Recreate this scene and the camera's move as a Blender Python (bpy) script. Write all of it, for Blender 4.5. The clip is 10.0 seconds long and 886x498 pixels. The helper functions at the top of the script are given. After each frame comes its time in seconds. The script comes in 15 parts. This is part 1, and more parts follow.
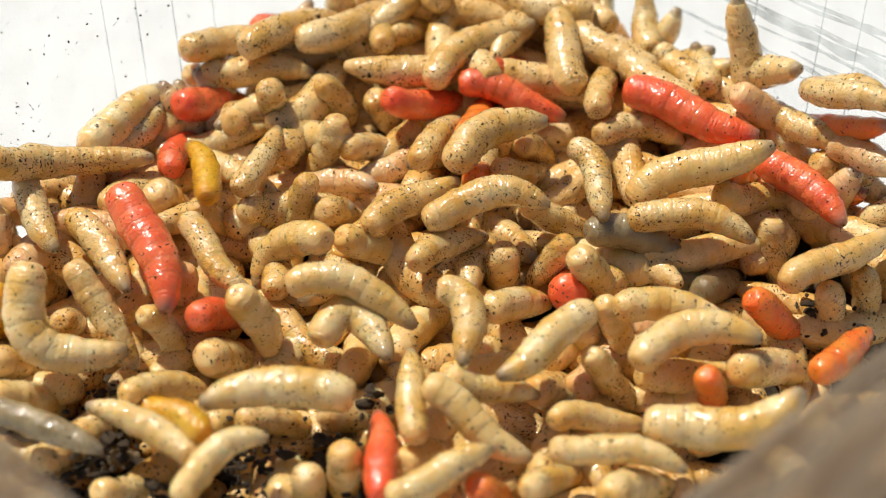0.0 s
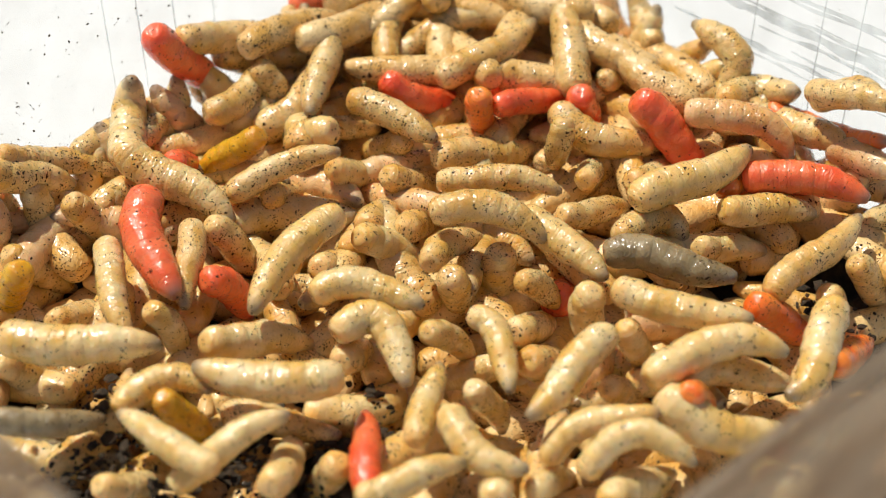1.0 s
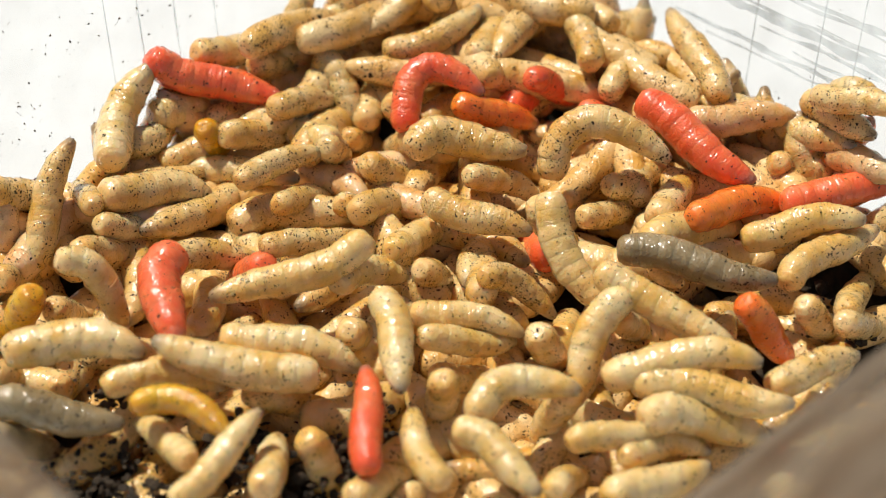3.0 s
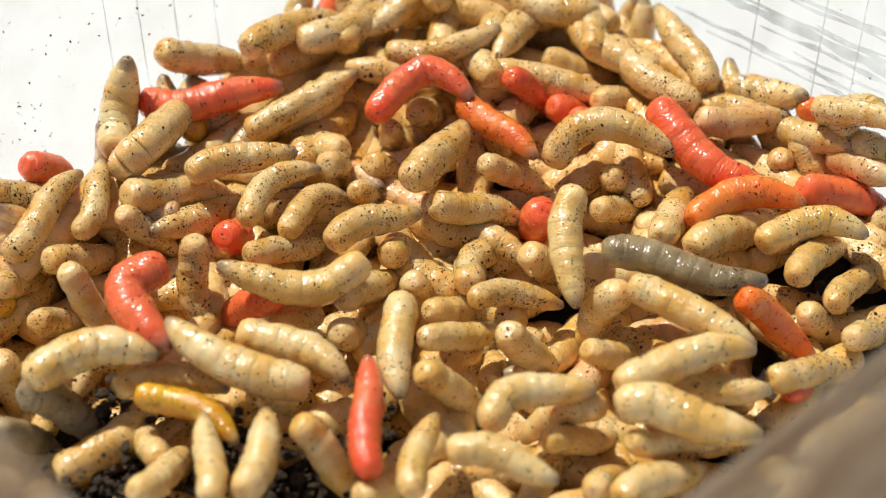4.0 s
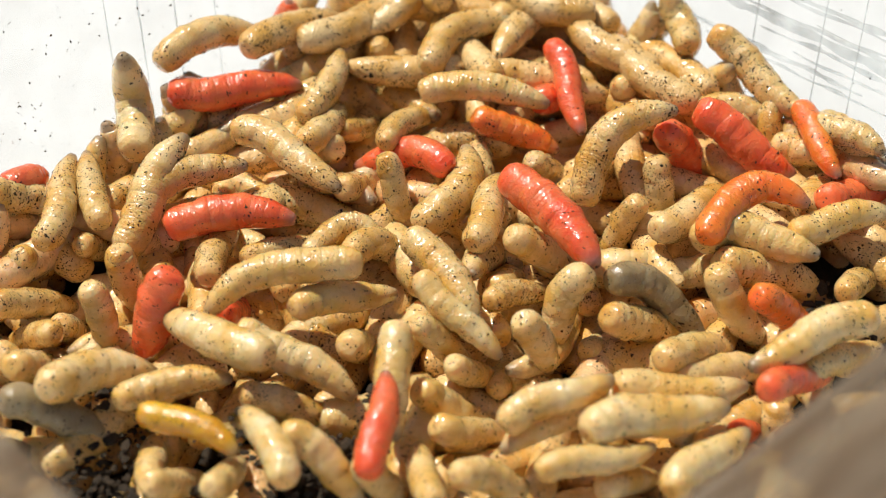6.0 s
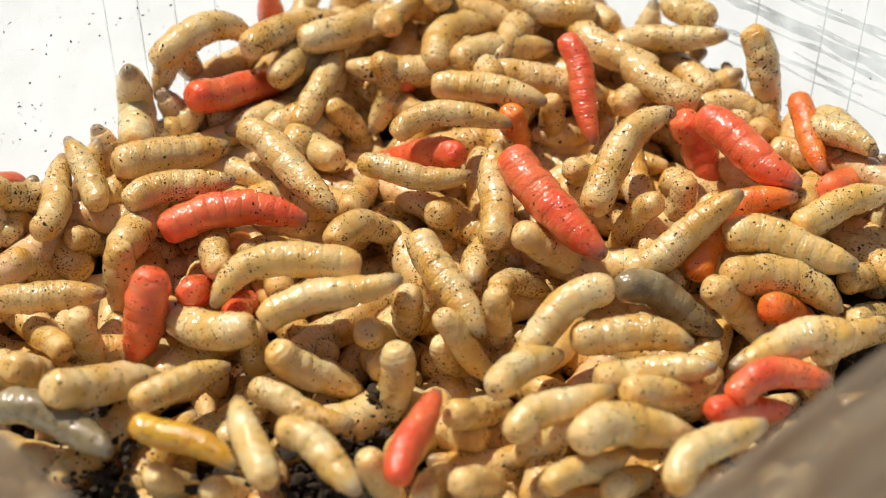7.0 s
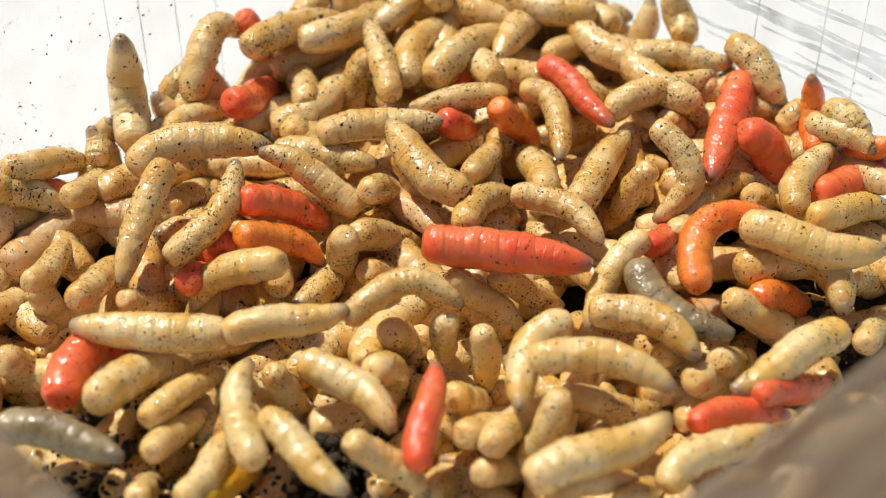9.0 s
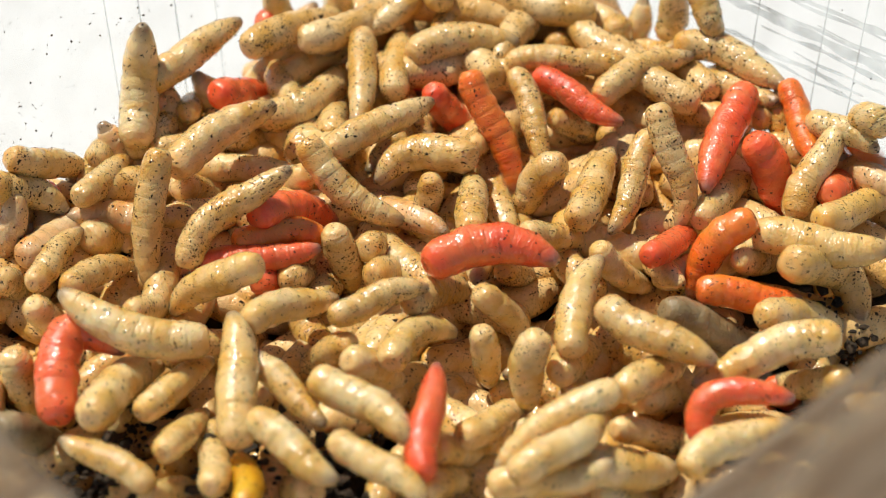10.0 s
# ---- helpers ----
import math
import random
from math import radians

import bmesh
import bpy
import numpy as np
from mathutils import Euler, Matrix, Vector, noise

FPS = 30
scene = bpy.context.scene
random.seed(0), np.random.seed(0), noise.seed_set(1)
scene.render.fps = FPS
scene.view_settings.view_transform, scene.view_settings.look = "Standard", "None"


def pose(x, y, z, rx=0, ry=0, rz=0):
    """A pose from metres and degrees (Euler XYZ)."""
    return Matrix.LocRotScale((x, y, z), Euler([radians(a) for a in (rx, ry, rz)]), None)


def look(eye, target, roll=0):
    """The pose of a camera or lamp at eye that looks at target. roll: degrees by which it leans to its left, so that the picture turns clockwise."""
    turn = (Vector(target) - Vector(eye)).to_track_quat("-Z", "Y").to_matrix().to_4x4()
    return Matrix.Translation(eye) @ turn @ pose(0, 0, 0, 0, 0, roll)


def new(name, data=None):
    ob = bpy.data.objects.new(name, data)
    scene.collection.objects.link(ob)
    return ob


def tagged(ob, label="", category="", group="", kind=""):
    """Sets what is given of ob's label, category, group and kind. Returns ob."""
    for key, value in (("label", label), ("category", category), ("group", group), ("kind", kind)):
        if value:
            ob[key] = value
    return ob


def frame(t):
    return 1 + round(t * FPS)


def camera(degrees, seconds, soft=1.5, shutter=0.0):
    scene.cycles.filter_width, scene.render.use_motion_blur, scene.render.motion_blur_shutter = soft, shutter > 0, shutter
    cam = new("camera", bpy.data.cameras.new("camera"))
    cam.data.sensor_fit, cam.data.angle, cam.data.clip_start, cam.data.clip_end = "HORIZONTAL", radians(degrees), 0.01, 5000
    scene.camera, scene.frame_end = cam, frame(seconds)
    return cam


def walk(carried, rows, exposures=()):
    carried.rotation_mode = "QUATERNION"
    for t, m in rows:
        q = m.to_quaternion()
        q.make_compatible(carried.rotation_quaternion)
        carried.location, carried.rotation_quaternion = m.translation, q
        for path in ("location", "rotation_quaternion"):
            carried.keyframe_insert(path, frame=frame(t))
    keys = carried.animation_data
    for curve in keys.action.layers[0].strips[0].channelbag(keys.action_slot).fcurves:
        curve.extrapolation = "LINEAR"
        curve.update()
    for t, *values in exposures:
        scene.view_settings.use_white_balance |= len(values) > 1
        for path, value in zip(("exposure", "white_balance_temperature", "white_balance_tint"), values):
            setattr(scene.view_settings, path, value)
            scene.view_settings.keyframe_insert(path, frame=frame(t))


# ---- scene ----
DRIFT = [(0.0, 0.0), (1.0, 0.015), (2.5, 0.04), (4.0, 0.06), (5.5, 0.065), (8.0, 0.085), (10.0, 0.095)]
cam = camera(26.0, 10.0, soft=1.05, shutter=0.4)
EYE, AIM = Vector((0.0, -0.1269, 0.1364)), Vector((0.0, 0.0, 0.030))
walk(cam, [(t, Matrix.Translation(EYE) @ pose(0, 0, 0, 0, 0, d - 0.06) @ Matrix.Translation(-EYE) @ look(EYE, AIM)) for t, d in DRIFT],
     exposures=[(0.0, 0.30, 6550, 10), (10.0, 0.30, 6550, 10)])
cam.data.dof.use_dof = True
cam.data.dof.focus_distance = 0.168
cam.data.dof.aperture_fstop = 23.0

MM = 0.001

# ---- light ----
SUN = Vector((-0.38, 0.30, 0.88)).normalized()
world = bpy.data.worlds.new("world")
world.use_nodes = True
scene.world = world
sky = world.node_tree.nodes.new("ShaderNodeTexSky")
sky.sky_type, sky.sun_disc = "NISHITA", False
sky.sun_elevation = math.asin(SUN.z)
sky.sun_rotation = math.atan2(SUN.x, SUN.y)
back = world.node_tree.nodes["Background"]
back.inputs["Strength"].default_value = 0.055
world.node_tree.links.new(sky.outputs["Color"], back.inputs["Color"])
lamp = bpy.data.lights.new("sun", "SUN")
lamp.energy, lamp.angle, lamp.color = 3.6, radians(0.55), (1.0, 0.945, 0.84)
sun = new("sun", lamp)
sun.matrix_world = look(SUN * 2, (0, 0, 0))


# ---- materials ----
def material(name):
    m = bpy.data.materials.new(name)
    m.use_nodes = True
    return m, m.node_tree, m.node_tree.nodes["Principled BSDF"]


def node(tree, kind, **values):
    n = tree.nodes.new("ShaderNode" + kind)
    for key, value in values.items():
        n.inputs[key.replace("_", " ")].default_value = value
    return n


def ramp(tree, source, low, high, a=(0, 0, 0, 1), b=(1, 1, 1, 1)):
    n = tree.nodes.new("ShaderNodeValToRGB")
    n.color_ramp.elements[0].position, n.color_ramp.elements[0].color = low, a
    n.color_ramp.elements[1].position, n.color_ramp.elements[1].color = high, b
    tree.links.new(source, n.inputs["Fac"])
    return n


def mixed(tree, fac, a, b, blend="MIX"):
    n = tree.nodes.new("ShaderNodeMix")
    n.data_type, n.blend_type = "RGBA", blend
    for socket, value in ((n.inputs[0], fac), (n.inputs[6], a), (n.inputs[7], b)):
        if isinstance(value, (int, float, tuple)):
            socket.default_value = value
        else:
            tree.links.new(value, socket)
    return n.outputs[2]


def math_node(tree, op, a, b=0.0):
    n = tree.nodes.new("ShaderNodeMath")
    n.operation = op
    for socket, value in zip(n.inputs, (a, b)):
        if isinstance(value, (int, float)):
            socket.default_value = value
        else:
            tree.links.new(value, socket)
    return n.outputs[0]


def larva_skin(name, pale, deep, dust, wet, tip=False, soft=True):
    """Moist translucent skin with blotches, fine wrinkles and stuck crumbs of dark litter."""
    m, tree, bsdf = material(name)
    link = tree.links.new
    here = node(tree, "TexCoord").outputs["Object"]
    dice, along = tree.nodes.new("ShaderNodeAttribute"), tree.nodes.new("ShaderNodeAttribute")
    for n, name in ((dice, "seed"), (along, "along")):
        n.attribute_type, n.attribute_name = "OBJECT", name
    dice = dice.outputs["Fac"]
    slide = tree.nodes.new("ShaderNodeCombineXYZ")
    link(along.outputs["Fac"], slide.inputs["X"])
    body = tree.nodes.new("ShaderNodeVectorMath")
    link(here, body.inputs[0]), link(slide.outputs["Vector"], body.inputs[1])
    where = body.outputs["Vector"]
    shift = math_node(tree, "MULTIPLY", dice, 40.0)
    blotch = tree.nodes.new("ShaderNodeTexNoise")
    blotch.noise_dimensions = "4D"
    blotch.inputs["Scale"].default_value, blotch.inputs["Detail"].default_value = 300, 3
    link(where, blotch.inputs["Vector"]), link(shift, blotch.inputs["W"])
    skin = mixed(tree, ramp(tree, blotch.outputs["Fac"], 0.38, 0.62).outputs["Color"], pale, deep)
    skin = mixed(tree, math_node(tree, "MULTIPLY", dice, 0.35), skin, deep)
    if tip:
        # the head end is clear and greyish, with the dark mouthparts showing through
        axis = tree.nodes.new("ShaderNodeSeparateXYZ")
        link(here, axis.inputs["Vector"])
        far = math_node(tree, "ADD", math_node(tree, "MULTIPLY", axis.outputs["X"], 800.0), 0.40)
        skin = mixed(tree, ramp(tree, far, 0.0, 1.0, (0, 0, 0, 1), (0.75, 0.75, 0.75, 1)).outputs["Color"], skin, (0.17, 0.145, 0.11, 1))
    # crumbs: small cells, only some of them filled, stretched by a warp
    warp = tree.nodes.new("ShaderNodeTexNoise")
    warp.noise_dimensions = "4D"
    warp.inputs["Scale"].default_value, warp.inputs["Detail"].default_value = 1500, 2
    link(where, warp.inputs["Vector"]), link(shift, warp.inputs["W"])
    bent = tree.nodes.new("ShaderNodeMixRGB")
    bent.blend_type = "LINEAR_LIGHT"
    bent.inputs["Fac"].default_value = 0.0006
    link(where, bent.inputs["Color1"]), link(warp.outputs["Color"], bent.inputs["Color2"])
    moved = tree.nodes.new("ShaderNodeVectorMath")
    link(bent.outputs["Color"], moved.inputs[0]), link(dice, moved.inputs[1])
    # the crumbs stick in patches
    patch = tree.nodes.new("ShaderNodeTexNoise")
    patch.noise_dimensions = "4D"
    patch.inputs["Scale"].default_value, patch.inputs["Detail"].default_value = 420, 2
    link(where, patch.inputs["Vector"]), link(math_node(tree, "ADD", shift, 7.0), patch.inputs["W"])
    crowd = ramp(tree, patch.outputs["Fac"], 0.46, 0.66).outputs["Color"]
    marks = None
    for size, limit, share in ((1300, 0.15, dust * 1.15), (2400, 0.20, dust * 1.6), (3600, 0.21, dust * 1.5), (700, 0.070, dust * 0.4)):
        cell = tree.nodes.new("ShaderNodeTexVoronoi")
        cell.inputs["Scale"].default_value = size
        link(moved.outputs["Vector"], cell.inputs["Vector"])
        near = math_node(tree, "LESS_THAN", cell.outputs["Distance"], limit * 1.18)
        split = tree.nodes.new("ShaderNodeSeparateColor")
        link(cell.outputs["Color"], split.inputs["Color"])
        some = math_node(tree, "LESS_THAN", split.outputs["Red"], math_node(tree, "MULTIPLY", crowd, share))
        spot = math_node(tree, "MULTIPLY", near, some)
        marks = spot if marks is None else math_node(tree, "MAXIMUM", marks, spot)
    wrinkle = tree.nodes.new("ShaderNodeTexNoise")
    wrinkle.inputs["Scale"].default_value, wrinkle.inputs["Detail"].default_value = 1100, 4
    wrinkle.inputs["Roughness"].default_value = 0.62
    link(moved.outputs["Vector"], wrinkle.inputs["Vector"])
    grit = tree.nodes.new("ShaderNodeTexNoise")
    grit.inputs["Scale"].default_value, grit.inputs["Detail"].default_value = 4200, 2
    link(moved.outputs["Vector"], grit.inputs["Vector"])
    # narrow folds that run round the body
    squeeze = node(tree, "Mapping")
    squeeze.inputs["Scale"].default_value = (1.0, 0.30, 0.30)
    link(moved.outputs["Vector"], squeeze.inputs["Vector"])
    fold = tree.nodes.new("ShaderNodeTexNoise")
    fold.inputs["Scale"].default_value, fold.inputs["Detail"].default_value = 1500, 2
    link(squeeze.outputs["Vector"], fold.inputs["Vector"])
    folds = math_node(tree, "MULTIPLY", fold.outputs["Fac"], 0.55)
    # low welts round the body, three to a ring, broken here and there
    run = tree.nodes.new("ShaderNodeSeparateXYZ")
    link(moved.outputs["Vector"], run.inputs["Vector"])
    beat = math_node(tree, "SINE", math_node(tree, "ADD", math_node(tree, "MULTIPLY", run.outputs["X"], 14600.0), math_node(tree, "MULTIPLY", warp.outputs["Fac"], 2.5)))
    welts = math_node(tree, "MULTIPLY", math_node(tree, "MULTIPLY", beat, 0.12), blotch.outputs["Fac"])
    folds = math_node(tree, "ADD", folds, welts)
    # fine brown film of dust on the skin
    film = math_node(tree, "MULTIPLY", ramp(tree, grit.outputs["Fac"], 0.55, 0.75).outputs["Color"], dust * 0.75)
    skin = mixed(tree, film, skin, (0.26, 0.155, 0.065, 1))
    skin = mixed(tree, marks, skin, (0.040, 0.024, 0.010, 1))
    link(skin, bsdf.inputs["Base Color"])
    height = math_node(tree, "ADD", math_node(tree, "ADD", wrinkle.outputs["Fac"], folds), math_node(tree, "MULTIPLY", grit.outputs["Fac"], 0.22 + 0.5 * dust))
    bump = node(tree, "Bump", Strength=0.45, Distance=0.0003)
    link(math_node(tree, "ADD", height, marks), bump.inputs["Height"])
    link(bump.outputs["Normal"], bsdf.inputs["Normal"])
    shine = node(tree, "Bump", Strength=0.55, Distance=0.0003)
    dimple = tree.nodes.new("ShaderNodeTexNoise")
    dimple.inputs["Scale"].default_value, dimple.inputs["Detail"].default_value = 2000, 0.6
    link(moved.outputs["Vector"], dimple.inputs["Vector"])
    link(math_node(tree, "ADD", math_node(tree, "ADD", dimple.outputs["Fac"], folds), math_node(tree, "MULTIPLY", grit.outputs["Fac"], 0.04)), shine.inputs["Height"])
    link(shine.outputs["Normal"], bsdf.inputs["Coat Normal"])
    rough = math_node(tree, "ADD", math_node(tree, "MULTIPLY", grit.outputs["Fac"], 0.25), math_node(tree, "MULTIPLY", marks, 0.5))
    link(math_node(tree, "ADD", rough, wet - 0.1), bsdf.inputs["Roughness"])
    bsdf.inputs["Subsurface Weight"].default_value = 0.68 if soft else 0.0
    bsdf.inputs["Subsurface Radius"].default_value = (1.0, 0.72, 0.48)
    bsdf.inputs["Subsurface Scale"].default_value = 0.0010
    bsdf.inputs["Specular IOR Level"].default_value = 0.35
    bsdf.inputs["Coat IOR"].default_value = 1.55
    link(math_node(tree, "SUBTRACT", 1.0, marks), bsdf.inputs["Coat Weight"])
    bsdf.inputs["Coat Roughness"].default_value = 0.135
    return m


COATS = {
    "cream": ((0.90, 0.675, 0.345, 1), (0.77, 0.455, 0.110, 1), 0.32, 0.38),
    "dusty": ((0.87, 0.625, 0.290, 1), (0.71, 0.390, 0.078, 1), 0.68, 0.40),
    "pink": ((0.88, 0.595, 0.320, 1), (0.73, 0.370, 0.110, 1), 0.40, 0.40),
    "grey": ((0.40, 0.310, 0.165, 1), (0.24, 0.170, 0.075, 1), 0.34, 0.40),
    "red": ((0.95, 0.200, 0.060, 1), (0.88, 0.100, 0.022, 1), 0.24, 0.40),
    "orange": ((0.97, 0.285, 0.030, 1), (0.93, 0.155, 0.012, 1), 0.24, 0.40),
    "yellow": ((0.80, 0.44, 0.012, 1), (0.68, 0.31, 0.008, 1), 0.35, 0.30),
}
SKINS = {kind: larva_skin(kind + "_skin", *coat) for kind, coat in COATS.items()}
BURIED_SKIN = larva_skin("buried_skin", *COATS["dusty"], soft=False)
TIPS = {kind: larva_skin(kind + "_head_skin", *coat, tip=True) for kind, coat in COATS.items()}

DARK, dark_tree, dark_bsdf = material("dark_horn")
dark_bsdf.inputs["Base Color"].default_value = (0.05, 0.028, 0.012, 1)
dark_bsdf.inputs["Roughness"].default_value = 0.4


def plastic(name, tint, least, most, drawn=(1.0, 1.0, 1.0), grain=260.0):
    """Thin moulded plastic, scuffed and a little milky; least and most of it clear. The scuffs are drawn out along the tub's axes."""
    m, tree, bsdf = material(name)
    link = tree.links.new
    lie = node(tree, "Mapping")
    lie.inputs["Rotation"].default_value = (0, 0, -radians(43))
    link(node(tree, "TexCoord").outputs["Object"], lie.inputs["Vector"])
    draw = node(tree, "Mapping")
    draw.inputs["Scale"].default_value = drawn
    link(lie.outputs["Vector"], draw.inputs["Vector"])
    where = draw.outputs["Vector"]
    # darker brown in the base colour stands in for maggots reflected in the rim
    brown_streak = node(tree, "TexNoise", Scale=grain * 0.6, Detail=3.0)
    link(where, brown_streak.inputs["Vector"])
    link(mixed(tree, ramp(tree, brown_streak.outputs["Fac"], 0.44, 0.60).outputs["Color"], tint, (tint[0] * 0.40, tint[1] * 0.28, tint[2] * 0.20, 1)), bsdf.inputs["Base Color"])
    bsdf.inputs["Roughness"].default_value = 0.28
    bsdf.inputs["Specular IOR Level"].default_value = 0.3
    scuff = node(tree, "TexNoise", Scale=grain, Detail=5.0)
    link(where, scuff.inputs["Vector"])
    bump = node(tree, "Bump", Strength=0.2, Distance=0.0004)
    link(scuff.outputs["Fac"], bump.inputs["Height"])
    link(bump.outputs["Normal"], bsdf.inputs["Normal"])
    clear = node(tree, "BsdfTransparent", Color=(0.95, 0.96, 0.96, 1))
    haze = node(tree, "BsdfTranslucent", Color=tint)
    body = node(tree, "MixShader", Fac=0.5)
    link(bsdf.outputs[0], body.inputs[1]), link(haze.outputs[0], body.inputs[2])
    whole = node(tree, "MixShader")
    link(ramp(tree, scuff.outputs["Fac"], 0.3, 0.75, (most, most, most, 1), (least, least, least, 1)).outputs["Color"], whole.inputs[0])
    link(body.outputs[0], whole.inputs[1]), link(clear.outputs[0], whole.inputs[2])
    link(whole.outputs[0], tree.nodes["Material Output"].inputs["Surface"])
    return m


PLASTIC = plastic("scuffed_clear_plastic", (0.62, 0.60, 0.56, 1), 0.88, 0.97)
RIM_PLASTIC = plastic("milky_grey_rim_plastic", (0.36, 0.29, 0.21, 1), 0.04, 0.62, (0.14, 1.0, 1.0), 420.0)
GREY_PLASTIC = plastic("pale_grey_plastic", (0.55, 0.64, 0.68, 1), 0.62, 0.99)


def speckled(name, low, high, scale, rough):
    m, tree, bsdf = material(name)
    where = node(tree, "TexCoord").outputs["Object"]
    grain = node(tree, "TexNoise", Scale=scale, Detail=6.0, Roughness=0.7)
    tree.links.new(where, grain.inputs["Vector"])
    tree.links.new(ramp(tree, grain.outputs["Fac"], 0.35, 0.68, low, high).outputs["Color"], bsdf.inputs["Base Color"])
    bump = node(tree, "Bump", Strength=0.6, Distance=0.0006)
    tree.links.new(grain.outputs["Fac"], bump.inputs["Height"])
    tree.links.new(bump.outputs["Normal"], bsdf.inputs["Normal"])
    bsdf.inputs["Roughness"].default_value = rough
    return m


SOIL = speckled("damp_dark_litter", (0.012, 0.008, 0.004, 1), (0.065, 0.040, 0.018, 1), 900, 0.9)
TABLE = speckled("white_painted_board", (0.80, 0.81, 0.80, 1), (0.88, 0.88, 0.87, 1), 30, 0.5)


# ---- building helpers ----
def mesh_of(name, bm, *mats, smooth=True):
    me = bpy.data.meshes.new(name)
    bm.to_mesh(me)
    bm.free()
    for m in mats:
        me.materials.append(m)
    if smooth:
        me.polygons.foreach_set("use_smooth", [True] * len(me.polygons))
    return me


def part(name, bm, mat, parent, label=""):
    ob = new(name, mesh_of(name, bm, mat))
    ob.parent = parent
    return tagged(ob, label)


# ---- the tub ----
TURN = radians(43)
AX, BX = Vector((math.cos(TURN), math.sin(TURN), 0)), Vector((-math.sin(TURN), math.cos(TURN), 0))
RIM = 52.0
LO_A, HI_A, LO_B, HI_B = -49.2, 37.0, -45.4, 33.5     # inside of the walls at the rim, in mm along the tub's axes
DRAFT = 0.05


def tub_point(a, b, z):
    return (AX * a + BX * b) * MM + Vector((0, 0, z * MM))


def rounded_outline(grow, z, radius, steps=7):
    """The tub's outline at height z mm, grown outwards by so many mm."""
    inset = (RIM - z) * DRAFT - grow
    a0, a1, b0, b1 = LO_A + inset, HI_A - inset, LO_B + inset, HI_B - inset
    pts = []
    for ca, cb, start in ((a1 - radius, b1 - radius, 0), (a0 + radius, b1 - radius, 90), (a0 + radius, b0 + radius, 180), (a1 - radius, b0 + radius, 270)):
        for i in range(steps + 1):
            w = radians(start + 90 * i / steps)
            pts.append(tub_point(ca + radius * math.cos(w), cb + radius * math.sin(w), z))
    return pts


def loft(bm, rings, close_first=False, close_last=False):
    rows = [[bm.verts.new(p) for p in ring] for ring in rings]
    n = len(rows[0])
    for lower, upper in zip(rows, rows[1:]):
        for i in range(n):
            bm.faces.new((lower[i], lower[(i + 1) % n], upper[(i + 1) % n], upper[i]))
    if close_first:
        bm.faces.new(list(reversed(rows[0])))
    if close_last:
        bm.faces.new(rows[-1])
    return rows


def wall_point(side, at, z, off):
    """A place on the inside of a far wall: at mm along it, z mm up, off mm proud of it."""
    inset = (RIM - z) * DRAFT + off
    return tub_point(at, HI_B - inset, z) if side == "b" else tub_point(HI_A - inset, at, z)


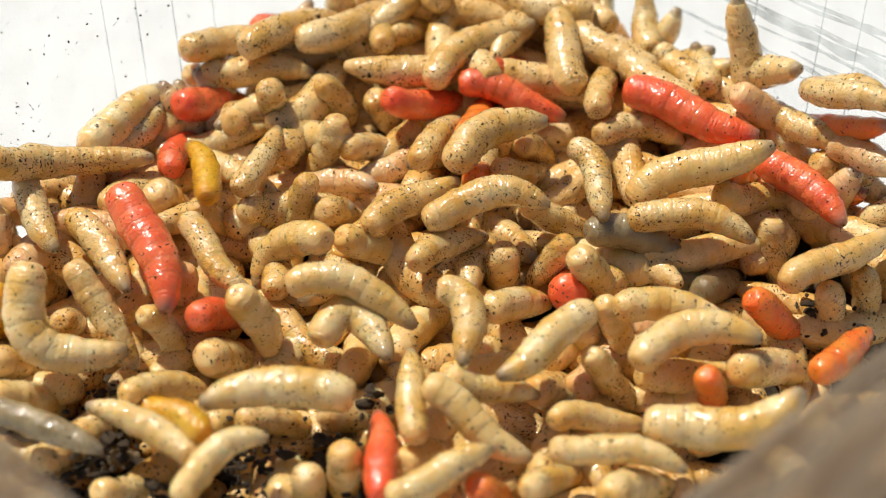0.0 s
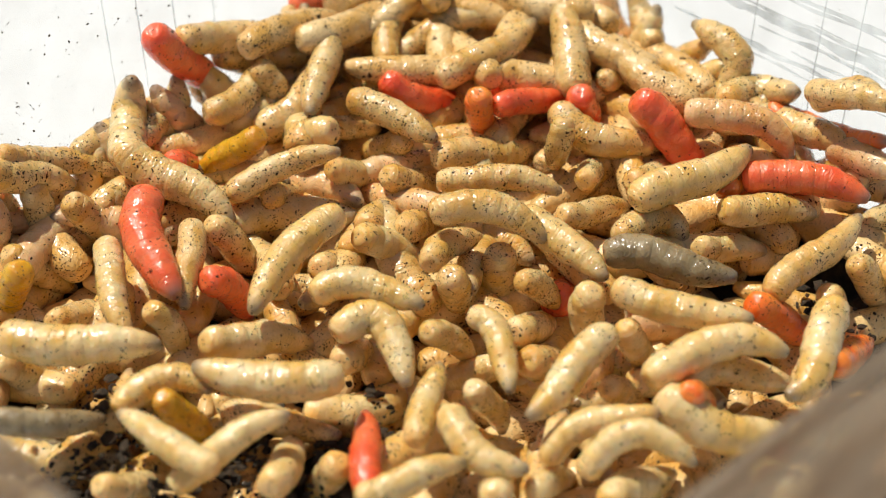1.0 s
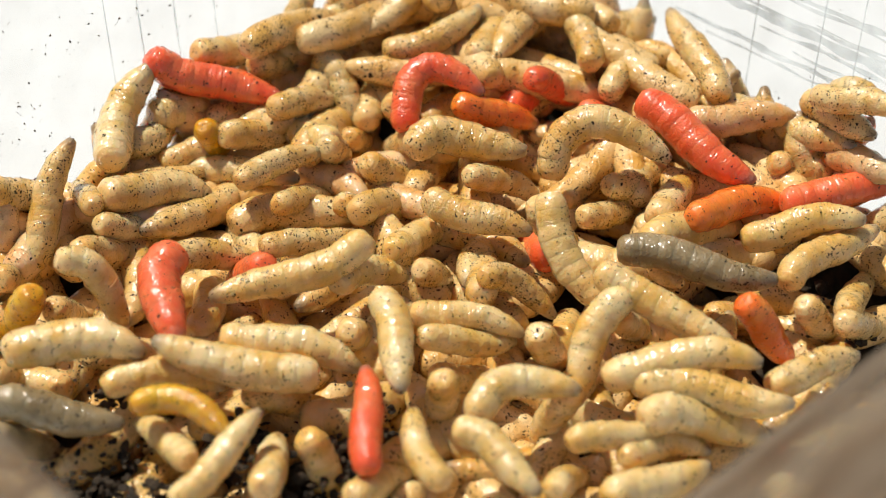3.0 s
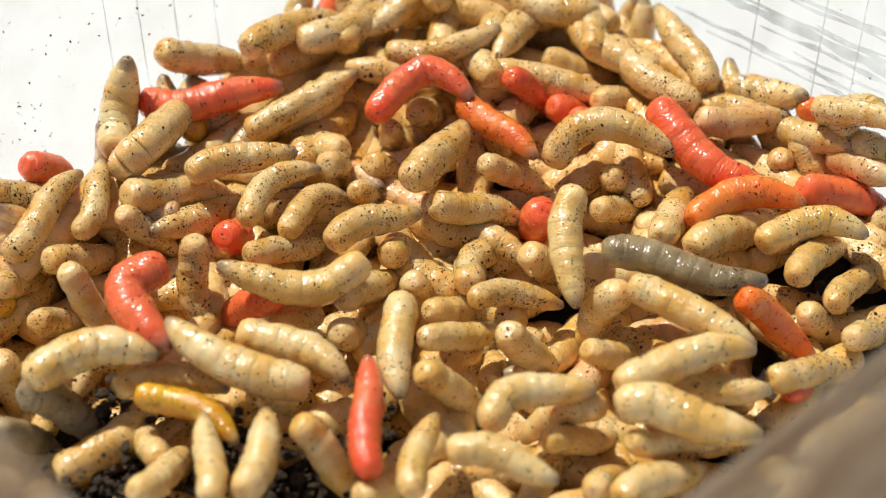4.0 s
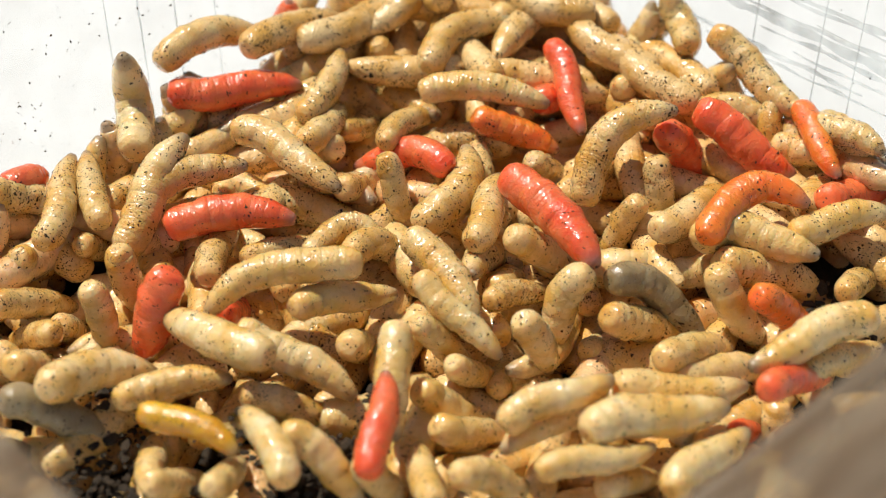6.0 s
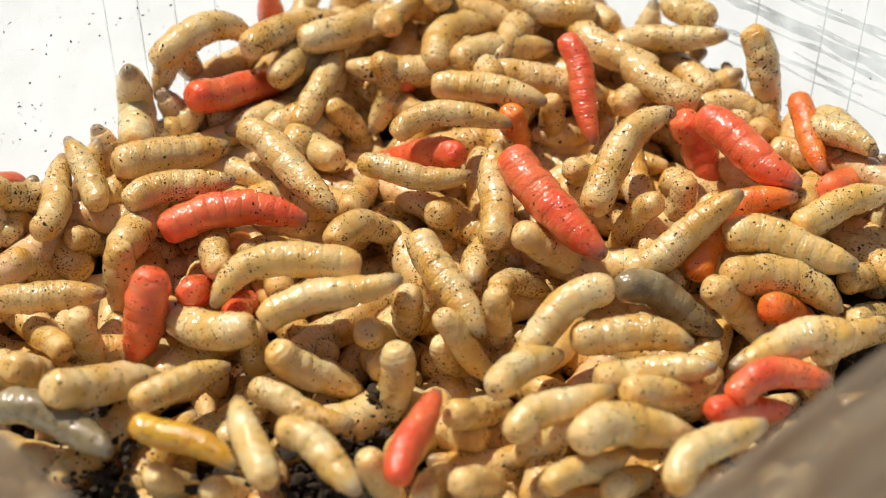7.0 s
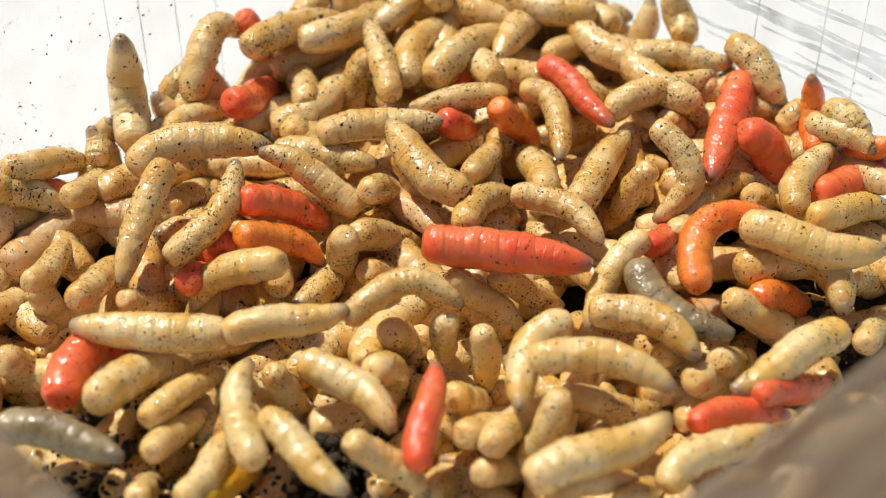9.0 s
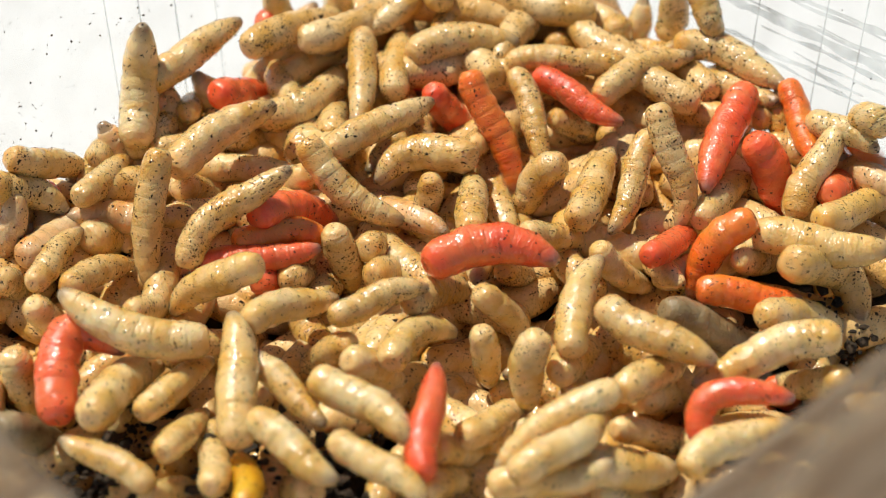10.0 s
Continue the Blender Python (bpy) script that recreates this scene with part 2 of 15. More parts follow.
def build_tub():
    tub = tagged(new("bait_tub"), "clear scuffed plastic tub of live maggots on a white board", "tub")
    r = 9.0
    bm = bmesh.new()
    rings = [rounded_outline(-2.5, 0.4, r), rounded_outline(0.6, 1.6, r), rounded_outline(0.9, 4, r), rounded_outline(0.9, RIM - 3, r)]
    rings += [rounded_outline(0.0, RIM - 3, r), rounded_outline(0.0, 3.5, r), rounded_outline(-1.0, 2.0, r), rounded_outline(-4, 1.5, r)]
    loft(bm, rings, True, True)
    part("shell", bm, PLASTIC, tub, "clear moulded plastic body")
    bm = bmesh.new()
    loop = [(0.0, RIM - 3), (0.9, RIM - 3), (7.6, RIM - 3.4), (8.4, RIM - 2.6), (8.4, RIM - 1.6), (7.6, RIM - 0.9), (4.4, RIM - 0.35), (1.0, RIM), (0.25, RIM - 0.3), (0.0, RIM - 1.0)]
    rows = loft(bm, [rounded_outline(g, z, r) for g, z in loop])
    n = len(rows[0])
    for i in range(n):
        bm.faces.new((rows[-1][i], rows[-1][(i + 1) % n], rows[0][(i + 1) % n], rows[0][i]))
    part("rim", bm, RIM_PLASTIC, tub, "rolled plastic rim")
    # thin upright mould lines on the two far walls
    for side, places in (("b", (-10.3, -6.85, -3.0, 1.4)), ("a", (-3.4, -10.7, -14.7))):
        for at in places:
            bm = bmesh.new()
            rings = []
            for i in range(12):
                z = 27 + 22 * i / 11
                wide = 0.05 + 0.05 * abs(noise.noise(Vector((at, z * 0.4, 0))))
                rings.append([wall_point(side, at + da, z, off) for da, off in ((-wide, 0.02), (-wide, 0.09), (wide, 0.09), (wide, 0.02))])
            loft(bm, rings, True, True)
            part("mould_line", bm, GREY_PLASTIC, tub, "thin upright mould line")
    # flat wavy strips of grey, laid on as streaks along the far wall
    for z0, tall, start, stop, rise in ((39.4, 0.42, 4.0, -27.0, 0.05), (40.3, 0.14, 1.0, -24.0, 0.05), (38.6, 0.16, -4.0, -27.0, 0.05),
                                        (36.0, 0.26, 6.0, -16.0, 0.04), (35.2, 0.12, 2.0, -19.0, 0.045), (43.2, 0.22, -6.0, -27.0, 0.06),
                                        (42.3, 0.10, -2.0, -20.0, 0.055), (37.6, 0.12, -8.0, -25.0, 0.05), (41.4, 0.09, -10.0, -27.0, 0.05)):
        bm = bmesh.new()
        rings = []
        for i in range(41):
            at = start + (stop - start) * i / 40
            mid = z0 + rise * (start - at) + 0.35 * noise.noise(Vector((at * 0.25, z0, 3)))
            half = 2.3 * tall * (0.35 + 0.65 * abs(noise.noise(Vector((at * 0.35, z0 * 2, 7)))) * 1.8) * math.sin(math.pi * (0.04 + 0.92 * i / 40)) ** 0.5
            rings.append([wall_point("a", at, mid + dz * half, off) for dz, off in ((-1, 0.02), (-0.4, 0.14), (0.4, 0.14), (1, 0.02))])
        loft(bm, rings, True, True)
        part("grey_streak", bm, GREY_PLASTIC, tub, "greyish streak along the plastic wall")
    for ob in tub.children:
        ob.visible_shadow = False
    return tub


TUB = build_tub()

bm = bmesh.new()
bmesh.ops.create_grid(bm, x_segments=8, y_segments=8, size=3.0)
ground = new("ground", mesh_of("ground", bm, TABLE))
tagged(ground, "sunlit white board under the tub", "ground", kind="structure")


def build_dust():
    """Crumbs that stick to the inside of the far walls."""
    dice = random.Random(11)
    bm = bmesh.new()
    for side, count, lo, hi in (("b", 300, -25.0, 2.0), ("a", 80, -24.0, 2.0)):
        for _ in range(count):
            at = lo + (hi - lo) * (dice.random() ** 1.5 if side == "b" else dice.random())
            z = dice.uniform(31, 50)
            size = 0.03 + 0.13 * dice.random() ** 3
            lean, thin = dice.uniform(0, math.pi), dice.uniform(0.25, 0.9)
            corners = []
            for w in (0.3, 1.5, 2.6, 3.9, 5.2):
                u, v = math.cos(w) * size, math.sin(w) * size * thin * dice.uniform(0.6, 1.3)
                corners.append((u * math.cos(lean) - v * math.sin(lean), u * math.sin(lean) + v * math.cos(lean)))
            loft(bm, [[wall_point(side, at + u, z + v, 0.01) for u, v in corners], [wall_point(side, at + u * 0.7, z + v * 0.7, 0.10) for u, v in corners]], True, True)
    ob = new("dust_crumbs", mesh_of("dust_crumbs", bm, SOIL, smooth=False))
    return tagged(ob, "dark crumbs of bedding stuck to the plastic walls", "dust", kind="stuff")


build_dust()


def heap(x, y):
    """Height in mm of the crowd's surface at x, y in mm."""
    a, b = x * AX.x + y * AX.y, x * BX.x + y * BX.y
    climb = 5.0 * math.exp(-max(0.0, HI_A - a - 2) / 4.5) + 5.0 * math.exp(-max(0.0, HI_B - b - 2) / 4.5)
    return 30.0 + 0.2 * y + min(7.0, climb)


def build_litter():
    """Dark crumbly bedding that fills the tub under the maggots."""
    bm = bmesh.new()
    steps, rows = 60, []
    for i in range(steps + 1):
        row = []
        for j in range(steps + 1):
            a, b = LO_A + 1.8 + (HI_A - LO_A - 3.6) * i / steps, LO_B + 1.8 + (HI_B - LO_B - 3.6) * j / steps
            p = tub_point(a, b, 0)
            lump = 1.6 * noise.noise(p * 300) + 0.8 * noise.noise(p * 900)
            p.z = max(3.0, 30.0 + 0.2 * p.y / MM - 9.5 - 0.15 * max(0.0, p.y / MM - 12) + lump) * MM
            row.append(bm.verts.new(p))
        rows.append(row)
    for i in range(steps):
        for j in range(steps):
            bm.faces.new((rows[i][j], rows[i + 1][j], rows[i + 1][j + 1], rows[i][j + 1]))
    ob = new("bedding", mesh_of("bedding", bm, SOIL))
    return tagged(ob, "dark damp crumbly bedding under the maggots", "bedding", kind="stuff")


def build_crumbs():
    """Loose crumbs of bedding lying between the maggots near the front."""
    dice = random.Random(23)
    bm = bmesh.new()
    for x0, y0, spread, count in ((-27.5, -13.5, 3.2, 150), (-8.5, -18.5, 4.0, 190), (-6.0, -13.0, 2.5, 70), (-16.0, -16.5, 4.0, 110), (-28, -19, 4.5, 160), (-14, -21, 4.0, 140), (-24, -22, 4.0, 120), (33, -3, 2.5, 60), (34.0, -6.0, 3, 60)):
        for _ in range(count):
            x, y = dice.gauss(x0, spread * 0.5), dice.gauss(y0, spread * 0.4)
            size = 0.12 + 0.5 * dice.random() ** 2.2
            place = Vector((x, y, 30 + 0.2 * y - dice.uniform(2.6, 6.0))) * MM
            made = bmesh.ops.create_icosphere(bm, subdivisions=1, radius=size * MM, matrix=Matrix.Translation(place))
            squash = Vector((dice.uniform(0.6, 1.6), dice.uniform(0.6, 1.6), dice.uniform(0.35, 0.9)))
            for v in made["verts"]:
                v.co = place + (v.co - place) * squash * dice.uniform(0.6, 1.25)
    ob = new("bedding_crumbs", mesh_of("bedding_crumbs", bm, SOIL, smooth=False))
    return tagged(ob, "loose dark crumbs of bedding between the maggots", "bedding", kind="stuff")


build_litter()
build_crumbs()

# ---- maggots ----
PIECES = 9
LENGTH, GIRTH = 11.6, 1.62          # of a maggot of scale 1, in mm


def girth(s):
    """Radius in mm at s from the blunt tail (0) to the pointed head (1)."""
    if s < 0 or s > 1:
        return 0.0
    tail = 0.80 + 0.20 * math.sqrt(1 - (1 - min(s, 0.13) / 0.13) ** 2)
    body = 0.93 + 0.07 * math.sin(math.pi * min(1.0, s / 0.75))
    taper = 1.0 - 0.60 * max(0.0, (s - 0.48) / 0.52) ** 2.9
    return GIRTH * tail * body * taper


def build_piece(k, mat, litter=0, around=16, along=14):
    """Ring k of the body, a lathe along x about the ring's middle."""
    bm = bmesh.new()
    over = 0.31
    step = LENGTH / PIECES
    lo = -0.5 if k == 0 else -0.5 - over
    hi = 0.5 if k == PIECES - 1 else 0.5 + over
    rings = []
    for i in range(along + 1):
        u = lo + (hi - lo) * i / along
        s = (k + 0.5 + u) / PIECES
        g = girth(min(1.0, max(0.0, s))) * (1.010 - 0.075 * u * u + 0.006 * math.cos(6 * math.pi * u) - 0.3 * max(0.0, abs(u) - 0.5) ** 1.5)
        rings.append((u * step, g))
    if k == 0:
        x, g = rings[0]
        rings = [(x - 0.40, g * 0.18), (x - 0.43, g * 0.44), (x - 0.38, g * 0.66), (x - 0.27, g * 0.83), (x - 0.13, g * 0.95)] + rings
    if k == PIECES - 1:
        x, g = rings[-1]
        rings += [(x + 0.18, g * 0.86), (x + 0.32, g * 0.55)]
    loops = []
    for x, g in rings:
        loop = []
        for j in range(around):
            w = 2 * math.pi * j / around
            if k == 0 and x < rings[4][0]:
                # the rim of the tail end stands in lobes round a shallow pit
                lobe = 0.05 * math.cos(5 * w)
            else:
                lobe = 0.0
            r = g * (1 + lobe + 0.10 * noise.noise(Vector(((x + (k + 0.5) * step) * 0.8, 1.9 * math.cos(w), 1.9 * math.sin(w)))))
            loop.append(Vector((x, r * math.cos(w), r * math.sin(w))) * MM)
        loops.append(loop)
    rows = loft(bm, [list(reversed(l)) for l in loops])
    bm.faces.new(list(reversed(rows[0])))
    bm.faces.new(rows[-1])
    bmesh.ops.recalc_face_normals(bm, faces=bm.faces)
    if k == 0:
        for side in (-1, 1):
            made = bmesh.ops.create_uvsphere(bm, u_segments=7, v_segments=5, radius=0.085 * MM,
                                             matrix=Matrix.Translation(((rings[0][0] + 0.03) * MM, side * 0.22 * MM, 0.05 * MM)))
            for v in made["verts"]:
                for face in v.link_faces:
                    face.material_index = 1
    if k == PIECES - 1:
        made = bmesh.ops.create_uvsphere(bm, u_segments=7, v_segments=5, radius=0.11 * MM,
                                         matrix=Matrix.Translation(((rings[-1][0] + 0.02) * MM, 0, 0)))
        for v in made["verts"]:
            for face in v.link_faces:
                face.material_index = 1
    dice = random.Random(100 + k)
    for _ in range(litter if 0 < k < PIECES - 1 else litter // 2):
        # crumbs that stick out of the skin
        u, w, size = dice.uniform(-0.48, 0.48), dice.uniform(0, 2 * math.pi), 0.045 + 0.16 * dice.random() ** 3
        r, turn = girth((k + 0.5 + u) / PIECES) * 1.01, dice.uniform(0, 2 * math.pi)
        out, side = Vector((0, math.cos(w), math.sin(w))), Vector((0, -math.sin(w), math.cos(w)))
        spot = Vector((u * step, 0, 0)) + out * (r - 0.02)
        ahead = Vector((1, 0, 0)) * math.cos(turn) + side * math.sin(turn)
        across = ahead.cross(out) * dice.uniform(0.25, 0.7)
        corners = [bm.verts.new((spot + p) * MM) for p in (ahead * size, across * size, -ahead * size * 0.9, -across * size, ahead * size * 0.3 + out * (0.05 + size * 0.6))]
        for i in range(4):
            bm.faces.new((corners[i], corners[(i + 1) % 4], corners[4])).material_index = 2
    return mesh_of("ring", bm, mat, DARK, SOIL)


LABELS = {
    "cream": "glossy cream-white maggot with few dark crumbs on it",
    "dusty": "cream maggot dusted with dark crumbs of bedding",
    "pink": "pinkish cream maggot with scattered dark crumbs",
    "grey": "greyish translucent wet maggot among the others",
    "red": "maggot dyed coral red crawling among cream ones",
    "orange": "maggot dyed bright orange crawling among cream ones",
    "yellow": "maggot dyed mustard yellow crawling among cream ones",
}
EGGS, RINGS = {}, {}


def hatch(kind, size):
    """A straight maggot of that kind, its rings parented to an empty at its middle."""
    if kind not in EGGS:
        EGGS[kind] = [build_piece(k, (TIPS if k == PIECES - 1 else SKINS)[kind], round(COATS[kind][2] * 16)) for k in range(PIECES)]
    top = tagged(new("maggot"), LABELS[kind], "maggot", "maggots in the tub")
    top.scale = (size, size, size)
    RINGS[top.name] = []
    seed = (len(RINGS) * 0.618034) % 1.0
    plump = 0.98 + 0.09 * math.sin(97 * seed)
    for k, me in enumerate(EGGS[kind]):
        ob = new("tail" if k == 0 else "head" if k == PIECES - 1 else "body_ring", me)
        ob.parent = top
        ob.location.x = (k + 0.5 - PIECES / 2) * LENGTH / PIECES * MM
        ob["seed"], ob["along"] = seed, k * LENGTH / PIECES * MM
        ob.scale = (1.0, plump, plump)
        RINGS[top.name].append(ob)
    return top


FACING = Vector((0.0, -0.72, 0.69))


def frame_on(place, ahead):
    x = ahead.normalized()
    y = FACING.cross(x)
    y = y.normalized() if y.length > 0.05 else Vector((1, 0, 0)).cross(x).normalized()
    z = x.cross(y)
    m = Matrix((x, y, z)).transposed().to_4x4()
    m.translation = place
    return m


def bow(tail, middle, head, wave=0.0):
    """The poses of the whole and of its rings along the bow through three places in mm; wave bends it to an S."""
    p0, p1, p2 = Vector(tail) * MM, Vector(middle) * MM, Vector(head) * MM
    fine, run = [], [0.0]
    across = FACING.cross(p2 - p0) * wave
    for i in range(37):
        u = i / 36
        fine.append(p0 * (2 * u - 1) * (u - 1) + p1 * 4 * u * (1 - u) + p2 * u * (2 * u - 1) + across * math.sin(2 * math.pi * u))
        if i:
            run.append(run[-1] + (fine[-1] - fine[-2]).length)

    def along(d):
        j = 1
        while j < 36 and run[j] < d:
            j += 1
        w = (d - run[j - 1]) / max(1e-9, run[j] - run[j - 1])
        return fine[j - 1].lerp(fine[j], w)

    step = run[-1] / PIECES
    poses = [frame_on(along((k + 0.5) * step), along((k + 0.9) * step) - along((k + 0.1) * step)) for k in range(PIECES)]
    return poses[PIECES // 2], poses


def wave_of(larva):
    return 0.035 * math.sin(40 * RINGS[larva.name][0]["seed"])


def settle(larva, tail, middle, head):
    """Lay a maggot that lies still."""
    size = larva.scale.x
    whole, poses = bow(tail, middle, head, wave_of(larva))
    roll = pose(0, 0, 0, 360 * RINGS[larva.name][0]["seed"])
    larva.matrix_basis = whole @ Matrix.Diagonal((size, size, size, 1))
    for ob, m in zip(RINGS[larva.name], poses):
        local = whole.inverted() @ m @ roll
        local.translation /= size
        ob.matrix_basis = local @ Matrix.Diagonal((*ob.scale, 1))


def crawl(larva, *rows):
    """Key a crawling, bending maggot. Rows: seconds, then the places in mm of its tail, middle and head."""
    size = larva.scale.x
    roll = pose(0, 0, 0, 360 * RINGS[larva.name][0]["seed"])
    keyed = [(row[0], *bow(row[1:4], row[4:7], row[7:10], wave_of(larva))) for row in rows]
    walk(larva, [(t, whole) for t, whole, _ in keyed])
    for k, ob in enumerate(RINGS[larva.name]):
        local = []
        for t, whole, poses in keyed:
            m = whole.inverted() @ poses[k] @ roll
            m.translation /= size
            local.append((t, m))
        walk(ob, local)


def join_buried(places):
    """The uncounted maggots at the bottom of the crowd, one mesh."""
    verts, faces = [], []
    shapes, marks = [], []
    for k in range(PIECES):
        me = build_piece(k, BURIED_SKIN, 7, 12, 8)
        shapes.append(([v.co.copy() for v in me.vertices], [tuple(f.vertices) for f in me.polygons]))
        marks += [f.material_index for f in me.polygons]
    for size, tail, middle, head in places:
        _, poses = bow(tail, middle, head)
        for (co, polys), m in zip(shapes, poses):
            first = len(verts)
            verts.extend(m @ (v * size) for v in co)
            faces.extend(tuple(first + i for i in f) for f in polys)
    me = bpy.data.meshes.new("buried_maggots")
    me.from_pydata(verts, [], faces)
    for m in (BURIED_SKIN, DARK, SOIL):
        me.materials.append(m)
    me.polygons.foreach_set("material_index", marks * len(places))
    me.polygons.foreach_set("use_smooth", [True] * len(me.polygons))
    return tagged(new("buried_maggots", me), "cream maggots packed deep in the tub under the others", "maggot", kind="stuff")


def under_layer():
    """Maggots packed under the visible ones; returned with what sways them."""
    dice, made, deep = random.Random(5), [], []
    for ring in (1, 2, 0):
        for i in range(13):
            for j in range(12):
                a = LO_A + 5 + (HI_A - LO_A - 10) * (i + dice.uniform(0.1, 0.9)) / 13
                b = LO_B + 5 + (HI_B - LO_B - 10) * (j + dice.uniform(0.1, 0.9)) / 12
                p = tub_point(a, b, 0) / MM
                if p.y < -48 or (p.x < 3 and p.y < -11 and dice.random() < 0.3) or (p.x > 26 and p.y < 6 and dice.random() < 0.65):
                    continue
                p.z = heap(p.x, p.y) - (6.8, 3.8, 1.0)[ring] + dice.uniform(-0.8, 0.8) - (1.5 if p.y < 0 else 0.0)
                way = dice.uniform(0, 2 * math.pi)
                if min(a - LO_A, HI_A - a) < 9:
                    way = TURN + math.pi / 2 + dice.uniform(-0.25, 0.25)
                if min(b - LO_B, HI_B - b) < 9:
                    way = TURN + dice.uniform(-0.25, 0.25)
                if ring == 2 and p.y < 20:
                    continue
                d = Vector((math.cos(way), math.sin(way), dice.uniform(-0.25, 0.25))) * 5.4
                side = Vector((-math.sin(way), math.cos(way), 0)) * dice.uniform(-1.8, 1.8)
                kind = dice.choice(("dusty", "dusty", "cream", "pink", "cream", "dusty"))
                size = dice.uniform(0.9, 1.05)
                if ring and len(made) < 70 and p.y > -20:
                    larva = hatch(kind, size)
                    settle(larva, p - d, p + side, p + d)
                    made.append(larva)
                else:
                    deep.append((size, p - d, p + side, p + d))
    for side, count in (("b", 15), ("a", 13)):
        for row in range(2):
            for i in range(count):
                at = (-31.0 if side == "b" else -27.0) + 4.4 * i + dice.uniform(-0.8, 0.8)
                foot = wall_point(side, at, 25, 2.4) / MM
                z = min(40.0, heap(foot.x, foot.y)) - 6.5 - 4.0 * row + dice.uniform(-1, 1)
                lean = dice.uniform(-4.5, 4.5)
                low, high = wall_point(side, at - lean, z - 3.6, 2.2) / MM, wall_point(side, at + lean, z + 3.6, 2.0) / MM
                middle = wall_point(side, at + dice.uniform(-0.6, 0.6), z, 3.0) / MM
                larva = hatch(dice.choice(("dusty", "cream", "pink")), dice.uniform(0.88, 1.0))
                settle(larva, low, middle, high)
                made.append(larva)
    more = random.Random(23)
    for i in range(15):
        for j in range(14):
            p = tub_point(LO_A + 5 + (HI_A - LO_A - 10) * (i + more.random()) / 15, LO_B + 5 + (HI_B - LO_B - 10) * (j + more.random()) / 14, 0) / MM
            if p.y < -48 or (p.x < -2 and p.y < -8) or (p.x > 22 and p.y < 4):
                continue
            p.z = heap(p.x, p.y) - 6.4 + more.uniform(-0.9, 0.9) - (1.5 if p.y < 0 else 0.0)
            way = more.uniform(0, 2 * math.pi)
            d = Vector((math.cos(way), math.sin(way), more.uniform(-0.2, 0.2))) * 5.2
            deep.append((more.uniform(0.9, 1.05), p - d, p + Vector((-d.y, d.x, 0)) * more.uniform(-0.3, 0.3), p + d))
    join_buried(deep)
    return made


BURIED = under_layer()


def sway(larva, dice):
    """Key a buried maggot that only shifts and turns a little."""
    rest = larva.matrix_basis.normalized()
    rows = []
    for t in (0.0, 2.0, 4.0, 6.0, 8.0, 10.0):
        shift = Matrix.Translation(Vector((dice.gauss(0, 0.7), dice.gauss(0, 0.7), dice.gauss(0, 0.3))) * MM)
        rows.append((t, shift @ rest @ pose(0, 0, 0, dice.gauss(0, 5), dice.gauss(0, 4), dice.gauss(0, 8))))
    walk(larva, rows)


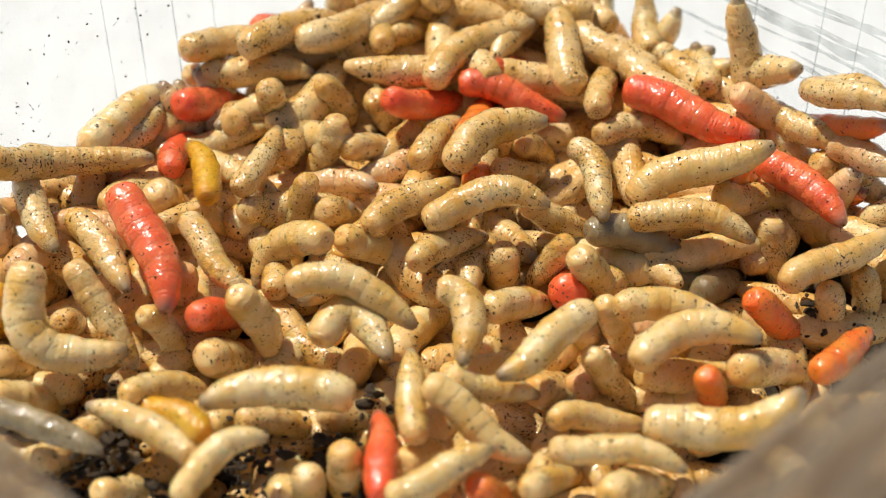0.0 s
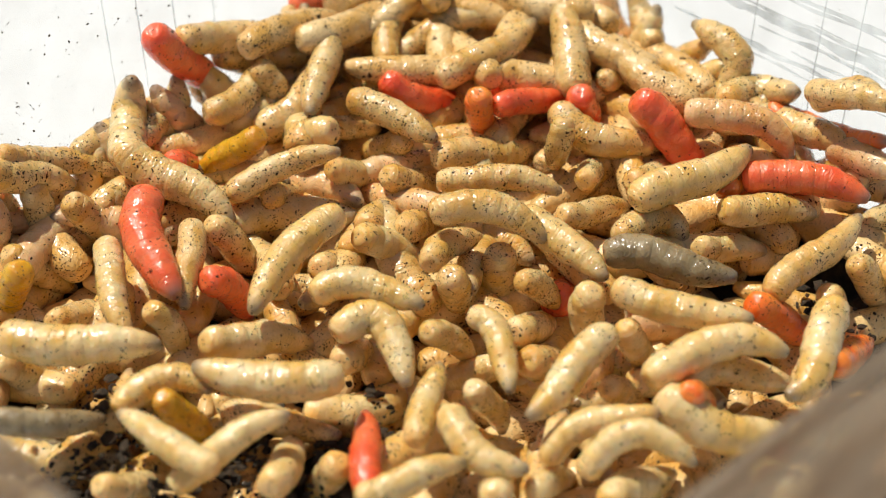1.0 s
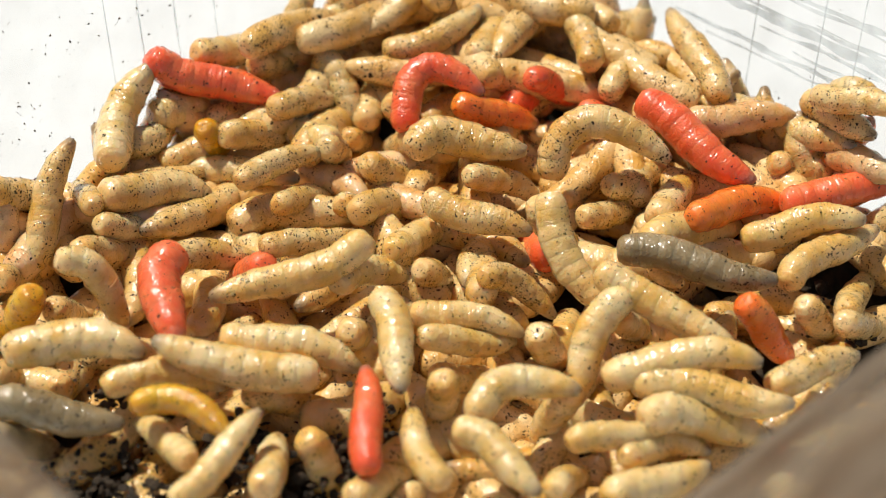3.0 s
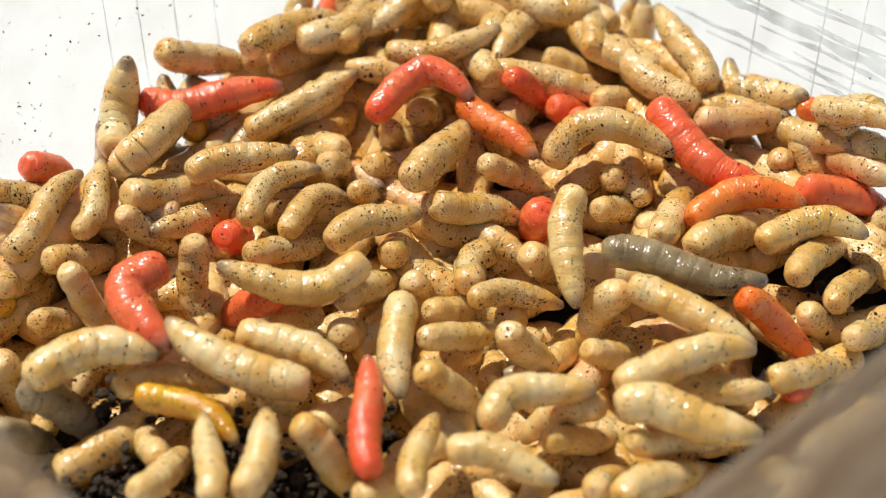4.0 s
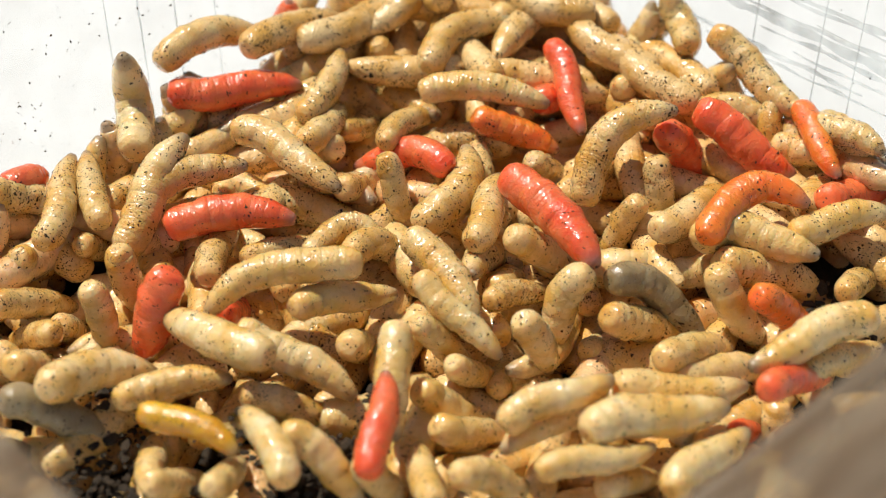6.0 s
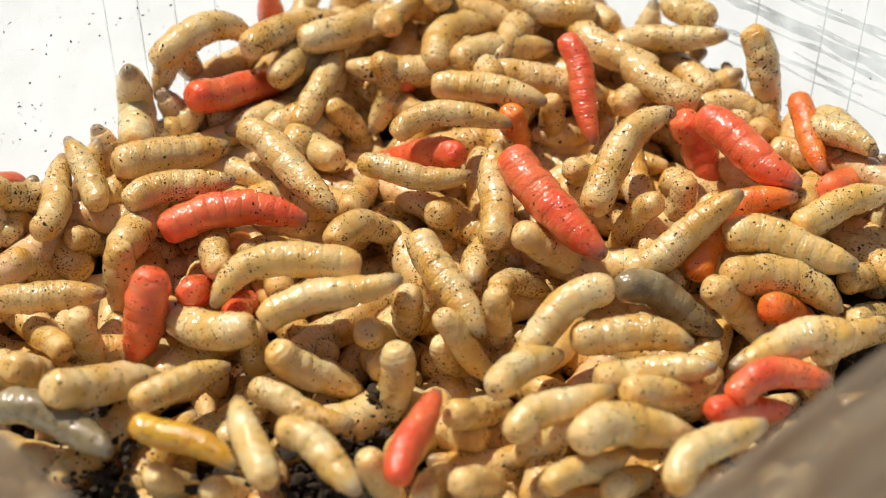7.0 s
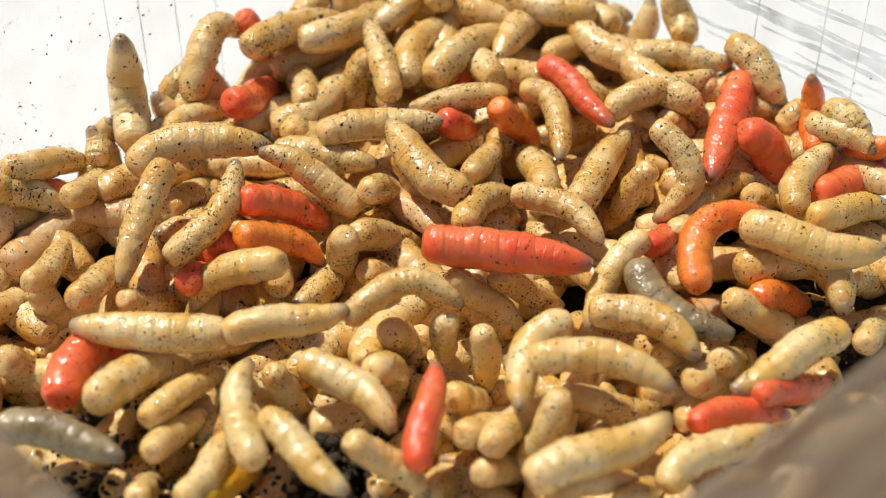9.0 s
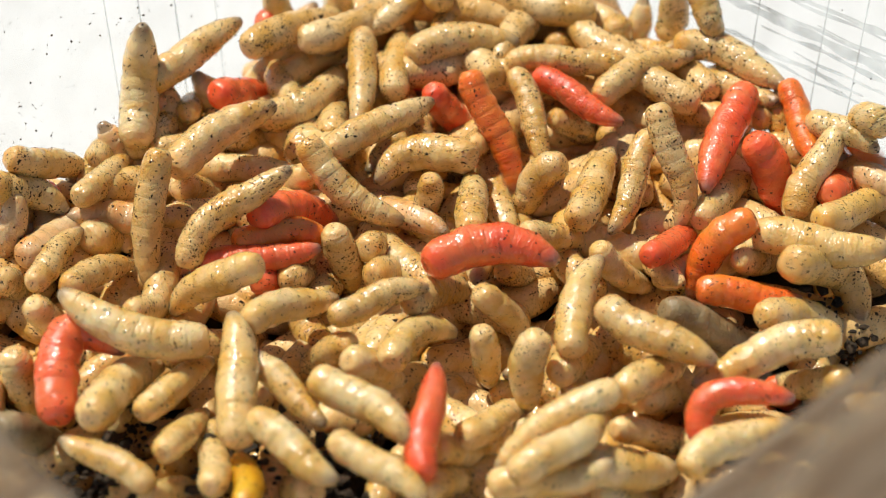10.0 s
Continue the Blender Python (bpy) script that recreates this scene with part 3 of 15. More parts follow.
def motions():
    dice = random.Random(8)
    for larva in BURIED:
        sway(larva, dice)
    crawl(hatch("yellow", 0.83), (0,-20.5,4.8,31.9,-21.0,9.0,31.7,-22.9,12.8,31.6), (0.5,-16.8,14.2,34.2,-19.4,10.6,33.1,-21.2,5.9,31.6), (1,-16.4,11.0,34.0,-19.2,12.0,31.3,-22.4,12.2,28.5), (1.4,-21.8,14.0,33.7,-21.3,10.0,32.9,-20.5,5.1,31.9), (1.8,-20.9,15.0,33.9,-21.2,11.0,33.1,-21.6,6.4,32.2), (2.5,-20.0,12.3,34.3,-20.2,12.6,31.5,-20.6,12.3,28.5), (4,-22.9,14.8,31.9,-22.7,18.1,29.7,-21.4,20.1,28.6), (4.5,-22.3,13.7,31.7,-21.7,16.7,29.4,-20.7,20.1,27.3), (5,-22.6,16.1,24.0,-21.9,19.1,21.7,-20.9,22.5,19.6), (10,-21.4,14.6,24.0,-20.7,17.6,21.8,-19.7,20.9,19.7))
    crawl(hatch("yellow", 0.83), (0,-18.9,-20.3,28.0,-21.7,-17.3,27.4,-25.4,-15.5,26.7), (0.5,-24.2,-16.6,28.6,-21.3,-15.9,26.0,-18.6,-16.1,23.0), (1,-22.2,-17.3,28.9,-20.8,-16.5,26.0,-18.9,-16.4,22.8), (1.4,-24.6,-18.9,30.2,-21.7,-18.1,27.9,-18.2,-18.1,25.4), (1.8,-24.4,-17.5,30.2,-21.9,-16.1,28.2,-18.7,-17.6,25.7), (2.5,-24.7,-18.9,29.3,-21.7,-17.8,29.5,-17.4,-21.2,28.8), (4,-24.6,-15.5,27.6,-20.7,-16.2,27.2,-16.6,-19.6,26.5), (4.5,-24.3,-15.5,28.2,-20.2,-16.6,27.7,-16.1,-20.1,26.3), (5,-23.5,-14.8,28.2,-19.4,-15.5,27.9,-15.9,-19.6,26.8), (5.5,-23.6,-16.5,27.6,-20.2,-16.9,27.5,-16.1,-20.0,26.9), (7,-24.3,-19.6,28.4,-20.6,-20.9,28.1,-16.4,-23.4,27.6), (7.5,-22.7,-23.2,26.3,-19.4,-21.8,25.5,-15.0,-21.8,24.4), (8.2,-20.8,-25.3,25.8,-18.5,-22.6,24.5,-15.7,-19.1,23.2), (8.6,-22.5,-24.9,26.4,-19.3,-23.1,24.7,-15.6,-21.1,23.9), (9,-19.2,-25.2,25.4,-17.3,-22.0,23.9,-15.1,-19.0,22.2), (9.5,-16.1,-26.4,26.7,-15.7,-22.6,24.9,-15.1,-19.0,23.0), (10,-15.4,-26.6,26.6,-15.4,-22.7,25.3,-16.6,-18.8,23.9))
    crawl(hatch("red", 1.05), (0,-27.7,3.0,33.9,-24.7,-1.6,32.0,-23.0,-7.5,29.7), (0.5,-29.2,2.8,33.5,-25.2,-1.6,32.0,-22.3,-6.8,30.3), (1,-25.4,3.7,33.0,-25.2,-1.6,32.0,-22.2,-6.9,30.9), (1.4,-25.4,2.0,33.5,-24.9,-3.5,31.8,-22.6,-9.3,30.0), (1.8,-26.6,0.9,32.8,-25.6,-4.6,31.4,-23.4,-10.6,29.9), (2.5,-22.4,-1.3,32.4,-22.6,-6.0,31.4,-21.5,-11.5,30.2), (4,-23.7,-4.2,31.5,-26.3,-7.2,30.9,-22.5,-12.0,29.9), (4.5,-23.1,-3.1,31.7,-24.2,-3.5,28.6,-23.3,-4.5,25.3), (5,-21.3,-4.7,31.5,-25.8,-3.1,28.9,-24.9,-5.5,25.2), (5.5,-22.2,-5.1,31.3,-24.3,-5.8,28.1,-25.4,-6.9,24.8), (7,-24.3,-5.3,31.5,-25.1,-6.8,28.3,-26.4,-7.7,24.6), (7.5,-25.0,-6.1,30.9,-26.2,-6.4,27.9,-26.5,-8.3,24.6), (8.2,-24.9,-9.3,28.0,-27.2,-7.7,25.6,-29.1,-6.7,23.1), (8.6,-25.1,-10.9,28.6,-27.8,-8.6,26.1,-30.6,-7.9,23.2), (9,-31.0,-16.0,27.7,-29.7,-10.2,27.6,-25.7,-9.3,26.6), (9.5,-30.9,-16.8,27.5,-29.9,-11.2,27.2,-25.8,-9.1,26.2), (10,-31.1,-17.2,26.7,-31.2,-10.3,29.0,-26.5,-10.9,28.3))
    crawl(hatch("red", 0.83), (0,-20.4,-8.0,29.2,-18.8,-5.0,27.0,-16.5,-2.1,24.7), (0.5,-19.7,-6.1,29.6,-18.1,-3.9,27.0,-15.5,-2.0,24.3), (1,-19.8,-4.2,30.0,-18.0,-2.4,27.3,-16.9,-2.3,24.2), (1.4,-20.3,-3.8,30.1,-18.8,-2.2,27.4,-17.5,-2.4,24.3), (1.8,-21.6,-5.2,29.8,-20.4,-2.7,27.2,-19.0,-1.4,24.4), (2.5,-16.1,-1.7,30.3,-17.4,0.2,27.7,-18.8,1.4,24.9), (4,-14.0,-5.6,29.8,-16.7,-4.0,27.1,-18.9,-3.6,24.0), (4.5,-21.5,-6.7,29.5,-20.9,-4.8,26.8,-20.0,-2.9,24.1), (5,-21.4,-7.0,29.4,-20.7,-5.1,26.7,-19.4,-2.9,24.1), (5.5,-17.8,-7.4,27.5,-17.3,-4.1,25.1,-16.7,-0.7,22.8), (7,-21.3,-5.5,29.7,-21.1,-2.4,27.3,-20.7,1.0,25.0), (7.5,-22.0,-6.1,29.6,-20.8,-2.7,27.9,-18.6,0.9,26.2), (8.2,-20.7,-4.9,29.8,-19.8,-1.7,27.7,-18.2,1.9,25.6), (8.6,-21.0,-3.7,30.1,-20.6,-0.9,27.6,-19.3,2.2,25.3), (9,-21.8,-3.6,29.3,-21.2,-0.8,27.4,-20.8,2.2,25.3), (9.5,-16.4,-5.0,29.2,-15.6,-2.1,27.0,-14.2,1.2,24.8), (10,-15.7,-2.6,28.5,-14.6,0.5,26.1,-13.6,3.6,23.7))
    crawl(hatch("red", 0.91), (0,-4.7,-24.8,25.9,-4.8,-20.2,25.6,-5.2,-15.5,25.3), (0.5,-5.1,-24.6,25.4,-5.6,-20.0,25.7,-6.3,-15.5,25.8), (1,-5.7,-23.9,25.3,-6.1,-19.5,25.1,-6.3,-15.1,24.9), (1.4,-4.7,-22.8,26.1,-5.1,-18.2,25.4,-5.9,-13.8,24.6), (1.8,-5.3,-22.5,26.0,-5.8,-18.2,27.0,-6.4,-13.6,27.9), (2.5,-5.9,-22.8,26.9,-6.0,-18.1,27.2,-6.4,-13.3,27.7), (4,-5.7,-23.9,27.5,-6.1,-18.8,28.5,-6.1,-13.4,29.6), (4.5,-6.3,-23.9,27.5,-6.0,-18.8,28.5,-5.7,-13.5,29.6), (5,-6.3,-24.0,27.6,-6.0,-19.6,28.4,-5.7,-14.2,29.5), (5.5,-6.5,-23.8,27.8,-5.7,-19.6,28.8,-5.6,-14.9,29.8), (7,-3.5,-24.4,27.4,-2.4,-20.1,27.6,-0.6,-15.6,27.9), (7.5,-3.2,-23.6,27.6,-0.8,-19.8,28.1,2.0,-16.1,28.7), (8.2,-2.4,-23.7,27.6,-0.6,-20.1,28.3,2.5,-16.3,29.0), (8.6,-3.0,-24.2,27.5,-1.3,-20.1,28.3,1.0,-15.4,29.2), (9,-2.0,-23.2,27.7,-1.4,-18.8,28.5,-0.7,-14.2,29.5), (9.5,-1.3,-23.9,27.5,-2.6,-19.8,28.3,0.5,-15.3,29.2), (10,-1.6,-24.1,27.4,-1.4,-19.2,28.3,-0.6,-14.1,29.4))
    crawl(hatch("red", 1.05), (0,-23.7,16.0,33.9,-21.6,19.1,31.8,-18.8,22.0,29.6), (0.5,-22.0,20.7,35.0,-22.4,20.2,33.1,-22.0,20.4,29.0), (1,-26.0,18.3,40.0,-23.7,20.2,35.6,-21.2,22.3,30.9), (1.4,-26.0,18.4,40.8,-23.8,19.5,34.2,-16.6,19.0,31.7), (1.8,-25.8,18.5,39.3,-23.5,19.5,34.9,-18.0,15.3,34.0), (2.5,-25.6,18.7,39.1,-21.6,19.6,34.8,-15.3,17.1,32.7), (4,-27.4,16.8,33.9,-22.0,16.6,33.7,-15.0,18.1,34.3), (4.5,-26.2,15.4,34.0,-20.9,17.1,34.3,-15.2,18.9,34.7), (5,-25.9,17.4,34.1,-20.0,19.3,35.6,-13.0,19.1,34.2), (5.5,-25.6,17.1,34.3,-19.4,17.8,34.5,-13.2,18.5,34.6), (7,-22.8,15.8,35.0,-19.1,18.9,33.4,-14.9,22.0,31.8), (7.5,-19.9,13.2,33.4,-18.6,17.9,31.9,-16.5,23.0,30.4), (8.2,-17.9,14.7,34.7,-16.7,17.4,32.5,-15.5,22.2,30.7), (8.6,-15.8,18.9,35.3,-16.2,18.2,32.6,-16.7,18.3,29.2), (9,-19.2,15.1,34.8,-17.8,18.4,32.7,-15.9,23.3,30.9), (9.5,-19.0,16.5,35.1,-17.8,18.1,32.6,-16.2,19.7,30.2), (10,-20.7,17.4,34.1,-18.7,20.1,32.0,-16.9,22.7,29.7))
    crawl(hatch("red", 0.83), (0,-24.3,10.0,30.9,-24.1,14.2,30.1,-23.2,18.0,29.2), (0.5,-24.7,7.2,31.5,-23.9,11.0,31.1,-22.8,15.2,30.9), (1,-23.8,8.8,32.5,-23.5,11.6,30.2,-22.7,14.2,27.8), (1.4,-24.1,10.0,30.9,-24.0,12.6,28.6,-24.0,15.2,26.2), (1.8,-25.2,7.5,32.2,-24.8,10.8,30.0,-24.2,13.4,27.7), (2.5,-25.5,9.9,24.5,-25.1,13.2,22.3,-24.5,15.8,20.0), (10,-25.9,9.6,24.5,-25.4,12.9,22.3,-24.8,15.5,19.9))
    crawl(hatch("red", 0.83), (0,-17.3,25.1,36.3,-15.3,26.8,35.0,-13.3,28.6,34.0), (0.5,-15.7,25.8,36.0,-13.8,27.6,34.8,-11.7,29.3,33.8), (1,-13.8,29.5,35.8,-12.8,30.3,35.4,-11.7,31.2,35.4), (1.4,-14.7,26.7,35.0,-13.8,27.6,34.8,-12.7,28.4,34.6), (1.8,-14.7,26.5,35.2,-13.8,27.5,34.9,-12.2,28.9,34.6), (2.5,-13.0,27.1,34.1,-12.7,28.6,33.8,-12.2,28.9,34.3), (4,-13.6,25.1,35.2,-12.1,27.8,34.7,-11.1,30.9,35.8), (4.5,-13.7,27.8,35.7,-12.2,29.9,35.1,-10.5,31.4,35.2), (5,-14.8,24.1,36.2,-14.4,27.8,35.0,-13.7,28.4,35.9), (5.5,-15.3,26.9,34.3,-14.7,27.4,35.0,-14.0,28.0,36.2), (7,-16.2,27.3,34.7,-16.4,27.1,36.4,-16.6,26.8,38.5), (7.5,-16.8,24.8,35.1,-16.3,25.9,34.7,-15.7,26.4,34.6), (8.2,-17.7,25.9,34.3,-17.2,26.3,36.0,-16.8,26.6,38.0), (8.6,-18.3,25.2,36.0,-17.3,26.1,36.1,-16.6,26.6,36.4), (9,-18.8,24.9,37.2,-18.3,25.1,36.1,-17.8,25.4,34.6), (9.5,-18.3,25.3,36.3,-18.0,25.4,35.9,-17.6,25.6,35.2), (10,-16.9,26.6,35.8,-16.4,26.9,35.4,-15.8,27.3,35.0))
    crawl(hatch("red", 0.99), (0,-4.8,16.0,34.5,-1.0,18.6,32.0,2.5,21.4,29.7), (0.5,-7.0,17.8,34.5,-1.7,15.2,33.9,3.9,16.1,34.1), (1,-5.1,19.1,34.4,-1.3,19.4,31.8,2.5,21.7,29.5), (1.4,-6.7,15.8,34.0,-1.8,17.2,34.2,3.9,16.6,34.1), (1.8,-4.8,15.7,34.0,-1.0,18.9,33.0,3.5,20.4,31.6), (2.5,-2.8,14.4,32.4,-2.0,18.4,35.6,3.9,17.0,34.6), (4,-6.1,13.1,34.7,-2.3,17.7,36.1,2.4,15.2,35.3), (4.5,0.6,14.5,35.2,-4.8,13.5,35.0,-9.0,9.8,34.3), (5,0.6,10.5,34.4,-4.2,10.8,34.5,-9.2,7.9,33.9), (5.5,0.1,9.0,32.7,-4.3,11.6,32.5,-8.7,10.6,31.5), (7,1.3,9.8,32.7,-2.3,12.6,30.6,-5.9,15.1,28.4), (7.5,-3.7,10.5,33.8,-1.3,13.3,31.8,0.1,13.4,28.4), (8.2,1.6,16.7,34.1,2.2,15.9,31.1,2.4,15.1,28.0), (8.6,0.1,9.5,32.6,0.8,14.6,31.4,3.5,18.0,29.8), (9,0.1,14.0,33.4,1.9,15.6,30.9,2.2,14.8,27.9), (9.5,2.4,11.5,33.0,3.0,16.2,32.5,3.7,21.3,32.0), (10,-1.0,17.4,34.2,0.8,17.6,31.4,2.2,17.5,28.5))
    crawl(hatch("red", 0.87), (0,4.5,19.9,34.6,6.7,23.3,32.7,9.1,26.3,30.8), (0.5,4.5,19.6,33.5,6.7,22.7,32.7,9.5,25.8,31.8), (1,5.2,15.8,33.7,8.2,18.1,32.7,12.0,20.7,31.8), (1.4,4.2,15.5,33.2,8.1,17.7,32.9,11.9,19.2,32.5), (1.8,4.9,17.4,34.2,8.7,19.1,32.3,12.1,20.5,30.3), (2.5,8.8,17.9,35.4,10.8,20.2,33.1,13.4,21.5,30.5), (4,6.3,17.9,35.4,8.2,19.5,32.9,10.4,20.4,30.3), (4.5,6.4,20.3,35.9,8.8,24.0,34.1,11.7,25.4,31.8), (5,8.8,21.9,35.0,9.9,22.2,32.3,11.6,21.7,29.5), (5.5,9.8,22.8,35.5,10.8,18.5,34.6,11.8,13.0,33.5), (7,11.3,21.8,37.1,12.8,18.0,34.6,13.7,13.4,31.6), (7.5,13.4,20.0,35.7,13.3,15.7,34.1,12.1,10.8,32.2), (8.2,9.8,21.7,35.8,11.2,17.8,34.8,13.6,13.0,33.8), (8.6,11.1,22.1,35.3,12.5,18.5,34.6,13.8,13.3,33.6), (9,9.2,20.4,35.2,12.2,17.2,34.6,15.1,13.1,33.8), (9.5,10.8,19.5,35.5,12.4,19.0,33.0,15.1,18.4,30.2), (10,8.7,19.2,34.7,12.2,16.4,34.2,15.9,13.7,33.6))
    crawl(hatch("red", 0.83), (0,1.9,19.1,33.9,6.3,18.6,33.2,11.3,17.3,31.5), (0.5,4.4,16.7,34.1,7.1,19.3,33.2,10.5,21.7,31.7), (1,4.5,20.1,32.9,6.7,23.0,31.8,9.1,26.7,30.9), (1.4,5.0,20.8,33.0,6.8,24.1,31.6,8.8,27.7,30.4), (1.8,5.6,22.2,33.3,6.8,25.3,31.1,8.6,28.9,29.1), (2.5,5.0,19.7,32.2,6.5,22.7,31.1,8.0,26.7,29.9), (4,10.3,17.6,32.4,12.6,19.5,30.0,14.4,22.2,27.8), (4.5,4.5,20.2,34.7,5.6,23.1,32.5,7.4,25.7,30.2), (5,4.6,22.6,27.1,5.7,25.5,24.9,7.5,28.1,22.6), (10,3.3,22.5,26.9,4.5,25.3,24.7,6.3,27.9,22.5))
    crawl(hatch("orange", 0.83), (0,2.1,13.0,32.5,3.5,16.8,31.7,4.6,20.5,30.7), (0.5,4.9,10.9,33.5,5.5,15.0,33.0,6.6,18.4,32.5), (1,3.4,15.6,35.0,3.6,16.3,32.4,3.8,16.8,29.6), (1.4,1.6,14.1,34.9,3.2,14.2,32.2,5.0,14.3,29.2), (1.8,4.3,10.5,32.8,3.4,14.0,31.8,2.5,18.6,31.1), (2.5,3.2,14.0,33.7,4.7,16.9,32.1,6.8,20.3,30.4), (4,1.9,16.1,34.1,4.9,13.0,33.5,8.1,9.6,32.8), (4.5,3.1,14.3,33.8,6.9,12.3,33.4,11.4,9.0,32.7), (5,2.3,11.1,34.9,6.8,11.3,35.4,11.4,9.5,33.0), (5.5,2.4,13.3,33.6,6.4,13.0,33.5,11.0,11.4,33.2), (7,6.2,14.9,33.7,6.6,15.5,31.0,7.1,15.8,28.2), (7.5,6.8,14.6,34.6,7.3,15.3,32.1,7.6,15.5,29.5), (8.2,5.4,16.7,34.1,5.0,17.3,31.4,4.1,17.5,28.5), (8.6,3.9,12.3,34.3,5.5,14.0,31.8,7.1,14.3,28.9), (9,4.9,13.9,35.0,6.6,15.0,32.3,8.4,15.5,29.4), (9.5,5.6,12.5,33.2,7.1,16.3,32.1,8.3,20.4,31.1), (10,2.3,15.3,37.8,4.3,12.8,34.3,6.4,8.9,29.3))
    crawl(hatch("orange", 0.83), (0,2.9,8.7,30.7,3.7,12.6,28.9,4.6,16.2,27.2), (0.5,2.9,11.1,23.0,3.7,15.0,21.2,4.7,18.6,19.5), (10,4.9,11.2,22.9,5.7,15.1,21.2,6.7,18.7,19.4))
    crawl(hatch("red", 1.05), (0,17.2,17.5,34.4,22.4,14.7,33.8,28.3,12.0,33.3), (0.5,18.1,16.1,34.1,23.3,13.3,33.6,28.6,10.3,33.0), (1,17.9,14.7,35.2,20.9,13.6,32.1,24.1,12.5,29.0), (1.4,17.3,16.0,34.2,21.1,12.1,33.6,27.5,9.5,32.9), (1.8,17.9,16.2,34.3,20.6,11.1,33.3,26.3,7.8,32.6), (2.5,17.5,15.1,34.8,21.9,11.9,33.6,26.9,7.4,31.7), (4,19.5,14.7,34.5,22.5,10.1,32.8,28.3,6.9,31.8), (4.5,21.6,14.4,33.7,24.6,10.2,32.7,30.2,6.6,32.0), (5,24.0,15.0,33.9,26.1,10.6,33.0,30.2,6.4,32.2), (5.5,23.6,14.6,34.5,27.0,13.0,32.2,31.2,11.4,29.5), (7,23.4,12.5,34.8,26.8,8.8,34.1,30.8,5.0,33.3), (7.5,24.5,13.9,33.5,28.1,10.5,32.8,30.8,5.4,31.7), (8.2,26.6,11.3,34.0,29.0,12.0,31.4,32.0,10.7,28.2), (8.6,27.7,12.0,34.2,29.8,12.4,31.4,32.1,11.3,28.3), (9,27.1,11.2,34.1,29.6,11.6,31.3,31.1,9.6,28.0), (9.5,27.3,10.6,33.9,29.0,10.0,30.9,30.8,9.4,27.9), (10,27.7,10.1,33.8,29.5,9.4,30.8,30.8,8.1,27.6))
    crawl(hatch("red", 0.9), (0,28.5,9.0,32.7,31.7,6.7,32.2,34.7,2.0,31.3), (0.5,28.4,8.7,32.6,32.2,6.7,32.2,36.7,3.2,31.5), (1,26.8,7.2,32.2,31.7,6.9,32.4,37.2,4.7,31.8), (1.4,29.0,7.4,32.4,32.5,5.4,32.0,38.1,2.9,31.5), (1.8,24.8,4.1,32.4,28.7,4.3,33.6,36.1,1.8,32.9), (2.5,29.0,4.7,31.3,33.6,6.1,32.1,39.5,7.3,32.9), (4,31.8,5.8,32.1,35.5,7.0,30.4,40.0,6.7,28.4), (4.5,32.7,6.4,32.2,36.2,8.2,30.5,40.1,7.2,28.4), (5,32.9,4.5,31.8,36.6,7.2,30.3,40.3,7.0,28.8), (5.5,33.4,4.3,31.9,36.5,6.8,30.3,40.1,7.2,29.9), (7,33.7,5.2,32.2,36.6,8.2,31.0,39.8,7.6,32.2), (7.5,34.3,5.8,32.1,37.2,9.0,31.0,39.6,7.8,33.3), (8.2,34.0,4.8,31.9,37.0,8.1,31.8,39.5,8.0,34.1), (8.6,34.1,6.1,32.1,36.7,9.4,31.5,39.6,7.9,33.8), (9,33.1,5.5,31.7,36.6,8.2,31.2,39.8,7.6,32.3), (9.5,35.7,10.3,33.0,37.8,9.8,31.8,39.5,7.7,32.7), (10,34.1,5.6,31.8,35.9,9.5,30.1,36.6,8.9,31.9))
    crawl(hatch("orange", 1.05), (0,25.3,7.4,32.2,27.4,10.7,30.0,29.4,14.2,27.9), (0.5,23.6,4.9,31.7,26.3,9.2,29.7,29.0,13.2,27.7), (1,25.0,6.5,32.0,26.8,9.6,29.8,28.7,12.8,27.6), (1.4,26.0,5.8,33.3,28.8,10.1,31.0,32.5,13.2,28.9), (2.5,22.3,2.1,32.1,25.8,6.1,30.2,30.1,9.0,28.0), (4,21.9,2.3,31.4,25.6,5.1,31.9,31.4,4.2,31.7), (4.5,22.0,3.8,31.4,26.7,5.8,31.0,31.9,6.4,29.8), (5,21.4,1.7,30.9,26.0,4.7,31.9,31.9,3.9,31.6), (5.5,22.2,-0.1,33.3,26.8,4.4,33.7,31.2,2.0,33.1), (7,21.9,-1.8,28.7,24.2,2.9,30.8,30.6,4.1,32.4), (7.5,21.0,-3.7,31.0,23.6,1.9,31.0,30.0,4.7,31.0), (8.2,21.1,-3.8,30.1,23.2,1.0,31.1,28.8,3.2,31.5), (8.6,20.4,-5.7,31.2,22.4,-0.9,32.1,27.5,1.5,32.6), (9,21.3,-6.0,31.1,22.0,-0.3,32.2,27.6,1.7,32.6), (9.5,26.2,0.9,32.5,21.0,-0.9,32.1,20.8,-6.3,31.0), (10,26.1,0.7,32.6,22.8,0.0,29.4,21.6,-1.1,26.2))
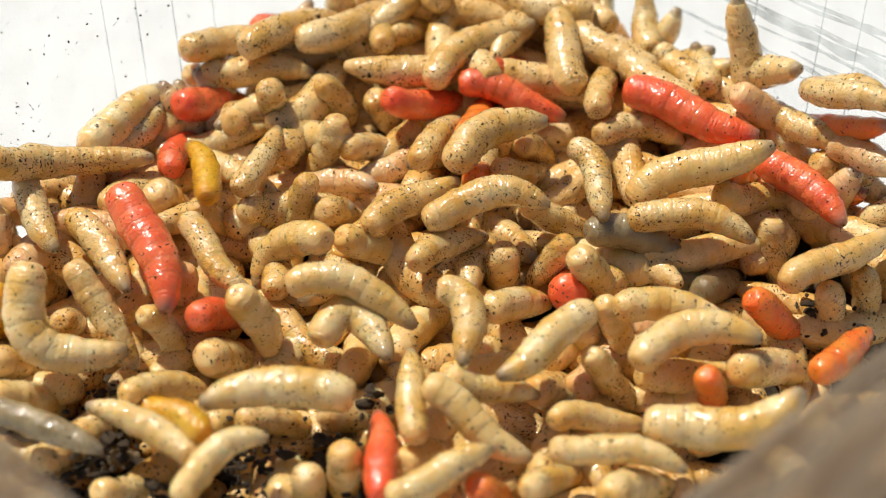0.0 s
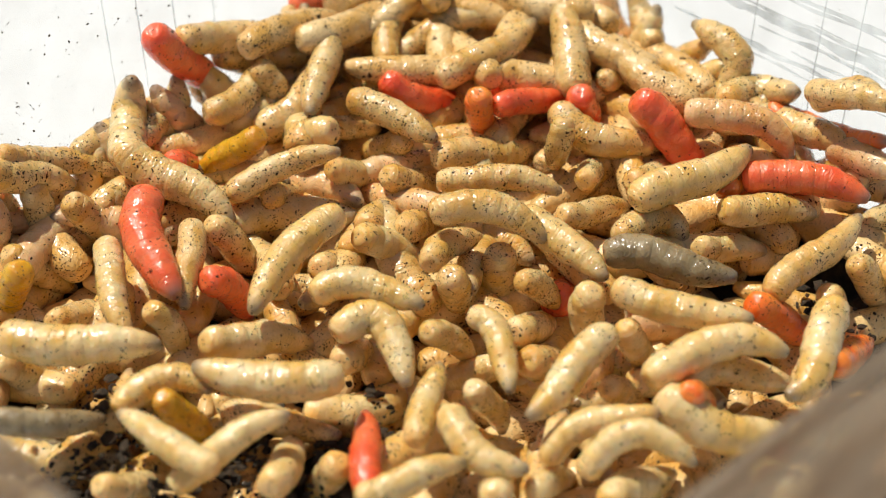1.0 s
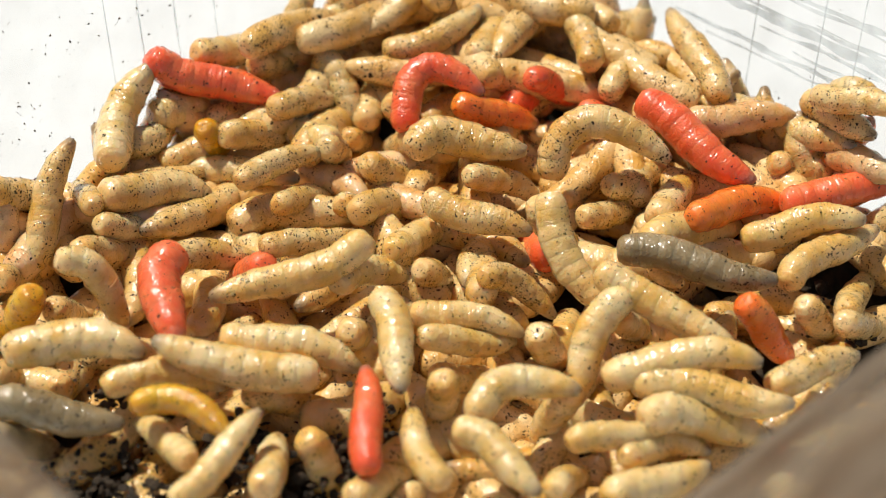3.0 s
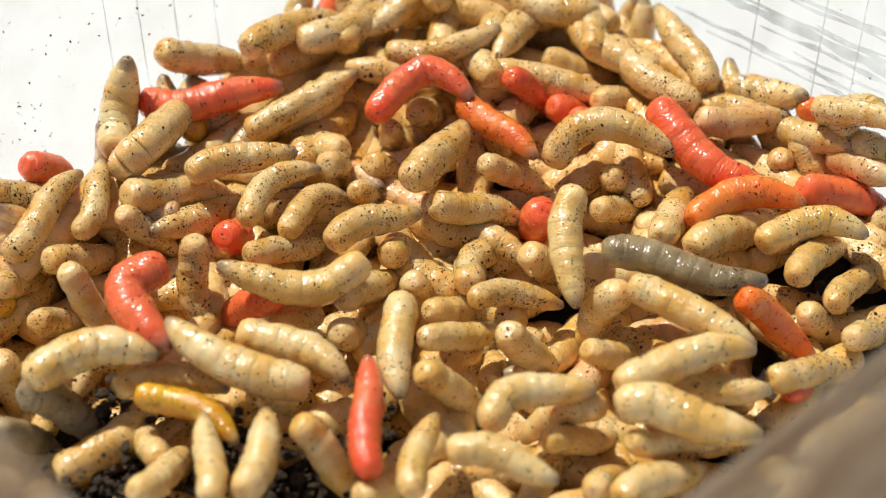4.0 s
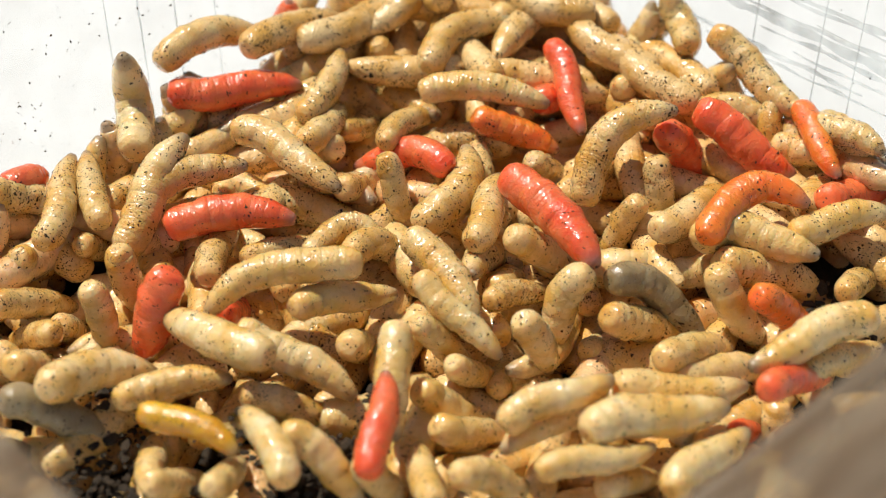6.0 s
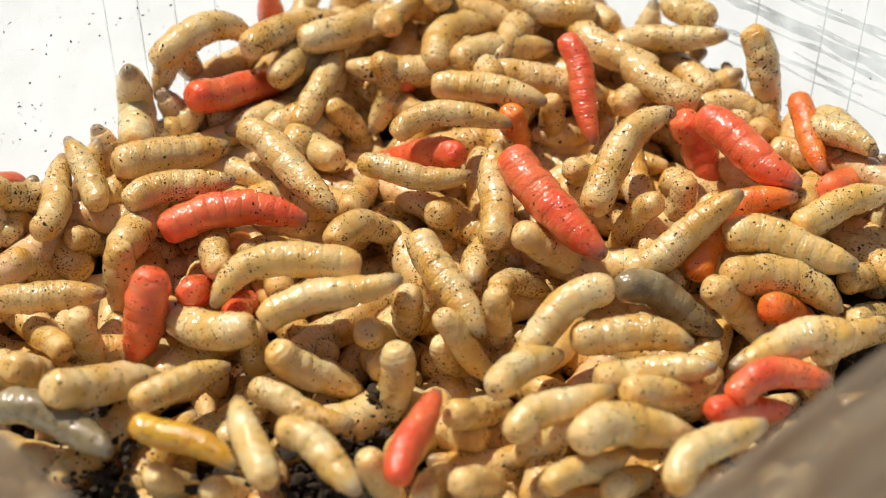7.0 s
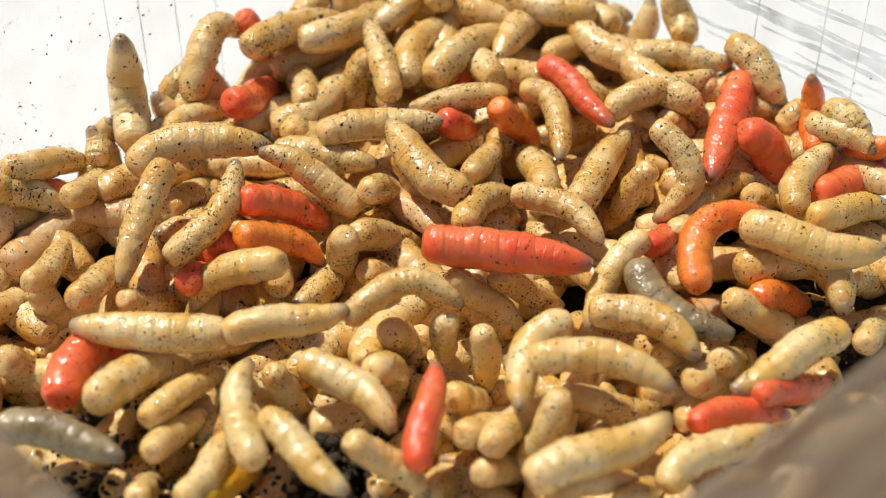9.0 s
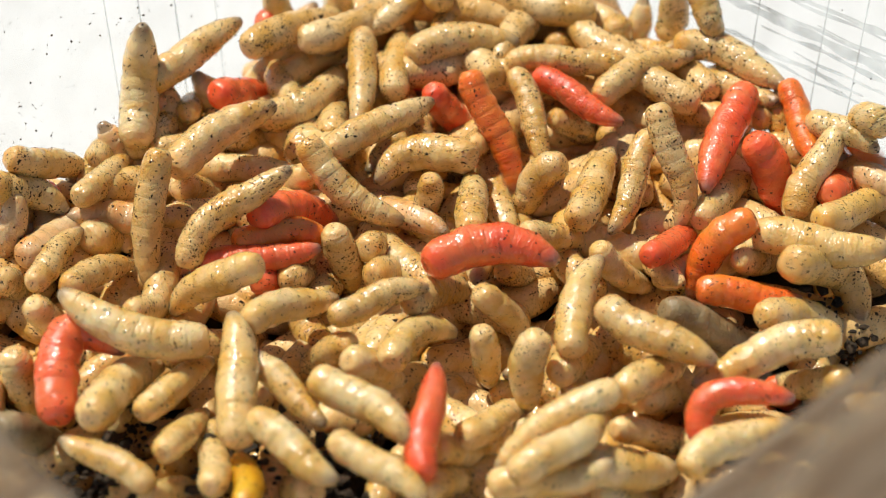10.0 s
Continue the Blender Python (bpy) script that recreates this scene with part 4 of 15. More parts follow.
    crawl(hatch("orange", 0.83), (0,33.4,14.7,32.3,36.2,11.6,34.3,39.0,8.5,37.1), (0.5,32.5,14.1,32.7,36.0,11.8,32.2,37.7,10.4,40.0), (1,29.9,16.5,32.9,34.6,13.3,32.7,39.3,8.3,35.4), (1.4,31.7,13.4,31.9,35.6,12.3,32.1,39.4,8.2,34.5), (1.8,33.0,14.8,31.5,36.0,11.7,31.9,39.7,7.8,33.6), (2.5,36.4,9.8,31.1,37.0,10.7,33.0,37.1,10.5,35.7), (4,33.1,15.0,34.5,33.7,14.3,32.2,34.2,13.4,29.9), (4.5,31.8,13.2,34.9,31.8,9.5,34.2,30.5,4.3,33.2), (5,32.2,10.5,34.4,32.6,10.5,31.6,33.1,10.1,28.6), (5.5,32.1,14.7,34.4,33.5,10.3,33.9,35.1,6.7,32.9), (7,32.3,16.0,34.5,32.9,12.3,33.4,33.6,8.0,32.5), (7.5,31.0,14.4,34.7,32.6,14.4,32.2,34.1,12.4,30.5), (8.2,32.9,15.2,34.4,33.8,14.1,32.4,34.5,13.1,29.6), (8.6,34.3,11.2,32.9,34.0,14.1,34.9,33.1,15.1,38.8), (9,33.5,10.9,32.7,33.5,14.6,33.6,33.1,15.2,37.3), (9.5,32.0,16.3,34.9,32.7,15.3,32.1,33.9,13.9,29.3), (10,31.3,17.1,35.3,32.3,13.9,33.5,33.3,9.2,32.2))
    crawl(hatch("orange", 0.83), (0,26.2,-6.1,29.6,28.5,-5.4,26.7,31.1,-4.4,23.8), (0.5,26.2,-6.1,29.6,29.0,-5.1,26.8,32.1,-4.2,23.9), (1,26.1,-6.7,29.5,29.1,-5.9,26.8,32.4,-5.6,24.0), (1.4,25.6,-7.7,30.3,28.9,-7.0,27.9,32.1,-7.0,25.2), (1.8,25.0,-8.5,30.8,27.8,-7.8,27.9,30.7,-7.6,24.8), (2.5,25.1,-8.3,30.8,26.8,-8.4,27.8,28.9,-8.7,24.7), (4,25.0,-7.1,30.5,27.9,-7.0,27.9,31.2,-8.1,25.0), (4.5,25.8,-7.7,31.0,27.6,-7.5,28.0,29.2,-8.4,24.8), (5,26.1,-7.1,31.1,28.8,-6.4,28.2,32.2,-5.6,25.3), (5.5,25.9,-7.1,31.1,28.5,-6.0,28.3,31.6,-5.5,25.3), (7,27.3,-7.0,29.4,29.7,-4.8,26.8,32.7,-3.3,24.1), (7.5,26.2,-6.1,29.6,29.4,-4.8,27.4,32.8,-5.0,24.9), (8.2,25.4,-6.9,30.9,29.0,-5.8,28.4,31.8,-5.6,25.3), (8.6,26.5,-6.2,29.0,29.7,-4.6,27.0,32.9,-3.5,24.6), (9,26.5,-5.7,29.5,29.4,-3.4,27.2,32.2,-2.2,24.7), (9.5,26.3,-5.2,29.8,29.0,-2.6,27.5,31.5,-0.6,25.1), (10,21.8,-4.6,29.3,25.7,-4.8,28.8,30.1,-4.8,28.4))
    crawl(hatch("orange", 0.83), (0,30.7,-13.5,28.2,33.6,-10.4,27.5,36.1,-7.3,26.9), (0.5,30.4,-13.5,28.2,32.6,-11.0,26.7,35.8,-7.4,25.7), (1,32.2,-12.6,28.3,34.1,-9.6,26.4,36.6,-6.1,24.7), (1.4,31.6,-11.6,26.8,33.8,-8.7,24.6,36.0,-5.9,22.5), (1.8,30.4,-13.3,26.4,32.6,-10.2,24.4,34.8,-7.0,22.3), (2.5,30.8,-11.1,18.5,33.0,-8.0,16.5,35.2,-4.8,14.5), (10,30.7,-11.5,18.3,32.8,-8.4,16.3,35.1,-5.2,14.3))
    crawl(hatch("orange", 0.83), (0,21.4,-15.0,29.2,22.1,-14.0,26.6,23.1,-12.4,23.5), (0.5,19.8,-17.1,29.7,21.4,-13.5,26.0,23.2,-11.8,24.0), (1,19.7,-17.9,30.0,21.0,-14.6,26.2,22.5,-13.0,23.7), (1.4,19.7,-15.4,27.4,21.1,-13.1,24.9,22.5,-10.7,22.2), (1.8,19.6,-15.4,27.8,21.0,-13.0,25.1,22.5,-10.9,22.4), (2.5,19.9,-13.2,19.9,21.3,-10.8,17.2,22.8,-8.7,14.5), (10,19.7,-12.9,19.9,21.1,-10.5,17.2,22.5,-8.4,14.5))
    crawl(hatch("orange", 0.83), (0,2.9,-24.2,26.1,4.0,-22.5,23.2,5.3,-20.8,20.3), (0.5,2.9,-22.0,18.1,4.1,-20.3,15.2,5.4,-18.7,12.3), (10,3.5,-22.2,18.1,4.7,-20.4,15.2,6.0,-18.8,12.3))
    crawl(hatch("red", 1.05), (0,10.7,-3.8,28.2,11.6,-0.5,25.9,12.5,2.7,23.5), (0.5,10.6,-1.5,26.2,11.4,0.7,23.9,12.3,2.8,21.4), (1,10.1,-1.5,25.5,11.1,1.2,23.3,12.6,4.3,21.5), (1.4,10.2,-3.8,28.2,10.9,-0.7,25.8,12.0,2.7,23.5), (1.8,9.0,-2.6,28.5,10.7,-1.0,25.8,12.4,0.5,23.0), (2.5,10.1,3.0,26.5,9.1,6.1,24.6,8.4,9.6,22.7), (4,8.8,4.8,30.0,8.4,6.5,27.3,8.3,8.1,24.7), (4.5,10.0,5.1,31.5,12.1,4.9,28.7,13.6,3.0,25.3), (5,9.1,3.7,33.0,12.2,3.2,30.0,14.5,1.1,26.5), (5.5,6.7,4.6,33.2,10.7,1.2,32.5,13.1,-3.9,31.5), (7,6.0,7.4,34.6,9.1,2.8,32.8,13.5,-2.0,31.1), (7.5,8.3,5.1,36.1,11.5,2.2,32.7,16.7,-1.3,29.2), (8.2,3.0,5.2,33.7,7.1,1.5,32.6,12.3,-2.9,31.3), (8.6,1.3,1.5,34.5,6.1,-0.8,31.3,13.3,-1.7,30.9), (9,-1.5,-2.0,32.3,5.3,-2.5,31.8,12.3,-3.5,31.2), (9.5,0.3,-1.1,33.8,4.1,-3.2,31.5,11.7,-3.6,31.5), (10,-1.1,-3.8,31.5,4.1,-1.7,32.0,9.3,-3.4,31.6))
    crawl(hatch("yellow", 0.83), (0,-37.7,-5.5,29.7,-37.9,-4.6,26.9,-38.2,-4.1,23.9), (0.5,-38.6,-3.2,28.4,-38.8,-1.7,25.7,-39.0,-0.2,23.0), (1,-35.7,-3.3,30.3,-37.0,-2.6,27.5,-38.2,-2.2,24.5), (1.4,-37.5,-4.3,29.9,-36.6,-4.0,27.0,-35.6,-3.5,24.1), (1.8,-35.3,-6.8,31.1,-35.3,-6.4,28.2,-35.9,-6.2,25.2), (2.5,-33.3,-6.8,31.1,-35.0,-6.7,28.2,-37.1,-6.5,25.1), (4,-37.9,-3.9,27.6,-38.3,-2.9,25.1,-38.5,-2.2,22.2), (4.5,-38.1,-6.1,27.8,-38.1,-5.2,24.9,-38.2,-4.3,22.1), (5,-37.8,-4.4,28.1,-38.2,-2.9,25.4,-38.5,-1.9,22.6), (5.5,-38.2,-2.1,20.3,-38.6,-0.6,17.6,-38.9,0.3,14.8), (10,-37.3,-1.8,20.2,-37.7,-0.3,17.5,-38.0,0.6,14.7))
    crawl(hatch("dusty", 0.83), (0,-10.1,32.7,35.7,-9.6,32.7,33.1,-8.9,32.8,30.4), (0.5,-10.7,32.3,34.0,-9.7,33.1,32.2,-9.2,33.4,30.0), (1,-14.9,28.5,35.2,-12.3,30.8,34.0,-9.2,33.6,32.5), (1.4,-15.3,28.8,29.9,-13.1,30.8,28.5,-10.2,33.4,28.1), (1.8,-15.8,27.7,36.4,-13.8,29.4,34.6,-11.2,31.8,35.3), (2.5,-14.9,28.5,34.6,-13.8,29.4,35.3,-13.0,30.1,36.7), (4,-14.3,28.4,34.6,-13.8,29.5,35.8,-13.2,30.0,37.4), (4.5,-15.1,28.3,29.3,-14.5,29.5,30.4,-14.0,30.0,32.0), (5,-15.8,26.9,35.6,-15.3,28.1,36.7,-14.7,28.6,38.3), (5.5,-15.4,27.8,35.0,-14.3,29.1,36.1,-13.2,30.0,37.4), (7,-13.7,27.3,34.7,-13.3,30.0,35.5,-12.2,31.0,36.8), (7.5,-16.3,27.3,37.2,-14.4,28.9,34.9,-12.3,30.8,35.0), (8.2,-17.3,24.0,34.6,-15.4,27.3,32.8,-13.2,29.9,31.7), (8.6,-16.4,26.6,34.5,-14.9,28.5,35.2,-13.3,30.0,36.2), (9,-17.8,23.9,34.1,-15.4,26.7,33.8,-11.7,29.3,33.4), (9.5,-19.3,21.6,33.4,-17.5,25.7,33.1,-15.0,28.3,32.7), (10,-18.4,24.3,34.1,-15.2,25.4,34.3,-10.4,24.3,34.1))
    crawl(hatch("dusty", 0.92), (0,-8.8,26.5,34.3,-5.9,26.2,31.5,-3.0,26.3,28.8), (0.5,-8.8,24.4,34.1,-6.7,26.0,31.7,-4.6,26.2,28.9), (1,-8.7,24.3,28.1,-6.4,26.7,25.8,-4.0,27.7,23.2), (1.4,-8.7,22.9,33.8,-6.2,26.0,31.7,-3.5,27.6,29.2), (1.8,-8.7,21.5,33.5,-7.3,25.3,31.5,-5.2,29.1,29.5), (2.5,-7.0,17.5,32.4,-6.4,22.4,32.2,-4.6,26.3,31.8), (4,-7.5,17.2,26.8,-6.4,21.6,26.2,-4.3,25.4,25.4), (4.5,-7.6,16.9,26.9,-6.4,21.1,26.1,-4.2,24.9,25.2), (5,-7.8,16.6,27.0,-6.4,20.6,26.0,-4.1,24.4,25.0), (5.5,-7.9,16.2,27.1,-6.4,20.1,26.0,-4.0,23.9,24.8), (7,-8.4,15.2,27.3,-6.4,18.6,25.7,-3.7,22.3,24.2), (7.5,-8.6,14.9,27.4,-6.5,18.1,25.7,-3.6,21.8,24.0), (8.2,-8.8,14.4,27.6,-6.5,17.4,25.6,-3.5,21.0,23.7), (8.6,-8.9,13.4,33.5,-6.5,16.3,31.4,-3.4,19.9,29.4), (9,-10.9,11.9,33.3,-6.3,13.5,33.5,-0.2,13.8,33.6), (9.5,-11.4,12.3,32.5,-6.3,13.7,33.9,0.3,14.1,34.3), (10,-10.3,10.0,32.9,-5.8,13.3,33.6,-1.2,16.1,34.1))
    crawl(hatch("dusty", 0.83), (0,-5.5,23.7,35.2,-5.4,29.6,34.2,-3.8,33.1,34.8), (0.5,-4.5,24.4,36.0,-2.9,27.7,36.0,1.4,29.5,35.8), (1,-5.0,22.5,34.0,-5.1,27.0,34.9,-3.0,31.7,35.7), (1.4,-6.7,25.8,34.4,-4.6,29.3,34.0,-1.3,32.1,33.5), (1.8,-5.6,26.6,34.5,-4.6,30.3,34.0,-1.9,34.1,33.5), (2.5,-4.6,29.2,35.0,-2.4,31.9,34.0,0.3,35.7,33.2), (4,-4.0,28.8,35.0,-1.9,31.7,33.8,-0.2,36.1,32.9), (4.5,-3.5,26.6,34.5,-1.9,29.7,34.4,0.9,33.6,34.5), (5,-4.5,26.6,34.5,-1.3,30.4,34.6,0.9,32.8,34.3), (5.5,-4.7,27.0,29.0,-2.1,30.9,28.9,0.1,33.6,28.6), (7,-5.0,25.4,36.0,-4.6,29.3,35.3,-2.4,33.2,34.7), (7.5,-3.9,23.1,35.2,-5.6,27.1,35.4,-6.8,31.0,35.5), (8.2,-5.5,19.9,33.9,-5.0,24.4,36.0,-9.3,26.0,36.8), (8.6,-4.6,15.2,35.3,-5.9,20.1,36.3,-7.6,23.7,37.0), (9,-4.8,15.2,35.4,-6.0,20.8,36.5,-7.1,24.4,37.2), (9.5,-4.8,16.0,28.9,-6.0,21.6,30.0,-7.1,25.2,30.7), (10,-4.9,16.3,29.2,-6.1,21.9,30.3,-7.2,25.6,31.0))
    crawl(hatch("dusty", 0.93), (0,-4.5,26.0,34.6,-1.6,30.1,33.0,1.5,32.7,31.1), (0.5,-4.5,24.2,33.8,-0.8,27.0,34.3,3.6,28.6,34.4), (1,-4.5,24.8,32.5,0.3,27.7,34.8,5.2,28.1,35.1), (1.4,-2.3,21.7,35.2,0.9,26.1,34.9,3.6,28.6,34.1), (1.8,-3.4,21.7,35.2,0.3,24.6,35.8,4.6,27.6,36.4), (2.5,-5.0,22.4,35.4,-0.7,24.6,35.8,3.0,28.3,36.6), (4,-5.0,22.1,35.6,0.3,22.1,35.6,5.1,24.7,36.4), (4.5,-4.4,19.6,34.8,-2.3,22.5,33.4,-0.2,27.3,32.4), (5,-5.9,17.5,34.4,-5.0,21.7,32.7,-3.5,26.0,31.0), (5.5,-7.1,23.6,33.9,-5.6,24.9,31.4,-2.4,26.9,29.1), (7,-6.0,20.5,35.4,-5.0,20.5,32.9,-6.6,18.4,29.2), (7.5,-4.4,18.9,34.7,-7.9,16.1,34.1,-7.8,10.0,32.9), (8.2,-7.5,19.4,34.9,-8.5,15.7,33.7,-7.2,9.8,33.7), (8.6,-7.5,20.3,35.0,-9.4,18.4,31.8,-7.7,20.8,29.4), (9,-7.1,21.7,35.2,-8.4,20.5,32.2,-8.8,20.1,29.3), (9.5,-9.2,22.9,35.7,-8.2,22.2,33.0,-7.2,21.0,29.9), (10,-7.6,24.3,36.0,-7.5,19.5,34.8,-7.9,13.7,33.3))
    crawl(hatch("dusty", 1.05), (0,-0.7,18.5,34.6,3.2,23.7,35.6,8.6,25.9,36.1), (0.5,-1.2,18.2,34.5,3.5,22.4,35.4,8.3,25.4,36.0), (1,0.1,18.9,34.7,4.0,21.7,35.2,8.6,26.1,36.1), (1.4,0.3,20.9,34.5,6.1,22.7,35.2,6.2,28.1,37.3), (1.8,-0.2,20.6,35.0,4.0,21.7,35.2,7.3,27.6,36.4), (2.5,1.9,19.9,34.9,4.6,24.2,34.8,5.8,29.7,35.1), (4,4.6,25.2,35.4,5.5,29.7,34.4,5.9,35.2,33.5), (4.5,0.3,22.4,35.4,3.5,26.1,36.1,7.9,29.5,36.8), (5,0.3,21.7,35.2,3.0,26.7,35.7,6.3,30.4,35.9), (5.5,-1.3,20.6,35.0,2.5,25.7,36.0,7.3,26.1,36.1), (7,-0.7,21.0,35.1,0.9,26.4,35.3,5.2,28.2,34.7), (7.5,-2.8,18.7,34.8,-1.3,23.7,35.8,3.5,25.2,36.0), (8.2,-2.8,17.5,34.4,-1.3,23.2,35.5,3.5,26.1,36.1), (8.6,-3.3,18.2,34.5,-2.3,23.2,35.5,3.0,26.1,36.1), (9,-3.3,18.9,34.7,-2.3,24.7,35.1,0.9,27.8,35.0), (9.5,-6.0,20.3,35.0,-4.5,26.6,33.9,-1.9,28.5,31.9), (10,-4.4,17.5,34.3,-4.5,22.7,33.9,-4.0,28.0,33.6))
    crawl(hatch("dusty", 0.97), (0,12.2,18.1,34.2,11.4,23.2,35.5,10.9,29.1,37.0), (0.5,12.3,18.9,34.7,11.5,24.6,35.8,9.5,29.5,36.8), (1,12.3,18.1,33.9,12.0,23.2,35.5,10.8,28.7,37.3), (1.4,9.3,21.5,33.5,10.9,25.3,31.5,12.0,29.1,29.6), (1.8,9.8,20.7,33.3,10.6,26.6,34.5,9.7,31.9,35.6), (2.5,7.9,26.6,34.5,8.3,31.5,33.9,8.5,36.5,33.3), (4,9.6,28.8,35.0,10.9,32.7,33.1,11.7,36.6,31.2), (4.5,8.5,29.8,29.2,10.2,33.6,27.3,11.5,37.6,25.4), (5,7.4,30.1,29.2,9.4,33.7,27.3,11.3,37.9,25.5), (5.5,6.3,29.6,35.1,8.7,33.1,33.2,11.2,37.4,31.4), (7,1.4,21.0,35.1,5.1,23.5,34.7,10.0,24.9,34.1), (7.5,-0.2,19.9,34.9,3.5,23.2,35.2,7.8,25.4,35.3), (8.2,-0.2,20.2,35.0,3.5,22.6,35.3,8.3,25.0,35.6), (8.6,-0.7,18.0,34.0,1.9,22.8,35.1,5.7,25.6,35.8), (9,-1.0,18.9,34.7,2.4,23.6,35.3,5.7,25.8,35.3), (9.5,-0.7,20.3,35.0,2.4,24.3,35.4,6.7,25.4,35.3), (10,-2.8,21.6,35.3,1.4,23.8,35.7,6.7,23.5,35.6))
    crawl(hatch("dusty", 0.83), (0,14.5,27.2,32.8,15.5,31.2,33.5,16.3,33.1,35.5), (0.5,14.4,26.5,32.6,17.3,28.7,33.1,20.3,28.9,37.5), (1,14.5,28.7,33.1,15.6,32.8,33.1,16.3,33.0,35.5), (1.4,14.0,21.7,35.2,14.2,26.1,36.1,13.9,29.9,36.9), (1.8,13.7,19.8,33.4,12.8,23.3,35.4,12.4,28.0,38.0), (2.5,13.9,19.6,34.8,13.1,23.9,35.7,11.7,29.1,36.7), (4,14.0,22.4,35.4,14.0,26.5,35.8,14.0,30.7,36.3), (4.5,14.8,22.4,35.4,15.1,26.5,35.8,14.8,30.7,36.3), (5,14.6,23.2,35.5,14.8,26.9,35.6,14.0,31.5,35.8), (5.5,15.5,27.3,34.7,15.2,31.5,33.9,14.9,34.6,33.9), (7,10.1,29.2,35.0,12.5,32.1,33.5,15.4,33.9,32.4), (7.5,12.9,29.6,35.1,15.3,32.5,33.6,17.9,31.2,34.7), (8.2,12.8,28.8,35.0,15.3,31.8,33.1,17.5,31.6,33.1), (8.6,13.9,28.1,34.8,16.4,31.2,32.8,18.6,30.4,32.0), (9,12.8,27.6,34.5,15.8,31.1,33.5,18.0,31.2,33.4), (9.5,12.1,25.1,34.2,15.1,28.7,33.1,18.0,29.2,31.4), (10,10.5,25.1,34.2,12.4,28.3,32.7,14.8,31.6,31.2))
    crawl(hatch("dusty", 0.83), (0,19.9,24.6,34.2,19.6,28.6,34.5,19.3,29.9,36.8), (0.5,19.3,27.1,34.2,20.4,28.7,35.7,20.2,28.8,38.1), (1,20.2,25.5,34.3,19.4,29.5,34.2,18.3,30.9,36.2), (1.4,20.6,28.2,31.5,21.4,27.5,35.2,19.8,29.3,36.6), (1.8,17.2,27.9,33.0,19.0,30.1,33.5,20.0,28.9,33.7), (2.5,15.6,27.9,33.0,18.0,31.1,32.8,20.0,28.9,33.6), (4,17.2,27.2,32.8,18.0,31.2,32.8,18.8,30.3,36.0), (4.5,17.8,28.7,33.1,18.4,30.7,34.4,18.8,30.3,36.6), (5,18.3,27.2,32.8,19.0,30.1,33.5,19.3,29.8,36.3), (5.5,18.3,27.2,32.8,19.5,29.6,33.8,19.8,29.3,36.6), (7,15.8,23.0,34.1,19.6,23.7,35.9,26.3,22.6,37.0), (7.5,14.0,22.5,36.0,19.2,22.8,37.7,23.9,21.5,36.6), (8.2,16.0,20.3,35.0,20.8,21.0,35.1,24.9,20.3,35.0), (8.6,17.7,21.1,33.7,22.9,21.8,35.8,28.0,20.7,36.5), (9,17.7,21.7,35.2,22.4,21.7,35.2,26.6,21.0,35.1), (9.5,17.7,22.5,28.7,22.4,22.5,28.7,26.6,21.8,28.6), (10,17.5,22.4,28.9,22.3,22.4,28.9,26.4,21.6,28.8))
    crawl(hatch("dusty", 0.83), (0,21.0,23.8,34.2,21.5,25.1,31.3,22.1,25.0,28.7), (0.5,17.4,24.4,34.1,18.8,26.7,31.8,20.2,28.3,29.4), (1,17.4,24.2,28.5,18.8,27.1,26.8,20.3,29.2,24.9), (1.4,17.3,22.8,34.5,18.7,26.0,33.3,20.4,28.6,31.9), (1.8,17.1,21.3,35.2,20.1,23.2,33.6,23.6,25.2,32.2), (2.5,15.3,16.5,33.5,17.6,20.8,35.2,21.7,22.8,36.1), (4,17.3,22.2,33.6,19.2,24.5,31.4,20.9,26.5,29.0), (4.5,16.7,21.5,33.5,19.2,24.5,31.4,20.6,25.4,28.8), (5,16.8,21.4,27.5,19.2,24.3,25.3,20.6,25.4,22.7), (5.5,16.9,20.6,27.3,19.1,23.4,25.1,20.6,24.6,22.6), (7,17.1,18.3,26.9,18.9,20.5,24.5,20.6,22.3,22.1), (7.5,17.2,17.6,26.7,18.9,19.6,24.3,20.7,21.5,21.9), (8.2,17.3,16.5,26.5,18.8,18.3,24.0,20.7,20.4,21.6), (8.6,17.4,15.1,32.2,18.7,16.8,29.7,20.7,19.1,27.4), (9,17.4,15.9,25.7,18.7,17.6,23.2,20.7,19.9,20.9), (10,16.9,15.8,25.9,18.2,17.4,23.4,20.1,19.7,21.0))
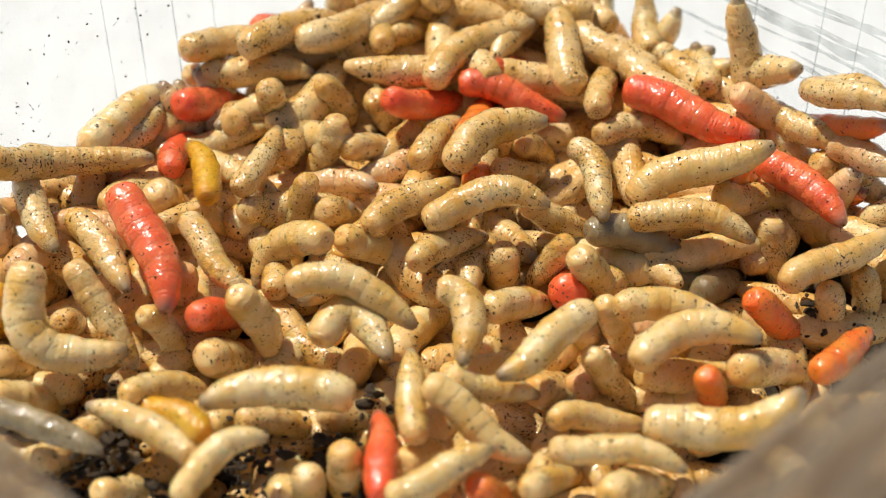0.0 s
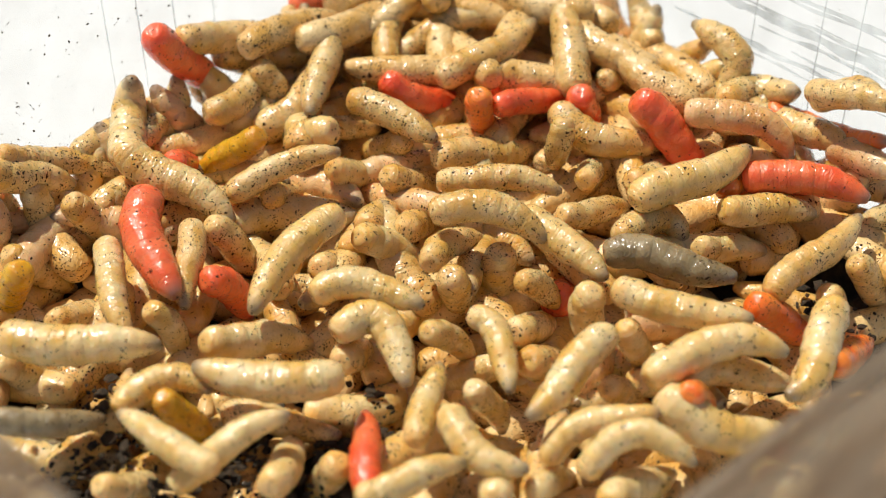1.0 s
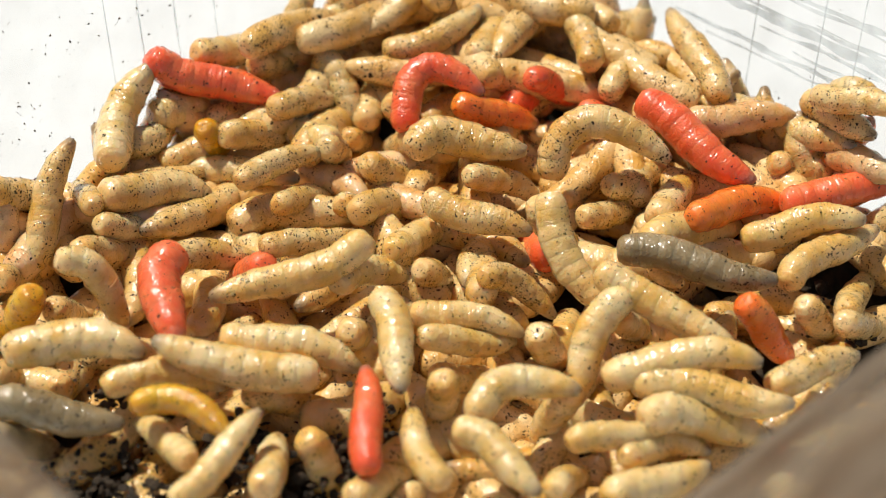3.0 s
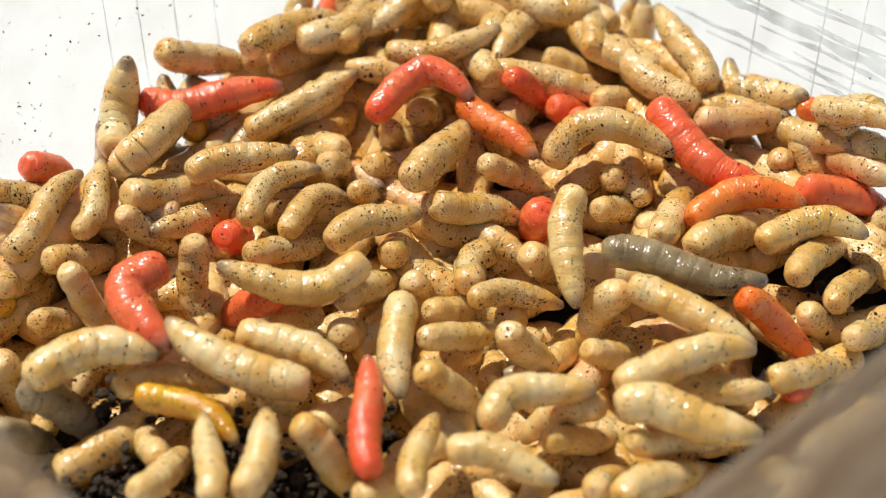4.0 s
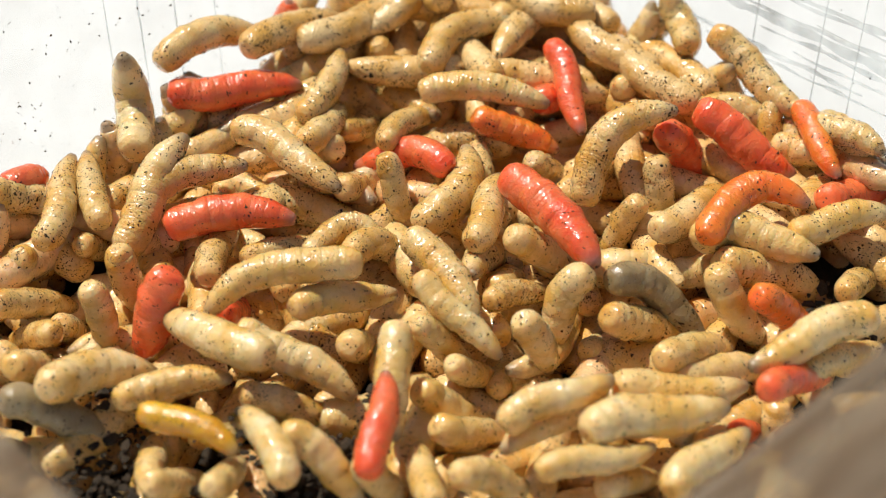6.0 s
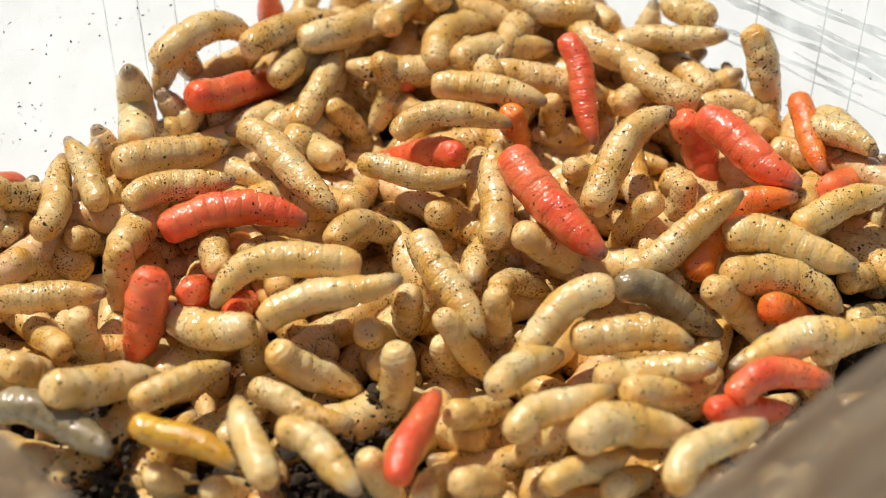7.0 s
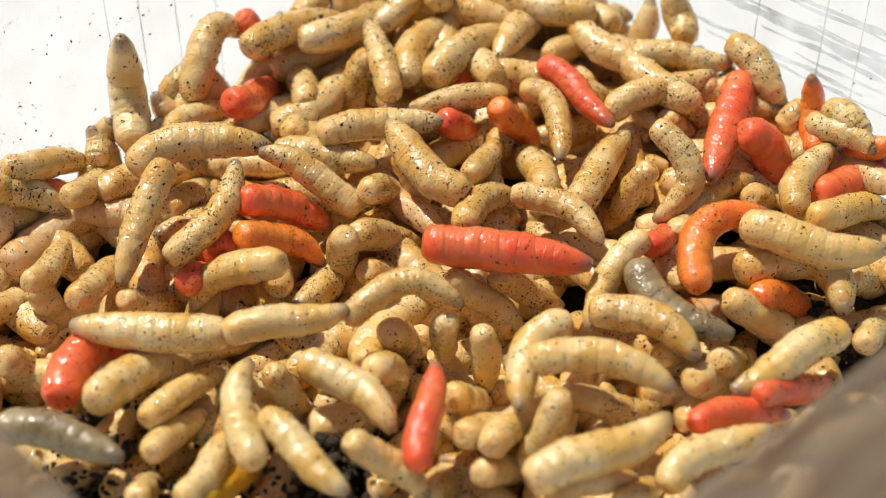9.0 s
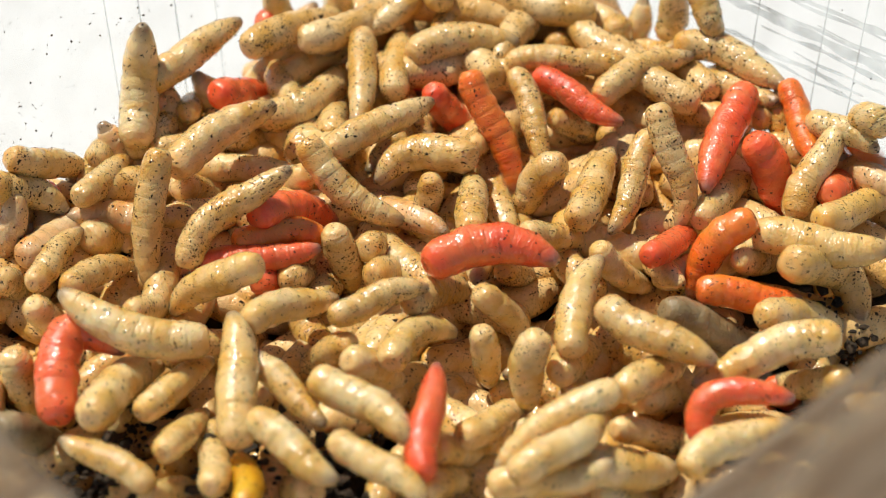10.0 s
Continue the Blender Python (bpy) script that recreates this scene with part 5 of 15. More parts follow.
    crawl(hatch("dusty", 0.83), (0,24.5,18.4,34.3,24.6,23.3,33.2,24.1,24.6,34.3), (0.5,21.8,18.6,32.9,22.8,22.6,32.1,23.5,25.1,32.3), (1,21.8,18.3,32.9,21.9,22.4,32.2,22.2,26.6,31.6), (1.4,20.4,15.4,34.0,22.3,19.2,33.8,23.8,23.0,33.7), (1.8,20.7,17.2,32.6,22.1,20.9,31.9,24.1,24.5,31.4), (2.5,22.7,17.2,32.6,25.7,19.4,31.1,28.4,19.8,31.1), (4,22.7,17.9,26.8,25.5,20.4,25.2,28.0,21.0,25.2), (4.5,22.7,17.9,26.8,25.4,20.5,25.2,27.8,21.1,25.2), (5,22.7,17.9,26.8,25.4,20.6,25.2,27.7,21.3,25.2), (5.5,22.7,17.9,26.8,25.3,20.7,25.2,27.5,21.4,25.2), (7,22.7,17.9,26.8,25.1,21.0,25.3,27.1,21.9,25.2), (7.5,22.7,17.9,26.8,25.0,21.1,25.3,27.0,22.1,25.2), (8.2,22.7,17.9,26.8,24.9,21.3,25.3,26.8,22.3,25.2), (8.6,22.7,17.9,26.8,24.9,21.3,25.3,26.7,22.4,25.1), (9,22.7,17.2,32.6,24.8,20.7,31.1,26.5,21.8,31.0), (9.5,22.8,18.6,26.9,24.6,21.5,25.0,26.4,22.7,24.2), (10,22.9,18.6,32.9,24.3,20.9,30.6,26.2,22.1,29.1))
    crawl(hatch("dusty", 0.99), (0,28.0,19.0,34.2,27.8,20.9,37.7,27.0,21.8,41.4), (0.5,27.5,19.8,35.3,28.3,20.4,38.6,25.0,23.9,38.8), (1,26.6,19.8,33.4,27.1,21.5,36.0,24.0,24.9,36.6), (1.4,26.6,15.9,34.3,25.0,21.6,35.3,23.7,25.4,37.2), (1.8,27.6,18.2,32.6,25.4,23.1,33.7,21.9,27.2,35.1), (2.5,26.1,16.1,34.1,24.3,22.4,35.4,22.5,26.6,36.7), (4,24.2,18.2,34.5,23.0,22.4,35.4,20.5,28.0,36.5), (4.5,23.9,17.8,34.5,22.6,23.2,35.5,20.8,28.3,36.6), (5,23.3,19.8,34.7,23.1,23.3,35.4,21.3,28.0,37.4), (5.5,22.0,22.5,35.3,22.3,26.7,35.7,21.6,27.5,39.0), (7,24.6,24.3,37.9,22.7,26.2,37.3,21.2,27.7,37.6), (7.5,23.5,26.0,30.7,22.5,27.1,31.3,21.4,28.3,32.4), (8.2,21.9,26.6,34.5,22.2,26.7,37.0,21.6,27.4,39.1), (8.6,23.1,23.3,35.4,23.7,25.3,37.3,23.5,25.4,39.7), (9,22.7,24.6,35.8,22.3,26.7,36.3,21.6,27.4,39.0), (9.5,21.3,25.8,34.4,21.8,27.2,36.6,21.1,27.9,38.8), (10,21.3,26.6,34.5,21.8,27.2,36.7,21.6,27.4,39.1))
    crawl(hatch("dusty", 1.05), (0,28.0,20.4,33.0,30.3,17.9,36.2,32.0,15.9,37.8), (0.5,25.4,14.7,34.5,30.0,18.4,34.3,32.8,15.4,37.7), (1,26.1,16.1,34.1,29.2,19.1,33.2,32.1,15.8,35.3), (1.4,25.8,16.7,32.4,30.2,18.0,32.1,33.6,14.3,34.4), (1.8,27.8,16.7,33.4,30.6,17.5,32.5,32.7,15.1,33.9), (2.5,27.2,18.1,27.4,30.3,18.5,26.9,32.7,15.9,28.5), (4,26.0,19.0,33.0,29.6,18.6,33.3,32.6,15.3,35.3), (4.5,25.2,17.8,34.5,31.4,16.8,34.3,35.8,12.1,33.8), (5,24.2,18.7,35.4,30.3,17.4,35.1,35.7,12.2,34.7), (5.5,23.5,22.4,36.0,28.5,19.6,34.8,33.9,14.2,35.5), (7,28.3,20.4,38.6,29.4,19.0,35.8,30.6,17.4,32.5), (7.5,24.5,24.7,39.6,27.5,21.2,36.8,31.9,16.3,33.9), (8.2,25.0,23.8,38.2,28.0,20.6,36.6,31.9,16.3,33.9), (8.6,26.4,22.3,38.6,28.3,20.1,37.6,30.4,17.6,34.3), (9,27.0,21.6,36.6,29.4,18.8,35.3,31.0,17.0,33.5), (9.5,22.0,22.4,35.4,27.2,21.6,35.3,30.9,17.5,35.0), (10,22.1,23.6,35.2,27.2,21.5,35.3,30.9,17.5,35.0))
    crawl(hatch("dusty", 0.83), (0,33.0,15.2,36.0,35.7,12.2,38.4,38.4,9.2,39.8), (0.5,32.9,15.3,37.2,35.2,12.8,39.8,37.5,10.2,39.8), (1,33.9,14.1,35.5,36.2,11.7,38.5,38.2,9.4,39.2), (1.4,33.7,14.4,37.2,35.7,12.1,38.7,37.8,9.7,37.9), (1.8,35.1,12.9,37.0,36.0,11.8,39.6,36.8,10.9,39.3), (2.5,34.6,13.4,37.2,36.1,11.7,38.8,37.6,10.0,37.3), (4,36.0,11.9,36.4,37.5,10.2,37.7,37.4,10.1,37.2), (4.5,36.1,11.8,35.3,37.7,9.9,36.1,39.1,8.2,35.7), (5,37.3,10.4,35.7,38.2,9.4,35.6,38.9,8.4,35.4), (5.5,35.3,12.5,31.0,36.0,11.7,32.2,37.1,10.3,33.9), (7,35.3,13.3,24.5,36.0,12.5,25.7,37.1,11.1,27.4), (10,35.6,13.4,24.6,36.3,12.5,25.9,37.4,11.2,27.5))
    crawl(hatch("pink", 0.89), (0,27.0,15.6,35.4,30.4,15.8,32.7,32.9,14.7,29.6), (0.5,25.8,16.4,31.9,29.3,14.5,31.7,33.5,11.3,31.2), (1,22.3,14.1,34.3,27.8,13.1,34.3,31.3,10.7,31.7), (1.4,22.4,14.4,33.4,26.3,12.3,33.1,31.3,11.8,33.1), (1.8,21.8,13.7,33.6,24.2,11.8,33.4,30.1,9.9,33.0), (2.5,21.9,14.7,33.5,26.4,13.9,33.5,31.5,13.2,33.4), (4,23.4,14.0,33.7,27.7,14.9,32.8,32.0,15.7,31.8), (4.5,22.0,16.1,34.1,26.5,14.4,33.7,31.4,13.0,33.5), (5,27.4,16.5,32.5,29.4,18.1,30.0,30.9,16.9,29.0), (5.5,26.9,16.6,32.5,29.9,18.3,30.6,31.6,16.3,31.7), (7,26.9,17.4,26.0,29.9,19.1,24.1,31.6,17.1,25.2), (10,25.2,18.0,25.8,28.2,19.7,23.9,29.9,17.7,25.1))
    crawl(hatch("dusty", 0.83), (0,22.6,21.2,32.4,25.6,22.5,30.3,27.9,20.3,32.0), (0.5,23.4,18.7,32.8,27.2,20.3,33.0,27.5,21.1,36.3), (1,23.2,19.5,27.0,26.9,21.2,27.0,27.5,21.8,29.9), (1.4,23.0,19.6,27.0,26.7,21.3,26.8,27.4,21.8,29.5), (1.8,22.8,19.6,27.1,26.4,21.4,26.7,27.4,21.9,29.0), (2.5,22.5,19.7,27.1,26.0,21.7,26.4,27.3,21.9,28.2), (4,21.8,19.9,27.2,25.0,22.2,25.9,27.1,22.0,26.6), (4.5,21.6,20.0,27.2,24.7,22.3,25.7,27.0,22.0,26.0), (5,21.3,19.3,33.1,24.4,21.8,31.3,27.0,21.3,31.3), (5.5,21.9,20.0,33.2,25.0,22.5,31.1,27.0,21.3,31.4), (7,24.0,20.0,33.2,26.5,22.0,31.8,27.9,20.3,31.7), (7.5,24.1,20.7,33.3,26.0,22.5,31.5,27.9,20.2,31.1), (8.2,26.0,18.6,32.9,28.0,20.4,31.0,29.3,18.7,31.5), (8.6,25.4,21.3,29.4,27.0,22.1,27.6,28.0,20.9,27.1), (9,24.7,23.3,31.7,26.1,23.2,30.0,26.8,22.3,28.5), (9.5,23.9,25.1,40.5,25.0,23.8,38.9,25.2,23.3,36.1), (10,23.5,25.6,40.2,24.5,24.2,38.6,25.6,22.9,37.0))
    crawl(hatch("cream", 1.05), (0,17.2,5.5,31.0,21.9,6.6,33.6,28.7,6.7,36.0), (0.5,15.8,1.7,33.7,21.5,5.3,34.0,26.8,7.1,34.1), (1,16.9,3.0,33.0,21.5,5.2,33.4,27.0,8.8,34.1), (1.4,17.2,0.6,33.1,21.7,2.3,33.2,27.8,4.1,33.3), (1.8,19.0,3.5,31.6,23.1,4.2,30.4,29.0,6.2,29.4), (2.5,16.9,0.7,31.0,21.2,3.5,29.4,26.0,5.6,27.7), (4,21.6,-0.8,30.7,25.6,3.1,29.4,29.2,6.5,27.9), (4.5,22.2,1.3,31.5,25.6,0.8,31.3,29.3,-5.2,30.1), (5,20.5,-2.2,31.3,24.0,0.4,32.0,29.8,-0.7,31.3), (5.5,20.9,-0.5,30.5,24.3,1.7,30.9,30.3,-0.8,30.7), (7,24.6,0.2,31.2,29.4,-0.3,31.0,34.9,-2.7,30.5), (7.5,24.5,-0.3,31.6,29.8,-0.4,31.3,35.8,-2.7,30.8), (8.2,25.5,-0.8,30.7,29.9,-0.2,30.9,36.0,-2.0,30.5), (8.6,25.2,-1.9,32.3,29.4,-2.2,32.5,35.5,-3.6,31.9), (9,25.8,-0.3,32.8,30.4,-2.3,32.6,37.1,-2.6,32.2), (9.5,26.6,0.2,30.5,31.0,0.3,30.4,38.1,0.0,30.7), (10,27.1,0.8,30.7,31.3,-0.4,31.0,37.7,-2.2,31.9))
    crawl(hatch("cream", 0.84), (0,24.6,5.4,32.0,27.4,6.8,30.1,31.5,9.0,28.5), (0.5,25.9,3.8,31.7,29.4,6.1,30.2,33.2,7.0,28.5), (1,24.7,3.5,31.6,28.1,4.6,30.7,32.8,5.2,29.6), (1.4,26.3,2.9,31.5,30.2,4.4,29.6,33.6,5.8,27.8), (1.8,27.6,3.1,28.7,31.1,5.4,27.5,34.0,6.6,25.8), (2.5,26.1,1.8,29.8,30.2,1.8,31.1,36.2,1.3,32.8), (4,27.5,-0.2,30.9,31.6,2.0,31.3,36.4,0.7,31.0), (4.5,27.6,2.5,30.6,32.1,1.6,30.9,38.1,0.8,32.2), (5,29.6,1.2,31.0,34.0,1.1,31.0,38.6,1.1,31.0), (5.5,30.1,0.9,30.9,34.0,1.5,31.1,38.5,1.8,31.1), (7,30.6,1.4,31.4,33.7,3.2,31.8,39.2,5.0,32.0), (7.5,29.6,1.8,32.1,33.1,2.5,32.1,38.5,3.1,32.0), (8.2,29.2,2.3,31.4,33.7,2.6,31.4,38.3,1.7,31.2), (8.6,30.6,1.8,31.7,34.2,3.2,31.9,38.3,1.5,31.4), (9,32.1,2.4,31.6,35.6,4.6,30.7,39.7,5.7,29.5), (9.5,30.6,2.0,32.2,34.5,4.5,30.8,38.8,3.6,30.3), (10,32.6,2.3,31.4,36.1,4.7,30.7,39.8,6.8,30.0))
    crawl(hatch("dusty", 0.83), (0,33.9,10.4,31.3,37.1,10.4,29.7,39.9,7.3,29.8), (0.5,34.8,9.8,31.2,37.1,10.4,30.0,39.4,7.8,31.4), (1,35.3,9.8,31.2,37.5,10.0,30.3,39.9,7.3,29.9), (1.4,34.7,9.1,31.0,37.4,10.1,30.9,39.3,7.9,31.9), (1.8,31.8,10.4,31.3,34.0,12.3,28.8,36.0,11.4,28.2), (2.5,33.1,11.0,29.6,34.6,13.0,28.7,35.8,11.6,29.8), (4,36.8,10.9,32.8,37.9,9.6,33.8,39.1,8.2,34.2), (4.5,35.5,9.8,26.1,36.8,10.2,26.4,38.2,9.9,26.6), (5,34.1,8.0,25.1,35.6,10.0,24.8,37.3,10.9,24.8), (5.5,32.8,5.4,30.1,34.5,9.2,29.0,36.4,11.1,28.8), (7,31.5,4.1,31.2,33.1,8.0,30.6,35.2,11.3,30.0), (7.5,30.3,3.5,31.7,32.9,8.0,31.9,34.6,11.5,33.0), (8.2,30.9,4.2,31.7,32.5,8.3,31.6,34.6,11.9,31.4), (8.6,30.9,4.0,31.2,32.3,7.5,32.2,35.2,10.7,33.0), (9,30.8,3.4,31.7,31.7,7.2,32.5,34.6,10.4,33.2), (9.5,30.0,1.2,32.2,31.9,7.4,31.7,34.2,9.2,33.4), (10,30.9,4.5,30.2,32.8,7.7,32.8,35.3,11.3,35.3))
    crawl(hatch("dusty", 0.96), (0,29.2,-4.7,30.0,33.0,-2.3,30.4,38.8,1.0,31.1), (0.5,29.8,-5.6,29.8,32.7,-1.4,30.6,36.0,2.0,31.3), (1,27.9,-5.4,29.6,31.6,-2.0,30.5,36.1,2.3,31.6), (1.4,28.5,-4.4,30.0,32.2,-1.4,30.6,36.8,0.4,31.0), (1.8,30.4,-4.4,30.0,32.9,-0.5,29.8,36.8,2.3,29.4), (2.5,29.0,-4.5,29.8,32.7,-1.4,30.6,38.3,1.4,31.4), (4,30.0,-3.8,30.1,32.7,0.7,28.9,35.4,3.9,27.4), (4.5,30.9,-4.4,30.0,33.4,-0.9,28.9,36.7,3.2,28.0), (5,29.0,1.7,28.6,32.0,4.2,26.6,34.2,6.6,24.2), (5.5,28.8,3.1,23.0,31.6,5.5,20.9,33.7,7.8,18.5), (7,28.2,4.8,23.7,30.5,7.2,21.5,32.4,9.5,19.1), (7.5,28.0,5.4,23.9,30.1,7.8,21.7,31.9,10.0,19.2), (8.2,27.7,6.3,24.3,29.5,8.6,21.9,31.3,10.8,19.5), (8.6,27.5,6.7,24.5,29.2,9.0,22.1,30.9,11.3,19.6), (9,27.4,6.5,30.5,28.9,8.8,28.1,30.5,11.0,25.6), (9.5,27.4,7.3,24.0,28.9,9.6,21.6,30.5,11.8,19.1), (10,26.4,7.5,24.1,27.9,9.7,21.7,29.5,11.9,19.2))
    crawl(hatch("dusty", 0.83), (0,29.1,3.6,29.9,29.3,3.0,26.9,30.0,2.5,23.7), (0.5,22.3,4.8,29.3,25.5,5.6,27.7,29.4,6.6,25.9), (1,22.4,0.8,29.4,24.8,3.7,27.6,27.6,6.6,25.8), (1.4,23.5,2.1,29.6,25.9,3.7,27.0,28.9,5.6,24.4), (1.8,26.1,-3.9,30.2,27.6,-0.5,29.2,29.1,2.7,28.5), (2.5,26.1,-2.9,24.3,27.7,0.4,23.2,29.3,3.4,22.4), (4,26.0,-2.4,24.2,27.7,0.7,22.9,29.6,3.5,21.8), (4.5,25.9,-2.3,24.2,27.8,0.8,22.8,29.7,3.6,21.6), (5,25.9,-2.1,24.2,27.8,1.0,22.7,29.8,3.6,21.4), (5.5,25.9,-1.9,24.2,27.8,1.1,22.6,30.0,3.6,21.2), (7,25.7,-1.5,24.1,27.9,1.4,22.3,30.3,3.7,20.7), (7.5,25.7,-1.3,24.1,27.9,1.6,22.2,30.4,3.8,20.5), (8.2,25.7,-1.1,24.0,28.0,1.7,22.1,30.6,3.8,20.2), (8.6,25.6,-0.9,24.0,28.0,1.8,22.0,30.7,3.8,20.1), (9,25.6,-0.8,24.0,28.0,1.9,21.9,30.8,3.9,19.9), (9.5,25.6,-0.6,24.0,28.0,2.0,21.8,30.9,3.9,19.7), (10,25.5,-1.2,29.8,28.0,1.4,27.6,31.0,3.2,25.4))
    crawl(hatch("dusty", 0.83), (0,33.1,-3.7,28.5,33.5,-3.6,25.5,33.9,-3.6,22.4), (0.5,33.7,-2.8,28.6,33.8,-3.0,25.6,33.7,-2.7,22.6), (1,33.0,-4.0,28.4,33.7,-3.6,25.5,33.9,-3.3,22.5), (1.4,32.2,-3.4,28.5,33.3,-3.0,25.6,34.9,-3.3,22.5), (1.8,32.4,-4.8,28.4,33.2,-4.0,25.1,34.3,-4.4,22.2), (2.5,30.6,-6.2,29.7,32.0,-5.8,26.7,34.0,-4.8,23.9), (4,30.9,-5.8,28.0,32.4,-4.8,25.2,34.5,-2.7,22.6), (4.5,31.0,-5.2,28.2,32.4,-4.8,25.2,34.2,-5.0,22.1), (5,32.1,-8.3,27.1,33.8,-5.6,24.6,35.5,-2.5,22.5), (5.5,29.9,-13.0,27.7,32.9,-10.2,25.7,36.0,-7.5,23.7), (7,31.3,-10.2,26.9,34.0,-8.2,27.1,37.7,-5.8,26.8), (7.5,31.4,-7.3,21.5,33.9,-5.0,20.6,36.9,-3.0,19.3), (8.2,31.5,-5.0,28.0,33.7,-2.3,25.6,35.7,-0.8,22.9), (8.6,33.4,-2.9,22.5,35.3,-0.5,20.1,37.2,1.4,17.5), (9,35.2,-2.2,28.8,36.9,-0.1,26.2,38.6,2.1,23.7), (9.5,35.2,-2.2,28.8,37.0,0.6,26.4,38.7,2.7,23.8), (10,35.2,-1.4,22.3,37.0,1.4,19.9,38.7,3.5,17.3))
    crawl(hatch("dusty", 0.83), (0,36.2,-1.9,28.8,36.9,-2.2,25.8,37.5,-2.4,22.7), (0.5,37.4,-0.4,29.1,37.2,-1.3,26.0,37.2,-0.9,23.0), (1,35.4,-2.6,30.4,36.9,-1.6,27.6,38.4,-1.3,24.7), (1.4,34.3,-3.8,30.1,36.4,-1.6,27.6,38.5,-0.7,24.8), (1.8,33.9,-4.8,28.5,36.5,-1.9,27.2,39.1,1.6,26.1), (2.5,34.2,-8.0,29.4,36.2,-1.5,26.2,37.0,1.0,26.7), (4,33.4,-5.2,28.2,34.9,-2.1,27.4,38.1,1.6,26.8), (4.5,33.8,-5.2,28.2,36.0,-1.9,27.2,38.2,2.0,26.5), (5,34.2,-5.8,28.0,35.8,-2.9,27.4,38.5,1.2,27.1), (5.5,33.9,-4.6,28.3,36.1,-1.0,27.0,37.9,2.7,25.8), (7,34.6,-2.8,28.6,36.9,0.2,26.7,39.6,3.2,24.8), (7.5,34.4,2.7,29.7,36.5,4.7,27.4,40.1,6.7,25.1), (8.2,34.4,3.5,23.2,36.5,5.5,20.9,40.1,7.5,18.6), (10,34.1,2.8,23.2,36.3,4.9,20.9,39.9,6.8,18.6))
    crawl(hatch("dusty", 1.05), (0,-23.4,20.6,36.8,-19.4,24.3,35.2,-13.1,24.7,34.1), (0.5,-22.1,21.8,37.7,-18.4,25.2,35.1,-12.8,28.4,32.0), (1,-23.8,20.2,38.1,-19.4,24.4,35.7,-13.6,25.5,34.2), (1.4,-22.7,21.2,36.2,-18.9,24.8,35.4,-13.1,24.8,34.1), (1.8,-23.6,20.4,37.0,-19.4,24.3,34.5,-14.3,26.8,33.1), (2.5,-21.8,22.1,35.3,-18.5,25.1,33.9,-13.3,28.4,33.0), (4,-25.4,18.7,37.9,-22.8,21.0,35.4,-19.0,24.3,32.8), (4.5,-25.1,19.0,36.2,-20.4,23.3,34.4,-15.2,23.6,33.9), (5,-26.4,17.8,37.9,-21.7,22.2,36.8,-15.8,25.5,34.3), (5.5,-26.0,18.1,36.7,-22.2,21.7,37.4,-16.3,25.5,34.3), (7,-26.0,18.3,37.0,-22.1,21.9,38.2,-18.3,24.0,35.9), (7.5,-26.4,17.7,37.0,-22.6,21.4,38.3,-17.9,25.7,34.5), (8.2,-26.1,18.1,35.2,-23.0,21.0,38.5,-18.9,24.8,35.7), (8.6,-25.6,18.6,36.1,-22.6,21.5,38.5,-18.3,24.6,35.8), (9,-23.1,17.6,33.6,-21.7,22.2,37.4,-19.3,24.4,36.0), (9.5,-27.3,16.9,37.3,-23.5,20.6,39.1,-19.3,24.4,36.0), (10,-27.5,16.7,35.6,-23.7,20.3,36.2,-19.3,24.5,37.2))
    crawl(hatch("dusty", 0.83), (0,-22.4,21.1,33.7,-17.2,21.8,33.7,-12.2,22.0,33.1), (0.5,-21.4,22.4,34.7,-17.1,21.4,33.6,-13.4,20.6,33.4), (1,-20.9,22.8,34.8,-18.0,25.3,32.4,-14.0,27.8,29.1), (1.4,-19.4,22.8,33.9,-16.5,25.3,31.8,-13.4,26.4,29.4), (1.8,-20.1,19.6,34.8,-17.7,21.3,33.0,-13.7,23.0,31.1), (2.5,-17.5,19.6,34.8,-15.2,22.9,33.1,-12.1,24.5,31.0), (4,-18.4,23.6,33.9,-15.9,25.9,32.4,-13.5,29.6,31.2), (4.5,-15.8,25.5,34.3,-11.5,25.8,34.4,-6.7,25.1,34.2), (5,-13.6,24.4,34.1,-10.5,27.5,33.3,-7.4,29.9,32.3), (5.5,-13.6,25.1,34.2,-11.7,28.9,33.0,-10.3,32.7,31.8), (7,-15.3,18.9,34.7,-14.0,22.9,34.4,-12.1,26.4,34.0), (7.5,-14.8,17.2,32.6,-14.8,21.8,32.6,-15.4,25.7,32.5), (8.2,-14.1,14.7,33.8,-13.8,19.2,33.8,-13.5,23.0,33.7), (8.6,-15.0,19.5,31.7,-14.5,23.6,32.0,-14.4,27.2,32.1), (9,-12.7,17.5,32.8,-13.5,21.9,32.5,-14.3,25.7,32.2), (9.5,-11.5,14.0,33.7,-13.2,18.1,34.0,-15.0,21.5,34.1), (10,-13.2,16.5,32.5,-15.0,20.1,32.5,-15.8,24.6,32.7))
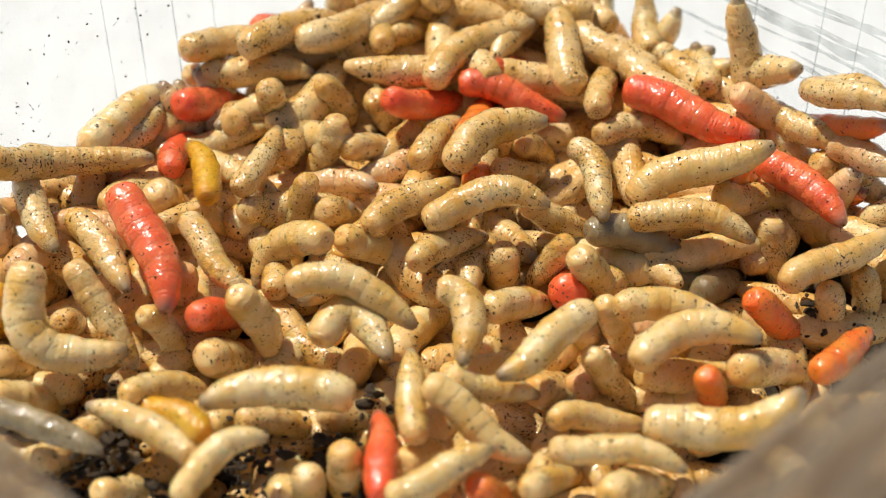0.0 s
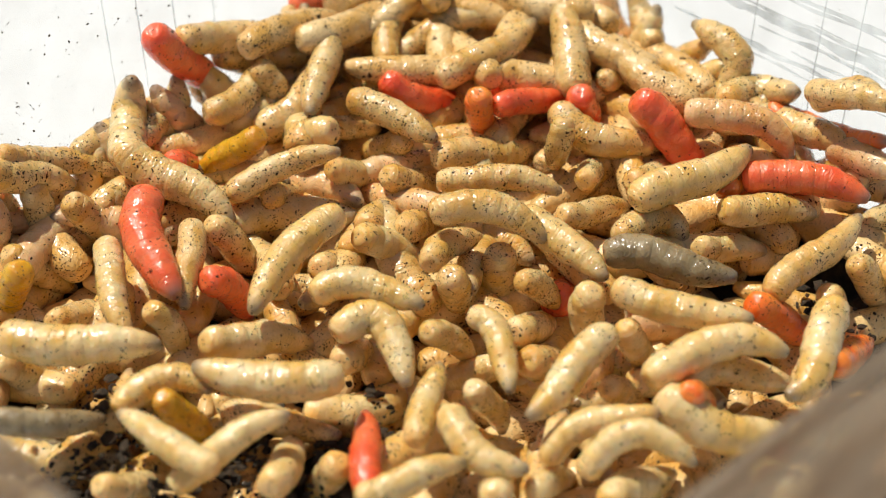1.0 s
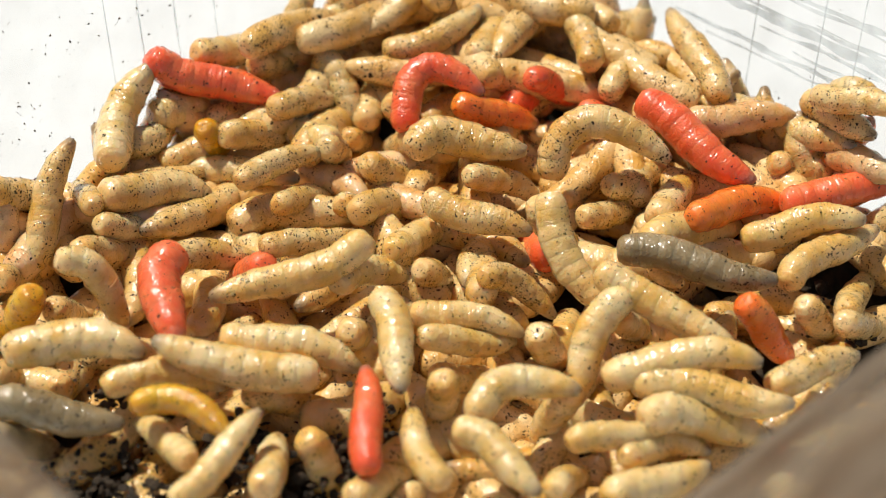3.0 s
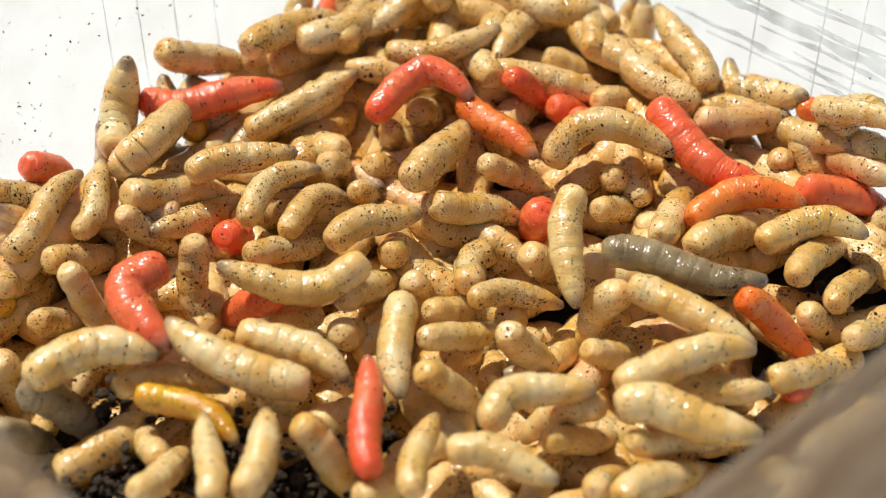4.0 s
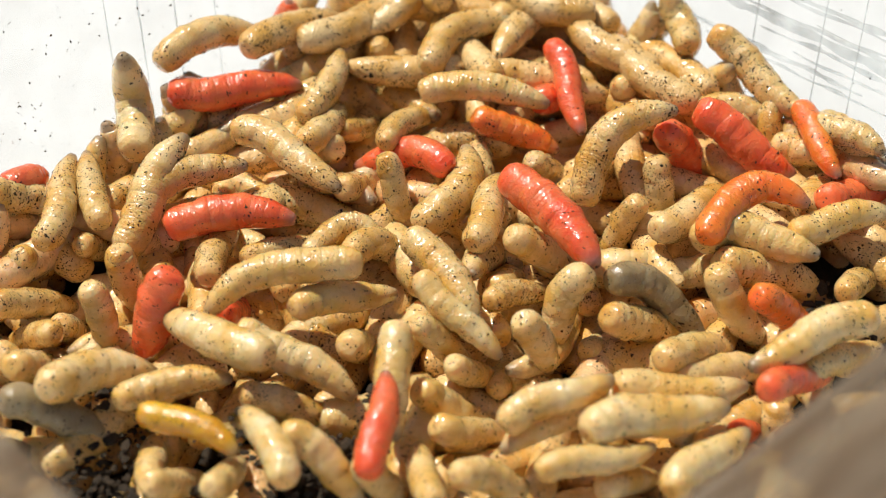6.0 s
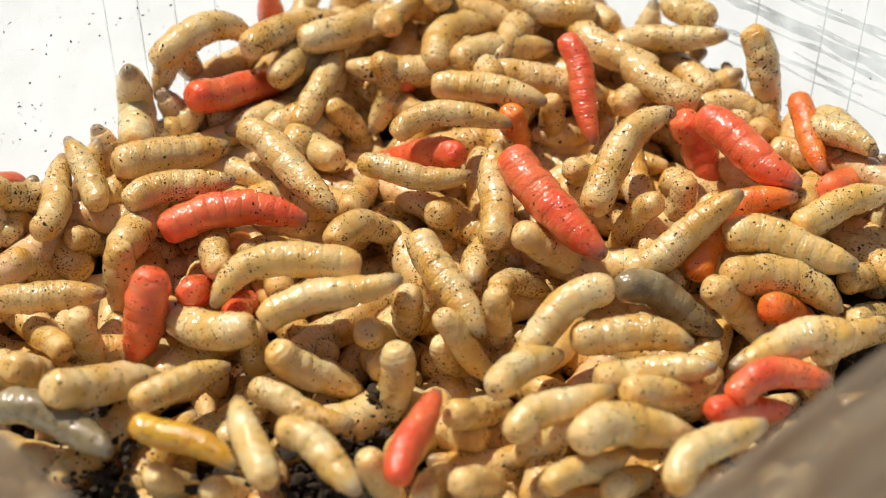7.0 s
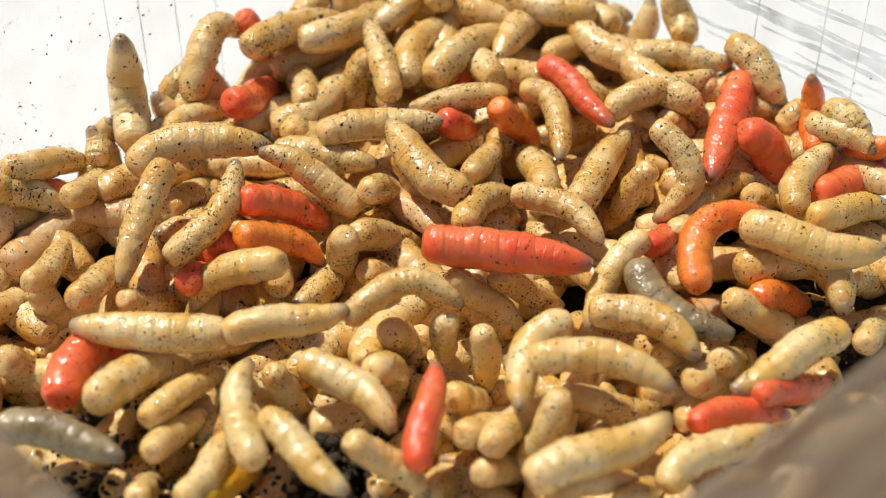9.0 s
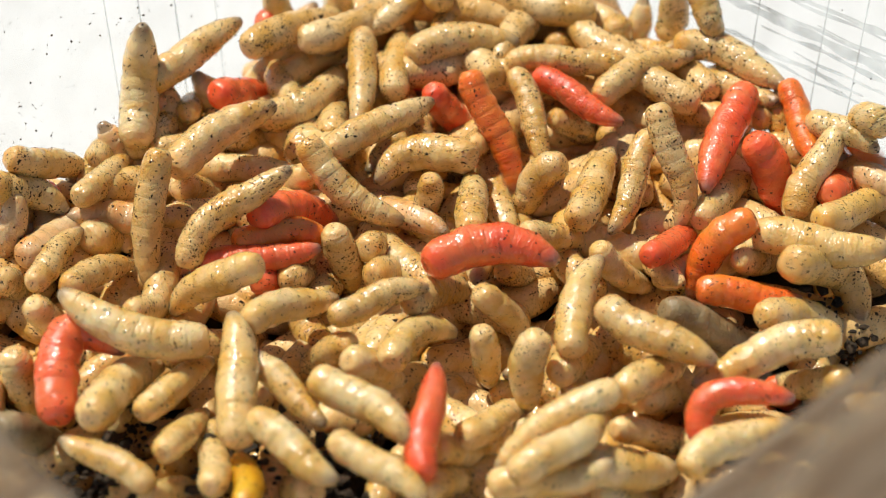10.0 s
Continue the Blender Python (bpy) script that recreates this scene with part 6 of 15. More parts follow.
    crawl(hatch("dusty", 0.83), (0,-9.8,25.3,36.0,-11.0,25.8,33.4,-12.5,26.0,30.7), (0.5,-9.7,23.2,35.5,-11.4,23.4,32.8,-12.6,22.1,29.8), (1,-10.5,23.5,35.6,-11.2,19.6,34.8,-12.0,14.7,33.8), (1.4,-10.3,23.2,35.5,-10.9,23.4,32.8,-10.5,23.6,30.1), (1.8,-10.2,22.4,35.4,-10.1,18.9,34.7,-10.9,13.3,33.6), (2.5,-11.3,22.4,35.4,-9.6,20.3,35.0,-8.9,14.7,33.8), (4,-10.9,23.0,28.2,-9.5,24.2,26.4,-7.8,25.1,24.5), (4.5,-10.8,22.2,33.6,-9.4,24.5,31.4,-7.4,27.6,29.2), (5,-11.1,17.5,27.2,-9.8,20.0,26.1,-8.3,23.7,24.7), (5.5,-11.4,11.3,32.5,-10.2,13.9,32.5,-9.1,18.3,31.8), (7,-14.5,11.8,31.6,-12.2,14.5,29.8,-9.8,17.9,28.2), (7.5,-13.7,12.8,25.8,-11.3,15.0,23.7,-9.3,17.7,21.7), (8.2,-12.5,12.4,31.7,-10.1,14.1,29.2,-8.7,15.7,26.6), (8.6,-12.2,9.9,34.9,-8.7,7.7,34.0,-9.0,2.9,32.1), (9,-15.0,11.9,31.5,-10.9,11.6,31.4,-6.3,10.6,31.2), (9.5,-10.9,10.4,31.3,-9.5,12.7,28.9,-8.1,13.0,26.0), (10,-12.1,8.6,35.2,-9.2,6.3,31.9,-3.7,4.6,29.4))
    crawl(hatch("cream", 1.05), (0,-31.6,10.8,32.9,-28.6,15.6,33.2,-25.8,18.3,33.9), (0.5,-31.1,11.2,33.3,-29.5,14.8,33.7,-27.8,16.5,37.8), (1,-28.2,9.6,32.6,-28.6,15.5,33.2,-28.1,16.1,36.3), (1.4,-31.5,10.0,32.9,-29.5,14.7,33.8,-26.9,17.4,37.0), (1.8,-27.6,11.1,33.3,-28.0,15.1,34.1,-26.4,17.9,38.1), (2.5,-29.3,8.7,32.6,-29.2,14.7,33.8,-26.3,18.0,36.5), (4,-29.4,10.9,32.8,-29.5,14.8,33.7,-28.4,16.0,38.5), (4.5,-29.9,14.4,34.1,-28.8,15.5,33.9,-29.1,15.2,40.0), (5,-28.6,11.3,33.2,-28.8,15.5,33.9,-28.0,16.3,38.0), (5.5,-27.7,10.0,32.9,-28.5,15.4,34.0,-28.9,15.6,39.7), (7,-27.6,11.5,33.0,-28.1,16.1,33.5,-28.4,15.8,37.7), (7.5,-27.8,10.9,32.9,-28.8,15.6,34.5,-28.7,15.7,39.6), (8.2,-27.2,12.5,33.5,-27.6,16.7,34.9,-28.9,15.5,39.8), (8.6,-28.4,11.1,32.1,-28.5,15.8,34.3,-27.3,17.1,40.2), (9,-27.9,11.6,32.9,-28.7,15.6,35.0,-28.7,15.7,41.1), (9.5,-27.5,10.0,32.9,-28.1,16.1,34.1,-28.7,15.7,39.6), (10,-27.8,12.3,32.4,-27.7,16.6,35.6,-27.0,17.4,41.2))
    crawl(hatch("dusty", 0.83), (0,-37.0,7.9,34.3,-31.0,9.2,32.6,-25.9,10.0,32.3), (0.5,-34.6,9.9,32.3,-30.8,10.5,31.2,-26.5,10.8,31.3), (1,-32.9,11.5,31.7,-30.6,13.7,32.1,-28.4,15.6,32.5), (1.4,-34.2,9.8,31.2,-32.2,11.4,28.6,-30.2,13.6,26.2), (1.8,-32.3,10.4,31.3,-30.6,13.6,31.5,-28.8,15.3,31.5), (2.5,-32.2,11.4,25.5,-30.7,14.2,25.7,-29.1,15.7,25.9), (4,-32.2,11.8,25.6,-31.0,14.0,25.9,-29.8,15.0,26.5), (4.5,-32.1,12.0,25.6,-31.1,13.9,25.9,-30.0,14.8,26.7), (5,-32.1,12.1,25.6,-31.2,13.8,26.0,-30.2,14.6,26.9), (5.5,-32.1,12.3,25.7,-31.2,13.7,26.0,-30.5,14.3,27.0), (7,-32.0,12.8,25.8,-31.5,13.5,26.2,-31.2,13.7,27.6), (7.5,-32.0,12.9,25.8,-31.6,13.4,26.3,-31.4,13.5,27.8), (8.2,-32.0,12.4,31.7,-31.7,12.6,32.2,-31.7,12.4,33.9), (8.6,-31.9,11.8,31.6,-31.5,12.8,32.1,-31.1,13.0,33.5), (9,-31.3,11.1,31.4,-31.1,13.2,31.8,-30.4,13.7,33.3), (9.5,-31.3,11.8,25.6,-30.9,14.1,25.5,-29.8,14.9,26.4), (10,-31.3,11.1,31.4,-30.7,13.5,30.9,-29.2,14.7,31.3))
    crawl(hatch("dusty", 0.83), (0,-15.6,15.9,35.5,-15.6,17.6,33.0,-15.5,18.2,30.3), (0.5,-18.3,16.1,34.1,-17.1,19.1,31.9,-15.8,21.4,29.6), (1,-16.9,19.7,35.3,-15.5,19.5,32.3,-16.7,19.1,29.3), (1.4,-15.7,15.4,34.0,-13.4,20.1,32.5,-12.0,21.3,30.3), (1.8,-13.0,13.3,33.6,-12.5,17.7,32.0,-13.1,21.3,30.3), (2.5,-13.6,15.4,34.0,-12.3,19.1,31.9,-11.5,20.7,29.4), (4,-17.7,14.1,32.1,-12.6,16.1,34.1,-8.0,17.8,36.0), (4.5,-13.0,17.2,32.6,-11.7,21.1,30.8,-10.0,24.0,28.8), (5,-14.3,17.9,32.8,-12.7,21.2,31.4,-10.0,24.5,30.1), (5.5,-12.5,14.7,33.8,-10.3,18.2,34.5,-9.4,22.1,35.3), (7,-13.1,15.1,32.2,-11.3,20.0,33.2,-9.8,24.4,34.1), (7.5,-12.2,16.5,32.5,-11.4,21.0,31.9,-10.0,24.7,31.2), (8.2,-10.5,21.3,27.5,-9.2,25.4,26.7,-7.3,28.9,25.8), (8.6,-9.5,23.6,27.9,-8.0,27.6,27.1,-5.8,30.9,26.1), (9,-8.5,25.9,28.4,-6.7,29.7,27.4,-4.3,32.8,26.4), (9.5,-7.3,28.1,34.8,-5.2,31.7,33.8,-2.5,34.6,32.6), (10,-7.8,28.8,35.0,-5.7,32.1,33.8,-3.6,35.7,32.8))
    crawl(hatch("dusty", 0.83), (0,-19.1,15.5,32.3,-18.7,17.8,30.0,-17.9,19.8,27.5), (0.5,-19.2,16.1,26.4,-18.7,18.4,24.1,-17.8,20.4,21.6), (1,-19.2,16.0,26.4,-18.6,18.4,24.1,-17.7,20.4,21.6), (1.4,-19.2,16.0,26.4,-18.6,18.3,24.0,-17.5,20.3,21.6), (1.8,-19.2,15.9,26.4,-18.6,18.2,24.0,-17.4,20.2,21.6), (2.5,-19.3,15.8,26.4,-18.5,18.1,24.0,-17.2,20.2,21.6), (4,-19.4,15.5,26.3,-18.4,17.8,24.0,-16.8,19.9,21.5), (4.5,-19.4,15.4,26.3,-18.4,17.8,23.9,-16.7,19.9,21.5), (5,-19.5,15.4,26.3,-18.4,17.7,23.9,-16.6,19.8,21.5), (5.5,-19.5,15.3,26.3,-18.3,17.6,23.9,-16.4,19.7,21.5), (7,-19.6,15.0,26.2,-18.2,17.3,23.8,-16.0,19.5,21.4), (7.5,-19.6,14.9,26.2,-18.2,17.2,23.8,-15.9,19.5,21.4), (8.2,-19.7,14.8,26.2,-18.2,17.1,23.8,-15.7,19.4,21.4), (8.6,-19.7,14.7,26.2,-18.1,17.1,23.8,-15.6,19.3,21.4), (9,-19.7,14.7,26.1,-18.1,17.0,23.8,-15.5,19.3,21.4), (9.5,-19.7,14.6,26.1,-18.1,16.9,23.8,-15.3,19.2,21.4), (10,-19.8,13.8,32.0,-18.1,16.1,29.6,-15.2,18.4,27.2))
    crawl(hatch("dusty", 0.85), (0,-17.8,5.8,32.1,-16.1,9.6,32.2,-14.9,13.9,32.5), (0.5,-17.7,7.4,32.4,-15.9,10.2,32.7,-13.0,14.4,33.4), (1,-18.7,6.4,30.9,-13.7,8.3,32.9,-9.2,9.1,33.6), (1.4,-17.6,6.7,32.2,-13.8,9.0,32.7,-9.3,9.6,32.8), (1.8,-18.7,7.5,32.2,-14.3,8.7,32.6,-8.7,8.2,32.4), (2.5,-17.7,8.4,32.8,-14.4,10.6,32.1,-10.5,12.6,31.6), (4,-16.9,2.3,31.4,-15.2,6.7,32.2,-11.2,8.0,32.5), (4.5,-15.5,3.5,31.6,-14.3,7.2,30.6,-13.1,11.6,29.8), (5,-17.0,4.6,32.0,-15.4,8.6,30.8,-14.2,12.5,29.7), (5.5,-15.5,4.2,31.7,-14.9,8.5,30.9,-13.1,12.2,29.9), (7,-15.5,5.0,25.2,-14.9,9.3,24.4,-13.1,13.0,23.4), (10,-15.5,5.8,25.4,-14.9,10.1,24.5,-13.1,13.9,23.5))
    crawl(hatch("dusty", 0.83), (0,-10.9,18.2,34.5,-9.4,19.1,31.9,-8.5,19.7,29.2), (0.5,-12.2,16.5,32.5,-10.8,18.9,30.2,-9.9,20.5,27.6), (1,-12.1,14.8,32.2,-9.7,17.2,30.4,-6.1,19.3,28.5), (1.4,-10.6,15.5,32.3,-9.2,18.2,30.0,-7.8,20.5,27.6), (1.8,-10.0,14.5,32.1,-8.4,16.8,29.7,-7.2,18.4,27.2), (2.5,-8.7,14.8,32.2,-7.9,17.3,29.8,-6.9,19.8,27.5), (4,-8.9,15.8,25.6,-7.7,18.2,23.6,-6.5,21.2,21.4), (4.5,-9.0,15.9,25.4,-7.7,18.3,23.5,-6.4,21.5,21.4), (5,-9.0,16.0,25.2,-7.7,18.3,23.3,-6.3,21.7,21.3), (5.5,-9.1,15.3,30.8,-7.6,17.7,29.1,-6.2,21.2,27.1), (7,-10.1,17.2,32.6,-8.7,18.2,30.0,-7.2,18.4,27.2), (7.5,-2.8,14.7,32.0,-4.9,16.3,29.7,-7.2,18.1,27.1), (8.2,0.3,15.3,34.0,-4.8,15.0,33.6,-7.3,10.7,33.6), (8.6,1.8,14.6,33.9,-2.3,16.9,32.5,-4.4,19.2,31.2), (9,5.5,17.2,33.9,0.8,16.6,34.0,-3.3,15.2,33.8), (9.5,6.0,17.8,34.8,0.8,17.9,34.7,-3.8,17.3,33.8), (10,6.0,18.6,28.3,0.8,18.7,28.2,-3.8,18.1,27.3))
    crawl(hatch("dusty", 0.83), (0,-6.2,18.6,32.6,-5.0,19.5,30.0,-4.0,19.6,27.3), (0.5,-7.5,17.2,32.6,-5.5,19.2,30.2,-2.9,20.1,27.6), (1,-8.2,16.4,34.2,-4.8,14.7,33.8,-0.7,11.6,33.2), (1.4,-7.6,17.2,27.5,-5.4,17.8,26.2,-2.9,17.5,24.7), (1.8,-7.0,16.5,32.5,-6.1,19.6,30.3,-5.1,21.9,28.0), (2.5,-5.4,16.9,32.9,-4.2,20.1,30.6,-3.7,21.4,28.0), (4,-2.3,16.5,32.5,-1.3,19.6,30.3,-0.2,21.9,27.9), (4.5,0.7,18.4,26.9,1.9,21.7,25.2,3.1,24.5,23.4), (5,3.7,19.6,27.1,5.2,23.1,25.9,6.3,26.5,24.7), (5.5,6.6,20.0,33.2,8.4,23.8,32.5,9.6,27.7,31.8), (7,6.1,18.0,32.7,7.8,21.8,31.3,9.6,25.0,29.7), (7.5,6.2,22.2,33.6,8.5,25.3,31.5,10.8,27.6,29.2), (8.2,5.5,26.2,28.4,6.8,27.4,26.0,7.3,28.3,23.4), (8.6,5.2,27.3,34.7,5.8,27.5,32.0,5.3,27.6,29.2), (9,5.7,27.3,34.4,8.0,29.8,32.0,11.0,31.6,29.8), (9.5,6.3,29.6,35.1,9.2,32.0,32.9,12.1,33.6,30.5), (10,4.7,28.8,35.0,6.4,31.2,32.8,9.9,32.8,30.4))
    crawl(hatch("dusty", 0.83), (0,-9.4,13.7,33.6,-10.5,13.3,30.7,-11.9,12.3,27.6), (0.5,-11.0,13.1,31.8,-11.7,14.7,29.3,-12.9,14.3,26.3), (1,-11.0,13.6,25.9,-11.7,15.2,23.4,-12.9,14.8,20.4), (1.4,-11.0,13.4,25.9,-11.7,14.9,23.3,-12.8,14.7,20.4), (1.8,-11.0,13.2,25.9,-11.7,14.7,23.3,-12.8,14.5,20.3), (2.5,-11.0,12.9,25.8,-11.6,14.3,23.2,-12.8,14.2,20.2), (4,-10.9,12.3,25.7,-11.6,13.4,23.0,-12.8,13.5,20.1), (4.5,-10.9,12.0,25.6,-11.6,13.1,22.9,-12.8,13.3,20.0), (5,-10.9,11.1,31.4,-11.6,12.1,28.7,-12.8,12.4,25.8), (5.5,-9.8,9.1,31.1,-11.6,12.0,28.8,-13.4,13.7,26.2), (7,-11.2,5.2,30.2,-13.0,9.0,28.5,-14.8,11.6,26.5), (7.5,-11.0,2.9,31.5,-13.3,7.6,30.3,-15.0,8.4,28.3), (8.2,-11.6,4.9,31.1,-12.9,8.6,29.5,-15.2,10.8,27.7), (8.6,-11.2,5.8,29.8,-13.5,10.0,28.4,-15.8,11.5,26.5), (9,-7.7,5.6,29.9,-12.2,7.6,32.8,-16.1,8.2,34.2), (9.5,-7.3,5.5,29.8,-13.1,7.1,32.5,-17.1,8.2,34.5), (10,-12.4,9.1,31.0,-14.1,10.7,28.5,-15.9,11.7,25.7))
    crawl(hatch("dusty", 0.83), (0,-8.4,12.1,31.6,-5.9,14.9,29.7,-3.1,14.2,27.0), (0.5,-11.3,10.6,33.0,-7.8,10.6,33.0,-5.7,6.7,32.2), (1,-9.8,9.8,31.2,-7.4,12.1,28.7,-6.0,14.4,26.3), (1.4,-9.8,10.3,25.3,-7.5,12.7,22.9,-6.1,15.0,20.5), (1.8,-9.7,10.0,25.2,-7.5,12.5,22.9,-6.2,15.0,20.5), (2.5,-9.5,9.7,25.1,-7.5,12.3,22.9,-6.3,14.9,20.6), (4,-9.2,8.9,25.0,-7.6,11.8,22.8,-6.7,14.8,20.7), (4.5,-9.0,8.6,24.9,-7.7,11.6,22.8,-6.8,14.7,20.7), (5,-8.9,8.3,24.9,-7.7,11.5,22.8,-6.9,14.6,20.8), (5.5,-8.8,8.0,24.8,-7.7,11.3,22.8,-7.0,14.6,20.8), (7,-8.5,7.2,24.7,-7.8,10.8,22.8,-7.3,14.4,20.9), (7.5,-8.4,7.0,24.6,-7.8,10.6,22.8,-7.4,14.4,21.0), (8.2,-8.2,5.9,30.4,-7.9,9.7,28.6,-7.5,13.6,26.9), (8.6,-8.2,6.7,23.9,-7.9,10.5,22.1,-7.5,14.4,20.4), (10,-8.1,7.3,23.8,-7.8,11.2,22.1,-7.4,15.0,20.4))
    crawl(hatch("dusty", 0.83), (0,-2.0,8.6,33.0,-0.5,12.5,32.6,1.6,15.5,32.3), (0.5,-3.7,7.4,32.4,1.8,8.1,32.4,4.8,8.7,33.2), (1,-4.8,9.1,31.0,-2.3,10.7,28.4,0.3,12.4,25.8), (1.4,-5.2,10.0,32.9,-2.2,7.4,32.4,3.3,7.7,32.4), (1.8,-6.2,7.4,32.4,-2.7,7.8,30.7,1.3,7.7,28.9), (2.5,-6.8,10.1,31.2,-4.3,11.0,28.9,-0.2,11.6,26.5), (4,-6.3,10.4,31.3,-4.9,12.1,28.7,-3.9,13.0,26.0), (4.5,-7.3,9.1,31.0,-4.9,11.4,28.6,-2.3,12.0,25.8), (5,-4.3,10.4,31.3,-2.8,12.7,28.9,-1.8,15.0,26.4), (5.5,-2.6,15.1,26.2,-1.0,17.5,23.9,0.4,19.8,21.6), (7,2.5,27.1,28.6,4.6,29.6,26.6,7.1,32.1,24.5), (7.5,4.2,30.4,35.3,6.4,32.9,33.3,9.4,35.5,31.3), (8.2,4.7,28.8,35.0,6.4,32.1,33.5,9.4,35.4,32.0), (8.6,7.4,30.4,35.3,9.2,32.7,33.1,11.7,35.9,31.1), (9,10.8,32.7,35.7,11.2,33.5,33.2,11.6,34.3,30.7), (9.5,10.8,33.5,29.2,11.2,34.3,26.7,11.6,35.1,24.2), (10,10.2,33.8,29.3,10.6,34.7,26.9,11.1,35.5,24.3))
    crawl(hatch("dusty", 0.97), (0,1.3,7.2,33.7,4.8,11.5,34.6,9.2,12.2,34.7), (0.5,-1.5,10.8,32.6,2.4,14.1,31.7,6.1,17.8,31.0), (1,-0.2,11.1,31.4,3.4,13.0,30.3,8.2,15.6,29.3), (1.4,-1.2,11.6,33.0,0.8,14.5,30.5,3.5,17.8,28.3), (1.8,0.3,8.7,32.6,1.3,13.3,33.6,6.5,15.4,34.0), (2.5,-2.0,10.0,32.9,1.3,12.3,33.4,7.4,9.6,32.8), (4,-2.7,5.3,33.4,-0.2,9.7,33.1,1.9,14.2,32.9), (4.5,4.3,5.5,31.3,-0.7,8.7,32.6,1.6,12.9,34.2), (5,1.3,4.8,31.9,0.8,9.2,31.6,1.9,14.4,31.5), (5.5,-2.2,3.2,31.5,1.5,6.7,32.2,2.3,11.6,33.2), (7,-0.8,4.5,25.8,0.7,8.4,26.4,0.9,13.7,27.2), (7.5,-0.3,4.6,25.8,0.4,8.7,26.4,0.5,14.2,27.2), (8.2,0.3,4.2,31.7,0.1,8.4,32.2,-0.2,14.1,33.0), (8.6,0.8,5.3,32.1,-1.2,9.1,32.3,-3.3,14.4,32.8), (9,1.8,5.1,32.2,-2.2,7.9,33.2,-4.8,12.6,34.1), (9.5,7.1,9.7,33.6,-1.1,9.5,33.1,-5.6,8.1,31.4), (10,2.3,9.2,32.9,-2.2,11.3,31.9,-5.8,9.4,30.2))
    crawl(hatch("dusty", 0.83), (0,7.5,12.4,31.7,8.7,15.1,29.4,10.7,16.4,26.7), (0.5,9.8,15.7,34.0,9.9,15.7,31.2,10.3,15.3,28.2), (1,10.9,11.7,34.8,10.5,11.4,32.4,10.4,12.3,29.8), (1.4,9.6,13.3,31.7,9.7,14.9,29.2,10.9,16.5,26.6), (1.8,10.7,15.2,32.2,10.5,15.5,29.4,10.1,16.4,26.7), (2.5,10.6,16.3,26.4,10.5,16.6,23.6,10.1,17.4,20.9), (4,10.4,17.1,26.6,10.3,17.3,23.8,10.1,18.0,21.1), (4.5,10.3,17.3,26.6,10.3,17.6,23.9,10.0,18.2,21.1), (5,10.2,17.6,26.7,10.3,17.8,23.9,10.0,18.4,21.1), (5.5,10.2,17.9,26.8,10.2,18.1,24.0,10.0,18.6,21.2), (7,10.0,17.9,32.8,10.1,18.2,30.0,9.9,18.4,27.2), (7.5,10.3,14.5,35.2,10.3,13.5,32.2,10.2,13.2,29.2), (8.2,9.5,15.9,35.5,9.3,14.8,32.5,9.2,13.8,29.3), (8.6,9.7,18.0,34.0,10.3,14.1,33.0,9.8,8.2,33.6), (9,7.3,17.5,34.4,10.1,15.4,34.0,10.4,9.3,32.8), (9.5,8.6,18.7,36.1,10.1,14.6,33.9,9.5,10.3,31.4), (10,6.5,18.4,35.6,8.0,14.6,33.9,8.9,9.9,31.7))
    crawl(hatch("dusty", 0.85), (0,5.1,9.8,31.2,8.1,12.1,28.7,10.6,13.7,26.1), (0.5,4.3,9.6,33.2,7.0,12.8,30.1,10.2,13.9,28.0), (1,-0.2,6.6,32.3,4.8,6.7,32.6,10.3,5.8,31.7), (1.4,4.3,8.7,32.6,7.3,6.1,32.1,10.6,2.9,31.5), (1.8,1.8,8.7,32.6,6.8,8.0,32.5,10.2,6.1,32.1), (2.5,1.8,7.0,32.3,5.4,8.9,30.6,9.0,9.1,28.4), (4,3.8,8.7,32.6,6.4,10.3,30.1,9.6,10.7,27.2), (4.5,6.3,8.7,32.6,8.8,6.1,32.1,12.5,1.7,31.2), (5,6.8,9.3,32.8,9.0,10.3,30.1,10.7,10.7,27.2), (5.5,6.9,11.1,31.4,8.6,12.7,28.9,10.8,13.0,26.0), (7,11.5,9.8,31.2,13.2,11.4,28.6,13.9,11.7,25.7), (7.5,11.4,9.1,31.0,12.7,11.4,28.6,14.0,13.0,26.0), (8.2,10.3,8.0,32.5,11.9,7.7,29.5,14.6,7.4,26.5), (8.6,4.8,4.8,31.9,8.7,3.5,31.6,12.9,0.4,31.0), (9,6.2,4.8,32.2,10.1,3.8,32.0,13.4,-0.3,31.0), (9.5,5.2,4.0,31.8,9.1,3.3,31.8,13.4,0.2,31.1), (10,7.1,1.0,31.1,10.2,2.9,28.9,13.9,4.2,26.6))
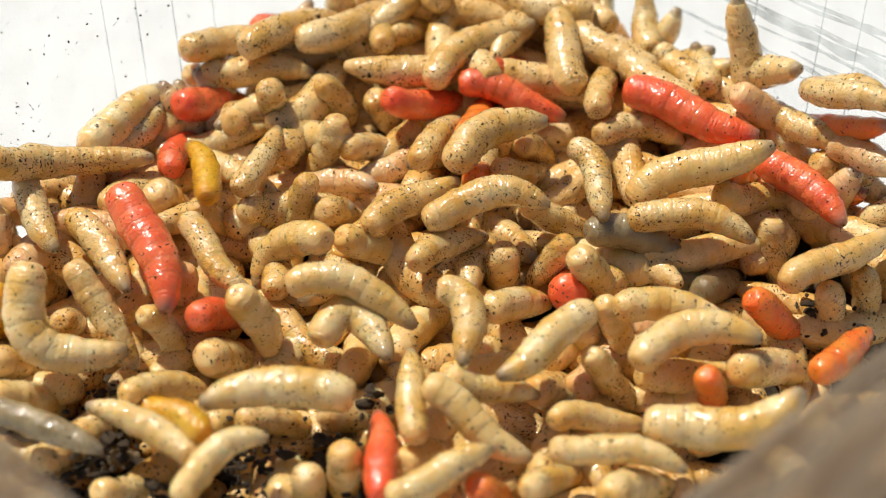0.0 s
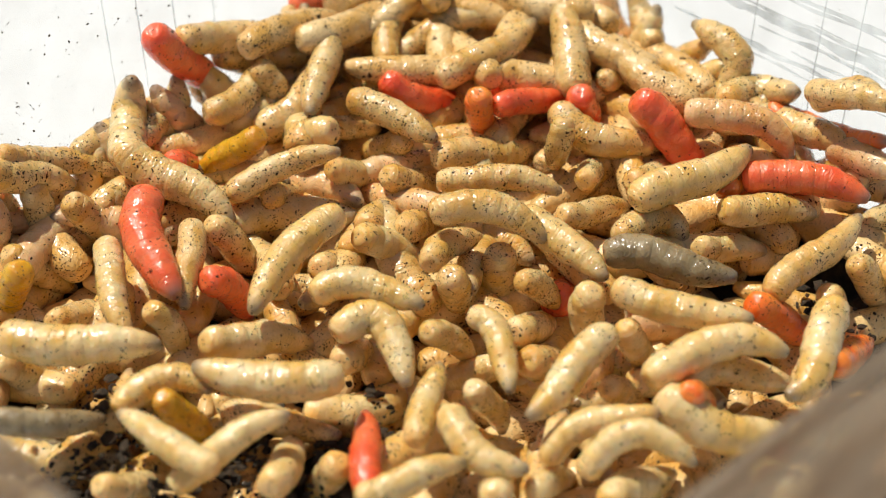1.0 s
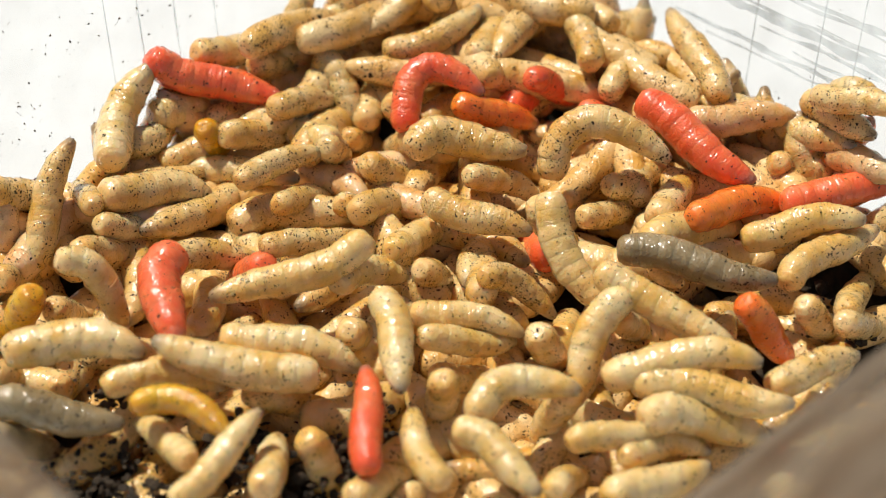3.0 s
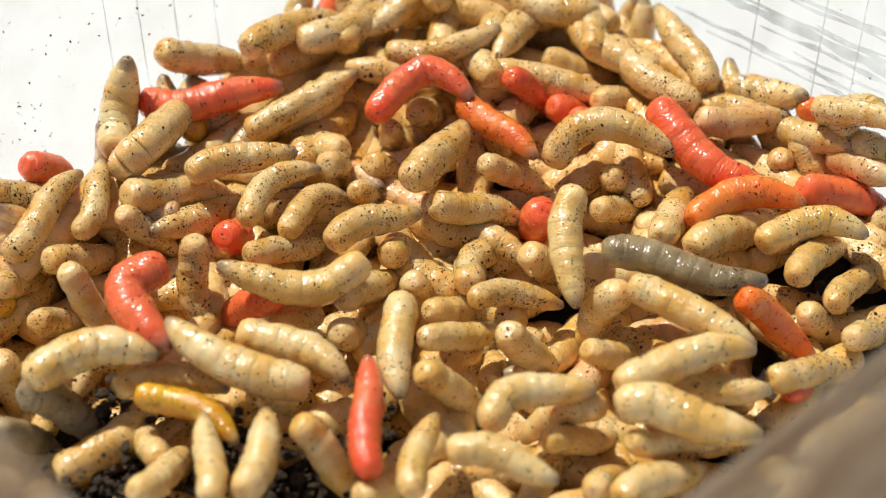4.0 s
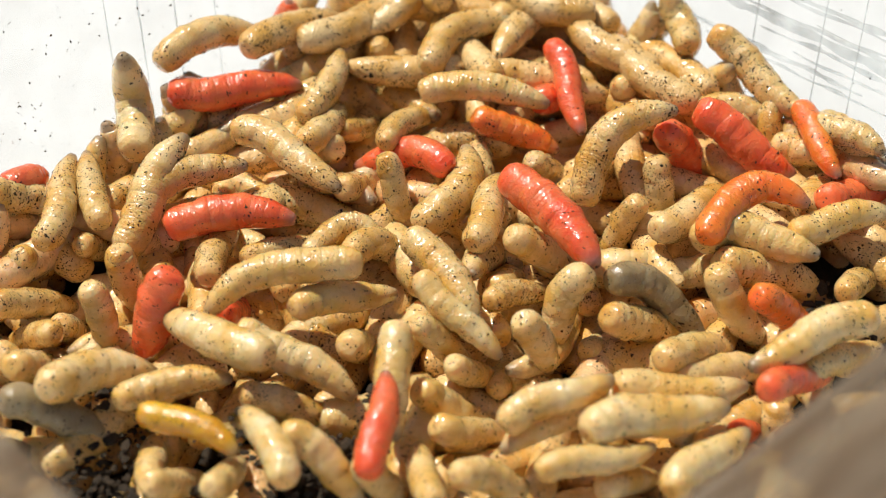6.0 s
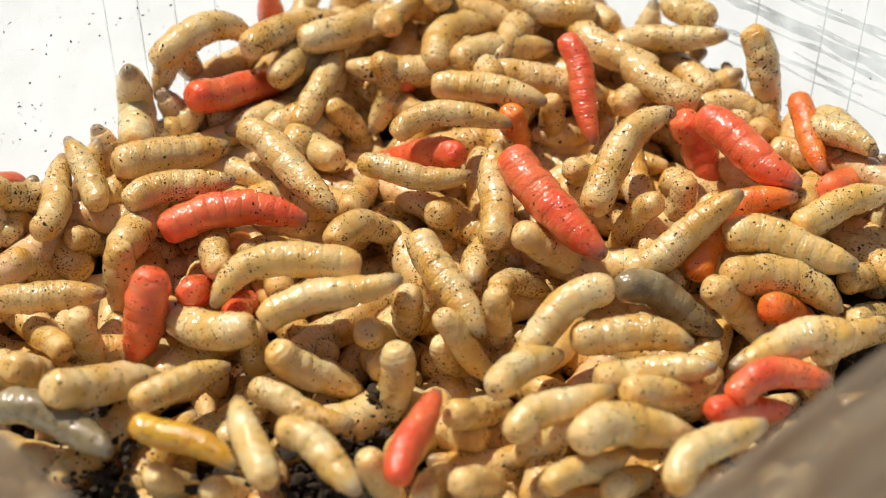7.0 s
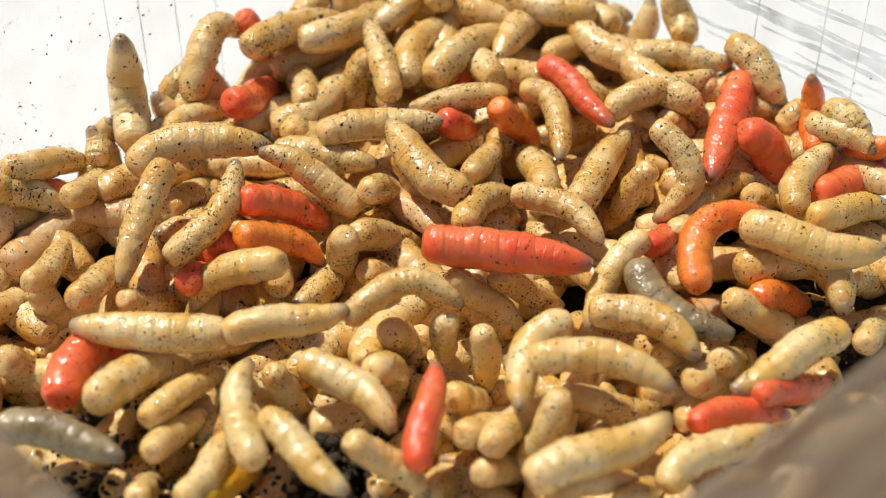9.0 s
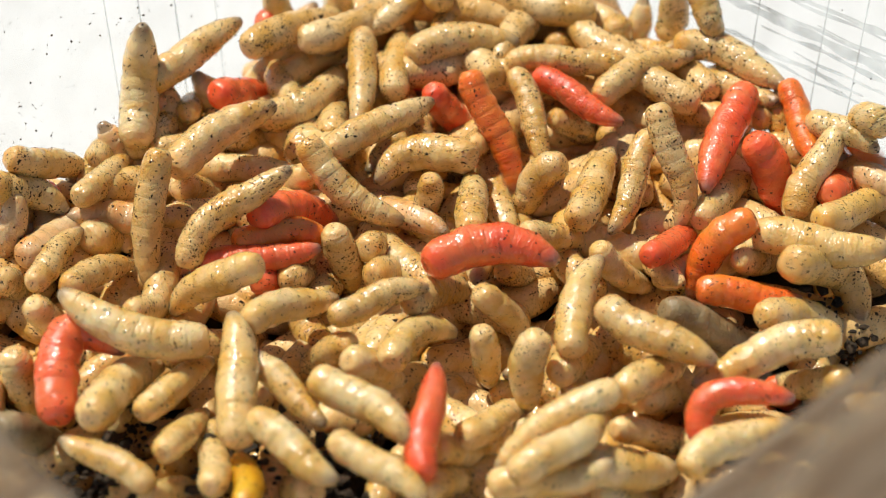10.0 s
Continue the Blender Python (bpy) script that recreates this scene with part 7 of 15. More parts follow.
    crawl(hatch("dusty", 0.83), (0,11.8,9.2,34.1,13.6,5.9,33.5,13.9,1.2,32.5), (0.5,10.4,9.1,31.0,12.2,12.1,28.7,14.0,14.3,26.3), (1,9.6,13.2,29.8,10.3,13.7,27.5,13.0,14.3,25.6), (1.4,5.9,11.1,31.4,7.1,14.5,29.4,8.6,18.4,27.6), (1.8,6.5,13.8,32.0,7.9,16.1,29.6,9.4,18.4,27.2), (2.5,5.5,13.6,25.9,6.9,16.2,23.6,8.3,18.6,21.2), (4,3.5,11.8,25.6,4.7,14.9,23.3,5.9,17.5,21.0), (4.5,2.8,10.4,31.3,4.0,13.7,29.1,5.1,16.4,26.7), (5,3.4,10.4,31.3,4.5,13.4,29.0,5.6,15.7,26.6), (5.5,3.4,13.6,25.9,4.6,16.5,23.7,5.9,18.9,21.3), (7,3.5,21.1,27.4,4.9,23.8,25.2,6.7,26.5,23.0), (7.5,3.5,23.6,27.9,5.0,26.2,25.7,6.9,29.0,23.5), (8.2,3.6,27.1,28.6,5.2,29.6,26.4,7.3,32.6,24.3), (8.6,3.6,29.1,29.0,5.2,31.5,26.8,7.5,34.6,24.7), (9,3.6,30.4,35.3,5.3,32.7,33.1,7.7,35.9,31.0), (9.5,3.6,31.2,28.8,5.3,33.5,26.6,7.7,36.7,24.5), (10,3.5,30.7,28.8,5.2,33.1,26.6,7.6,36.2,24.6))
    crawl(hatch("dusty", 0.83), (0,14.2,15.0,33.9,15.0,19.6,33.5,15.5,23.1,33.0), (0.5,14.9,17.0,32.8,16.3,21.9,31.9,17.1,25.4,31.4), (1,15.3,20.4,33.3,17.3,23.6,31.4,19.5,26.5,29.4), (1.4,12.0,22.2,33.6,14.8,23.1,31.1,17.7,23.3,28.3), (1.8,16.1,25.1,34.2,16.0,25.3,31.5,16.8,25.4,28.8), (2.5,14.2,25.4,28.3,15.1,25.4,25.8,16.9,26.0,23.5), (4,9.9,23.6,33.9,13.2,23.5,32.1,17.2,24.8,30.5), (4.5,9.6,16.1,34.1,12.9,19.6,34.8,17.0,19.6,34.8), (5,9.7,19.6,34.8,13.4,19.6,34.8,18.0,18.9,34.7), (5.5,9.5,20.9,29.1,13.0,21.4,28.8,17.3,21.4,28.4), (7,9.0,22.9,29.5,12.0,24.7,28.3,15.2,26.9,27.1), (7.5,8.8,22.8,35.5,11.6,25.1,33.9,14.5,28.1,32.6), (8.2,9.3,22.4,34.8,11.6,25.8,33.7,14.5,28.0,32.3), (8.6,9.4,23.6,33.9,12.3,26.6,32.5,14.7,29.7,31.2), (9,9.9,23.4,34.1,13.3,26.5,33.3,16.3,29.1,32.2), (9.5,7.1,20.8,35.9,12.9,20.2,35.6,17.5,18.7,34.1), (10,6.1,20.9,34.6,10.4,21.1,35.3,17.0,20.6,35.4))
    crawl(hatch("dusty", 0.87), (0,14.5,13.8,32.0,17.5,15.8,31.6,22.1,14.7,30.6), (0.5,17.4,15.1,32.2,19.8,16.8,29.7,22.8,19.1,27.4), (1,17.0,8.4,30.9,19.4,11.5,29.2,21.9,15.2,27.7), (1.4,16.5,8.4,30.9,18.9,11.9,29.5,21.6,15.4,28.1), (1.8,16.5,8.4,30.9,18.9,11.5,29.2,21.8,14.5,27.5), (2.5,15.4,7.8,30.8,18.2,10.4,29.4,21.5,13.7,28.1), (4,15.0,9.1,31.0,16.8,11.4,28.6,19.2,13.7,26.2), (4.5,15.0,8.8,31.3,16.7,10.7,29.1,17.0,11.9,26.2), (5,16.4,9.3,32.8,17.2,11.0,30.2,18.6,13.3,27.8), (5.5,17.0,10.0,32.9,18.4,9.0,29.8,19.3,8.1,26.7), (7,21.2,6.7,32.2,20.9,6.4,29.3,18.2,8.1,26.6), (7.5,21.6,8.4,32.8,19.7,4.0,30.2,15.2,3.6,30.2), (8.2,21.8,8.0,32.5,19.5,3.5,31.6,16.0,2.9,31.5), (8.6,22.2,8.3,34.8,20.4,4.0,33.1,16.8,0.4,31.6), (9,18.7,9.4,36.1,21.6,6.7,33.5,18.7,4.4,29.7), (9.5,19.2,10.2,37.7,21.4,7.6,34.0,21.8,4.6,29.5), (10,18.6,9.8,38.0,20.6,6.7,33.5,20.7,4.0,29.3))
    crawl(hatch("dusty", 0.83), (0,16.3,12.6,29.9,17.7,14.6,27.4,18.4,15.5,24.7), (0.5,14.1,11.8,31.6,16.0,16.0,30.3,17.9,18.9,28.8), (1,12.9,8.4,30.9,13.8,12.3,29.2,14.3,16.2,27.5), (1.4,11.7,4.6,30.1,12.5,9.4,30.1,12.7,13.1,29.9), (1.8,12.5,1.7,31.2,11.3,6.4,30.6,10.5,9.9,29.8), (2.5,11.4,7.1,30.6,12.7,11.0,28.9,14.0,14.2,27.1), (4,11.1,9.6,25.1,12.6,13.0,23.2,14.1,16.1,21.3), (4.5,11.0,10.2,25.2,12.6,13.5,23.3,14.2,16.4,21.3), (5,11.0,10.8,25.4,12.6,13.9,23.4,14.3,16.8,21.4), (5.5,10.9,11.3,25.5,12.6,14.3,23.4,14.3,17.2,21.4), (7,10.6,13.1,25.8,12.5,15.6,23.6,14.5,18.3,21.5), (7.5,10.6,13.7,25.9,12.5,16.0,23.7,14.5,18.7,21.5), (8.2,10.5,14.5,26.1,12.5,16.6,23.8,14.6,19.2,21.5), (8.6,10.4,14.9,26.2,12.5,17.0,23.8,14.7,19.5,21.6), (9,10.3,15.4,26.3,12.5,17.3,23.9,14.7,19.8,21.6), (9.5,10.2,16.0,26.4,12.5,17.8,24.0,14.8,20.1,21.6), (10,10.2,15.8,32.4,12.4,17.5,29.9,14.8,19.8,27.5))
    crawl(hatch("dusty", 0.83), (0,-6.1,1.3,31.2,-2.7,4.5,31.8,1.3,6.7,32.2), (0.5,-1.9,-0.8,30.7,-0.7,3.6,31.6,2.3,6.8,32.2), (1,-3.2,3.0,29.5,-2.0,6.5,27.6,-0.7,9.9,25.5), (1.4,-3.0,3.8,23.7,-1.8,7.4,21.8,-0.6,10.7,19.7), (1.8,-2.8,4.0,23.8,-1.6,7.6,21.8,-0.4,10.8,19.7), (2.5,-2.4,4.3,23.9,-1.3,7.8,21.8,-0.1,11.0,19.7), (4,-1.7,4.9,24.1,-0.6,8.5,22.0,0.4,11.5,19.7), (4.5,-1.4,5.1,24.2,-0.4,8.7,22.0,0.6,11.6,19.7), (5,-1.2,4.6,30.1,-0.2,8.1,27.9,0.8,11.1,25.5), (5.5,-1.1,5.3,24.3,0.1,8.7,22.0,1.2,11.6,19.7), (7,-0.7,4.6,30.1,0.8,7.5,27.8,2.4,10.4,25.4), (7.5,2.2,-1.8,29.7,2.8,2.6,30.5,3.3,6.0,30.9), (8.2,1.7,-4.2,30.4,3.2,0.2,30.6,4.3,4.6,30.7), (8.6,2.7,-1.0,29.0,3.0,3.4,27.9,2.3,7.2,26.7), (9,1.8,1.7,31.2,3.8,6.4,30.6,6.4,7.9,29.4), (9.5,3.2,1.7,31.2,3.3,6.1,30.2,2.9,10.0,29.0), (10,2.5,1.0,31.1,2.5,5.1,31.0,2.3,9.3,30.8))
    crawl(hatch("dusty", 0.85), (0,-1.2,1.5,31.7,3.5,3.0,33.6,9.1,2.2,33.0), (0.5,1.8,4.3,34.1,4.3,6.1,31.4,7.4,6.2,28.2), (1,-0.7,1.2,32.9,3.2,1.6,33.5,8.8,-0.3,31.3), (1.4,-1.2,4.6,32.0,2.3,2.6,31.7,7.1,1.1,31.7), (1.8,-0.7,2.9,31.5,2.8,3.8,30.1,7.3,4.1,28.6), (2.5,-1.2,4.8,31.9,3.2,2.3,31.4,7.6,1.0,31.1), (4,-0.7,4.2,31.7,2.8,5.5,30.0,6.9,6.2,28.2), (4.5,2.8,4.0,30.0,4.9,7.5,27.8,6.6,10.4,25.4), (5,3.2,1.0,31.1,5.3,4.9,30.5,7.9,8.2,29.8), (5.5,2.2,-0.2,30.9,3.8,3.7,30.9,5.6,8.0,30.9), (7,4.2,0.4,30.4,4.5,5.4,32.0,4.8,10.1,33.5), (7.5,7.2,1.5,28.8,6.7,4.6,33.3,4.7,7.1,37.2), (8.2,9.2,4.8,31.9,7.9,9.3,32.2,7.0,13.2,32.4), (8.6,8.2,5.2,32.8,8.9,9.6,33.2,8.8,15.4,32.7), (9,8.8,6.1,31.5,8.4,10.2,30.9,7.1,14.2,30.0), (9.5,9.3,6.1,32.1,8.5,9.7,29.9,7.1,12.0,27.5), (10,10.3,8.7,32.6,7.9,9.0,29.8,6.5,8.1,26.6))
    crawl(hatch("dusty", 0.83), (0,7.5,4.2,31.7,10.8,4.7,29.1,13.7,4.5,26.3), (0.5,8.7,3.5,31.6,12.3,5.3,30.2,15.9,6.1,28.6), (1,10.6,2.9,31.5,13.3,5.3,29.8,16.6,8.1,28.2), (1.4,13.1,1.5,29.5,14.9,5.5,28.7,16.7,9.0,27.9), (1.8,14.2,4.0,30.0,16.1,7.5,27.8,17.9,9.7,25.3), (2.5,12.2,4.0,30.0,15.0,6.7,28.4,17.8,9.2,26.7), (4,13.8,5.2,30.2,16.1,8.1,27.9,18.5,9.7,25.3), (4.5,14.2,4.0,30.0,17.0,6.5,28.0,20.1,8.6,25.8), (5,15.7,6.0,32.2,18.0,7.0,29.5,20.3,8.6,26.9), (5.5,16.3,6.5,30.5,15.5,5.6,27.4,14.1,4.7,24.1), (7,18.6,4.2,31.7,16.8,5.2,29.0,15.0,4.9,25.9), (7.5,18.3,6.7,25.5,17.0,7.7,22.8,15.6,7.9,19.9), (8.2,18.0,8.4,30.9,17.2,9.4,28.2,16.4,10.4,25.4), (8.6,18.8,7.4,32.4,17.0,8.4,29.7,14.6,8.1,26.6), (9,18.3,8.0,32.5,16.5,7.7,29.5,14.6,7.4,26.5), (9.5,19.4,9.3,32.8,16.7,5.4,32.0,14.0,1.7,31.2), (10,18.4,10.5,34.4,16.7,6.7,32.3,14.6,2.5,29.9))
    crawl(hatch("grey", 0.99), (0,13.0,1.4,30.8,18.1,2.1,29.3,22.3,1.6,27.8), (0.5,13.5,0.4,30.4,17.3,4.1,28.9,21.0,5.9,27.7), (1,14.3,-1.4,30.6,19.1,-2.0,30.5,24.7,-3.8,30.1), (1.4,16.6,-2.2,31.3,20.4,0.2,28.6,23.8,1.5,25.6), (1.8,16.2,-1.6,30.8,20.5,-2.3,30.7,26.4,-5.4,30.2), (2.5,15.8,-1.0,30.9,22.0,-2.3,30.4,28.1,-3.9,29.9), (4,13.7,-2.6,32.0,19.8,-4.0,31.3,27.0,-5.5,31.2), (4.5,13.4,-0.8,30.7,19.0,-2.6,30.4,24.8,-2.6,30.4), (5,14.3,-0.8,30.7,17.1,1.4,28.2,19.9,2.4,25.4), (5.5,14.2,-2.6,30.4,17.9,-1.0,27.7,21.0,-3.0,24.2), (7,15.1,-5.0,29.9,19.1,-4.1,27.9,23.5,-5.6,25.3), (7.5,17.0,-3.8,30.1,20.2,-2.8,27.3,22.8,-4.1,24.0), (8.2,14.7,-3.8,30.1,18.8,-5.6,29.8,23.2,-9.6,29.0), (8.6,18.4,-5.0,29.9,21.0,-5.1,26.8,24.7,-5.3,23.7), (9,16.6,-3.2,30.8,17.8,-6.1,29.6,23.7,-9.6,28.9), (9.5,19.2,-6.8,29.5,22.8,-6.5,26.8,27.5,-5.7,24.1), (10,18.7,-7.3,29.4,22.3,-6.7,26.9,27.0,-5.5,24.5))
    crawl(hatch("dusty", 0.83), (0,16.4,2.0,31.6,21.2,1.9,32.4,26.7,-0.2,31.1), (0.5,15.9,1.9,31.7,19.6,3.9,31.0,23.6,3.6,30.2), (1,15.4,0.5,30.9,19.1,3.8,30.4,21.1,2.1,28.9), (1.4,14.9,-0.2,30.2,19.0,2.0,30.3,23.2,0.3,30.5), (1.8,12.4,-1.4,30.6,14.6,2.1,28.9,16.9,4.4,27.0), (2.5,14.5,1.1,24.3,16.5,4.5,23.0,18.5,7.2,21.5), (4,19.1,5.0,23.2,20.4,8.3,22.9,22.0,11.7,22.3), (4.5,20.7,5.5,28.7,21.7,8.8,28.7,23.1,12.5,28.4), (5,22.2,4.6,30.1,23.1,8.3,29.7,24.7,12.5,28.4), (5.5,21.7,6.4,24.5,22.8,10.0,23.9,24.5,14.1,22.6), (7,20.0,9.8,25.2,21.9,13.0,24.1,24.1,16.8,22.7), (7.5,19.5,10.9,25.4,21.6,13.9,24.1,23.9,17.7,22.8), (8.2,18.7,11.8,31.6,21.1,14.6,30.0,23.7,18.2,28.7), (8.6,20.4,14.5,32.1,22.4,17.3,30.0,24.5,20.7,28.1), (9,20.5,15.8,32.4,22.4,16.8,29.7,23.8,17.7,27.1), (9.5,20.5,16.6,25.9,22.4,17.6,23.2,23.8,18.5,20.6), (10,19.1,17.0,26.0,20.9,18.0,23.3,22.3,18.9,20.7))
    crawl(hatch("dusty", 0.83), (0,-11.7,6.7,32.2,-12.6,6.8,29.3,-14.2,6.2,26.2), (0.5,-13.8,7.1,30.6,-12.0,9.4,28.2,-11.1,11.1,25.6), (1,-15.2,6.5,30.5,-14.1,9.8,28.2,-12.2,11.7,25.7), (1.4,-15.3,6.6,29.8,-14.5,8.9,27.6,-13.5,11.1,25.2), (1.8,-15.7,5.9,30.4,-14.8,8.8,28.0,-13.8,11.1,25.6), (2.5,-14.7,6.5,30.5,-13.3,9.4,28.2,-11.4,11.1,25.6), (4,-13.4,1.0,31.1,-11.7,5.6,30.9,-8.8,7.1,30.0), (4.5,-13.4,1.7,31.2,-10.7,5.1,30.4,-7.2,5.4,28.8), (5,-11.9,1.7,31.2,-8.7,5.7,30.5,-6.2,6.0,29.0), (5.5,-11.9,1.0,31.1,-9.1,4.5,31.4,-6.1,3.1,30.7), (7,-9.1,-5.1,24.9,-6.3,-1.8,25.3,-2.7,-1.2,25.2), (7.5,-8.1,-8.0,30.7,-5.4,-4.9,31.1,-1.6,-3.6,31.2), (8.2,-8.2,-7.3,29.4,-5.5,-4.3,29.9,-1.2,-3.7,30.0), (8.6,-8.7,-7.2,28.7,-7.0,-3.7,28.1,-4.6,-0.5,27.3), (9,-7.9,-8.8,29.6,-3.9,-6.6,31.8,1.4,-7.8,30.5), (9.5,-8.2,-7.2,28.7,-4.9,-5.4,30.9,0.8,-5.7,30.6), (10,-9.0,-9.3,30.6,-5.8,-7.2,30.6,-1.6,-5.8,30.6))
    crawl(hatch("cream", 1.05), (0,-10.1,-1.2,32.1,-13.7,1.3,29.6,-16.0,-0.4,26.2), (0.5,-6.9,-0.2,33.3,-12.2,-1.0,32.8,-18.9,-4.0,29.7), (1,-8.9,1.5,32.6,-11.7,-0.9,32.1,-15.6,-8.6,30.6), (1.4,-7.9,-1.1,33.5,-12.1,-1.9,32.9,-16.3,-6.9,28.4), (1.8,-6.9,-2.2,33.4,-11.6,-3.4,32.3,-17.8,-6.8,28.7), (2.5,-6.4,-1.6,33.9,-11.6,-3.9,31.5,-18.9,-7.1,28.9), (4,-6.8,-4.1,32.2,-12.5,-5.7,30.5,-18.6,-4.9,32.3), (4.5,-5.4,-4.4,32.2,-12.0,-5.4,31.5,-19.0,-8.1,29.5), (5,-8.2,-3.5,33.0,-15.3,-4.8,32.2,-18.1,-8.2,28.3), (5.5,-7.3,-4.0,32.5,-13.9,-5.1,31.9,-19.5,-8.3,29.1), (7,-7.3,-4.2,31.7,-14.4,-4.3,32.4,-19.1,-6.9,29.7), (7.5,-10.6,-5.1,31.3,-15.8,-5.4,31.2,-20.2,-9.2,30.5), (8.2,-11.6,-5.1,31.3,-16.5,-3.8,30.1,-20.7,-6.0,28.3), (8.6,-11.6,-5.1,31.3,-16.9,-4.2,29.9,-20.7,-6.2,27.8), (9,-13.9,-4.2,32.0,-18.5,-2.6,29.7,-21.3,-3.6,26.7), (9.5,-13.9,-4.2,32.9,-17.3,-4.6,30.8,-21.0,-4.3,27.4), (10,-15.8,-4.8,32.3,-19.8,-4.0,29.7,-23.1,-3.6,26.1))
    crawl(hatch("dusty", 0.83), (0,-10.2,4.9,30.2,-9.1,7.6,27.8,-8.1,10.1,25.3), (0.5,-6.1,3.3,29.9,-4.8,7.0,28.8,-2.8,10.7,27.8), (1,-6.6,3.3,29.9,-5.3,6.9,28.2,-3.8,10.9,26.7), (1.4,-6.1,3.5,31.6,-4.2,7.5,29.7,-2.3,9.6,27.4), (1.8,-5.2,4.6,30.1,-3.8,7.8,27.8,-2.3,9.8,25.3), (2.5,-6.2,5.2,30.2,-4.3,8.5,28.0,-2.3,11.1,25.5), (4,-9.4,-0.2,30.9,-6.1,2.5,31.2,-2.2,3.3,31.2), (4.5,-9.4,-0.2,30.9,-5.1,0.4,31.0,-1.2,0.4,31.0), (5,-9.4,0.4,31.0,-6.1,1.3,30.0,-1.7,2.7,29.1), (5.5,-7.4,-1.4,30.6,-5.1,1.7,28.7,-2.2,2.3,26.2), (7,-9.4,-0.2,30.9,-6.6,3.4,29.8,-3.7,3.3,28.0), (7.5,-9.9,-1.4,30.6,-6.5,1.0,31.1,-2.1,-0.8,30.7), (8.2,-7.5,-0.8,30.7,-4.6,1.9,29.1,-1.7,4.0,27.3), (8.6,-8.5,0.8,30.7,-5.7,3.6,29.0,-2.2,4.9,27.3), (9,-7.5,0.2,31.2,-5.2,3.2,28.7,-2.2,5.1,26.4), (9.5,-7.0,-1.4,30.6,-4.6,1.7,28.7,-2.2,4.2,26.6), (10,-6.6,0.8,29.4,-5.7,3.7,27.0,-4.8,5.9,24.4))
    crawl(hatch("cream", 0.83), (0,-8.5,0.4,31.0,-5.6,1.9,28.5,-2.5,2.1,25.7), (0.5,-4.6,0.4,31.0,-2.7,0.8,28.1,-1.7,-0.6,24.7), (1,-7.0,0.3,31.1,-4.2,1.9,28.5,-1.9,1.1,25.2), (1.4,-4.6,2.3,31.4,-2.7,3.3,28.6,-1.2,2.5,25.4), (1.8,-6.0,-0.2,30.9,-2.6,1.0,29.9,1.8,2.1,28.9), (2.5,-4.6,-0.2,30.9,-2.2,3.2,30.0,0.8,5.7,28.9), (4,-3.7,0.6,24.6,-1.4,4.0,23.4,1.1,6.5,21.9), (4.5,-3.5,0.7,24.5,-1.2,4.1,23.1,1.1,6.5,21.6), (5,-3.2,0.7,24.3,-1.0,4.1,22.9,1.2,6.5,21.2), (5.5,-2.9,0.7,24.2,-0.7,4.2,22.6,1.3,6.5,20.8), (7,-2.1,0.8,23.8,0.0,4.3,21.9,1.6,6.6,19.7), (7.5,-1.8,0.9,23.7,0.3,4.3,21.7,1.7,6.6,19.4), (8.2,-1.4,0.9,23.5,0.6,4.4,21.3,1.8,6.7,18.9), (8.6,-1.2,0.2,29.2,0.8,3.7,27.0,1.8,6.0,24.4), (9,-1.6,1.2,23.4,0.1,4.5,21.2,1.4,7.3,18.9), (9.5,-2.2,0.8,29.4,-0.7,3.8,27.2,0.8,7.5,25.2), (10,-2.2,1.6,22.9,-0.7,4.6,20.7,0.8,8.3,18.7))
    crawl(hatch("dusty", 0.83), (0,-2.1,-2.3,30.4,0.3,1.1,29.7,3.8,3.1,28.8), (0.5,-0.2,-3.2,30.3,2.2,0.2,29.9,4.8,3.6,29.6), (1,-0.9,-2.3,30.4,0.8,1.7,29.3,3.6,4.0,27.7), (1.4,-0.2,2.7,29.7,0.8,3.7,27.0,1.3,4.1,24.0), (1.8,-0.6,2.3,23.7,0.6,3.8,21.0,1.3,4.6,18.1), (2.5,-1.2,-0.4,29.1,0.3,1.8,26.6,1.3,3.5,23.9), (4,-2.6,-2.8,28.6,-2.2,-1.2,25.9,-2.2,0.4,23.2), (4.5,-3.6,-3.4,28.5,-2.2,0.0,26.2,-1.2,1.6,23.4), (5,-4.1,-3.1,28.2,-3.2,-0.4,25.9,-2.2,1.2,23.1), (5.5,-3.8,-3.0,22.8,-3.1,-0.8,20.3,-2.4,0.6,17.5), (7,-3.0,-5.6,29.8,-3.1,-5.1,26.8,-2.9,-4.1,23.9), (7.5,-1.8,-5.7,31.2,-1.9,-5.8,28.1,-1.9,-5.9,24.9), (8.2,-1.8,-4.9,24.7,-1.9,-5.0,21.6,-1.9,-5.1,18.4), (10,-2.8,-4.9,24.5,-2.8,-5.0,21.4,-2.9,-5.1,18.3))
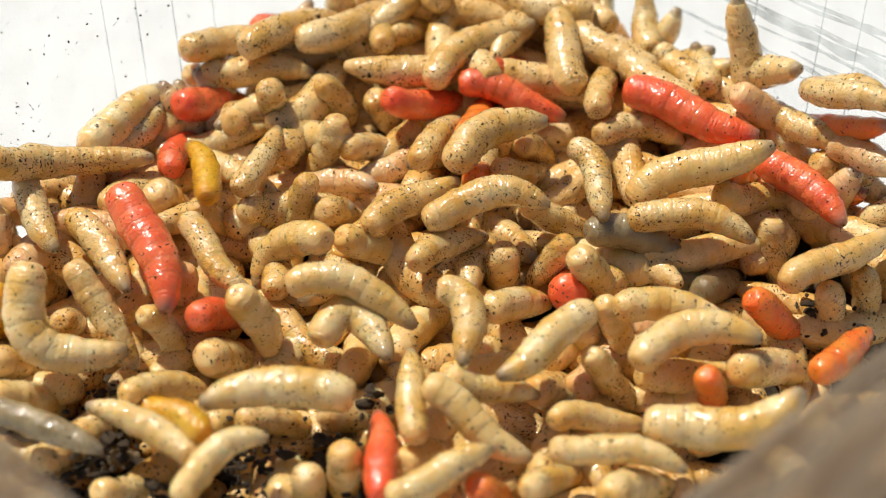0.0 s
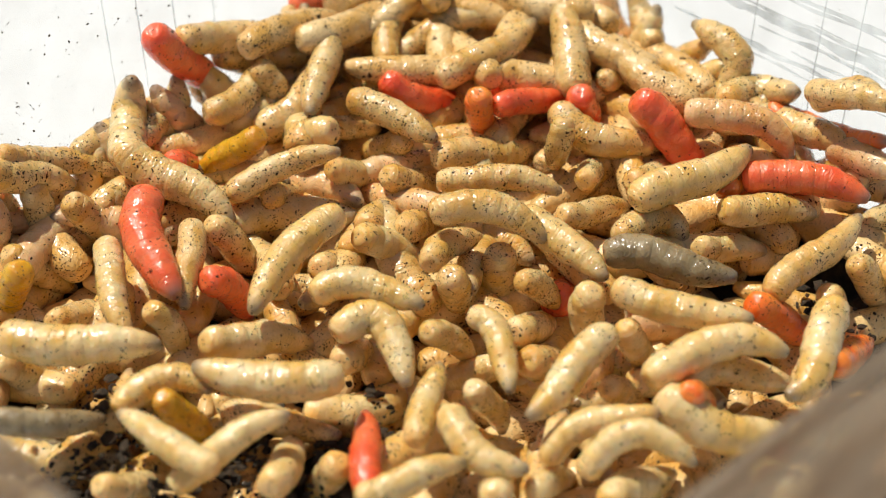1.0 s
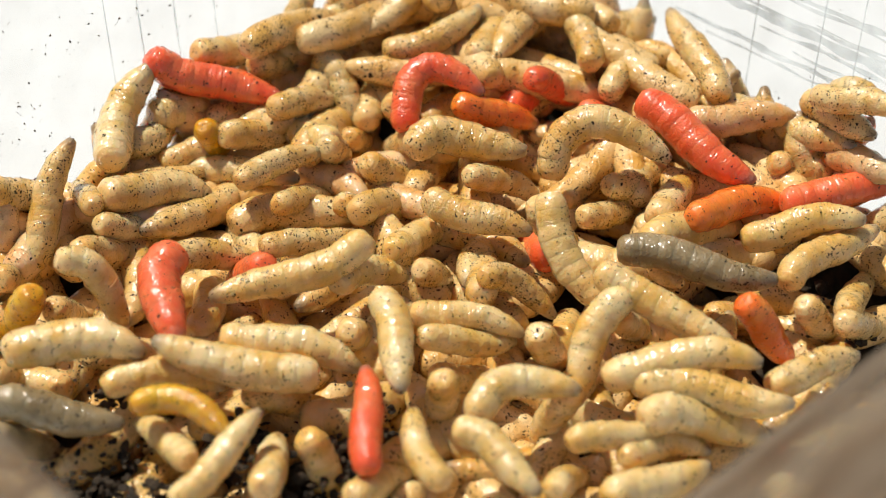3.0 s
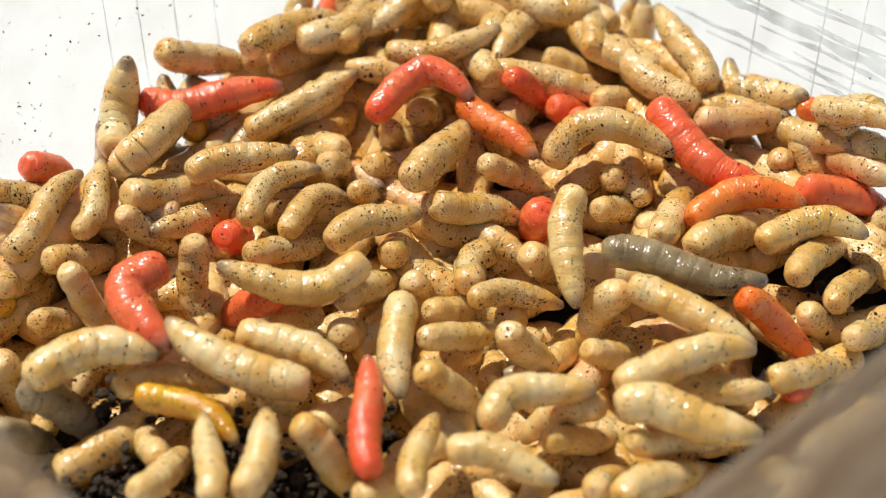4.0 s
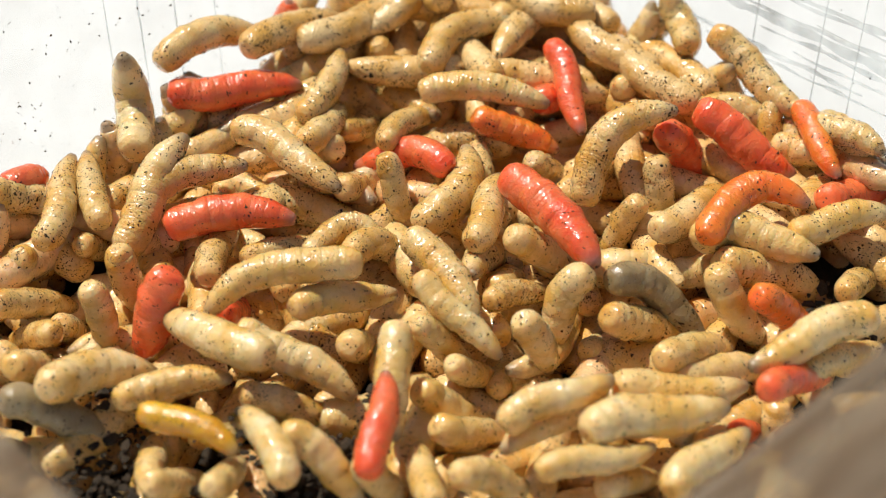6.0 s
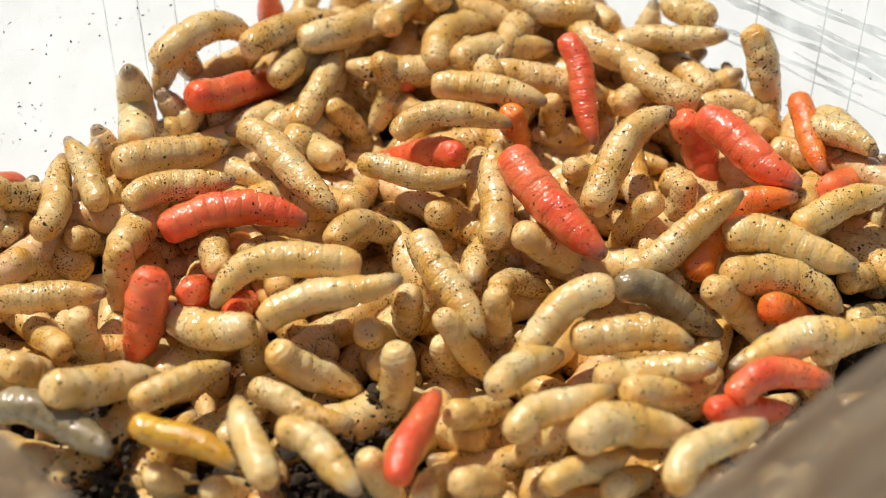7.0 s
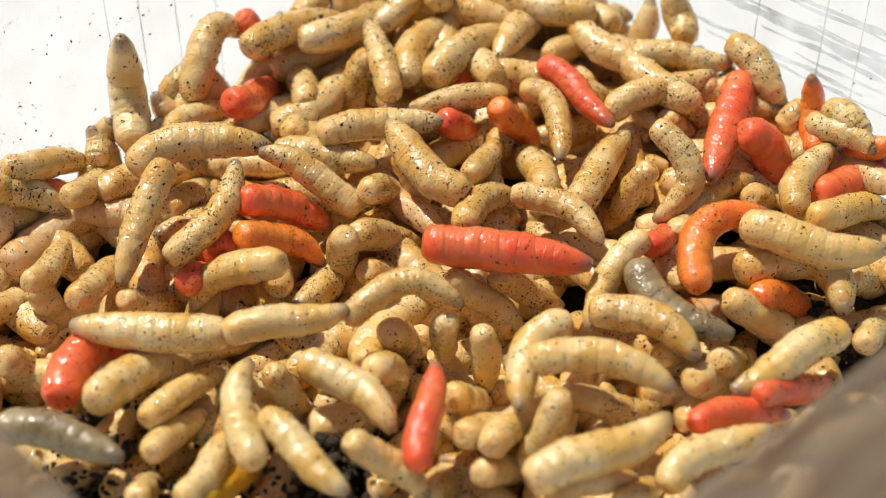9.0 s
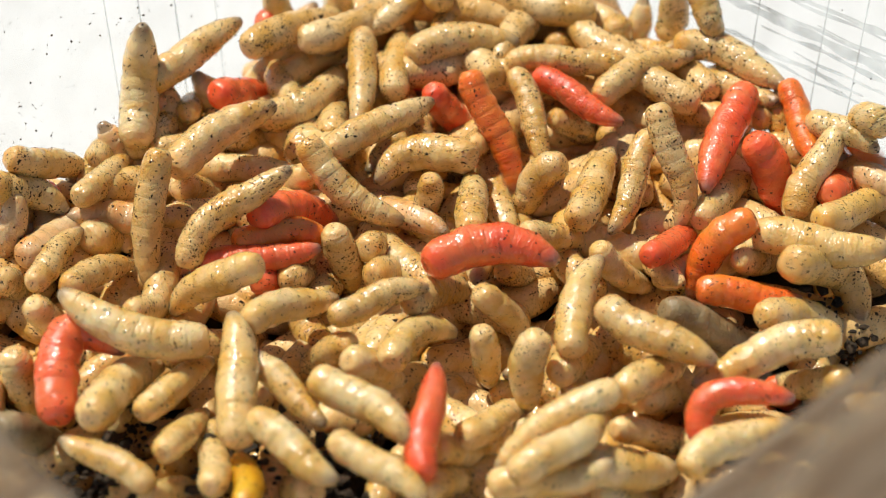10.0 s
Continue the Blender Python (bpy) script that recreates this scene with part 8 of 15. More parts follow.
    crawl(hatch("cream", 0.88), (0,-12.6,-6.9,31.9,-6.8,-6.7,31.6,-2.3,-8.8,29.0), (0.5,-12.8,-8.0,30.7,-7.7,-6.3,31.0,-3.0,-5.7,31.2), (1,-10.5,-6.9,30.9,-6.3,-6.0,31.1,-1.8,-8.0,30.7), (1.4,-10.7,-5.0,29.9,-7.5,-1.9,29.1,-3.6,-1.8,27.7), (1.8,-10.6,-5.9,29.7,-6.9,-4.4,29.4,-2.6,-2.4,29.2), (2.5,-9.3,-4.6,30.2,-6.5,-1.5,29.5,-2.6,-1.4,28.0), (4,-8.3,-5.7,29.2,-6.5,-2.4,27.7,-4.2,1.0,26.0), (4.5,-10.6,-7.0,29.5,-7.4,-4.1,27.8,-4.6,-1.5,26.2), (5,-11.1,-7.1,29.6,-6.9,-5.4,28.9,-3.1,-3.9,28.3), (5.5,-11.1,-6.8,29.5,-7.9,-4.1,27.8,-4.6,-2.1,26.0), (7,-15.0,-8.8,29.7,-9.1,-7.0,31.0,-3.6,-6.0,31.8), (7.5,-16.1,-9.1,29.1,-12.0,-7.9,29.3,-6.8,-8.8,29.1), (8.2,-17.1,-11.3,31.0,-12.7,-10.3,30.8,-8.0,-10.4,30.8), (8.6,-16.7,-11.8,30.9,-12.4,-8.7,30.0,-9.2,-7.8,29.2), (9,-17.7,-11.3,30.6,-12.7,-9.9,30.6,-8.1,-8.8,30.9), (9.5,-17.0,-9.2,30.5,-13.0,-7.1,29.2,-9.3,-5.3,28.0), (10,-16.0,-9.8,30.3,-13.0,-6.6,29.4,-9.3,-4.5,28.2))
    crawl(hatch("dusty", 0.91), (0,5.4,0.5,29.3,5.3,0.6,26.3,4.8,1.3,23.4), (0.5,6.1,-0.5,30.5,6.0,0.6,27.7,5.8,0.8,24.8), (1,5.2,0.5,29.3,4.8,0.0,26.2,4.3,0.4,23.2), (1.4,2.9,-1.7,30.6,3.7,-1.6,27.6,4.5,-1.7,24.4), (1.8,2.3,-0.5,24.8,3.5,-0.6,22.2,4.6,-1.4,19.3), (2.5,1.1,0.4,25.0,3.2,-0.1,22.9,4.8,-2.0,20.6), (4,-1.3,2.4,25.4,2.5,0.8,24.6,5.2,-3.3,23.3), (4.5,-2.2,2.3,31.4,2.2,0.4,31.0,5.3,-4.4,30.0), (5,-0.7,1.0,31.1,2.3,1.7,28.7,6.8,1.1,25.9), (5.5,-3.1,1.7,31.2,-0.2,-0.8,30.7,2.2,-6.2,29.7), (7,-2.1,0.1,31.3,0.3,-4.3,29.9,3.1,-9.0,28.4), (7.5,-0.2,-0.6,31.2,1.7,-4.2,30.5,4.0,-9.2,29.2), (8.2,-3.0,-4.1,31.7,0.8,-6.4,31.1,2.6,-11.0,30.2), (8.6,-3.0,-7.3,29.4,-0.2,-3.5,27.3,2.3,-2.1,24.7), (9,-2.9,-6.3,23.5,-0.2,-2.4,21.5,2.3,-1.0,18.9), (9.5,-2.7,-6.0,23.5,-0.2,-1.9,21.5,2.3,-0.5,19.0), (10,-2.6,-6.4,29.3,-0.2,-2.2,27.4,2.3,-0.8,24.9))
    crawl(hatch("cream", 0.83), (0,4.1,-7.3,29.4,6.6,-4.3,27.6,9.2,-2.3,25.6), (0.5,6.2,-7.1,28.6,8.2,-5.0,27.0,10.6,-2.5,25.5), (1,6.2,-8.1,27.6,8.1,-4.8,25.2,9.7,-2.0,22.7), (1.4,6.4,-8.7,27.5,8.0,-5.9,24.9,10.7,-3.8,22.3), (1.8,5.5,-8.7,27.5,7.5,-6.5,24.8,10.6,-4.3,22.1), (2.5,8.8,-8.1,27.6,9.7,-7.1,24.7,10.1,-6.1,21.7), (4,5.4,-9.6,29.0,6.9,-8.6,26.1,9.5,-7.6,23.1), (4.5,6.5,-7.0,25.9,8.1,-6.0,23.7,9.9,-5.1,20.8), (5,6.4,-8.7,27.5,8.0,-7.1,24.7,9.8,-6.1,21.7), (5.5,7.6,-7.3,29.4,8.2,-7.4,26.3,8.3,-7.6,23.1), (7,4.3,-16.7,29.4,6.2,-13.6,28.9,9.6,-10.9,27.6), (7.5,2.5,-17.4,26.9,5.7,-14.3,30.2,11.2,-13.8,31.2), (8.2,5.7,-15.2,29.8,9.2,-11.7,26.5,12.7,-10.1,24.2), (8.6,5.7,-14.4,23.3,9.2,-10.9,20.0,12.7,-9.3,17.7), (10,6.2,-15.6,23.1,9.6,-12.1,19.8,13.1,-10.5,17.6))
    crawl(hatch("dusty", 0.83), (0,10.7,-0.2,30.9,9.2,0.2,27.9,8.0,0.9,25.0), (0.5,6.5,-3.5,30.5,7.6,-1.4,28.0,9.3,1.1,25.3), (1,6.9,-4.9,30.5,8.5,-3.3,28.4,9.8,-2.5,25.8), (1.4,7.0,-4.4,30.0,8.1,-1.4,28.0,9.3,2.9,26.3), (1.8,6.6,-1.6,28.9,7.2,0.0,26.2,7.8,1.0,23.3), (2.5,4.6,-4.6,31.5,6.6,-2.4,28.9,8.6,-3.1,25.6), (4,2.7,-6.2,29.7,6.1,-4.1,28.5,10.0,-3.8,26.9), (4.5,5.9,-9.5,30.8,7.9,-6.3,28.5,10.6,-2.4,26.3), (5,3.6,-7.3,29.4,6.5,-5.1,28.1,10.0,-2.8,26.7), (5.5,3.6,-7.3,29.4,6.1,-4.3,28.0,9.1,-1.8,26.5), (7,4.6,-4.5,29.4,6.7,-1.4,27.4,9.2,-0.1,24.9), (7.5,4.6,-5.6,30.4,6.6,-2.0,28.6,9.2,0.1,26.1), (8.2,3.6,-5.2,30.7,7.1,-2.7,29.2,10.6,-0.3,29.0), (8.6,4.1,-3.8,30.1,7.1,-2.9,28.1,10.5,-4.4,25.5), (9,4.6,-3.8,30.1,6.6,-2.2,27.4,10.2,-1.2,24.6), (9.5,6.6,-3.1,29.5,8.1,-2.4,26.9,10.2,-2.6,23.9), (10,5.2,-1.6,28.9,6.5,0.9,26.4,7.9,3.5,23.9))
    crawl(hatch("cream", 0.83), (0,13.6,-6.6,29.4,14.9,-6.2,26.5,16.0,-6.9,23.2), (0.5,14.0,-6.7,29.5,14.7,-6.8,26.4,17.8,-5.8,23.5), (1,15.3,-9.1,29.1,16.5,-8.6,26.1,18.2,-7.6,23.2), (1.4,15.8,-7.9,29.3,17.0,-6.9,26.5,18.3,-5.9,23.6), (1.8,14.6,-6.9,27.8,16.3,-4.8,25.2,18.1,-3.2,22.4), (2.5,15.6,-6.4,27.9,17.3,-4.8,25.2,19.1,-3.8,22.3), (4,12.1,-9.8,27.2,14.7,-8.0,24.9,17.4,-5.1,22.8), (4.5,10.9,-11.7,28.7,14.6,-11.9,28.9,19.2,-12.0,29.0), (5,10.5,-10.9,28.9,14.8,-10.3,28.6,19.2,-11.7,29.6), (5.5,12.1,-8.7,27.5,13.9,-5.3,25.1,15.7,-2.6,22.5), (7,14.0,-5.3,22.1,16.1,-3.0,19.7,19.0,-1.3,17.1), (7.5,14.7,-5.2,28.2,16.9,-3.2,25.7,20.2,-1.8,23.1), (8.2,15.2,2.4,28.7,17.0,4.3,25.8,17.7,4.6,23.6), (8.6,16.3,-1.0,30.3,16.3,2.1,26.3,16.9,1.4,23.7), (9,17.2,-0.2,31.5,14.3,-2.8,29.9,12.2,-7.4,27.6), (9.5,13.5,0.8,29.4,14.9,3.7,27.0,15.7,5.9,24.4), (10,13.4,-0.8,30.7,15.0,-0.4,27.8,18.2,0.6,25.0))
    crawl(hatch("cream", 0.88), (0,11.7,-3.1,31.7,13.1,-2.0,28.9,14.6,-1.6,25.9), (0.5,8.1,1.0,31.1,11.2,1.4,28.2,13.8,1.2,25.1), (1,7.2,3.0,31.4,10.5,-0.1,30.8,13.7,-3.8,30.1), (1.4,5.2,4.0,31.3,9.1,1.3,30.9,12.8,-1.8,30.4), (1.8,6.2,2.9,31.5,9.7,2.7,28.5,11.9,3.1,25.5), (2.5,8.7,4.3,32.2,10.0,3.6,29.6,12.3,2.7,26.5), (4,7.6,0.2,29.2,8.8,1.8,26.6,9.9,3.5,23.9), (4.5,11.6,-2.2,22.8,13.0,0.0,20.2,14.4,1.6,17.4), (5,15.6,-5.4,22.1,17.3,-2.6,19.6,18.9,-1.1,16.9), (5.5,19.6,-9.2,27.4,21.6,-5.9,24.9,23.4,-4.4,22.2), (7,12.8,-13.4,27.4,17.0,-12.8,27.4,21.9,-13.5,28.8), (7.5,8.1,-14.4,27.7,13.6,-14.0,28.6,19.4,-16.1,27.4), (8.2,6.7,-13.6,30.2,10.7,-9.4,26.2,14.2,-7.5,25.1), (8.6,7.2,-12.5,30.4,12.2,-13.7,29.6,18.5,-15.4,28.7), (9,7.1,-14.3,30.2,12.5,-14.2,30.7,18.3,-16.5,29.2), (9.5,8.1,-14.5,26.6,12.3,-13.2,28.5,18.6,-14.0,28.7), (10,9.6,-12.1,26.8,11.3,-8.2,25.1,13.5,-4.9,23.3))
    crawl(hatch("cream", 0.94), (0,14.9,-7.4,29.8,19.3,-6.3,29.1,23.8,-7.5,28.0), (0.5,15.3,-7.2,30.9,19.2,-6.5,30.0,24.6,-5.6,29.2), (1,14.7,-6.3,31.1,19.0,-8.3,30.6,25.4,-9.5,30.4), (1.4,15.4,-5.7,31.2,20.0,-7.5,30.8,23.9,-10.3,30.2), (1.8,12.5,-6.1,31.5,17.7,-6.8,31.5,23.2,-9.4,29.4), (2.5,12.5,-5.3,32.7,18.1,-7.9,30.6,23.4,-10.3,28.9), (4,15.9,-6.0,31.1,20.4,-8.6,30.5,25.2,-11.9,29.8), (4.5,17.3,-6.4,30.8,20.9,-7.9,30.6,24.7,-12.5,29.7), (5,19.2,-5.1,31.3,23.2,-8.6,30.6,27.4,-12.6,29.8), (5.5,23.2,-3.6,30.6,24.8,-5.4,27.0,27.6,-5.5,23.9), (7,22.6,-5.5,30.3,25.4,-4.4,26.8,27.6,-5.4,23.7), (7.5,21.8,-7.5,31.4,25.8,-7.6,29.1,29.7,-8.1,27.0), (8.2,23.5,-8.9,32.1,26.5,-9.0,29.6,30.5,-9.2,27.3), (8.6,23.9,-6.9,29.7,27.1,-6.6,26.8,31.0,-5.5,23.9), (9,24.0,-6.3,29.8,27.7,-5.9,26.8,31.5,-4.9,23.9), (9.5,25.8,-6.8,29.5,29.6,-5.5,27.2,33.9,-4.9,24.7), (10,26.7,-7.9,29.3,30.6,-5.5,27.2,34.4,-4.9,24.7))
    crawl(hatch("grey", 0.83), (0,19.0,-0.6,27.0,22.3,1.0,25.3,23.7,5.0,24.5), (0.5,19.0,0.2,20.5,22.3,1.8,18.8,23.7,5.8,18.0), (10,19.4,0.9,20.1,22.7,2.5,18.4,24.2,6.5,17.6))
    crawl(hatch("grey", 0.83), (0,22.4,-2.7,27.3,24.4,0.3,25.6,26.7,3.7,23.6), (0.5,19.8,0.4,31.0,22.5,1.7,28.7,26.2,1.0,25.9), (1,19.8,1.2,24.5,22.5,2.5,22.2,26.2,1.8,19.4), (10,19.5,1.4,24.4,22.2,2.7,22.1,25.9,2.0,19.3))
    crawl(hatch("dusty", 0.83), (0,0.0,-6.6,31.0,2.1,-8.0,30.7,1.7,-13.7,29.6), (0.5,-0.7,-7.0,29.5,0.8,-4.5,26.9,2.3,-2.3,24.3), (1,0.8,-3.8,30.1,1.2,-2.5,27.4,1.3,-1.4,24.5), (1.4,-0.2,-5.2,28.2,1.3,-1.8,25.8,2.3,1.6,23.4), (1.8,0.8,-5.2,28.2,2.3,-2.4,25.7,3.8,1.0,23.3), (2.5,3.1,-6.3,29.2,3.9,-2.8,28.6,5.2,1.5,28.2), (4,2.2,-2.8,28.6,2.3,0.9,26.8,2.3,4.6,24.9), (4.5,3.2,-5.8,27.4,4.2,-2.0,26.0,5.3,1.4,24.3), (5,3.9,-3.6,22.2,5.0,0.2,20.5,5.3,3.7,18.7), (5.5,4.6,-2.8,28.6,5.8,0.9,26.8,5.4,4.6,24.9), (7,4.6,-1.2,24.1,5.8,2.7,21.8,6.2,5.8,19.7), (7.5,4.6,-0.9,24.6,5.8,3.1,22.0,6.5,6.0,19.9), (8.2,4.6,-1.2,31.1,5.8,2.9,28.3,6.9,5.5,26.1), (8.6,4.6,-0.4,24.6,5.8,3.7,21.8,6.9,6.3,19.6), (10,5.6,-1.1,24.6,6.7,3.0,21.9,7.9,5.6,19.7))
    crawl(hatch("cream", 0.88), (0,-10.0,-10.2,28.9,-7.3,-7.6,29.4,-4.4,-11.9,28.5), (0.5,-9.4,-10.6,30.5,-4.8,-9.8,30.7,-3.4,-14.7,28.6), (1,-8.6,-9.8,29.1,-4.9,-8.7,29.4,-2.9,-14.3,27.7), (1.4,-7.7,-8.6,30.6,-3.9,-9.8,30.3,-2.9,-14.8,29.3), (1.8,-6.3,-7.9,29.3,-4.0,-6.9,26.4,-1.7,-6.4,23.4), (2.5,-6.3,-7.5,30.8,-3.9,-10.9,30.1,-2.9,-16.4,29.0), (4,-3.5,-6.2,29.7,-3.9,-10.2,28.9,-3.4,-15.7,27.8), (4.5,-4.4,-8.5,29.2,-3.9,-11.9,28.5,-2.7,-17.3,27.4), (5,-4.4,-9.6,29.0,-4.0,-10.3,25.7,-2.8,-12.6,22.0), (5.5,-3.9,-10.1,30.0,-4.1,-13.8,29.1,-3.7,-20.2,27.8), (7,-3.9,-11.3,28.6,-3.9,-11.9,25.4,-4.0,-12.6,22.0), (7.5,-2.3,-11.3,28.6,-3.0,-11.9,25.4,-3.5,-13.1,21.9), (8.2,-4.4,-10.4,27.1,-3.5,-9.4,24.2,-2.6,-8.4,21.2), (8.6,-5.3,-11.5,26.9,-4.5,-9.9,24.1,-4.1,-8.9,21.1), (9,-5.7,-13.5,28.2,-4.4,-10.8,25.6,-4.0,-10.4,22.5), (9.5,-5.8,-11.5,26.9,-4.5,-8.8,24.3,-3.1,-6.6,21.6), (10,-7.6,-12.6,28.6,-5.4,-10.9,25.7,-3.1,-9.9,22.7))
    crawl(hatch("cream", 0.83), (0,-2.0,-19.7,27.0,-2.5,-15.2,27.9,-2.5,-11.6,28.6), (0.5,0.0,-20.0,26.9,-0.6,-15.4,26.8,-1.6,-11.7,26.5), (1,-2.0,-20.0,26.9,-1.1,-15.2,27.2,-0.2,-11.9,27.3), (1.4,-1.9,-22.1,27.9,-1.5,-17.8,28.5,-0.6,-13.8,29.1), (1.8,-1.9,-21.6,28.0,-1.1,-17.3,28.0,-0.2,-13.3,28.0), (2.5,0.7,-23.7,27.6,-2.0,-20.2,27.2,-2.9,-16.2,26.9), (4,-2.3,-25.7,27.2,-2.0,-21.4,27.2,-0.6,-17.6,27.1), (4.5,0.3,-26.2,27.1,-1.5,-22.0,26.4,-3.4,-18.7,25.6), (5,-0.2,-25.7,27.2,-1.5,-21.6,26.0,-2.9,-18.0,24.9), (5.5,-0.6,-26.2,27.1,-2.0,-22.3,26.1,-2.9,-18.3,25.2), (7,-1.5,-23.8,24.4,-0.6,-20.0,22.4,0.7,-16.7,20.2), (7.5,-2.9,-22.2,24.8,-1.1,-19.1,22.1,0.7,-17.6,19.2), (8.2,-1.1,-23.8,24.4,-0.2,-20.0,22.4,0.3,-16.2,20.4), (8.6,-1.5,-23.8,24.4,-0.2,-20.0,22.4,1.2,-17.3,20.1), (9,-1.1,-22.6,23.2,-0.2,-19.2,21.5,1.2,-16.1,19.6), (9.5,-1.1,-23.2,24.6,0.7,-19.8,22.2,3.1,-18.0,19.5), (10,-1.1,-23.2,24.6,0.7,-19.8,22.2,2.6,-18.0,19.5))
    crawl(hatch("cream", 0.94), (0,12.2,-8.6,30.6,8.1,-12.3,29.8,4.8,-15.0,29.3), (0.5,12.5,-8.0,29.4,10.7,-8.6,26.1,8.4,-9.9,22.7), (1,13.7,-10.9,30.1,10.3,-14.8,29.3,7.0,-18.8,28.5), (1.4,12.6,-7.7,32.3,12.2,-12.5,29.8,10.3,-17.2,27.3), (1.8,13.1,-8.6,30.3,11.3,-13.2,29.1,11.1,-18.1,28.1), (2.5,14.7,-8.9,31.2,11.3,-13.4,29.3,10.7,-18.1,27.6), (4,15.0,-5.6,29.8,13.3,-4.5,26.9,12.0,-5.3,23.7), (4.5,16.2,-7.8,31.1,12.7,-5.0,29.3,10.8,-7.3,26.2), (5,15.4,-6.3,31.0,12.3,-4.7,28.3,10.5,-5.9,24.9), (5.5,12.2,-4.4,30.0,10.9,-4.0,27.1,11.0,-5.3,23.7), (7,13.8,-7.2,31.8,9.2,-8.8,30.1,5.4,-12.2,26.9), (7.5,12.4,-8.1,31.4,8.2,-10.3,30.2,4.4,-14.6,27.9), (8.2,8.2,-8.0,30.7,7.4,-8.1,27.6,5.1,-9.3,24.2), (8.6,8.6,-10.6,30.5,5.9,-10.1,27.5,6.4,-12.3,23.7), (9,10.1,-9.4,30.1,6.7,-12.6,29.2,6.1,-17.7,28.4), (9.5,8.1,-12.2,30.7,5.9,-11.8,27.8,5.8,-15.1,24.6), (10,7.7,-11.7,30.2,6.8,-12.3,27.0,6.9,-13.0,23.8))
    crawl(hatch("cream", 1.01), (0,16.1,-13.7,29.6,20.0,-10.6,30.2,25.9,-11.4,30.0), (0.5,15.3,-15.7,28.3,19.9,-12.6,31.1,25.5,-11.4,31.9), (1,16.8,-15.5,29.4,22.3,-12.4,30.3,27.8,-13.1,30.0), (1.4,15.8,-14.4,29.7,20.3,-14.2,30.1,26.3,-13.6,30.1), (1.8,16.4,-13.0,28.3,19.6,-9.1,27.2,23.8,-6.9,25.8), (2.5,13.3,-12.6,27.3,19.7,-12.3,28.9,25.5,-13.5,28.8), (4,14.3,-16.3,29.6,19.9,-13.6,30.1,25.1,-12.7,29.9), (4.5,16.6,-10.9,27.6,21.1,-9.1,26.3,25.7,-8.0,24.9), (5,17.2,-13.3,29.8,22.3,-8.0,25.5,25.7,-7.7,24.6), (5.5,17.9,-12.6,27.9,21.9,-10.8,26.8,26.9,-8.8,25.6), (7,21.3,-9.8,21.6,23.7,-7.3,19.4,26.9,-4.8,17.2), (7.5,22.4,-9.8,27.2,24.4,-7.1,24.7,26.9,-4.4,22.2), (8.2,22.9,-9.8,27.2,24.8,-7.7,24.6,26.8,-5.6,21.9), (8.6,20.3,-12.6,26.7,22.2,-10.5,24.0,23.6,-8.4,21.3), (9,20.7,-13.0,27.0,22.7,-10.3,23.8,24.0,-8.8,21.0), (9.5,20.1,-9.8,27.2,22.2,-9.4,24.2,24.1,-7.8,21.4), (10,16.2,-13.1,25.2,18.9,-10.7,22.9,22.2,-8.6,20.8))
    crawl(hatch("dusty", 0.83), (0,12.3,-11.9,28.5,13.9,-11.4,25.5,16.7,-11.5,22.3), (0.5,11.9,-13.2,26.6,14.0,-11.0,23.9,16.8,-8.9,21.1), (1,13.7,-13.7,26.5,15.4,-11.6,23.7,17.6,-10.1,20.9), (1.4,13.7,-13.2,26.6,15.4,-11.6,23.7,17.2,-10.1,20.9), (1.8,13.3,-13.2,26.6,15.0,-11.6,23.7,17.6,-10.6,20.8), (2.5,13.0,-12.6,20.7,14.8,-11.0,17.9,17.6,-10.0,15.0), (4,12.5,-13.0,20.6,14.6,-11.4,17.9,17.4,-10.1,15.1), (4.5,12.3,-13.1,20.6,14.5,-11.5,17.9,17.4,-10.2,15.2), (5,12.2,-13.2,20.6,14.5,-11.6,17.9,17.3,-10.2,15.2), (5.5,12.0,-13.4,20.5,14.4,-11.7,17.9,17.3,-10.3,15.3), (7,11.5,-13.7,20.5,14.2,-12.0,18.0,17.2,-10.4,15.4), (7.5,11.3,-13.8,20.4,14.1,-12.1,18.0,17.1,-10.5,15.5), (8.2,11.0,-14.0,20.4,14.0,-12.3,18.0,17.1,-10.6,15.6), (8.6,10.9,-14.8,26.2,13.9,-13.1,23.8,17.0,-11.3,21.5), (9,10.0,-14.3,26.3,13.8,-14.1,24.9,17.7,-12.9,23.7), (9.5,10.3,-17.5,25.7,13.2,-15.4,24.8,16.7,-14.0,23.5), (10,14.0,-17.5,25.7,17.0,-16.1,23.6,20.5,-14.2,21.7))
